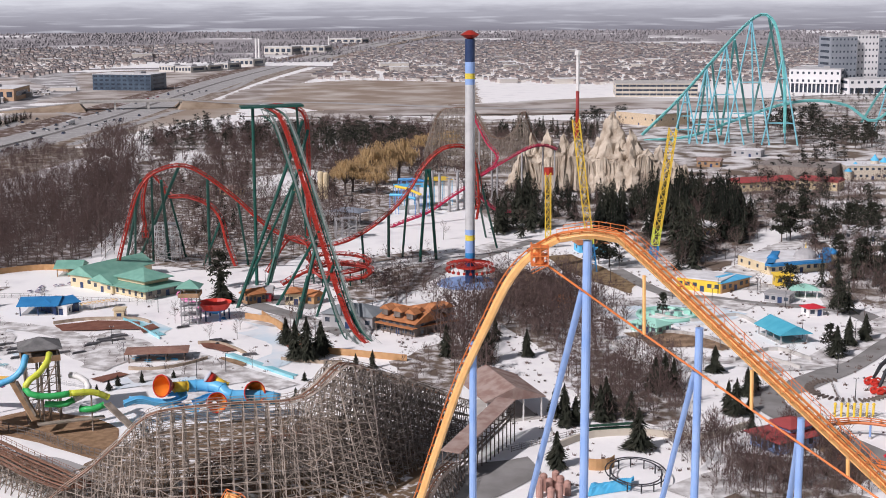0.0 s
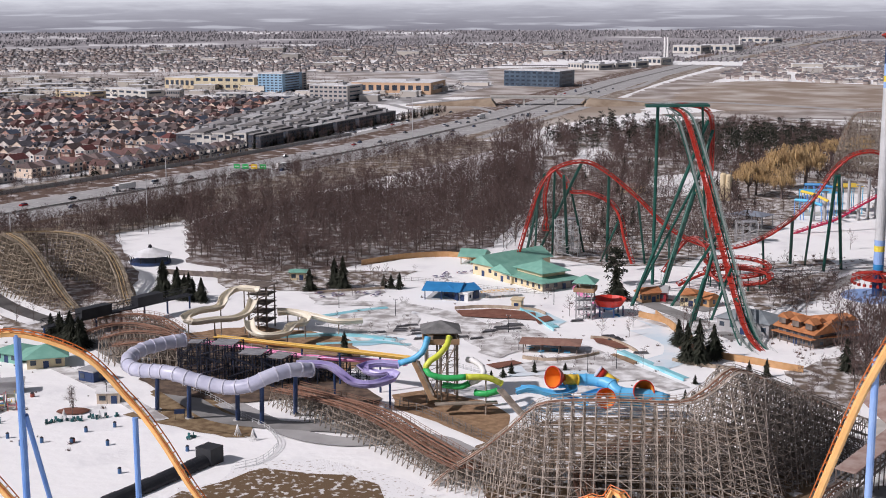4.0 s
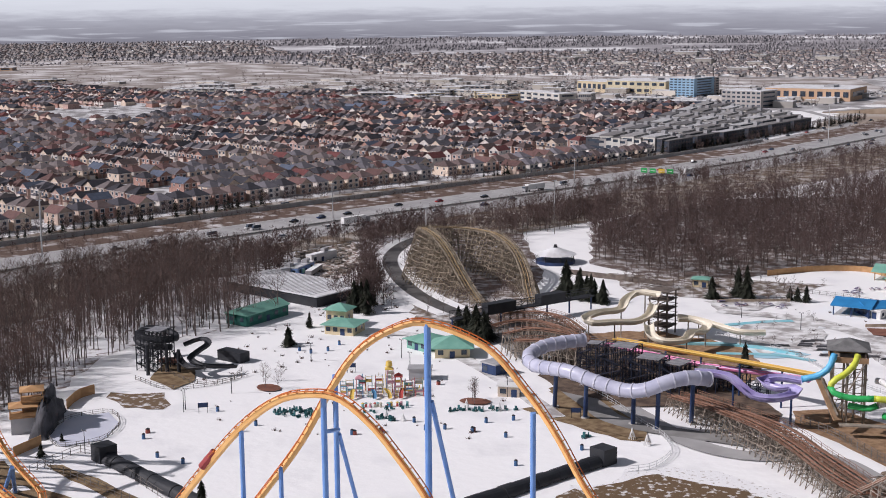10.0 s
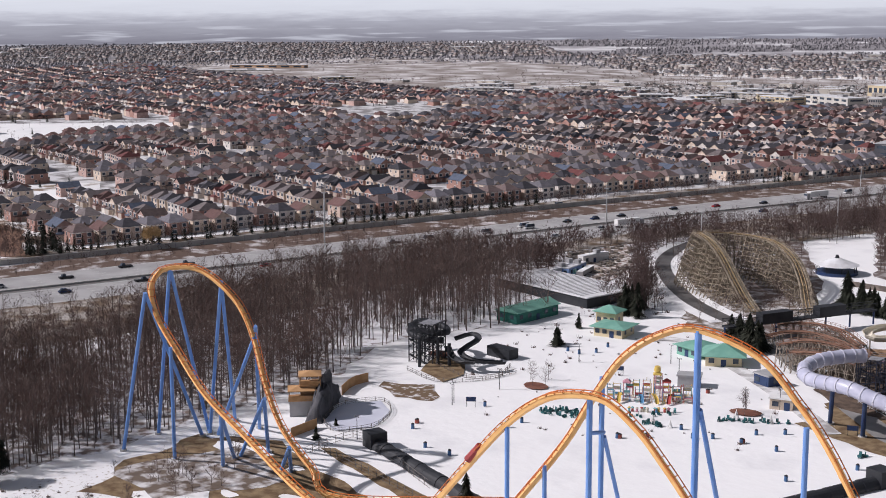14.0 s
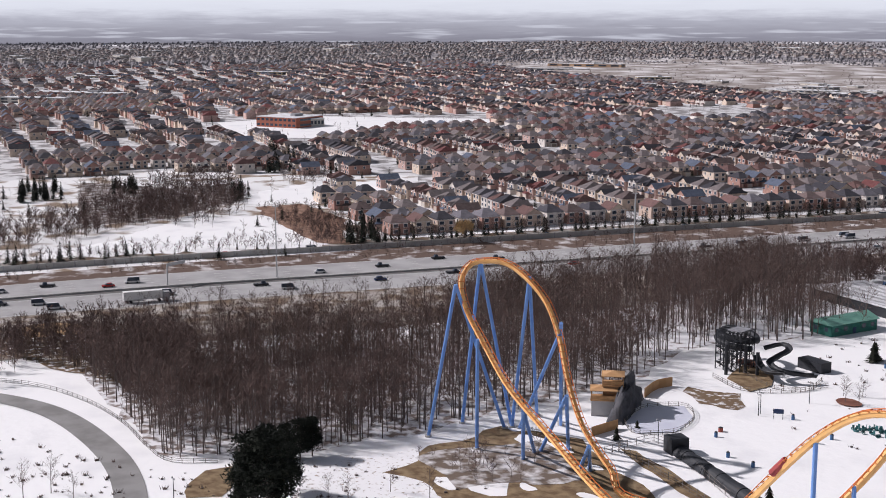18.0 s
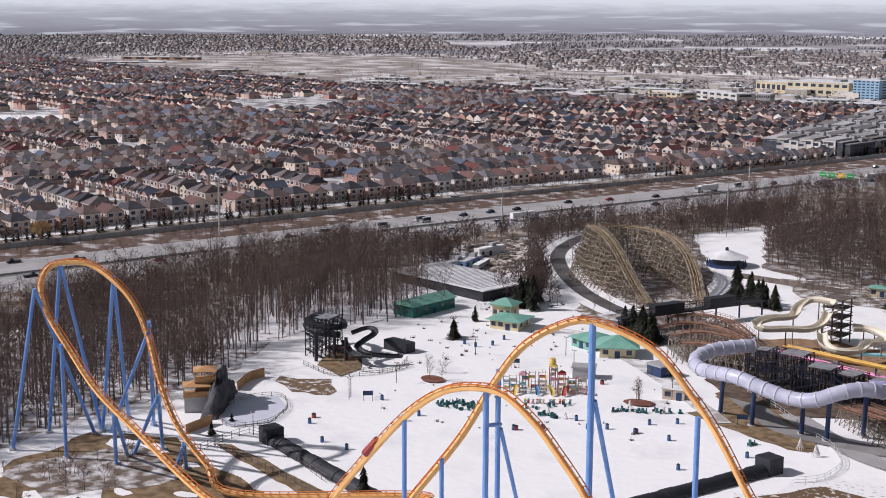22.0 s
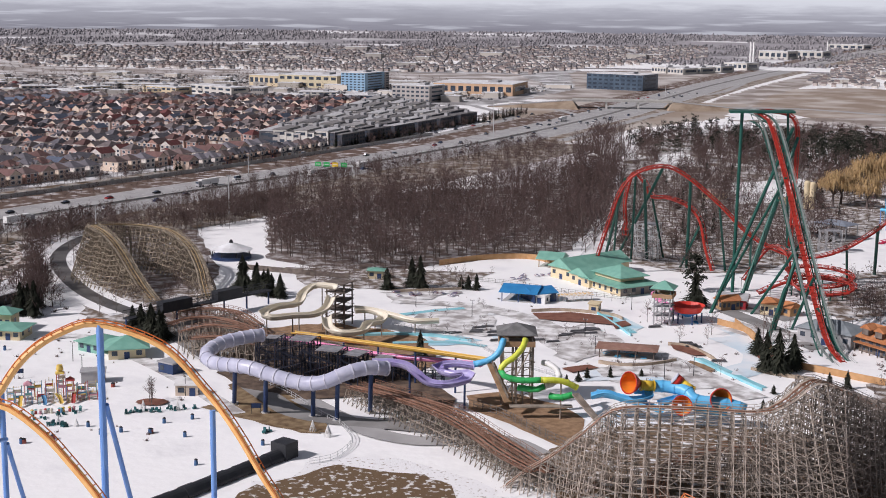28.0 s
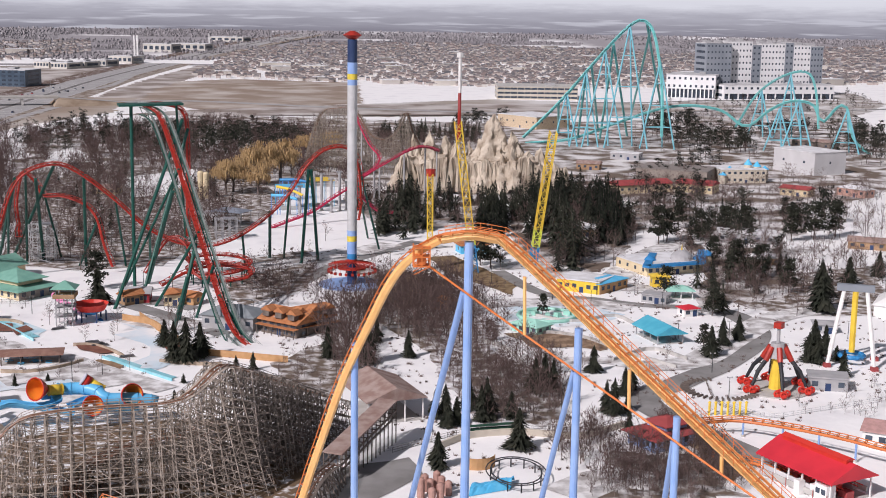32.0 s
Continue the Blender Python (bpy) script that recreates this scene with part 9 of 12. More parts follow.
gantry((-346.8, 698.5), 7.5, 26, "overhead highway sign gantry with green panels")
t = thing("sign_gantry", (-472.2, 154.8), 2.0, "cantilever sign gantry of galvanised steel", "road sign")
Geo().tube([(0, 0, 0), (0, 0, 8.5)], 0.25, 8).out("post", STEEL, t)
Geo().beam((0, 0, 8.2), (9, 0, 8.2), 0.3, 1.2).out("arm", STEEL, t)


# heavier traffic on the stretch beside the park
taken = [Vector((o.location.x, o.location.y, 0)) for o in bpy.data.objects if o.name.split(".")[0] in ("car", "lorry")]
rng = random.Random(91)
flow = spline([(x, y, 0) for x, y in HWY[1:10]], 4.0)
for k in range(38):
    i = rng.randrange(4, len(flow) - 4)
    d = (flow[i + 1] - flow[i - 1]).normalized()
    lane = rng.choice((-23, -18.5, -14, -9.5, 8, 12.5, 17, 21.5))
    q = flow[i] + Vector((d.y, -d.x, 0)) * lane
    if q.y < 60 or any((q - p).length < 12 for p in taken):
        continue
    taken.append(q)
    copy_thing(CARS[rng.randrange(len(CARS))], Matrix.Translation((q.x, q.y, 0.24)) @ Matrix.Rotation(math.atan2(d.y, d.x) + (math.pi if lane < 0 else 0), 4, "Z"))

# ---- fences ----
def fence(line, h, material, label, spacing=2.5, solid=False, name="fence", mesh=None):
    t = tagged(new(name), label, "fence")
    pts = spline([(p[0], p[1], 0) for p in line], spacing)
    for a, b in zip(pts, pts[1:]):
        if solid:
            Geo().beam(a + Vector((0, 0, h / 2)), b + Vector((0, 0, h / 2)), 0.12, h).out("panel", material, t)
        else:
            g = Geo()
            for z in (h, h * 0.55, h * 0.12):
                g.beam(a + Vector((0, 0, z)), b + Vector((0, 0, z)), 0.07)
            g.beam(a, a + Vector((0, 0, h + 0.1)), 0.11)
            g.out("rail_bay", material, t)
    return t


RUST_STEEL = mat("dark_wire_fence", (0.12, 0.11, 0.1), (0.18, 0.16, 0.15), 0.5, 0.7)
fence([(-376.8, 64.9), (-360.5, 79.6), (-338.6, 87.6), (-316.0, 90.5), (-296.0, 90.0), (-281.4, 91.2), (-274.9, 100.9)], 1.1, RUST_STEEL, "dark wire roadside fence in snow")
fence([(-235.8, 179.3), (-237.5, 189.8), (-234.2, 195.6), (-198.7, 184.3)], 1.8, RUST_STEEL, "dark chain-link fence above the bank")
fence([(-236.3, 183.7), (-213.0, 180.8), (-195.6, 178.1)], 1.8, RUST_STEEL, "dark chain-link fence along the turf strip")
fence([(-275.0, 256.0), (-258.9, 251.6), (-251.4, 255.2), (-250.4, 265.6)], 1.2, TIMBER_DARK, "dark fence round the black slide landing")
fence([(-167.4, 306.0), (-154.1, 297.8), (-138.4, 284.8), (-129.9, 278.7), (-123.3, 269.2), (-122.4, 258.0), (-126.0, 252.4)], 1.4, STEEL, "grey steel crowd fence along the path")
fence([(-109.2, 306.6), (-97.2, 301.8), (-80.4, 288.6), (-75.3, 284.6)], 2.0, RUST_STEEL, "dark chain-link fence below the berm")
fence([(-181.2, 477.4), (-168.8, 495.7), (-152.5, 504.4), (-138.4, 496.1)], 2.2, FENCE, "solid orange-brown board fence", 3, True)
fence([(-64.2, 420.9), (-54.0, 413.5), (-49.0, 401.9), (-59.2, 424.1)], 2.2, FENCE, "solid orange-brown board fence", 3, True)
fence([(-45.9, 398.1), (-37.3, 379.7), (-23.6, 373.0), (-10.4, 367.9)], 2.0, FENCE, "solid orange-brown board fence", 3, True)
fence([(-267.6, 216.2), (-272.5, 224.2), (-272.8, 229.9)], 2.6, FENCE, "orange-brown board fence beside the rock", 3, True)
fence([(-248.2, 184.7), (-250.1, 194.7)], 2.4, FENCE, "orange-brown board fence beside the rock", 3, True)
fence([(-246.1, 440.3), (-227.6, 440.0), (-201.7, 439.3)], 2.0, TIMBER_DARK, "dark timber board fence by the wood", 3, True)
fence([(12.1, 289.5), (22.8, 295.3), (39.2, 301.3), (58.6, 305.3)], 1.1, STEEL, "grey steel path railing")
fence([(103.2, 321.5), (110.3, 311.6), (123.5, 315.8), (146.3, 324.8)], 1.2, STEEL, "grey queue railing by the ride")
fence([(103.2, 342.2), (101.0, 326.5), (103.9, 314.2), (106.0, 311.8)], 1.0, TIMBER_DARK, "low dark fence round the ride plaza")
fence([(-106.7, 307.6), (-96.6, 301.1), (-84.5, 290.8), (-74.0, 284.9)], 2.0, RUST_STEEL, "dark chain-link fence below the berm")

# ---- small park furniture ----
def lamp_post(x, y, h=5.5):
    t = thing("lamp_post", (x, y, 0), 0, "slim black park lamp post in snow", "lamp post", "park lamp posts")
    Geo().tube([(0, 0, 0), (0, 0, h)], [0.12, 0.07], 6).out("pole", BLACK, t)
    for k in (-1, 1):
        Geo().tube([(0, 0, h), (k * 0.6, 0, h + 0.25)], 0.05, 5).out("bracket", BLACK, t)
        Geo().cyl(k * 0.6, 0, h, h + 0.35, 0.2, 0.1, 8).out("lantern", GREY, t)


for q in ((-236.0, 195.1), (-241.6, 232.6), (-184.5, 280.4), (-255.3, 83.3), (-214.8, 293.4), (-240.5, 230.9), (-178.7, 287.2), (-45.0, 510.8), (25.5, 509.2), (96.1, 456.2), (105.4, 328.9), (86.8, 366.2), (-91.2, 369.2), (-60.2, 356.8)):
    lamp_post(*q)


def lounge_row(A, B, n, material, label):
    """Garden chairs left in loose clumps, some tipped over."""
    A, B = Vector((*A, 0)), Vector((*B, 0))
    rng = random.Random(n)
    side = Vector((A.y - B.y, B.x - A.x, 0)).normalized()
    for i in range(n):
        u = (i // 4 * 4 + 1.5 + rng.gauss(0, 1.0)) / max(n - 1, 1)
        p = A + (B - A) * min(max(u, -0.05), 1.05) + side * rng.gauss(0, 0.75)
        c = thing("garden_chair", (p.x, p.y, 0), rng.uniform(0, 6.28), label, "chair", "stacked chairs on the snow")
        tip = rng.random() < 0.35
        seat = Geo().box((0, 0, 0.42), (0.65, 0.65, 0.08))
        back = Geo().box((0, 0.32, 0.8), (0.65, 0.08, 0.75))
        legs = [Geo().box((x, 0, 0.2), (0.07, 0.6, 0.4)) for x in (-0.28, 0.28)]
        for nm, g in (("seat", seat), ("backrest", back), ("leg", legs[0]), ("leg", legs[1])):
            if tip:
                g.v = [(v[0], v[2] - 0.4, 0.36 - v[1]) for v in g.v]
            g.out(nm, (material, material, CHAIR_DARK)[i % 3], c)


CHAIR_DARK = mat("dark_green_plastic", (0.02, 0.07, 0.075), (0.03, 0.1, 0.1), 0.5, 0.5)
CHAIR = mat("teal_plastic", (0.035, 0.13, 0.14), (0.05, 0.18, 0.19), 0.5, 0.5)
for A, B, n in (((-221.2, 244.1), (-212.7, 249.8), 22), ((-196.0, 253.9), (-190.9, 254.1), 12), ((-184.9, 268.3), (-171.2, 278.0), 26), ((-215.4, 247.3), (-210.1, 245.6), 8), ((-146.3, 269.2), (-144.8, 269.6), 5)):
    lounge_row(A, B, n, CHAIR, "teal plastic chair stacked on snow")


def bins(rows, material, label, s=(0.9, 0.9, 1.2)):
    for i, (x, y) in enumerate(rows):
        b = thing("litter_bin", (x, y, 0), i, label, "bin", "bins on the snow field")
        Geo().cyl(0, 0, 0, s[2], s[0] / 2, s[0] / 2 * 0.9, 10).out("drum", material, b)
        Geo().cyl(0, 0, s[2], s[2] + 0.25, s[0] / 2, 0.2, 10).out("lid", BLACK, b)


bins(((-220.2, 202.6), (-232.9, 210.2), (-212.2, 202.8), (-217.5, 232.7), (-217.2, 227.3), (-193.2, 240.0), (-170.1, 257.4), (-161.3, 258.5), (-180.5, 252.6), (-171.4, 265.6), (-177.0, 255.8), (-166.8, 270.9), (-233.8, 236.2), (-141.7, 260.2), (-148.8, 242.7), (-193.8, 247.8), (-186.5, 256.2), (-256.5, 294.5), (-251.8, 294.2), (-249.3, 299.1), (-251.1, 306.7)), mat("blue_drum", (0.05, 0.12, 0.25), (0.07, 0.15, 0.3), 0.5, 0.5), "small blue drum bin in snow")
bins(((-192.8, 240.4), (-170.1, 257.9), (-235.5, 214.0), (-188.5, 245.4), (-200.6, 287.0)), mat("red_box", (0.3, 0.08, 0.06)), "small red-brown drum bin in snow", (1.2, 1.2, 1.0))


def play_structure():
    c = (-209.2, 272.1)
    t = thing("play_structure", (c[0], c[1], 0), -math.atan2(c[0], c[1]), "colourful climbing and splash play structure in snow", "play structure")
    rng = random.Random(2)
    cols = [mat("faded_" + n, k, tuple(x * 0.85 for x in k), 0.5, 0.6) for n, k in (("yellow", (0.7, 0.5, 0.12)), ("red", (0.5, 0.09, 0.08)), ("blue", (0.12, 0.3, 0.5)), ("teal", (0.2, 0.42, 0.42)), ("pink", (0.6, 0.3, 0.36)), ("cream", (0.6, 0.56, 0.46)))]
    heights = [[1.0, 1.6, 2.2, 1.6, 2.8, 3.6, 2.4, 1.4, 0.9], [0.0, 2.2, 3.0, 0.0, 3.4, 5.2, 3.0, 2.0, 0.0], [1.2, 0.0, 1.8, 2.4, 0.0, 3.4, 0.0, 1.2, 1.6]]
    for j, row in enumerate(heights):
        for i, z in enumerate(row):
            if z == 0.0:
                continue
            x, y = -10 + i * 2.5 + 0.5 * rng.uniform(-1, 1), -3.0 + j * 3.1 + 0.5 * rng.uniform(-1, 1)
            w, d = rng.uniform(1.5, 2.3), rng.uniform(1.6, 2.4)
            top = z + rng.uniform(1.0, 1.7)
            for sx in (-1, 1):
                for sy in (-1, 1):
                    Geo().cyl(x + sx * w / 2, y + sy * d / 2, 0, top, 0.09, n=6).out("post", cols[rng.randrange(6)], t)
            Geo().box((x, y, z), (w, d, 0.14)).out("deck", cols[rng.randrange(6)], t)
            Geo().box((x, y - d / 2, z + 0.5), (w * 0.9, 0.07, rng.uniform(0.4, 0.8))).out("guard_panel", cols[rng.randrange(6)], t)
            Geo().beam((x - w / 2, y + d / 2, z + 0.9), (x + w / 2, y + d / 2, z + 0.9), 0.08).out("guard_rail", cols[rng.randrange(6)], t)
            if rng.random() < 0.5:
                a = Vector((x - w / 2, y - d / 2 - 0.9, 0.05))
                ladder = Geo()
                for k in range(int(z / 0.4)):
                    q = a + Vector((0.2, 0.9, z)) * (k * 0.4 / z)
                    ladder.beam(q, q + Vector((0.7, 0, 0)), 0.07)
                for e in (0, 0.7):
                    ladder.beam(a + Vector((e, 0, 0)), a + Vector((e + 0.2, 0.9, z)), 0.07)
                ladder.out("ladder", cols[i % 6], t)
            if rng.random() < 0.3:
                Geo().tube([(x, y, top + 0.2), (x, y + 0.7, top + 0.5), (x, y + 1.3, top + 0.2), (x, y + 1.5, top - 0.5)], 0.1, 6).out("water_spout", cols[rng.randrange(6)], t)
    for x, z, m in ((-5.4, 4.2, cols[4]), (2.5, 6.6, cols[0]), (5.0, 4.6, cols[1])):
        Geo().hip(1.9, 1.9, z, 0.9, 0.15, cx=x).out("roof", m, t)
        for sx in (-0.8, 0.8):
            Geo().cyl(x + sx, 0, 0, z, 0.1, n=6).out("post", cols[1], t)
    Geo().cyl(2.5, 0.2, 7.3, 8.6, 0.95, 0.7, 10).out("tipping_bucket", cols[0], t)
    for x, m in ((-7, cols[0]), (-2, cols[2]), (1.4, cols[0]), (6, cols[1])):
        e = rng.uniform(-1.2, 1.2)
        fr = frames_along(spline([(x, -3.6, 2.2), (x + e, -5.2, 1.2), (x + e * 1.3, -6.6, 0.3)], 0.5))
        sweep(fr, [(-0.5, 0.35), (-0.45, 0), (0.45, 0), (0.5, 0.35), (0.38, 0.1), (-0.38, 0.1)]).out("slide", m, t)
    for k in range(12):
        p = Vector((-205.0, 258.9, 0)) + Vector((8.8, 7.0, 0)) * (k / 11) + Vector((rng.gauss(0, 0.3), rng.gauss(0, 0.3), 0))
        st = thing("play_stool", p, rng.uniform(0, 6), "faded coloured play post standing in snow", "play post", "play posts on the snow")
        Geo().cyl(0, 0, 0, rng.uniform(0.7, 1.1), 0.36, 0.3, 8).out("stem", cols[rng.randrange(6)], st)
        Geo().cyl(0, 0, 1.0, 1.25, 0.48, 0.2, 8).out("cap", cols[rng.randrange(6)], st)


play_structure()


def rock_slide():
    ROCKD = mat("dark_rock", (0.05, 0.052, 0.058), (0.1, 0.1, 0.11), 0.3, 0.9, bump=0.3)
    a, b = Vector((*(-252.9, 195.2), 0)), Vector((*(-268.8, 214.5), 0))
    d = (b - a).normalized()
    s = Vector((d.y, -d.x, 0))
    n, m = 26, 16
    vs, fs = [], []
    for i in range(n + 1):
        for j in range(m + 1):
            u, v = i / n, j / m
            h = 9.5 * math.sin(math.pi * min(u * 1.02, 1)) ** 0.7 * math.sin(math.pi * v) ** 0.6
            k = noise.fractal((u * 6, v * 4, 2), 1.0, 2.0, 4)
            p = a + (b - a) * u + s * ((v - 0.5) * 4.5 + k * 0.8)
            vs.append((p.x, p.y, max(h * (1 + 0.35 * k), 0) - 0.1))
    for i in range(n):
        for j in range(m):
            q = i * (m + 1) + j
            fs.append((q, q + 1, q + m + 2, q + m + 1))
    tagged(Geo().add(vs, fs).out("artificial_rock", ROCKD), "dark artificial rock outcrop by a frozen pool", "rock")
    for k, (f, w, h, z) in enumerate((((-259.2, 197.0), 7, 4.0, 0), ((-259.0, 199.1), 5, 7.5, 0))):
        t = thing("rock_hut", (f[0], f[1], 0), -math.atan2(f[0], f[1]), "tiered timber hut behind the rock", "hut")
        Geo().box((0, 3, h / 2), (w, 5, h)).out("wall", GREY if k == 0 else WOODWALL, t)
        Geo().box((0, 3, h + 0.15), (w + 0.5, 5.5, 0.3)).out("deck", FENCE, t)
        for x in (-w / 2, w / 2):
            Geo().box((x, 0.5, h + 1.4), (0.25, 0.25, 2.5)).out("post", FENCE, t)
        Geo().box((0, 0.4, h + 0.9), (w, 0.12, 1.0)).out("railing", FENCE, t)
        Geo().hip(w, 5, h + 2.7, 0.9, 0.4, cy=3).out("roof", FENCE, t)


rock_slide()
t = thing("round_canopy", (-262.6, 458.4), 0, "round snow-topped canopy over a dark ride deck", "canopy")
Geo().cyl(0, 0, 3.6, 6.2, 8.6, 1.2, 16).out("canopy_roof", SNOW_ROOF, t)
Geo().cyl(0, 0, 6.2, 7.4, 0.9, 0.5, 8).out("finial", BLACK, t)
Geo().cyl(0, 0, 0, 1.2, 8.0, n=16).out("ride_deck", NAVY, t)
for k in range(8):
    Geo().cyl(7.6 * math.cos(k * 0.785), 7.6 * math.sin(k * 0.785), 0, 3.7, 0.2, n=6).out("post", BLACK, t)
t = thing("covered_footbridge", label="long dark steel footbridge with boxed sections", category="bridge")
ba, bb = Vector((-230.0, 337.0, 4.6)), Vector((-210.0, 391.0, 4.8))
bw = (bb - ba).normalized()
bs = Vector((bw.y, -bw.x, 0))
Geo().beam(ba, bb, 3, 0.5).out("deck", BLACK, t)
for k0, k1 in ((0.22, 0.42), (0.6, 0.78)):
    Geo().beam(ba + (bb - ba) * k0 + Vector((0, 0, 1.7)), ba + (bb - ba) * k1 + Vector((0, 0, 1.7)), 3.4, 3.0).out("boxed_section", BLACK, t)
for e in (-1.5, 1.5):
    truss = Geo()
    for z in (0.2, 2.4):
        truss.beam(ba + bs * e + Vector((0, 0, z)), bb + bs * e + Vector((0, 0, z)), 0.16)
    for k in range(22):
        p, q = [ba + (bb - ba) * (j / 22) + bs * e for j in (k, k + 1)]
        truss.beam(p + Vector((0, 0, 0.2)), p + Vector((0, 0, 2.4)), 0.1)
        truss.beam(p + Vector((0, 0, 0.2 if k % 2 else 2.4)), q + Vector((0, 0, 2.4 if k % 2 else 0.2)), 0.08)
    truss.out("truss", BLACK, t)
for k in range(7):
    p = ba + (bb - ba) * (k / 6)
    Geo().tube([(p.x, p.y, -0.2), (p.x, p.y, p.z)], 0.3, 6).out("post", NAVY, t)
for i, (A, B) in enumerate((((-336.9, 382.8), (-338.1, 392.6)), ((-331.2, 380.3), (-335.2, 395.1)), ((-343.8, 403.5), (-343.4, 417.3)), ((-333.8, 375.1), (-334.2, 383.7)))):
    hall("parked_trailer", A, B, 3.0, 3.2, WHITE if i != 1 else BLUE_PALE, SNOW_ROOF, 0.3, "flat", label="snow-topped trailer parked in the works yard", category="trailer", over=0.1, windows=3)


# ---- station exit, lift details ----
t = thing("covered_track_ramp", label="brown-roofed covered track leaving the coaster station", category="ramp")
ra, rb = Vector((14.6, 297.6, 10.1)), Vector((1.5, 270.0, 6.8))
rd = (rb - ra).normalized()
Geo().beam(ra, rb, 4.6, 0.35).out("roof", BROWN_ROOF, t)
rs_ = Vector((rd.y, -rd.x, 0)).normalized()
for k in range(14):
    p = ra + (rb - ra) * (k / 13)
    for s_ in (-2, 2):
        Geo().beam((p.x + rs_.x * s_, p.y + rs_.y * s_, 0), p + rs_ * s_, 0.25).out("post", TIMBER_DARK, t)
    Geo().beam(p - rs_ * 2 - Vector((0, 0, 2.2)), p + rs_ * 2 - Vector((0, 0, 2.2)), 0.2).out("tie", TIMBER_DARK, t)
for s_ in (-2, 2):
    for z in (2.4, 3.6):
        Geo().beam(ra + rs_ * s_ - Vector((0, 0, z)), rb + rs_ * s_ - Vector((0, 0, z)), 0.2, 0.5).out("side_rail", TIMBER_DARK, t)
timber_coaster("wooden_roller_coaster", [[(rb.x, rb.y, 4.2), (-1.8, 258.0, 5.6), (-4.6, 250.0, 3.2), (-7.7, 241.9, -0.5)]], "dark wooden track leaving the station", TIMBER_DARK, half=1.8)
Geo().tube([(13.5, 180.5, 65.2), (27.1, 174.9, 56.1), (40.1, 167.2, 47.9), (54.1, 154.8, 39.6)], 0.15, 6).out("chain_return", ORANGE, orange)
for a, b in (((26.9, 174.9, 64.2), (27.1, 174.9, 56.1)), ((40.0, 167.3, 53.2), (40.1, 167.2, 47.9)), ((50.5, 159.2, 43.9), (50.6, 159.2, 41.5))):
    Geo().tube([a, b], 0.25, 6).out("hanger", YELLOW_ORANGE, orange)
mc = Vector((13.3, 180.5, 66.0))
cage = Geo()
for x in (-1.1, 0, 1.1):
    for y in (-1.1, 1.1):
        cage.beam((mc.x + x, mc.y + y, mc.z - 1.4), (mc.x + x, mc.y + y, mc.z + 1.6), 0.14)
        cage.beam((mc.x - 1.1, mc.y + y, mc.z - 1.3 + x), (mc.x + 1.1, mc.y + y, mc.z - 0.2 + x), 0.1)
cage.out("motor_cage", ORANGE, orange)["kind"] = "stuff"
Geo().box((mc.x, mc.y, mc.z - 0.6), (1.2, 1.2, 1.2)).out("motor", ORANGE, orange)
for z in (-1.3, 0, 1.3):
    Geo().box((mc.x, mc.y, mc.z + z), (2.4, 2.4, 0.12)).out("motor_deck", ORANGE, orange)
brake = Vector((-156.2, 154.9, 25.5))
Geo().tube([(-156.9, 154.2, 24.2), (-154.6, 155.1, 27.1)], 0.7, 8).out("fin_box", DULL_RED, orange)

# children's coaster by the red hall
kid = thing("orange_family_coaster", label="low orange family coaster track on grey posts", category="roller coaster")
fk = steel_track(kid, [(89.9, 298.8, 4.1), (97.3, 298.5, 4.6), (104.1, 294.1, 4.9), (111.2, 287.2, 5.4), (117.8, 280.2, 5.6), (124.1, 273.1, 5.5), (129.8, 266.0, 6.5)], ORANGE, ORANGE, 1.6, 0.4)
steel_track(kid, [(87.4, 282.8, 1.4), (94.5, 276.3, 2.0), (99.0, 270.5, 1.6), (101.5, 263.1, 0.4)], ORANGE, ORANGE, 1.4, 0.35)
for p, d, s, u in fk[::4]:
    column(kid, (p.x, p.y, p.z - 0.9), None, 0.25, BLUE_PALE)
for i in range(7):
    q = Vector((*(96.0, 314.6), 0)) + (Vector((*(105.3, 314.2), 0)) - Vector((*(96.0, 314.6), 0))) * (i / 6)
    t = thing("yellow_bollard", (q.x, q.y, 0), 0, "tall yellow painted ride post", "post", "yellow ride posts")
    Geo().cyl(0, 0, 0, 3.2, 0.3, 0.3, 8).out("shaft", YELLOW, t)
    Geo().cyl(0, 0, 3.2, 3.6, 0.5, 0.2, 8).out("cap", YELLOW, t)
hall("pink_roof_hall", (125.2, 289.3), (135.4, 282.8), 10, 4, WHITE, mat("faded_pink_roof", (0.5, 0.3, 0.28)), 1.5, "gable", label="small hall with faded pink roof", windows=4)
hall("grey_ride_shed", (129.3, 335.8), (139.1, 332.8), 7, 3.4, GREY, GREY, 0.3, "flat", label="weathered grey ride control shed", category="shed", windows=3)
hall("white_tent", (182.7, 420.6), (197.4, 412.1), 18, 4, WHITE, WHITE, 5, "hip", label="large white peaked event tent", category="tent", windows=0, door=False)
hall("taupe_hut", (153.9, 398.0), (160.2, 396.3), 6, 3, GREY, GREY, 0.8, "hip", label="small taupe ride hut", category="hut", windows=2)
for i, (x, y) in enumerate(((20.8, 265.1), (21.9, 263.8), (23.3, 265.1), (24.2, 263.7), (25.5, 262.4), (19.7, 261.2), (23.6, 259.6), (21.8, 258.6))):
    t = thing("storage_tank", (x, y, 0), 0, "faded pink-brown upright storage tank", "tank", "storage tanks by the service yard")
    h = (3.4, 2.8, 4.0)[i % 3]
    Geo().cyl(0, 0, 0, h, 0.8, n=12).out("shell", mat("faded_pink_tank", (0.42, 0.25, 0.21)) if i == 0 else bpy.data.materials["faded_pink_tank"], t)
    Geo().cyl(0, 0, h, h + 0.4, 0.8, 0.3, 12).out("dome", bpy.data.materials["faded_pink_tank"], t)
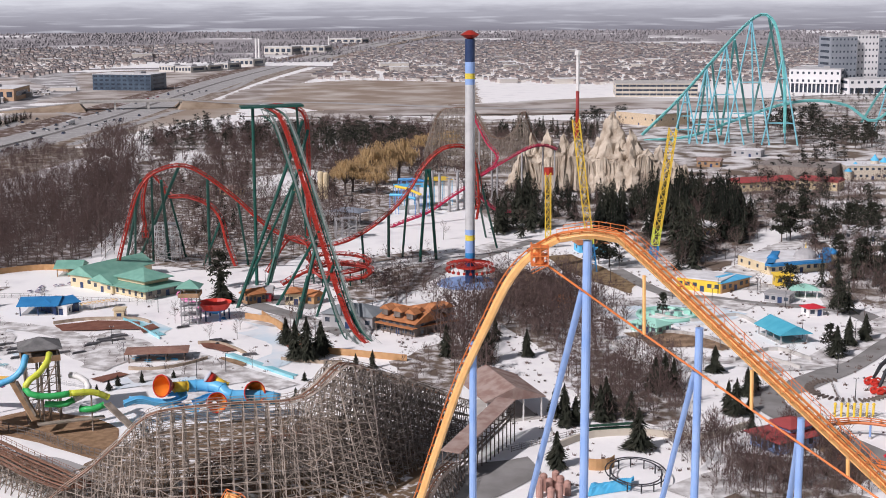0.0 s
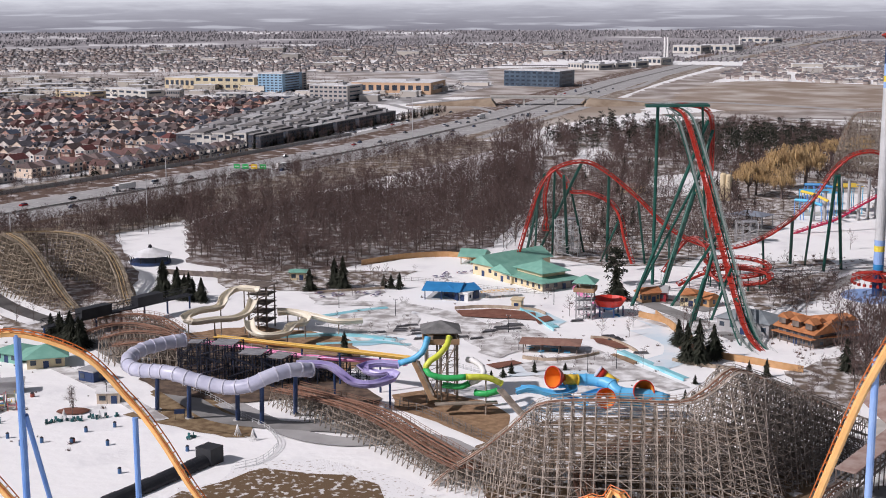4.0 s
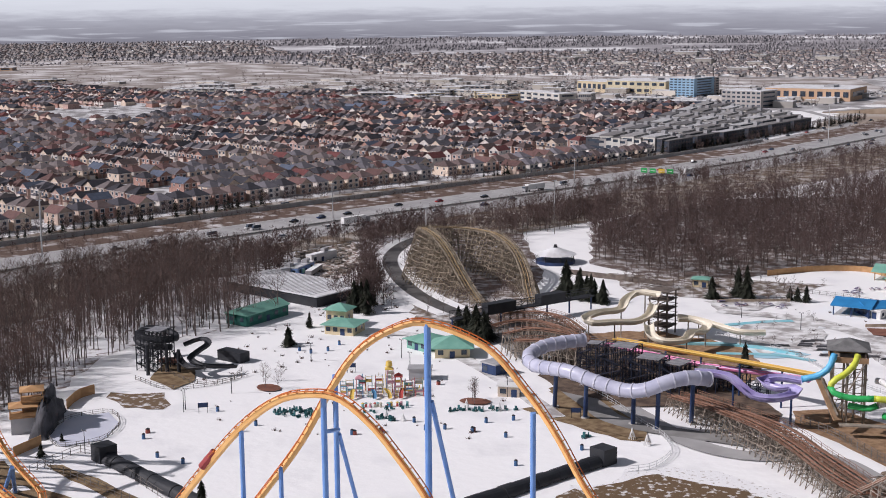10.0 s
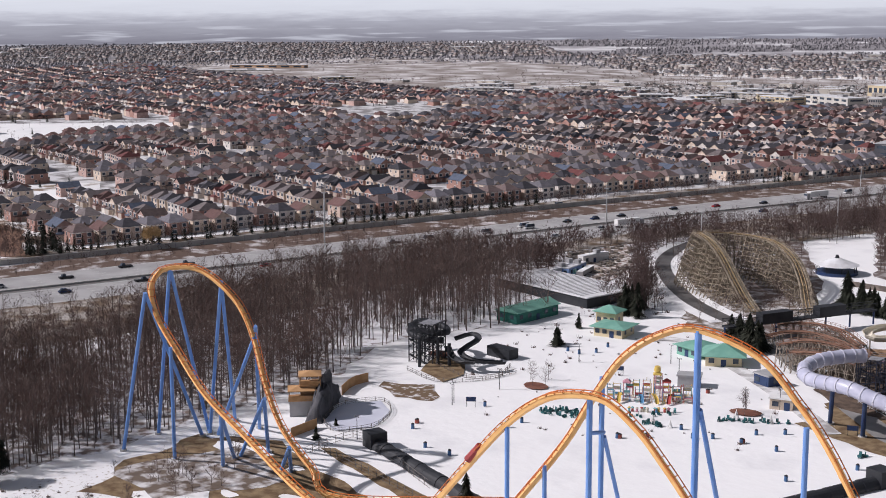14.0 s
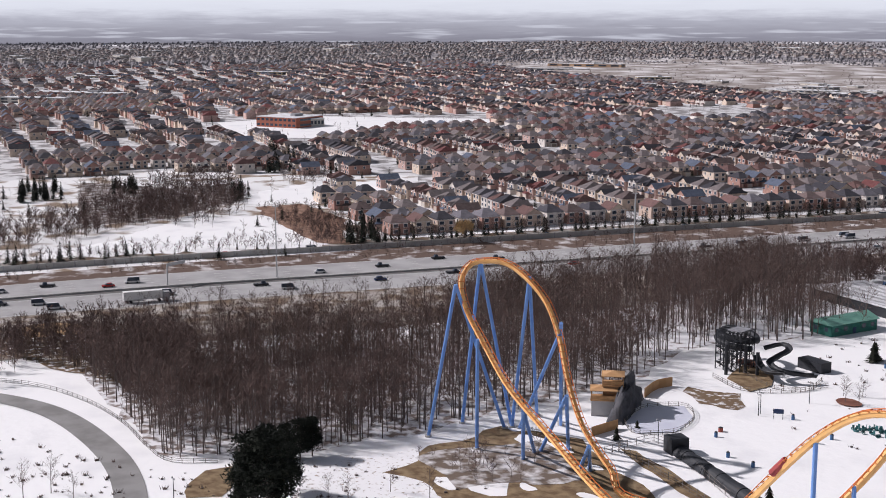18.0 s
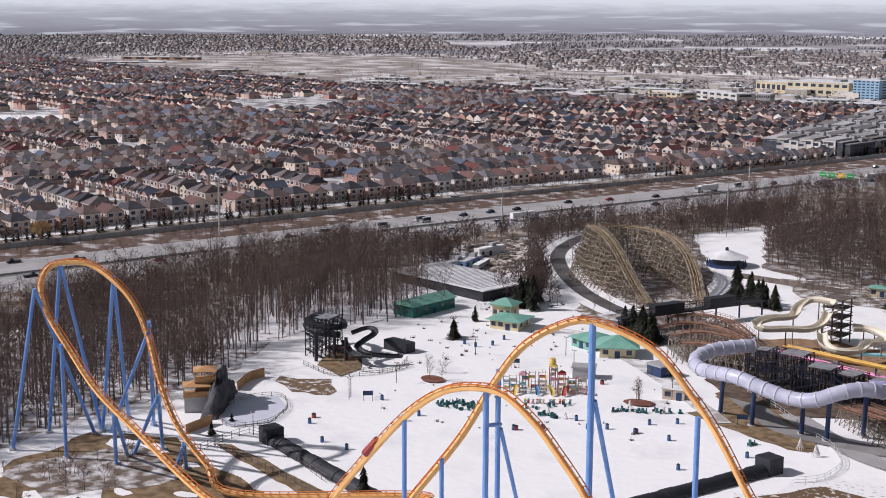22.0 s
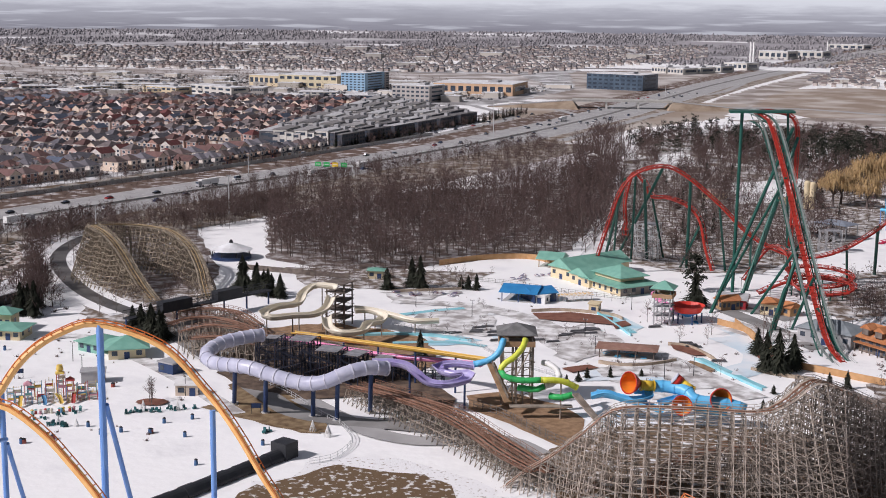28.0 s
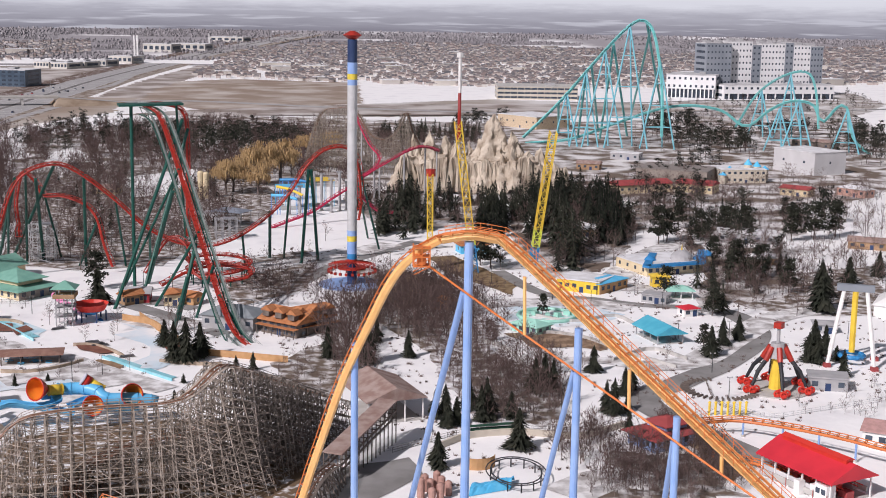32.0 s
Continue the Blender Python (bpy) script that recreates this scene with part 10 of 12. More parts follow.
t = thing("blue_tarpaulin", (0, 0, 0), 0, "crumpled bright blue tarpaulin over stores", "tarpaulin")
ta, tb = Vector((*(29.6, 261.1), 0)), Vector((*(38.9, 264.9), 0))
g = Geo()
for i in range(13):
    for j in range(7):
        p = ta + (tb - ta) * (i / 12) + Vector((0.3, 1, 0)) * (j * 0.9)
        g.v.append((p.x, p.y, 0.1 + 1.9 * math.sin(math.pi * j / 6) ** 0.5 * (0.8 + 0.35 * noise.noise((i * 0.7, j * 0.9, 4)))))
g.f = [(i * 7 + j, i * 7 + j + 1, (i + 1) * 7 + j + 1, (i + 1) * 7 + j) for i in range(12) for j in range(6)]
g.out("sheet", SKYBLUE, t)
t = thing("wooden_round_wall", (0, 0, 0), 0, "curved orange-brown board screen", "screen")
for k in range(9):
    a, b = radians(200 + k * 16), radians(216 + k * 16)
    cx, cy = (33.6, 280.9)
    Geo().beam((cx + 4 * math.cos(a), cy + 4 * math.sin(a), 1.3), (cx + 4 * math.cos(b), cy + 4 * math.sin(b), 1.3), 0.15, 2.6).out("board", FENCE, t)
oval = thing("go_kart_rail_oval", label="dark steel oval ride track near the service yard", category="ride")
oc = Vector((*(40.9, 270.9), 0))
ring_pts = [(oc.x + 5.5 * math.cos(a * 0.2618), oc.y + 8 * math.sin(a * 0.2618), 2.0) for a in range(24)]
for r_ in (0, 1.0):
    Geo().tube([(x + (x - oc.x) * 0.18 * r_, y + (y - oc.y) * 0.12 * r_, z) for x, y, z in ring_pts], 0.14, 5, ring=True).out("rail", BLACK, oval)
for x, y, z in ring_pts[::2]:
    Geo().cyl(x, y, -0.1, z, 0.15, n=6).out("post", BLACK, oval)

# swing tower gondola
for k in range(24):
    a = k * 6.28319 / 24
    d = Vector((math.cos(a), math.sin(a), 0))
    Geo().beam(d * 1.8 + Vector((0, 0, 8.6)), d * 8.5 + Vector((0, 0, 7.4)), 0.22).out("swing_arm", RED, tower)
    Geo().box((d.x * 8.6, d.y * 8.6, 5.2), (0.8, 0.8, 0.9), a).out("swing_seat", RED, tower)
    Geo().beam(d * 8.6 + Vector((0, 0, 5.5)), d * 8.5 + Vector((0, 0, 7.4)), 0.08).out("hanger_chain", RED, tower)
Geo().cyl(0, 0, -0.1, 0.35, 12, n=32).out("plaza_base", BLUE_PALE, tower)

# ---- rides behind the dive coaster ----
timber_coaster("grey_wooden_coaster", [[(-10.0, 829.9, 7.4), (-2.8, 825.0, 32.4), (5.9, 820.0, 37.3), (17.9, 811.8, 36.5), (26.8, 801.6, 23.7), (36.1, 797.2, 20.7), (44.4, 793.8, 28.1), (48.1, 790.5, 38.0), (52.4, 788.3, 25.2), (57.4, 785.9, 16.4)]], "old grey wooden coaster beyond the trees", TIMBER, half=4, rows=4, pitch=3, lift=3)
pink = thing("crimson_inverted_coaster", label="crimson steel coaster track by the mountain", category="roller coaster")
CRIMSON = mat("crimson_paint", (0.5, 0.04, 0.09), (0.42, 0.03, 0.08), 0.4, 0.45)
fp = steel_track(pink, [(13.9, 699.9, 50.0), (18.4, 699.8, 39.6), (23.3, 695.6, 29.6), (28.4, 689.4, 22.9), (23.6, 679.6, 16.8), (17.6, 671.8, 14.3), (27.3, 663.4, 21.6), (41.2, 660.7, 29.7), (50.2, 668.1, 30.9), (58.5, 682.5, 27.3)], CRIMSON, CRIMSON, 2.0, 0.5)
steel_track(pink, [(-24.2, 599.5, 0.9), (-16.5, 603.8, 3.3), (-6.2, 610.0, 6.5), (4.3, 616.0, 12.7), (12.3, 621.9, 15.9), (17.9, 629.7, 10.7), (26.1, 631.5, 3.6), (32.8, 631.1, 3.1)], CRIMSON, CRIMSON, 2.0, 0.45)
for p, d, s, u in fp[::6]:
    column(pink, (p.x, p.y, p.z - 1), None, 0.4, GREY, footing=False)
for i, (x, y, h) in enumerate(((-5.2, 652.2, 19.3), (-1.6, 652.1, 18.2), (3.1, 646.4, 16.4), (7.3, 651.8, 19.3), (10.8, 655.4, 13.9), (-12.0, 641.5, 13.6), (-16.9, 638.1, 10.8), (-8.9, 656.0, 15.6))):
    t = thing("grey_ride_pylon", (x, y, 0), 0, "grey steel ride support pylon", "pylon", "grey ride pylons")
    Geo().cyl(0, 0, 0, h, 0.7, n=10).out("shaft", GREY, t)
    Geo().box((0, 0, h), (3.0, 0.8, 0.6), 0.4).out("cross_arm", GREY, t)
    Geo().cyl(0, 0, -0.1, 0.4, 1.2, n=10).out("footing", CONCRETE, t)
hall("blue_ride_platform", (-22.0, 652.6), (-6.7, 655.9), 12, 11, SKYBLUE, SKYBLUE, 0.4, "flat", label="blue and yellow ride platform on posts", category="ride", open_sides=True)
hall("blue_ride_platform", (-5.3, 663.4), (4.7, 667.0), 12, 13, SKYBLUE, YELLOW, 0.4, "flat", label="tall blue ride platform with yellow roof", category="ride", open_sides=True)
hall("grey_ride_platform", (-51.7, 605.5), (-38.0, 598.8), 10, 7, GREY, mat("slate_deck", (0.22, 0.25, 0.3)), 1.5, "hip", label="grey steel loading platform on posts", category="ride", open_sides=True)
for x, y, h in ((-63.9, 692.9, 13.6), (-61.2, 692.9, 13.0)):
    t = thing("yellow_silo", (x, y, 0), 0, "tall pale yellow ride silo", "silo", "pair of pale yellow silos")
    Geo().cyl(0, 0, 0, h, 1.6, n=12).out("shell", CREAM, t)
    Geo().cyl(0, 0, h, h + 0.8, 1.6, 1.0, 12).out("cap", CREAM, t)
for (x, y, h) in ((110.9, 609.2, 8.4), (91.8, 586.3, 7.5)):
    t = thing("white_tipi", (x, y, 0), 0, "white canvas tipi with snow", "tent", "white tipis among evergreens")
    Geo().cyl(0, 0, 0, h, h * 0.55, 0.15, 14).out("canvas", WHITE, t)
    for k in range(4):
        Geo().beam((0, 0, h * 0.9), (0.5 * math.cos(k * 1.57), 0.5 * math.sin(k * 1.57), h * 1.08), 0.08).out("pole", TIMBER, t)
t = thing("carousel_dome", (138.5, 500.7), 0, "grey ribbed carousel dome with golden finial", "dome")
for z0, z1, r0, r1 in ((3.5, 4.5, 4.6, 4.6), (4.5, 6.0, 4.6, 4.0), (6.0, 7.2, 4.0, 2.6), (7.2, 8.0, 2.6, 0.6)):
    Geo().cyl(0, 0, z0, z1, r0, r1, 16).out("dome_tier", GREY, t)
Geo().cyl(0, 0, 0, 3.5, 4.4, n=16).out("drum", CREAM, t)
Geo().cyl(0, 0, 8, 10.5, 0.3, 0.05, 8).out("finial", YELLOW, t)
for q, m in (((125.6, 498.6), BLUE_ROOF), ((145.2, 500.6), BLUE_ROOF), ((151.2, 509.7), BLUE_ROOF)):
    t = thing("blue_turret", (q[0], q[1], 0), 0, "small cream turret with royal blue dome", "turret", "blue turrets of the carousel pavilion")
    Geo().cyl(0, 0, 0, 4.2, 2.2, n=12).out("drum", CREAM, t)
    Geo().cyl(0, 0, 4.2, 5.6, 2.6, 1.6, 12).cyl(0, 0, 5.6, 6.2, 1.6, 0.2, 12).out("dome", m, t)
CASTLE = bpy.data.materials["castle_stone"]
for i, (x, y, h) in enumerate(((238.7, 767.1, 9.5), (249.8, 767.4, 13.7), (255.3, 767.5, 12.3), (261.9, 772.8, 9.0), (232.3, 759.3, 6.7))):
    t = thing("castle_turret", (x, y, 0), 0, "cream castle turret with pale blue cone", "turret", "turrets of the castle hall")
    Geo().cyl(0, 0, 0, h * 0.75, 2.4, n=10).out("drum", CASTLE, t)
    Geo().cyl(0, 0, h * 0.75, h, 2.7, 0.1, 10).out("cone", SKYBLUE, t)
# snow lanes beside the dive coaster
strip("ground_snow_lanes", [(-147.0, 616.1), (-138.6, 563.3), (-132.5, 515.1)], 14, SNOW, 0.14, "packed snow slide lanes", "snow slide", step=4)
fence([(-149.7, 621.2), (-140.4, 563.3), (-134.8, 515.1)], 1.0, STEEL, "steel railing beside the snow lanes")
teal_base = thing("teal_ride_basin", label="teal painted water ride basin with snow", category="pool")
g = Geo()
tc = Vector((*(72.6, 422.3), 0))
g.tube([(tc.x + 9.4 * math.cos(k * 0.2618), tc.y + 9.4 * math.sin(k * 0.2618), 0.6) for k in range(24)], 0.7, 6, ring=True)
g.out("basin_wall", MINT, teal_base)
Geo().cyl(tc.x, tc.y, 0.05, 0.35, 9.0, n=24).out("basin_floor", mat("snow_on_mint", (0.3, 0.6, 0.55), (0.8, 0.82, 0.82), 0.2, 0.6, lo=0.4, hi=0.5), teal_base)
for k in range(5):
    Geo().box((tc.x - 7 + 3.5 * k, tc.y + 2 * math.sin(k * 2), 1.0), (2.2, 1.6, 1.3), k * 0.7).out("ride_boat", MINT, teal_base)
# more columns of the dive coaster
for top, foot in (((-34.7, 413.6, 19.0), (-41.4, 424.4)), ((-32.5, 406.7, 11.4), (-25.3, 401.3)), ((-64.7, 495.8, 17.8), (-66.7, 511.3)), ((-76.8, 494.1, 28.8), (-76.0, 511.5)), ((-31.0, 501.0, 14.6), (-30.7, 510.5)), ((-13.3, 505.8, 30.6), (-16.4, 527.9)), ((10.2, 511.9, 45.6), (18.8, 573.4)), ((13.1, 515.8, 39.0), (22.6, 545.9)), ((-83.9, 499.0, 20.4), (-93.7, 511.9)), ((-104.5, 505.3, 28.9), (-103.8, 529.9)), ((-113.2, 487.0, 31.5), (-123.1, 524.3)), ((-107.3, 488.4, 39.5), (-115.3, 521.7)), ((-48.9, 453.4, 44.7), (-70.6, 459.6)), ((-40.5, 430.1, 27.1), (-56.4, 441.4)), ((-53.1, 487.1, 63.4), (-53.9, 522.7))):
    column(red_coaster, top, foot, 0.45, GREEN, footing=False)
for i in range(12):
    a = i * 0.5236
    c = Vector((*(-38.5, 483.5), 0))
    column(red_coaster, (c.x + 10 * math.cos(a), c.y + 14 * math.sin(a), 4.5), None, 0.25, GREEN, footing=False)
steel_track(red_coaster, [(c.x + 11 * math.cos(k * 0.35), c.y + 15 * math.sin(k * 0.35), 3.5 + 0.18 * k) for k in range(30)], RED, RED, 2.2, 0.4)


# ---- mixed groves of the midway ----
MIXED = (([(93.4, 708.9), (131.9, 733.1), (159.2, 723.9), (148.7, 636.5), (133.9, 560.5), (103.9, 494.3), (80.0, 483.2), (81.2, 558.2)], 22, 170, 0.8, 1.5), ([(179.2, 771.7), (225.9, 775.2), (197.5, 675.3), (169.9, 605.2), (140.4, 588.7)], 26, 110, 0.8, 1.4), ([(167.3, 605.1), (217.7, 649.0), (248.1, 659.7), (221.0, 585.2), (151.0, 535.6)], 12, 80, 0.7, 1.2), ([(164.0, 548.7), (197.4, 550.1), (164.1, 448.4), (145.2, 443.5), (124.4, 430.6)], 7, 110, 0.6, 1.0), ([(8.0, 705.6), (44.4, 716.5), (82.5, 690.2), (71.0, 606.9), (26.5, 585.6)], 40, 140, 0.8, 1.4))
for k, (poly, n, m, lo, hi) in enumerate(MIXED):
    patch("ground_mixed_grove_%d" % (k + 1), poly, THIN_SNOW, "thin snow and needles under mixed trees", 2.0, 0.07)
    scatter("evergreen_grove", NEAR_SPRUCE if k % 2 == 0 else NEAR_PINE, fill(poly, n, lo, hi, 400 + k), [BARK, DARK_NEEDLE], "dark evergreens among the rides", "trees")
    scatter("leafless_grove", SCRUB, fill(poly, m, lo * 0.6, hi * 0.7, 420 + k), [BARK_DARK, TWIG_RED], "leafless brown trees among the rides", "trees")
UNDER_DIVE = [(-165.7, 786.7), (-62.6, 835.3), (-16.7, 690.0), (-38.8, 580.7), (-77.7, 532.1), (-123.4, 525.5)]
patch("ground_dive_coaster", UNDER_DIVE, THAW, "trampled thawing ground below the dive coaster", 2.0, 0.065)
scatter("leafless_grove", SCRUB, fill(UNDER_DIVE, 330, 0.4, 1.0, 441, CLEARINGS[:1]), [BARK_DARK, TWIG_RED], "leafless trees below the dive coaster", "trees")
scatter("evergreen_grove", NEAR_SPRUCE, fill(UNDER_DIVE, 30, 0.6, 1.2, 442), [BARK, DARK_NEEDLE], "dark evergreens below the dive coaster", "trees")
ROAD_WOOD = [(-338.0, 402.0), (-318.0, 430.0), (-322.0, 470.0), (-300.0, 440.0), (-296.0, 400.0), (-276.0, 372.0), (-283.0, 352.0), (-312.0, 366.0)]
scatter("drive_wood", BUSHY, clear_of_drive(fill(ROAD_WOOD, 190, 0.3, 0.6, 443)), [BARK_DARK, TWIG_RED], "leafless brown trees beside the service drive", "trees")

# ---- more trees where the park meets the highway ----
EDGE_B = [(-389.4, 378.5), (-373.3, 443.3), (-367.3, 492.9), (-358.1, 516.6), (-336.1, 450.7), (-341.1, 404.6), (-336.2, 369.2)]
sheet("ground_works_scrub", EDGE_B, LITTER, 0.055, "litter and snow beside the works yard", ragged=2)
scatter("works_scrub", SCRUB_FAR, clear_of_drive(fill(EDGE_B, 260, 0.5, 1.1, 91)), [BARK_DARK, TWIG_RED], "leafless scrub beside the works yard", "scrub")
HILLS = [(-268.6, 368.1), (-310.7, 429.2), (-331.1, 482.2), (-308.9, 511.2), (-254.0, 433.3), (-234.1, 392.5), (-244.1, 366.4)]
sheet("ground_coaster_hills", HILLS, DARK_LITTER, 0.055, "brown turf and snow below the wooden hills", ragged=2)
scatter("hill_scrub", SCRUB, clear_of_drive(fill(HILLS, 110, 0.3, 0.75, 92)), [BARK_DARK, TWIG_RED], "leafless trees between the wooden hills", "trees")
EDGE_C = [(-313.2, 419.7), (-331.4, 469.1), (-329.5, 531.7), (-317.8, 589.1), (-300.9, 593.7), (-297.0, 539.5), (-315.0, 508.2), (-344.3, 478.7), (-290.4, 394.1)]
scatter("drive_scrub", SCRUB_FAR, clear_of_drive(fill(EDGE_C, 200, 0.5, 1.0, 93)), [BARK_DARK, TWIG_RED], "leafless scrub along the service drive", "scrub")
patch("ground_slide_bank", [(-194.7, 359.8), (-179.3, 376.0), (-143.5, 367.7), (-131.0, 344.3), (-132.5, 314.3), (-165.0, 310.1), (-185.1, 328.0)], SOIL, "dark soil below the slide platforms", 1.5, 0.07)
timber_coaster("wooden_roller_coaster", [[(-203.4, 325.7, 5.9), (-194.6, 326.4, 8.3), (-183.5, 325.9, 8.6), (-174.8, 326.1, 7.0)], [(-197.7, 322.2, 5.2), (-186.6, 321.8, 6.7), (-176.7, 322.8, 5.6)]], "low wooden coaster track behind the tube slides", TIMBER, half=1.6, walk_mat=RAIL_BROWN)

# ---- water park details ----
def kerb_wall(line, h, material, label, name="kerb_wall", w=0.5):
    t = tagged(new(name), label, "low wall")
    pts = spline([(p[0], p[1], 0) for p in line], 3.0)
    for a, b in zip(pts, pts[1:]):
        Geo().beam(a + Vector((0, 0, h / 2)), b + Vector((0, 0, h / 2)), w, h).out("wall_length", material, t)
    return t


STONE = mat("brown_stone_wall", (0.34, 0.27, 0.2), (0.44, 0.36, 0.28), 0.6, 0.9, bump=0.1)
MULCH = mat("red_brown_mulch", (0.16, 0.065, 0.045), (0.22, 0.1, 0.07), 0.4, 0.95, bump=0.1)
AQUA = mat("aqua_channel_paint", (0.2, 0.52, 0.6), (0.34, 0.6, 0.66), 0.2, 0.6)
for line in ([(-87.9, 360.4), (-80.2, 359.5), (-73.0, 364.2), (-67.8, 371.0)], [(-124.5, 414.8), (-115.2, 420.2), (-99.8, 420.4), (-93.8, 415.4)], [(-73.7, 388.7), (-67.6, 388.3), (-60.2, 380.0), (-56.8, 374.3)], [(-157.9, 438.5), (-164.6, 433.5), (-178.2, 424.5)], [(-46.4, 369.7), (-36.6, 366.4), (-28.7, 365.7)]):
    kerb_wall(line, 1.0, STONE, "low brown stone planter wall in snow")
for i, poly in enumerate(([(-123.0, 411.8), (-112.8, 418.3), (-97.9, 416.7), (-95.0, 406.8), (-103.7, 405.8), (-119.5, 404.4)], [(-73.5, 390.2), (-65.9, 388.8), (-59.7, 380.2), (-64.2, 378.8), (-71.0, 383.7)], [(-96.1, 408.9), (-92.9, 414.0), (-89.8, 408.4), (-92.6, 401.9)], [(-48.6, 392.6), (-37.2, 387.0), (-37.8, 377.4), (-46.5, 382.8)], [(-95.9, 349.8), (-89.5, 356.7), (-86.4, 354.5), (-91.8, 346.7)])):
    patch("ground_mulch_bed_%d" % (i + 1), poly, MULCH, "raised red-brown mulch bed", 0.5, 0.3)
for line, w in (([(-103.5, 423.7), (-96.1, 413.0), (-86.3, 398.3)], 3.0), ([(-62.5, 376.6), (-54.1, 367.4), (-45.6, 357.6), (-40.3, 352.1)], 3.0), ([(-66.2, 422.0), (-56.3, 410.4), (-50.7, 395.5), (-47.7, 379.1), (-48.6, 362.7)], 5.0), ([(-166.1, 363.9), (-148.9, 372.0), (-130.4, 371.7)], 2.5), ([(-150.8, 358.4), (-135.5, 365.8), (-122.8, 365.4)], 2.5), ([(-164.3, 391.0), (-153.7, 404.3), (-146.1, 411.0)], 3.0), ([(-87.3, 342.1), (-78.8, 346.4), (-67.2, 351.1)], 3.5)):
    strip("water_channel", line, w, POOL_SNOW if w > 3.2 else AQUA, 0.12, "drained aqua slide channel with snow", "channel", step=3)
for line in ([(-103.8, 421.0), (-96.4, 410.5), (-86.5, 395.2)], [(-63.2, 375.1), (-54.6, 365.3), (-40.8, 350.3)], [(-165.0, 361.3), (-147.9, 369.4), (-129.5, 369.1)]):
    kerb_wall(line, 0.8, AQUA, "aqua-painted slide channel wall", "channel_wall", 0.3)


def picnic(rows, material, label, name="picnic_table"):
    for i, (x, y) in enumerate(rows):
        t = thing(name, (x, y, 0), i * 1.3, label, "table", "tables in the water park")
        Geo().box((0, 0, 0.75), (1.8, 0.8, 0.08)).out("tabletop", material, t)
        for k in (-0.7, 0.7):
            Geo().box((0, k, 0.45), (1.8, 0.3, 0.06)).out("bench", material, t)


rng = random.Random(17)


def spots(poly, n, seed):
    return [(p[0], p[1]) for p in fill(poly, n, seed=seed)]


picnic(spots([(-150.8, 469.1), (-135.9, 479.2), (-131.0, 469.5), (-145.3, 458.8)], 10, 5) + spots([(-178.2, 424.5), (-156.0, 433.1), (-151.9, 427.6), (-173.5, 418.3)], 12, 6), mat("blue_red_table", (0.1, 0.16, 0.28), (0.32, 0.08, 0.08), 0.15, 0.6), "painted picnic table in the snow")
picnic(spots([(-87.8, 367.0), (-75.0, 369.6), (-76.9, 376.4), (-88.7, 374.2)], 8, 7), SKYBLUE, "bright blue table under the shelter")
LOUNGE = mat("grey_lounger_stack", (0.1, 0.1, 0.11), (0.2, 0.2, 0.21), 0.4, 0.8)
for i, (x, y) in enumerate(spots([(-149.4, 373.3), (-129.5, 390.9), (-104.1, 379.6), (-121.2, 365.9)], 16, 8) + spots([(-108.9, 397.0), (-97.4, 402.9), (-94.2, 389.9), (-105.6, 385.0)], 8, 9) + spots([(-87.3, 415.7), (-51.0, 368.3), (-64.7, 391.4)], 8, 10)):
    t = thing("lounger_stack", (x, y, 0), 0.3 + 0.1 * (i % 5), "dark stacked sun loungers on snow", "loungers", "stacked loungers in the water park")
    for k in range(3):
        Geo().box((0, 0, 0.25 + 0.22 * k), (4.5 - 0.4 * k, 0.8, 0.12)).out("lounger", LOUNGE, t)
# mesh cone trees by the path
for x, y, h in ((-135.6, 273.6, 2.8), (-130.6, 271.3, 2.8), (-173.9, 275.7, 2.2), (-182.0, 272.8, 2.5), (-189.3, 255.5, 1.9), (-194.4, 255.3, 1.9), (-268.1, 345.2, 3.0)):
    t = thing("light_cone_tree", (x, y, 0), 0, "white wire cone light tree", "decoration", "wire cone trees")
    for k in range(10):
        a = k * 0.6283
        Geo().beam((math.cos(a) * h * 0.32, math.sin(a) * h * 0.32, 0), (0, 0, h), 0.1).out("wire", WHITE, t)
# notice boards
for q in ((-235.8, 233.1), (-228.2, 283.8), (-154.6, 280.7)):
    t = thing("notice_board", (q[0], q[1], 0), -math.atan2(q[0], q[1]), "dark blue notice board on two posts", "sign")
    for x in (-1.1, 1.1):
        Geo().box((x, 0, 1.3), (0.12, 0.12, 2.6)).out("post", BLACK, t)
    Geo().box((0, 0, 2.1), (2.6, 0.1, 1.2)).out("panel", NAVY, t)

# parked cars and low buildings of the commercial strip
lot = Geo().box((0, 0, 0.75), (4.6, 1.8, 1.1)).box((-0.2, 0, 1.45), (2.4, 1.6, 0.5))
LOT = [(tris_of(lot),)]
LOT_PAINT = mat("parked_car_paint", (0.03, 0.03, 0.035), (0.6, 0.6, 0.6), 0.05, 0.35, island=0.6, lo=0.4, hi=0.6)
STRIP_ZONE = [(-951.5, 1186.4), (-739.5, 1227.8), (-559.1, 1311.6), (-461.1, 1321.3), (-449.0, 1633.3), (-916.5, 1672.8), (-1522.8, 1304.7), (-1165.0, 1165.7)]
scatter("parked_cars", LOT, fill(STRIP_ZONE, 2200, 0.95, 1.1, 101) + fill(NORTH_TOWN, 300, 1, 1.1, 102), [LOT_PAINT], "cars parked in rows on far lots", "cars")
SHOPS = []
for k in range(6):
    a, b = Geo(), Geo()
    w, d, h = RNG.uniform(18, 45), RNG.uniform(14, 26), RNG.uniform(5, 9)
    a.box((0, 0, h / 2), (w, d, h))
    b.box((0, 0, h + 0.3), (w + 0.6, d + 0.6, 0.5)).box((w * 0.2, 0, h + 1.2), (3, 3, 1.6))
    SHOPS.append((tris_of(a), tris_of(b)))
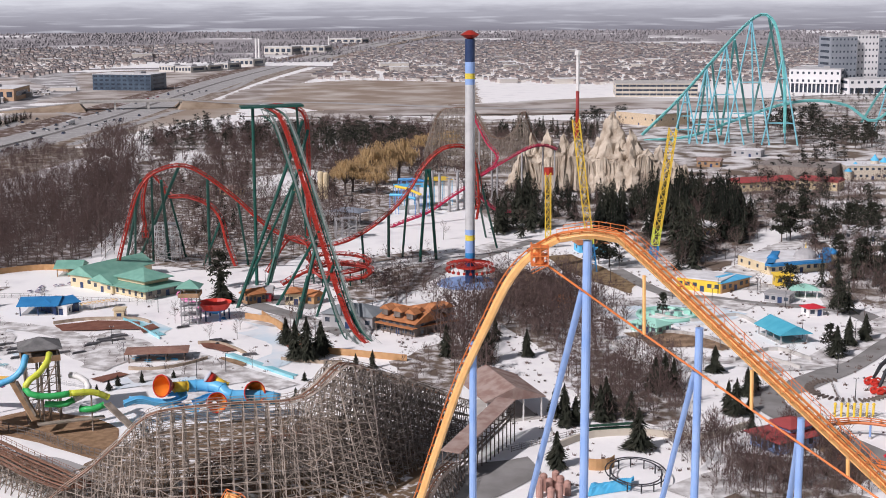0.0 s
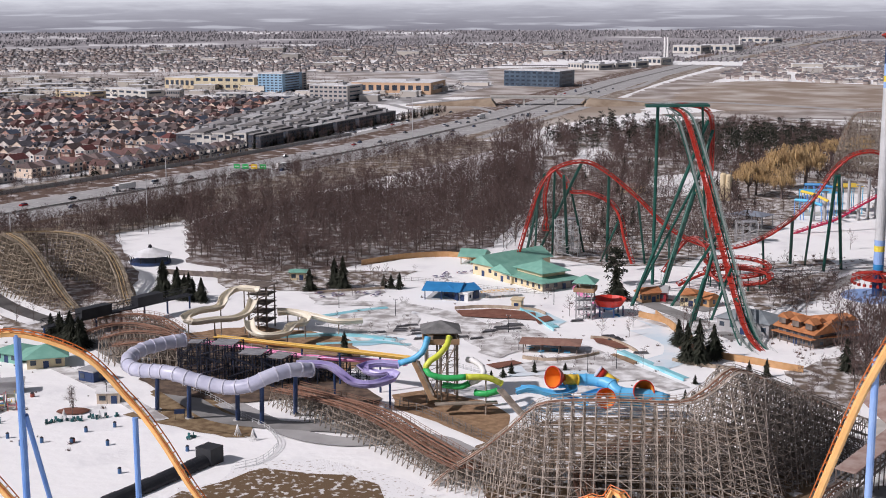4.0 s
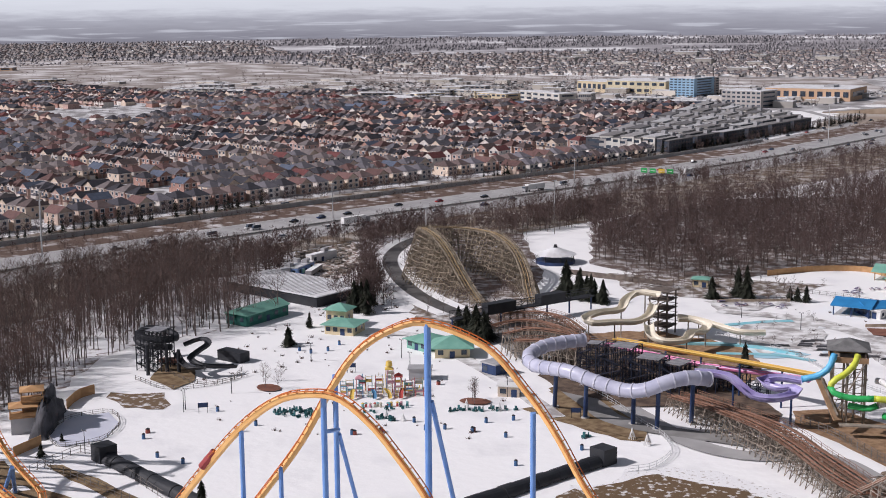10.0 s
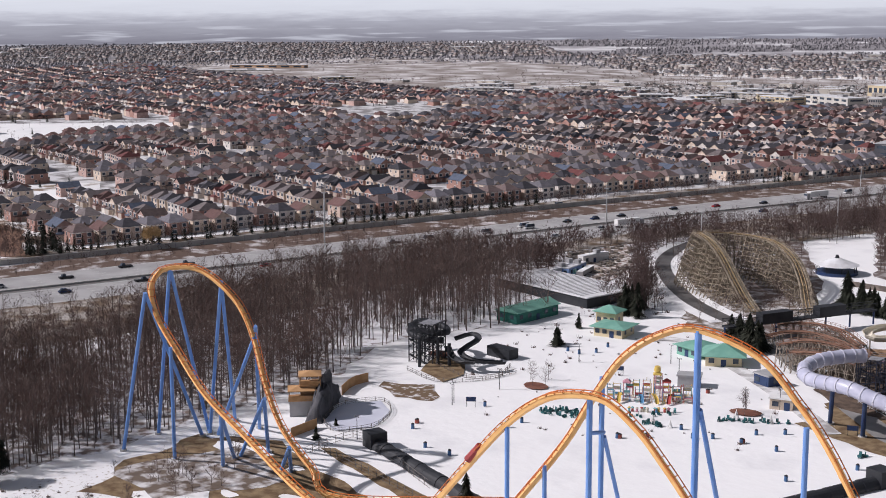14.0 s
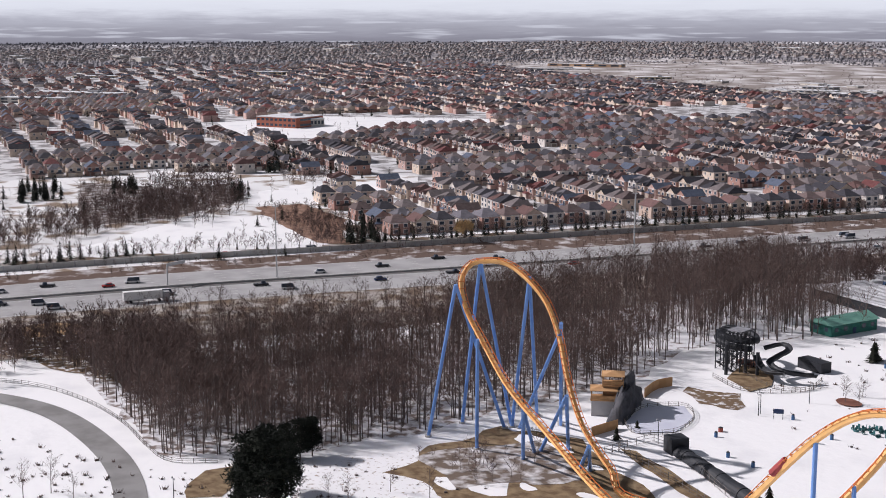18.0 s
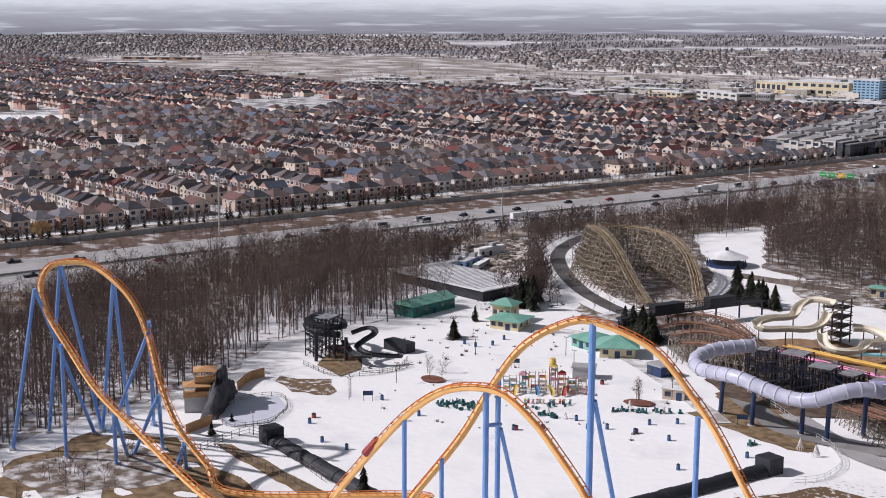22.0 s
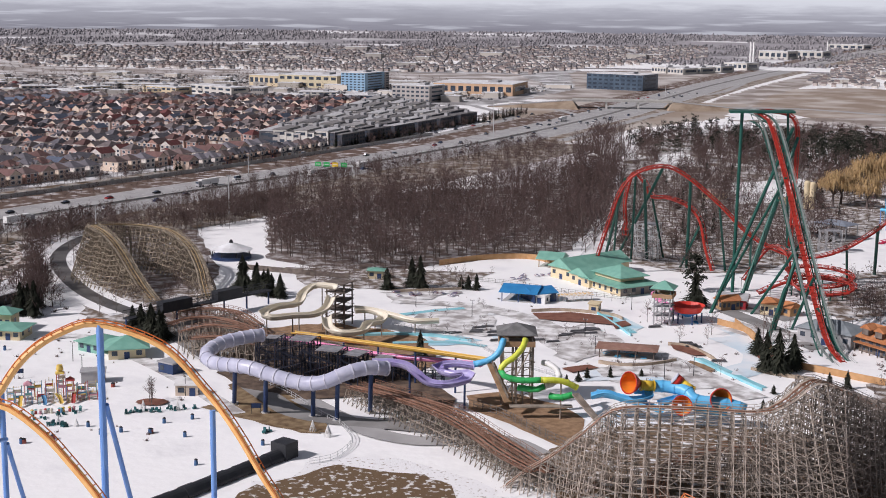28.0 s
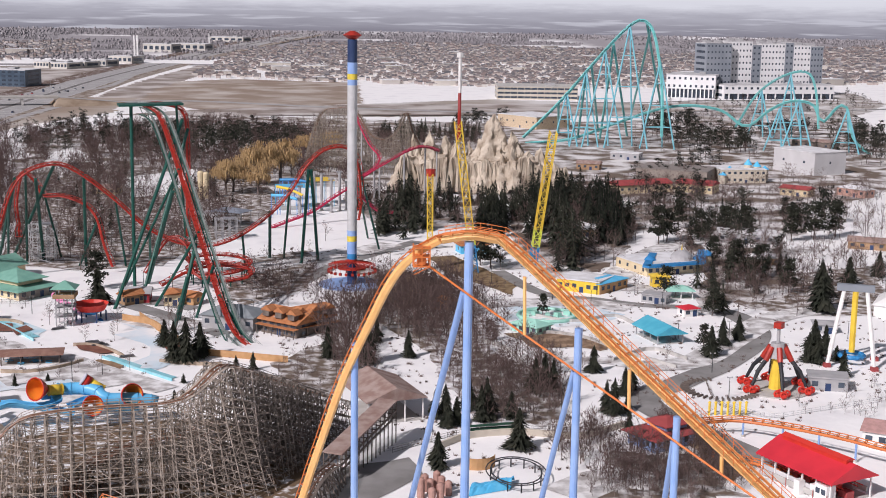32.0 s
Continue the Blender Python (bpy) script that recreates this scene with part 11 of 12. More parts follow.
scatter("far_commercial_sheds", SHOPS, [(x, y, z, s_, 0.15) for x, y, z, s_, r in fill(STRIP_ZONE, 130, 0.4, 0.8, 103) + fill(WEST_TOWN, 50, 0.7, 1.1, 104) + fill(NORTH_TOWN, 40, 0.7, 1.1, 105)], [mat("far_shed_wall", (0.36, 0.34, 0.32), (0.62, 0.58, 0.52), 0.01, 0.85, island=0.3), SNOW_ROOF], "low pale commercial sheds with snowy roofs", "buildings")


patch("ground_low_track", [(-241.0, 368.3), (-221.1, 373.3), (-199.9, 365.2), (-188.4, 350.2), (-184.0, 336.0), (-199.1, 326.1), (-223.5, 346.5)], DARK_LITTER, "dark turf and thin snow under the low wooden track", 1.5, 0.08)
timber_coaster("wooden_roller_coaster", [[(-219.6, 338.3, 2.4), (-214.6, 346.6, 4.0), (-205.8, 349.7, 4.4), (-193.4, 345.3, 4.0), (-184.1, 339.3, 3.0)], [(-226.0, 357.0, 2.6), (-215.0, 361.0, 4.2), (-203.0, 358.0, 4.6), (-192.0, 351.0, 3.2)]], "low wooden coaster turns behind the tube slides", TIMBER, half=1.6, walk_mat=RAIL_BROWN)
scatter("slide_scrub", SCRUB, fill([(-241.0, 368.3), (-221.1, 373.3), (-199.9, 365.2), (-199.1, 345.1), (-223.5, 350.5)], 26, 0.2, 0.5, 95), [BARK_DARK, TWIG_RED], "leafless scrub round the low wooden track", "scrub")

# ---- teal coaster supports ----
# Support colour is paled for the same haze as the teal track.
AZURE = mat("azure_support_paint", (0.17, 0.46, 0.56), (0.21, 0.52, 0.6), 0.4, 0.5)
for a, h, f in ((0.0, (176.6, 969.0, 39.4), 0.1), (1.0, (203.0, 963.9, 70.6), 0.14), (2.0, (219.7, 960.2, 88.8), 0.12), (3.0, (241.9, 954.8, 62.7), 0.12), (4.0, (189.9, 966.5, 55.3), 0.1), (5.0, (328.7, 944.4, 30.6), 0.16), (6.0, (341.4, 939.9, 37.6), 0.16), (7.0, (372.8, 927.9, 31.0), 0.16), (8.0, (368.3, 1036.5, 50.7), 0.12), (9.0, (347.6, 1043.7, 37.6), 0.12)):
    h = Vector(h)
    out = Vector((h.x, h.y, 0)).normalized()
    side = Vector((out.y, -out.x, 0))
    w = h.z * f + 5
    feet = [Vector((h.x, h.y, 0)) + side * (k * w) + out * (m * w * 0.5) for k, m in ((-1, -1), (1, -1), (0.3, 1))]
    for q in feet:
        column(teal, h, (q.x, q.y), 0.6, AZURE, footing=False)
    for k in (0.25, 0.5, 0.75):
        r = [q + (h - q) * k for q in feet]
        for p, q in zip(r, r[1:] + r[:1]):
            Geo().beam(p, q, 0.5).out("cross_brace", AZURE, teal)

# ---- evergreens and bare trees between the far rides ----
GROVES = (([(298.9, 1189.1), (324.8, 1150.7), (332.0, 1058.2), (301.9, 960.9), (252.5, 935.3), (259.6, 1030.5)], 34, 1.0, 1.7, 0), ([(364.4, 1100.0), (424.8, 1158.5), (420.0, 1103.9), (389.1, 1033.8), (340.6, 1013.0)], 26, 0.9, 1.5, 0), ([(230.2, 858.3), (269.0, 892.9), (249.2, 813.6), (221.4, 804.2)], 14, 0.8, 1.2, 0), ([(108.4, 709.9), (152.9, 699.8), (148.1, 649.9), (114.6, 623.0), (98.1, 640.4)], 60, 1.0, 1.7, 1), ([(122.8, 623.1), (146.8, 631.8), (133.4, 561.2), (115.6, 547.6)], 34, 1.2, 2.0, 1), ([(217.3, 606.5), (245.3, 645.0), (251.0, 614.9), (232.6, 575.2), (209.0, 575.3)], 12, 1.0, 1.6, 0), ([(158.5, 575.4), (181.7, 606.5), (198.2, 598.4), (188.4, 568.0), (157.1, 547.3)], 13, 0.7, 1.1, 0), ([(162.7, 509.6), (181.1, 509.4), (168.5, 466.3), (153.7, 466.5)], 7, 0.8, 1.2, 1), ([(180.6, 476.2), (189.1, 481.3), (173.0, 433.6), (165.1, 433.8)], 6, 0.9, 1.3, 1), ([(67.0, 598.4), (80.8, 614.5), (80.9, 575.7), (67.5, 568.5)], 22, 1.0, 1.6, 1), ([(112.1, 1173.6), (168.8, 1220.7), (160.0, 1138.0), (105.4, 1102.1)], 30, 0.8, 1.2, 0), ([(439.3, 1089.9), (462.9, 1066.6), (398.7, 916.2), (384.8, 941.6)], 26, 0.9, 1.5, 0), ([(-94.6, 946.3), (-71.7, 1036.8), (-37.3, 1058.5), (-33.4, 943.8), (-67.5, 865.2)], 56, 0.8, 1.5, 0), ([(-227.9, 979.3), (-209.5, 1116.4), (-138.4, 1077.6), (-116.1, 900.2), (-182.9, 950.0), (-193.7, 869.9)], 48, 0.8, 1.5, 0))
for i, (poly, n, lo, hi, kind) in enumerate(GROVES):
    scatter("evergreen_grove", NEAR_SPRUCE if kind else NEAR_PINE, fill(poly, n, lo, hi, 140 + i), [BARK, DARK_NEEDLE], "dense dark evergreens between the rides", "trees")
for i, (poly, n, lo, hi) in enumerate((([(136.4, 744.9), (222.1, 723.1), (309.4, 713.2), (253.1, 575.1), (192.6, 606.5), (131.6, 575.5), (114.6, 623.0)], 150, 0.6, 1.2), ([(297.9, 1251.6), (484.7, 1204.5), (462.9, 1066.6), (362.7, 831.9), (187.2, 826.2)], 200, 0.6, 1.1), ([(148.0, 540.7), (250.0, 567.8), (194.4, 437.5), (140.8, 438.7), (134.1, 457.2)], 130, 0.5, 1.1), ([(28.1, 988.9), (147.6, 1099.3), (126.2, 937.3), (42.0, 845.5)], 200, 0.6, 1.2), ([(12.5, 440.0), (44.5, 476.6), (52.6, 439.3), (38.6, 393.1), (14.6, 393.5)], 150, 0.5, 1.1), ([(-4.5, 423.7), (16.3, 440.0), (14.4, 344.5), (2.3, 355.8)], 130, 0.5, 1.2), ([(-29.9, 478.2), (-5.3, 509.9), (3.1, 458.1), (-16.0, 436.3)], 90, 0.3, 0.8), ([(-256.3, 953.0), (-240.6, 1044.4), (-169.7, 745.0), (-125.3, 524.4), (-141.3, 524.7)], 260, 0.9, 1.7))):
    scatter("leafless_grove", SCRUB, fill(poly, n, lo, hi, 170 + i), [BARK_DARK, TWIG_RED], "leafless brown trees between the rides", "trees")
WORKS_WOOD = [(-344.3, 400.1), (-339.0, 430.0), (-306.5, 409.9), (-265.4, 358.6), (-269.2, 340.9), (-305.4, 360.6)]
scatter("works_wood", SCRUB, clear_of_drive(fill(WORKS_WOOD, 110, 0.5, 1.0, 191)), [BARK_DARK, TWIG_RED], "leafless brown trees beside the wooden hills", "trees")
plant(PINES + BARES, [(143.9, 558.3, 16.1), (149.1, 563.9, 14.3), (60.8, 510.9, 13.1), (64.0, 504.0, 14.2), (67.5, 501.7, 12.4), (100.7, 532.2, 14.2), (104.4, 527.1, 16.4), (110.6, 532.1, 15.2), (34.1, 424.4, 7.9), (120.8, 453.7, 10.7), (122.9, 449.9, 9.5), (111.2, 457.7, 8.0), (128.0, 422.0, 9.3), (112.7, 378.2, 7.7), (231.5, 546.8, 17.6), (228.6, 531.0, 14.7), (71.4, 423.4, 7.3), (-80.4, 469.0, 13.3), (-47.4, 402.3, 11.3), (-44.7, 396.6, 11.8), (-38.7, 392.3, 10.0)], 31)
POND_BANK = [(-647.0, 259.6), (-645.3, 288.4), (-586.3, 283.9), (-522.5, 252.3), (-530.5, 241.7), (-597.2, 252.1)]
sheet("ground_pond_bank", POND_BANK, mat("russet_grass", (0.16, 0.085, 0.055), (0.3, 0.19, 0.14), 0.25, 0.95, bump=0.2), 0.16, "brown grassy bank beside the frozen pond", ragged=2)
scatter("pond_bank_bushes", SCRUB_FAR, fill(POND_BANK, 110, 0.2, 0.5, 192), [BARK_DARK, TWIG_RED], "russet leafless bushes on the pond bank", "shrubs")
POND_WOOD = [(-797.5, 209.0), (-744.1, 250.5), (-746.6, 288.1), (-674.3, 267.6), (-658.2, 238.4), (-635.5, 213.1), (-628.1, 194.3), (-635.7, 165.2)]
sheet("ground_pond_wood", POND_WOOD, DARK_LITTER, 0.15, "leaf litter under the pond scrub", ragged=2)
scatter("pond_side_wood", SCRUB, fill(POND_WOOD, 260, 0.35, 0.8, 193), [BARK_DARK, TWIG_RED], "russet leafless wood beside the frozen pond", "trees")
# shrubs and evergreens along the highway ditch and the service road
ditch, hedge = [], []
rng = random.Random(41)
hp = spline([(a, b, 0) for a, b in HWY[:10]], 3.0)
for a, b in zip(hp, hp[1:]):
    d = (b - a).normalized()
    left = Vector((-d.y, d.x, 0))
    for _ in range(5):
        q = a + left * rng.uniform(31, 55)
        if noise.noise((q.x * 0.02, q.y * 0.02, 2)) > -0.15:
            ditch.append((q.x, q.y, 0, rng.uniform(0.08, 0.36), rng.uniform(0, 6)))
    q = a + left * rng.uniform(69, 74)
    if rng.random() < 0.75 and noise.noise((q.x * 0.012, q.y * 0.012, 7)) > -0.15:
        hedge.append((q.x, q.y, 0, rng.uniform(0.45, 0.9), rng.uniform(0, 6)))
verge = []
for a, b in zip(hp, hp[1:]):
    d = (b - a).normalized()
    left = Vector((-d.y, d.x, 0))
    for _ in range(2):
        q = a + left * rng.uniform(65, 84)
        if noise.noise((q.x * 0.015, q.y * 0.015, 11)) > -0.25:
            verge.append((q.x, q.y, 0, rng.uniform(0.3, 0.75), rng.uniform(0, 6)))
scatter("verge_trees", SCRUB_FAR, verge, [BARK_DARK, TWIG_RED], "leafless trees between service road and houses", "trees")
scatter("ditch_shrubs", SCRUB_TINY, ditch, [BARK, TWIG], "low leafless shrubs in the highway ditch", "shrubs")
scatter("service_road_evergreens", NEAR_SPRUCE, hedge, [BARK, DARK_NEEDLE], "dark evergreens planted along the service road", "trees")
for i in range(len(hp) - 1):
    if i % 11 == 3 and hp[i].y > 150:
        d = (hp[i + 1] - hp[i]).normalized()
        q = hp[i] + Vector((-d.y, d.x, 0)) * 60.5
        copy_thing(CARS[i % len(CARS)], Matrix.Translation((q.x, q.y, 0.2)) @ Matrix.Rotation(math.atan2(d.y, d.x), 4, "Z"))

# ---- miniature railway and terrace walls in the ravine ----
kerb_wall([(25.7, 291.3), (33.7, 298.9), (44.6, 301.2), (54.8, 298.6), (61.2, 297.7), (72.3, 306.0)], 1.6, BEIGE, "beige retaining wall of the miniature railway", "retaining_wall", 0.6)
fence([(15.3, 289.5), (22.8, 295.3), (32.7, 302.2), (45.0, 304.6), (60.8, 302.7), (73.2, 310.3)], 1.2, RUST_STEEL, "dark railing along the miniature railway")
train = thing("miniature_train", label="dark green open miniature train carriages", category="train")
t_a, t_b = Vector((*(32.3, 300.1), 1.2)), Vector((*(45.0, 302.5), 1.2))
for k in range(6):
    c = t_a + (t_b - t_a) * ((k + 0.5) / 6)
    a = math.atan2(t_b.y - t_a.y, t_b.x - t_a.x)
    Geo().box((c.x, c.y, 1.3), (2.0, 1.3, 1.0), a).out("carriage", mat("train_green", (0.02, 0.07, 0.045)) if k == 0 else bpy.data.materials["train_green"], train)
    Geo().box((c.x, c.y, 2.5), (2.1, 1.5, 0.15), a).out("carriage_roof", bpy.data.materials["train_green"], train)
for line in ([(59.2, 392.8), (68.9, 399.6), (79.7, 392.4), (87.9, 375.6), (99.4, 357.2)], [(69.0, 422.4), (80.3, 414.3), (94.6, 421.9), (99.2, 410.1)], [(82.6, 366.3), (96.8, 378.7), (104.9, 366.0)], [(45.5, 393.0), (53.9, 379.4), (56.8, 355.0)]):
    kerb_wall(line, 1.1, CONCRETE, "grey terrace wall between snow banks", "terrace_wall", 0.5)
plaza = Vector((*(105.5, 336.7), 0))
for k in range(26):
    a = k * 0.16 + 1.6
    t = thing("log_bench", (plaza.x + 9.5 * math.cos(a), plaza.y + 9.5 * math.sin(a), 0), a, "dark log seat half buried in snow", "bench", "ring of log seats")
    Geo().box((0, 0, 0.3), (2.4, 0.45, 0.5)).out("log", TIMBER_DARK, t)
for A, B, d_, h, w, r, kd, lb in (((58.4, 404.4), (65.3, 396.9), 7, 2.6, MINT, MINT, "hip", "low mint green ride shelter"), ((109.3, 443.9), (116.7, 439.3), 6, 2.8, GREY, GREY, "flat", "grey flat-roofed queue shelter"), ((34.9, 434.3), (42.1, 430.7), 6, 3.0, FENCE, ORANGE_ROOF, "hip", "wooden midway stall with orange roof"), ((169.6, 509.5), (181.1, 509.4), 7, 3.0, WOODWALL, SNOW_ROOF, "hip", "brown stall with snowy roof"), ((223.9, 546.8), (238.1, 540.0), 9, 3.4, WOODWALL, BROWN_ROOF, "gable", "brown shingled park stall"), ((313.8, 830.3), (323.2, 815.9), 9, 4.0, CREAM, DULL_RED, "gable", "cream shop with red roof"), ((250.8, 712.2), (263.0, 701.4), 9, 4.0, CREAM, DULL_RED, "gable", "cream shop with red roof"), ((283.3, 712.8), (293.2, 697.5), 9, 4.5, mat("faded_pink_wall", (0.55, 0.33, 0.27)), SNOW_ROOF, "hip", "faded pink shop with snowy roof"), ((158.0, 825.3), (171.3, 819.8), 9, 4.0, WOODWALL, BROWN_ROOF, "gable", "brown workshop behind the mountain"), ((192.0, 883.0), (209.2, 873.7), 10, 4.5, GREY, SNOW_ROOF, "flat", "grey service building with snowy roof"), ((345.7, 963.1), (367.4, 940.8), 14, 6.0, TIMBER_DARK, BROWN_ROOF, "hip", "dark low park building"), ((-169.6, 823.4), (-152.6, 817.1), 10, 4.0, WHITE, SNOW_ROOF, "flat", "white service building in the wood"), ((-122.4, 709.5), (-109.6, 704.8), 8, 3.5, CREAM, BROWN_ROOF, "hip", "cream hut under the dive coaster"), ((-79.8, 708.2), (-67.1, 701.4), 8, 4.0, CREAM, SNOW_ROOF, "hip", "cream hall with snowy roof"), ((-53.5, 441.3), (-47.8, 441.2), 6, 4.0, CREAM, ORANGE_ROOF, "hip", "cream stall with orange tile roof"), ((-66.0, 441.6), (-60.8, 445.8), 5, 3.4, WOODWALL, ORANGE_ROOF, "gable", "wooden stall with orange roof")):
    hall("park_building", A, B, d_, h, w, r, 1.6 if kd != "flat" else 0.4, kd, label=lb, category="building", windows=4, group="small park buildings")
for q in ((-64.5, 473.9), (-53.7, 468.8), (-35.9, 424.3), (-23.0, 424.1), (-14.8, 401.1), (38.6, 508.9), (44.7, 457.3), (61.0, 476.3), (78.7, 447.5), (90.5, 438.5), (109.8, 456.0), (114.1, 433.8), (143.5, 506.6), (108.6, 392.1), (108.0, 353.4), (124.5, 391.6), (143.1, 364.3), (162.0, 390.5), (-140.2, 399.9), (-99.3, 388.4), (-94.4, 430.8), (-67.2, 351.1), (-162.4, 406.1), (-245.4, 286.7), (-225.7, 304.2), (-242.0, 250.0), (-218.7, 347.1)):
    lamp_post(*q)

# ---- scrub slopes of the ravine ----
RAVINE_TURF = mat("russet_bank_turf", (0.17, 0.11, 0.07), (0.34, 0.24, 0.16), 0.3, 0.95, bump=0.2)
RAVINE = (([(12.1, 511.5), (39.1, 489.0), (41.5, 424.2), (31.4, 368.1), (24.9, 394.5), (12.0, 424.9)], 130, 0.35, 0.8, THAW), ([(22.0, 441.6), (27.5, 505.0), (46.6, 478.5), (39.7, 424.2), (26.7, 424.6)], 60, 0.25, 0.5, RAVINE_TURF), ([(56.1, 400.8), (74.7, 400.2), (89.4, 385.7), (81.2, 379.2), (61.4, 383.1)], 40, 0.1, 0.3, RAVINE_TURF), ([(44.9, 387.0), (52.5, 367.4), (61.2, 361.0), (64.6, 343.7), (59.0, 312.0), (47.5, 309.0), (39.6, 318.0), (39.8, 355.8)], 85, 0.25, 0.55, THAW), ([(65.0, 284.0), (70.0, 282.0), (82.0, 285.0), (82.3, 265.1), (88.8, 258.1), (74.5, 258.8), (67.4, 269.3)], 36, 0.2, 0.42, THAW), ([(86.0, 303.0), (90.8, 299.1), (91.5, 272.0), (86.0, 266.0), (84.5, 287.2)], 20, 0.25, 0.55, RAVINE_TURF), ([(84.0, 352.0), (100.0, 374.0), (96.0, 352.0), (82.0, 322.0), (78.0, 330.0)], 14, 0.2, 0.45, None), ([(118.0, 318.0), (150.0, 345.0), (160.0, 340.0), (130.0, 300.0)], 22, 0.2, 0.5, None))
for k, (poly, n, lo, hi, m) in enumerate(RAVINE):
    if m:
        patch("ground_ravine_%d" % (k + 1), poly, m, "brown turf and thin snow on the ravine slope", 1.8, 0.09)
    scatter("ravine_scrub", SCRUB, fill(poly, n, lo, hi, 460 + k), [BARK_DARK, TWIG_RED], "russet leafless scrub on the ravine slope", "scrub")
plant(SPRUCES, [(27.1, 315.1, 7.5), (29.8, 317.3, 8.2), (36.2, 321.7, 8.0), (40.7, 321.6, 8.8), (45.9, 314.3, 7.0), (55.4, 336.6, 9.5), (74.6, 354.6, 8.0), (75.8, 317.8, 5.5), (144.9, 373.9, 10.5), (147.1, 370.6, 9.5)], 51)
# lots and evergreens before the hospital
HOSPITAL_LOTS = [(330.0, 1215.0), (480.0, 1200.0), (619.6, 1433.9), (660.0, 1640.0), (595.0, 1625.0), (592.0, 1490.0), (450.0, 1480.0), (345.7, 1403.2)]
HOSPITAL_ROADS = ([(309.0, 1252.4), (405.1, 1325.5), (485.6, 1317.7), (597.2, 1361.1)], [(485.6, 1317.7), (520.0, 1420.0), (535.0, 1492.0)], [(250.0, 1420.0), (345.0, 1425.0), (440.0, 1470.0), (600.0, 1480.0)])
patch("ground_hospital_lots", HOSPITAL_LOTS, mat("hospital_lot", (0.32, 0.29, 0.26), (0.66, 0.65, 0.65), 0.03, 0.9, fine=0.25, lo=0.44, hi=0.62), "lots of trampled snow before the hospital", 4)
for line in HOSPITAL_ROADS:
    strip("road_hospital", line, 11, ASPHALT, 0.2, "asphalt drive before the hospital", "road", step=14)
scatter("hospital_pines", NEAR_PINE, fill(HOSPITAL_LOTS, 60, 0.5, 0.9, 480), [BARK, DARK_NEEDLE], "dark pines on the hospital's lots", "trees")
scatter("hospital_trees", SCRUB_FAR, fill(HOSPITAL_LOTS, 160, 0.3, 0.7, 481), [BARK_DARK, TWIG_RED], "small leafless trees on the hospital's lots", "trees")

# ---- pond banks and the wood's ragged edge ----
bank = []
for k, (poly, n, lo, hi) in enumerate((([(-646.6, 131.0), (-717.7, 223.9), (-697.6, 241.0), (-613.0, 190.7), (-590.8, 148.5), (-583.3, 117.6)], 300, 0.3, 0.8), ([(-630.1, 196.1), (-779.3, 248.3), (-779.1, 295.1), (-681.0, 270.6), (-619.2, 233.9), (-595.2, 205.1)], 220, 0.4, 1.0), ([(-612.3, 246.4), (-623.8, 285.1), (-572.9, 279.6), (-522.1, 249.3), (-580.9, 247.7)], 140, 0.15, 0.4), ([(-704.2, 101.9), (-747.3, 152.2), (-583.3, 117.6), (-559.9, 79.7)], 200, 0.3, 0.9), ([(-721.4, 297.4), (-923.9, 413.7), (-774.3, 378.4), (-706.9, 323.3)], 90, 0.3, 0.7))):
    bank += fill(poly, n, lo, hi, 220 + k)
scatter("pond_bank_scrub", SCRUB_FAR, bank, [BARK_DARK, TWIG_RED], "brown leafless scrub round the frozen pond", "scrub")
greens = []
for k, (poly, n, lo, hi) in enumerate((([(-724.8, 156.3), (-785.2, 172.9), (-784.3, 195.4), (-717.4, 178.3)], 40, 0.6, 1.0), ([(-729.3, 207.9), (-777.6, 223.7), (-770.3, 236.8), (-721.6, 221.6)], 20, 0.6, 1.0), ([(-771.8, 320.2), (-917.7, 381.2), (-908.6, 397.7), (-777.8, 340.2)], 24, 0.7, 1.2), ([(-687.0, 259.9), (-740.1, 290.8), (-691.0, 276.3), (-658.6, 256.9)], 16, 0.6, 1.0), ([(-520.9, 251.4), (-565.1, 275.8), (-566.5, 291.0), (-516.0, 266.1)], 24, 0.6, 1.1), ([(-759.7, 341.8), (-787.7, 354.4), (-797.8, 389.9), (-760.4, 371.5)], 14, 0.5, 0.8), ([(-746.7, 108.4), (-757.6, 157.4), (-702.1, 145.5), (-694.3, 100.4)], 30, 0.5, 0.9))):
    greens += fill(poly, n, lo, hi, 240 + k)
scatter("pond_evergreens", NEAR_SPRUCE, greens, [BARK, DARK_NEEDLE], "dark evergreen clumps round the frozen pond", "trees")
EDGE_W = [(-415.5, 72.1), (-421.6, 93.9), (-416.5, 123.4), (-388.3, 134.5), (-353.5, 115.5), (-342.2, 100.7), (-365.3, 94.8), (-384.9, 85.3)]
sheet("ground_wood_edge", EDGE_W, TURF_SNOW, 0.06, "rough brown grass and snow at the wood's edge", ragged=2)
scatter("wood_edge_scrub", SCRUB_FAR, fill(EDGE_W, 420, 0.25, 0.9, 251) + fill([(-406.5, 102.5), (-399.0, 138.3), (-338.4, 118.4), (-315.9, 95.5)], 60, 0.5, 1.1, 252), [BARK_DARK, TWIG_RED], "dense leafless scrub at the wood's edge", "scrub")
sheet("ground_reeds", [(-427.5, 88.2), (-434.3, 96.9), (-428.7, 110.2), (-413.7, 107.9), (-415.5, 92.5)], mat("tawny_reeds", (0.3, 0.18, 0.09), (0.38, 0.25, 0.14), 0.5, 0.95, bump=0.2), 0.1, "tawny dead reeds beside the highway", ragged=1.5)
RINK = [(-252.4, 197.8), (-260.1, 209.3), (-256.2, 220.0), (-246.6, 215.1), (-240.4, 204.0), (-244.5, 195.2)]
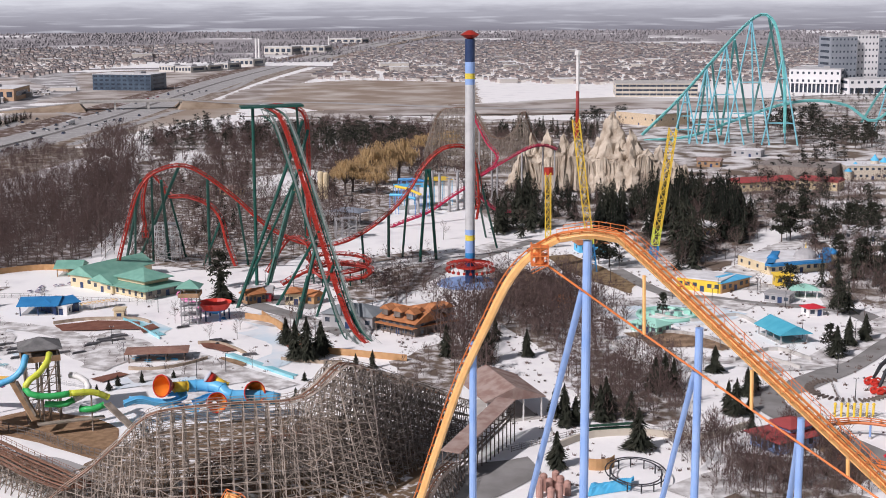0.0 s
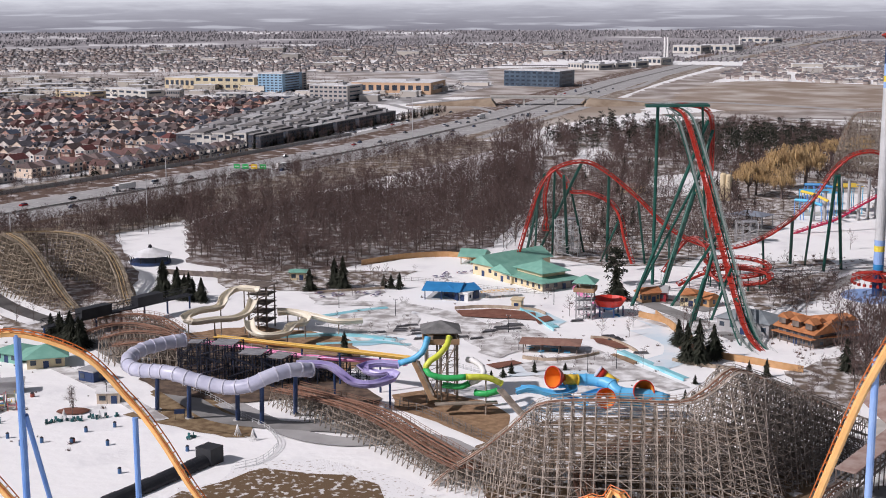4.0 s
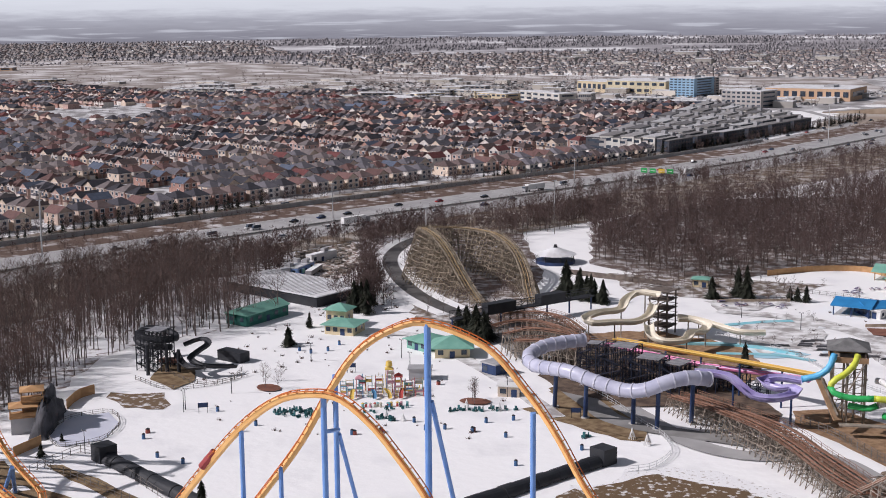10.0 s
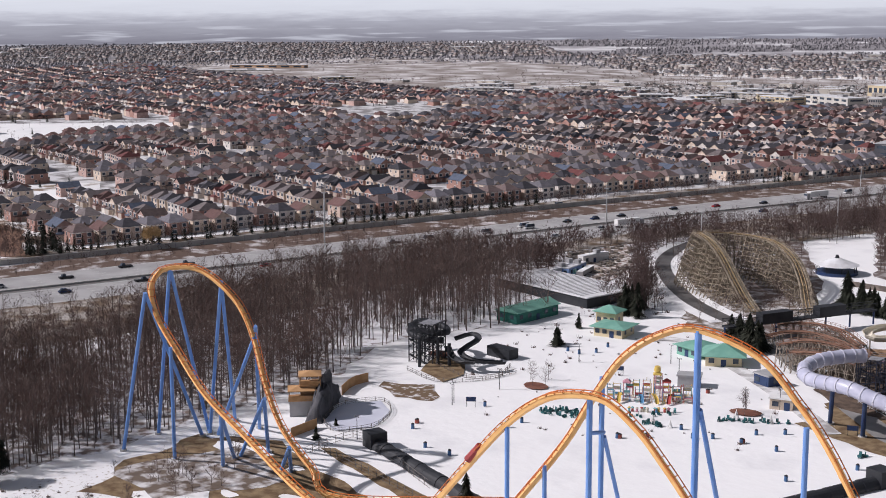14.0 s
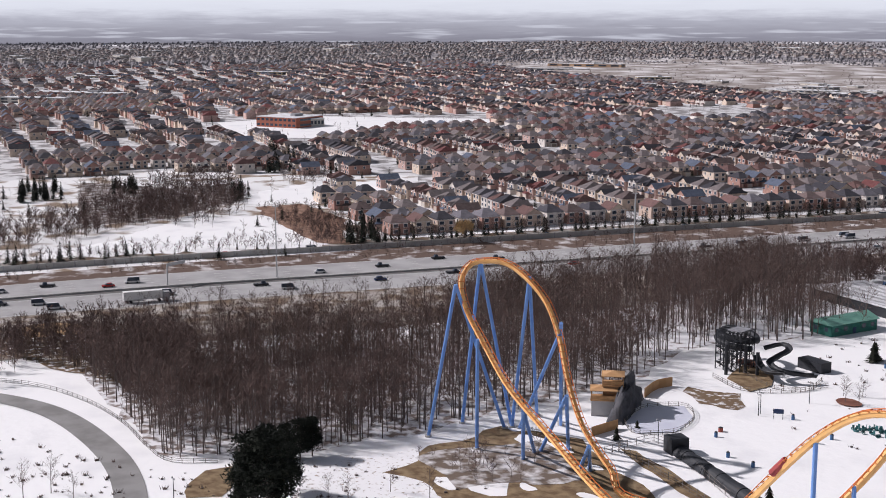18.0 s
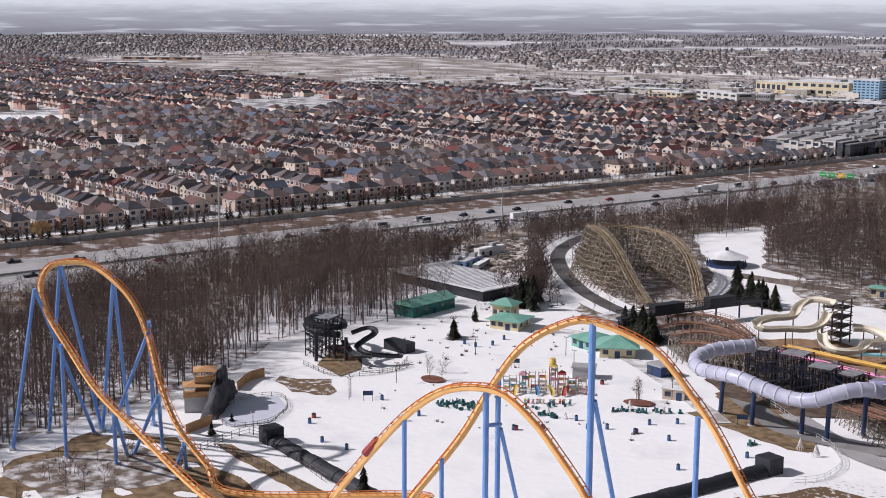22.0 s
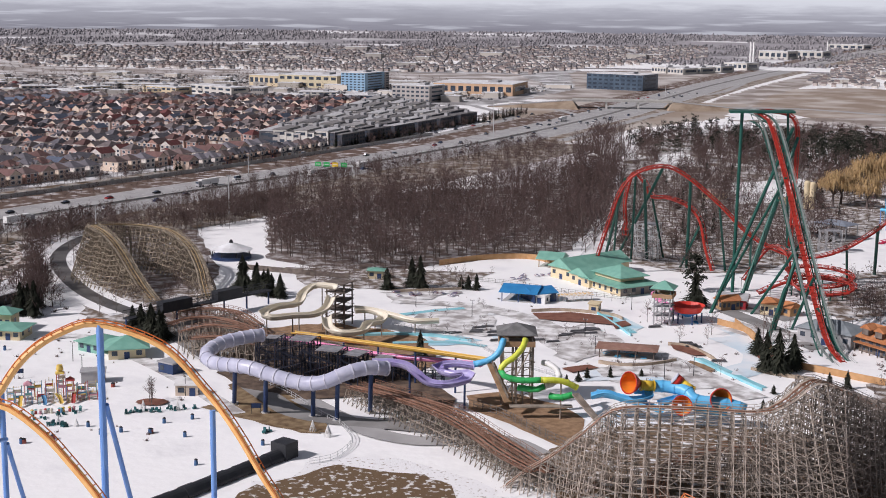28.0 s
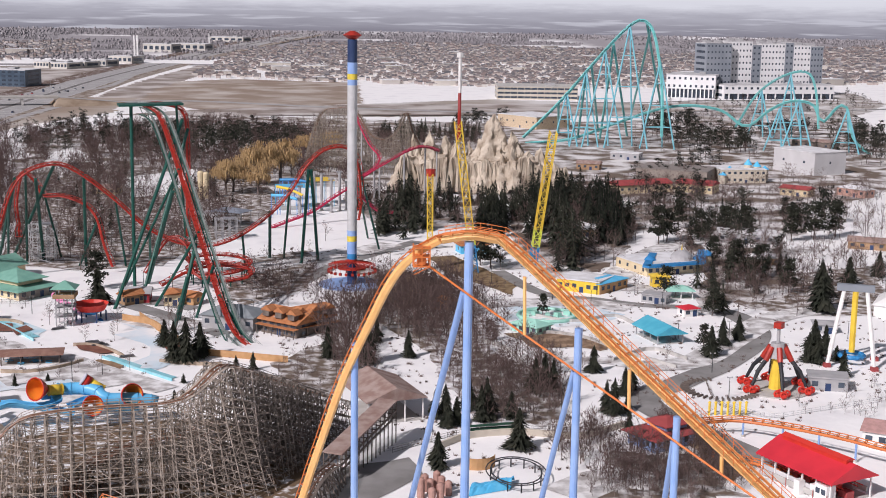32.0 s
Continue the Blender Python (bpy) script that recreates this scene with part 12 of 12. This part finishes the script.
sheet("water_rink", RINK, mat("pale_ice", (0.6, 0.62, 0.72), (0.7, 0.72, 0.8), 0.1, 0.3), 0.1, "frozen pale blue pool under thin snow", "pool")
fence(RINK + RINK[:1], 1.1, RUST_STEEL, "dark railing round the frozen pool")
# slushy plazas and walks of the midway
SLUSH = mat("slushy_paving", (0.34, 0.32, 0.31), (0.78, 0.78, 0.78), 0.22, 0.75, bump=0.08, lo=0.38, hi=0.6)
for line, w in (([(-46.4, 478.6), (-22.9, 510.3), (3.6, 527.4), (27.9, 559.2)], 13), ([(21.3, 423.3), (40.7, 435.2), (64.6, 443.4), (87.6, 442.9), (102.9, 434.0)], 12), ([(64.9, 508.3), (86.8, 507.8), (104.1, 475.4), (125.6, 455.6)], 14), ([(104.1, 475.4), (131.8, 530.6), (158.9, 562.8), (190.0, 569.1)], 12), ([(88.7, 360.0), (106.6, 365.5), (126.3, 391.5), (150.9, 421.4), (179.0, 433.4)], 11), ([(-63.6, 424.9), (-47.5, 412.8), (-33.4, 416.4), (-15.6, 424.0), (2.7, 400.8)], 12), ([(-145.7, 415.6), (-122.6, 405.1), (-97.5, 381.5), (-79.6, 379.7), (-59.2, 359.6), (-41.2, 341.8)], 8), ([(-173.0, 411.9), (-145.7, 415.6)], 7), ([(151.9, 606.4), (165.9, 561.0), (168.3, 527.7), (211.5, 546.9)], 10), ([(68.8, 366.8), (81.9, 366.4), (92.1, 354.0)], 7), ([(49.3, 260.8), (61.9, 270.6), (70.7, 267.1)], 12), ([(-250.0, 319.2), (-239.6, 328.5), (-207.6, 312.0), (-182.5, 296.0), (-158.7, 278.2)], 5)):
    strip("path_slush", line, w, SLUSH, 0.1, "slushy grey walkway between snow banks", "path", step=3)
POOLSIDE = ([(-160.6, 395.3), (-144.4, 421.2), (-126.6, 385.7), (-138.9, 364.6)], [(-120.3, 388.7), (-101.8, 405.4), (-84.3, 382.7), (-95.6, 356.8)], [(-88.4, 353.7), (-69.9, 375.5), (-53.7, 351.9), (-66.4, 329.2)], [(-182.8, 423.5), (-164.3, 447.8), (-154.1, 431.5), (-170.4, 409.3)])
for k, poly in enumerate(POOLSIDE):
    patch("ground_poolside_%d" % (k + 1), poly, SLUSH, "slush and wet paving round the empty pools", 2.5, 0.07)
    scatter("poolside_shrubs", SCRUB, fill(poly, 16, 0.12, 0.35, 500 + k), [BARK_DARK, TWIG_RED], "small leafless shrubs among the pools", "shrubs")
fence([(-205.0, 432.0), (-178.0, 449.0), (-150.0, 455.0), (-120.0, 448.0), (-98.0, 446.0)], 1.4, RUST_STEEL, "dark railing behind the pools")
fence([(-160.0, 380.0), (-135.0, 372.0), (-112.0, 352.0), (-92.0, 340.0)], 1.2, STEEL, "steel railing before the pools")
# trailers and rubble in the works yard
def clear_of_trailers(places):
    return [p for p in places if min((Vector((p[0], p[1])) - Vector(q)).length for q in ((-344.8, 413.0), (-341.5, 391.0), (-336.0, 390.0), (-330.0, 388.8), (-345.0, 398.0), (-338.0, 397.0), (-333.0, 381.0))) > 5]


YARD_TREES = [(-285.0, 360.0), (-299.0, 381.0), (-300.0, 388.0), (-286.0, 374.5), (-274.5, 355.0), (-277.0, 347.0)]
RUBBLE = mat("rubble", (0.22, 0.15, 0.12), (0.6, 0.58, 0.56), 0.5, 0.95, bump=0.3, lo=0.44, hi=0.56)
sheet("ground_works_yard", [(-336.2, 375.3), (-363.0, 419.6), (-362.6, 456.2), (-327.9, 415.4), (-314.8, 385.0), (-321.6, 370.8)], RUBBLE, 0.09, "rubble and dirty snow of the works yard", ragged=2)
for k, (A, B) in enumerate((((-345.5, 407.5), (-344.1, 418.6)), ((-333.3, 376.7), (-349.7, 405.6)), ((-329.0, 376.4), (-343.1, 403.5)), ((-326.5, 379.8), (-333.8, 397.7)))):
    A, B = Vector((*A, 0)), Vector((*B, 0))
    d = B - A
    t = thing("parked_trailer", tuple((A + B) / 2), math.atan2(d.y, d.x), ("plain white box trailer in the works yard", "dark blue flatbed trailer with snow", "pale green covered trailer", "grey covered trailer with snow")[k], "trailer", "trailers in the works yard")
    Geo().box((0, 0, 2.2 if k == 0 else 1.6), (min(d.length, 14), 2.6, 2.9 if k == 0 else 1.6)).out("body", (WHITE, NAVY, MINT, GREY)[k], t)
    Geo().box((0, 0, 3.7 if k == 0 else 2.45), (min(d.length, 14), 2.5, 0.08)).out("snow_cover", SNOW, t)
    for x in (-4, -2.8, 4):
        for y in (-1.1, 1.1):
            Geo().tube([(x, y - 0.15, 0.5), (x, y + 0.15, 0.5)], 0.5, 8).out("wheel", BLACK, t)

SCRAP = []
for k in range(6):
    w, l = Geo(), Geo()
    for n in range(4):
        sx = RNG.uniform(0.5, 2.4)
        (w if n % 2 else l).box((RNG.gauss(0, 1.2), RNG.gauss(0, 1.2), 0.3), (sx, RNG.uniform(0.4, 1.4), RNG.uniform(0.4, 1.3)), RNG.uniform(0, 3))
    l.beam((RNG.gauss(0, 1), RNG.gauss(0, 1), 0.3), (RNG.gauss(0, 2.5), RNG.gauss(0, 2.5), 0.9), 0.18)
    SCRAP.append((tris_of(w), tris_of(l)))
scatter("scrap_heaps", SCRAP, clear_of_trailers(fill(WORKS_YARD, 130, 0.6, 1.3, 331)), [RUST_STEEL, TIMBER], "stacked ride parts and scrap in the works yard", "scrap")
scatter("yard_trees", SCRUB, fill(YARD_TREES, 42, 0.8, 1.25, 332), [BARK_DARK, TWIG_RED], "tall leafless trees before the works yard", "trees")

scatter("commercial_trees", SCRUB_TINY, fill([(-2200.0, 1340.0), (-1556.0, 1240.0), (-1165.0, 1180.0), (-760.0, 1240.0), (-480.0, 1620.0), (-993.0, 1800.0), (-1330.0, 1715.0), (-2100.0, 1780.0)], 900, 0.4, 1.0, 304) + fill(STRIP_ZONE, 450, 0.4, 0.9, 301) + fill(WEST_TOWN, 700, 0.5, 1.1, 302) + fill(NORTH_TOWN, 500, 0.5, 1.0, 303), [BARK, TWIG], "leafless trees among far lots and houses", "trees")

# small shrubs, stalks and debris poking through the park's snow
TUFT = []
for k in range(5):
    w, l = Geo(), Geo()
    for n in range(9):
        a, h = RNG.uniform(0, 6.28), RNG.uniform(0.5, 1.0)
        b = Vector((RNG.gauss(0, 0.3), RNG.gauss(0, 0.3), 0))
        e = Vector((math.cos(a) * 0.5, math.sin(a) * 0.5, h))
        l.add([b - Vector((0.09, 0, 0)), b + Vector((0.09, 0.03, 0)), b + e], [(0, 1, 2)])
    w.box((0, 0, 0.15), (0.5, 0.4, 0.3), k)
    TUFT.append((tris_of(w), tris_of(l)))
tufts = []
for k, (poly, n) in enumerate((([(-52.8, 547.7), (187.4, 555.2), (241.0, 546.7), (148.4, 329.8), (96.4, 294.6), (50.8, 266.6), (25.5, 267.7), (11.0, 334.1), (-14.1, 380.6), (-44.6, 459.1)], 2300), ([(-185.7, 442.5), (-59.1, 480.2), (-14.2, 379.4), (-55.5, 337.5), (-112.6, 349.8), (-140.2, 368.7)], 120), ([(-295.0, 321.4), (-261.0, 351.4), (-178.1, 300.0), (-163.4, 251.1), (-213.8, 228.6), (-251.7, 234.0)], 110), ([(-350.5, 54.4), (-300.0, 70.5), (-275.8, 89.4), (-254.3, 134.8), (-226.5, 147.2), (-252.6, 81.6), (-269.8, 51.5)], 140), ([(-335.3, 391.9), (-332.9, 443.7), (-261.0, 351.4), (-283.6, 331.5)], 200))):
    tufts += fill(poly, n, 0.4, 1.2, 320 + k)
scatter("snow_tufts", TUFT, tufts, [BARK, TWIG], "dead stalks and small debris poking through snow", "debris")

# striped awnings, planters and trees by the entrance hall
AWN = mat("tan_striped_awning", (0.66, 0.42, 0.16), (0.7, 0.66, 0.6), 0.9, 0.8, lo=0.47, hi=0.53)
for k in range(7):
    q = Vector((*(-119.6, 434.4), 0)) + (Vector((*(-111.7, 440.5), 0)) - Vector((*(-119.6, 434.4), 0))) * (k / 6)
    t = thing("striped_awning", (q.x, q.y, 0), 0.4, "small tan and white striped canopy", "canopy", "striped canopies by the pool")
    Geo().hip(2.6, 2.6, 2.3, 0.6, 0.2).out("canopy", AWN, t)
    for x in (-1.1, 1.1):
        for y in (-1.1, 1.1):
            Geo().box((x, y, 1.15), (0.1, 0.1, 2.3)).out("post", WHITE, t)
plant(BARES, [(-103.9, 441.9, 5.0), (-98.6, 440.6, 5.4), (-85.9, 416.1, 7.2), (-157.9, 438.5, 6.7), (-53.5, 361.3, 5.6), (-70.7, 391.0, 6.7)], 12)

# trees between the highway and the park's woods
edge_trees = []
rng = random.Random(57)
for a, b in zip(hp, hp[1:]):
    d = (b - a).normalized()
    right = Vector((d.y, -d.x, 0))
    if 120 < a.y < 760:
        for _ in range(4):
            q = a + right * rng.uniform(40, 88)
            edge_trees.append((q.x, q.y, 0, rng.uniform(0.22, 0.5), rng.uniform(0, 6)))
scatter("highway_edge_trees", BUSHY, clear_of_drive(edge_trees), [BARK_DARK, TWIG_RED], "low leafless trees along the highway fence", "trees")

# ride frames seen through and behind the dive coaster
canopy_ride = thing("radial_canopy_frame_ride", (-206.4, 813.3), 0, "white radial steel canopy ride without its cover", "ride")
Geo().cyl(0, 0, 0, 10, 0.35, 0.25, 8).out("mast", WHITE, canopy_ride)
for k in range(14):
    a = k * 0.4488
    d = Vector((math.cos(a), math.sin(a), 0))
    Geo().beam(Vector((0, 0, 9.8)), d * 9 + Vector((0, 0, 5.5)), 0.16).out("rib", WHITE, canopy_ride)
    Geo().beam(d * 9, d * 9 + Vector((0, 0, 5.5)), 0.16).out("post", WHITE, canopy_ride)
scaffold((-17.3, 691.5), 4, 3, 10.0, 0.1, "blue and yellow steel ride frame in the park", BLUE, YELLOW, 3.0)
scaffold((-42.3, 572.1), 4, 3, 9.0, 0.2, "grey steel ride frame behind the coaster", GREY, GRATE, 3.0)
scaffold((-108.9, 521.6), 4, 3, 15.0, 0.0, "grey steel lattice under the coaster loop", STEEL, GRATE, 3.2)
for A, B, m in (((-22.8, 639.6, 13.6), (-10.4, 629.9, 10.8), YELLOW), ((-21.4, 639.6, 16.9), (-7.7, 635.0, 16.4), BLUE_ROOF), ((-25.2, 629.5, 10.9), (-13.0, 624.9, 9.6), SKYBLUE)):
    t = thing("ride_slide", label="coloured tube slide on a blue frame", category="slide")
    Geo().tube([A, tuple((Vector(A) + Vector(B)) / 2 + Vector((0, 0, 0.8))), B], 0.65, 8).out("tube", m, t)
    Geo().tube([(B[0], B[1], -0.2), B], 0.2, 6).out("post", BLUE, t)
    Geo().tube([(A[0], A[1], -0.2), A], 0.2, 6).out("post", BLUE, t)

for q in ((-237.0, 258.9), (-183.4, 278.7), (-280.4, 264.5)):
    r = 4.0
    sheet("ground_mulch_ring", [(q[0] + r * math.cos(k * 0.6283), q[1] + 0.8 * r * math.sin(k * 0.6283)) for k in range(10)], MULCH, 0.2, "mulch ring round a bare tree", ragged=0.5)
plant(BARES, [(-237.6, 258.5, 6.5), (-234.0, 259.5, 5.9), (-183.8, 278.3, 6.5)], 21)
plant(SPRUCES, [(-275.4, 345.0, 11.2), (-269.7, 344.6, 12.2), (-275.6, 349.0, 9.8), (-264.2, 298.7, 5.7), (-273.4, 319.1, 5.3)], 22)
fence([(-274.1, 245.5), (-258.7, 243.5), (-250.5, 256.7), (-255.9, 269.2)], 1.2, RUST_STEEL, "dark fence below the black slides")
lounge_row((-220.1, 241.2), (-209.6, 246.3), 14, CHAIR, "teal plastic chair stacked on snow")
lounge_row((-202.5, 255.6), (-195.2, 265.0), 10, CHAIR, "teal plastic chair stacked on snow")
sheet("ground_slide_mound", [(-270.8, 247.7), (-279.5, 261.3), (-270.3, 263.5), (-257.6, 254.1), (-257.4, 244.3)], TURF, 0.1, "brown turf mound below the black slides", ragged=1.2)
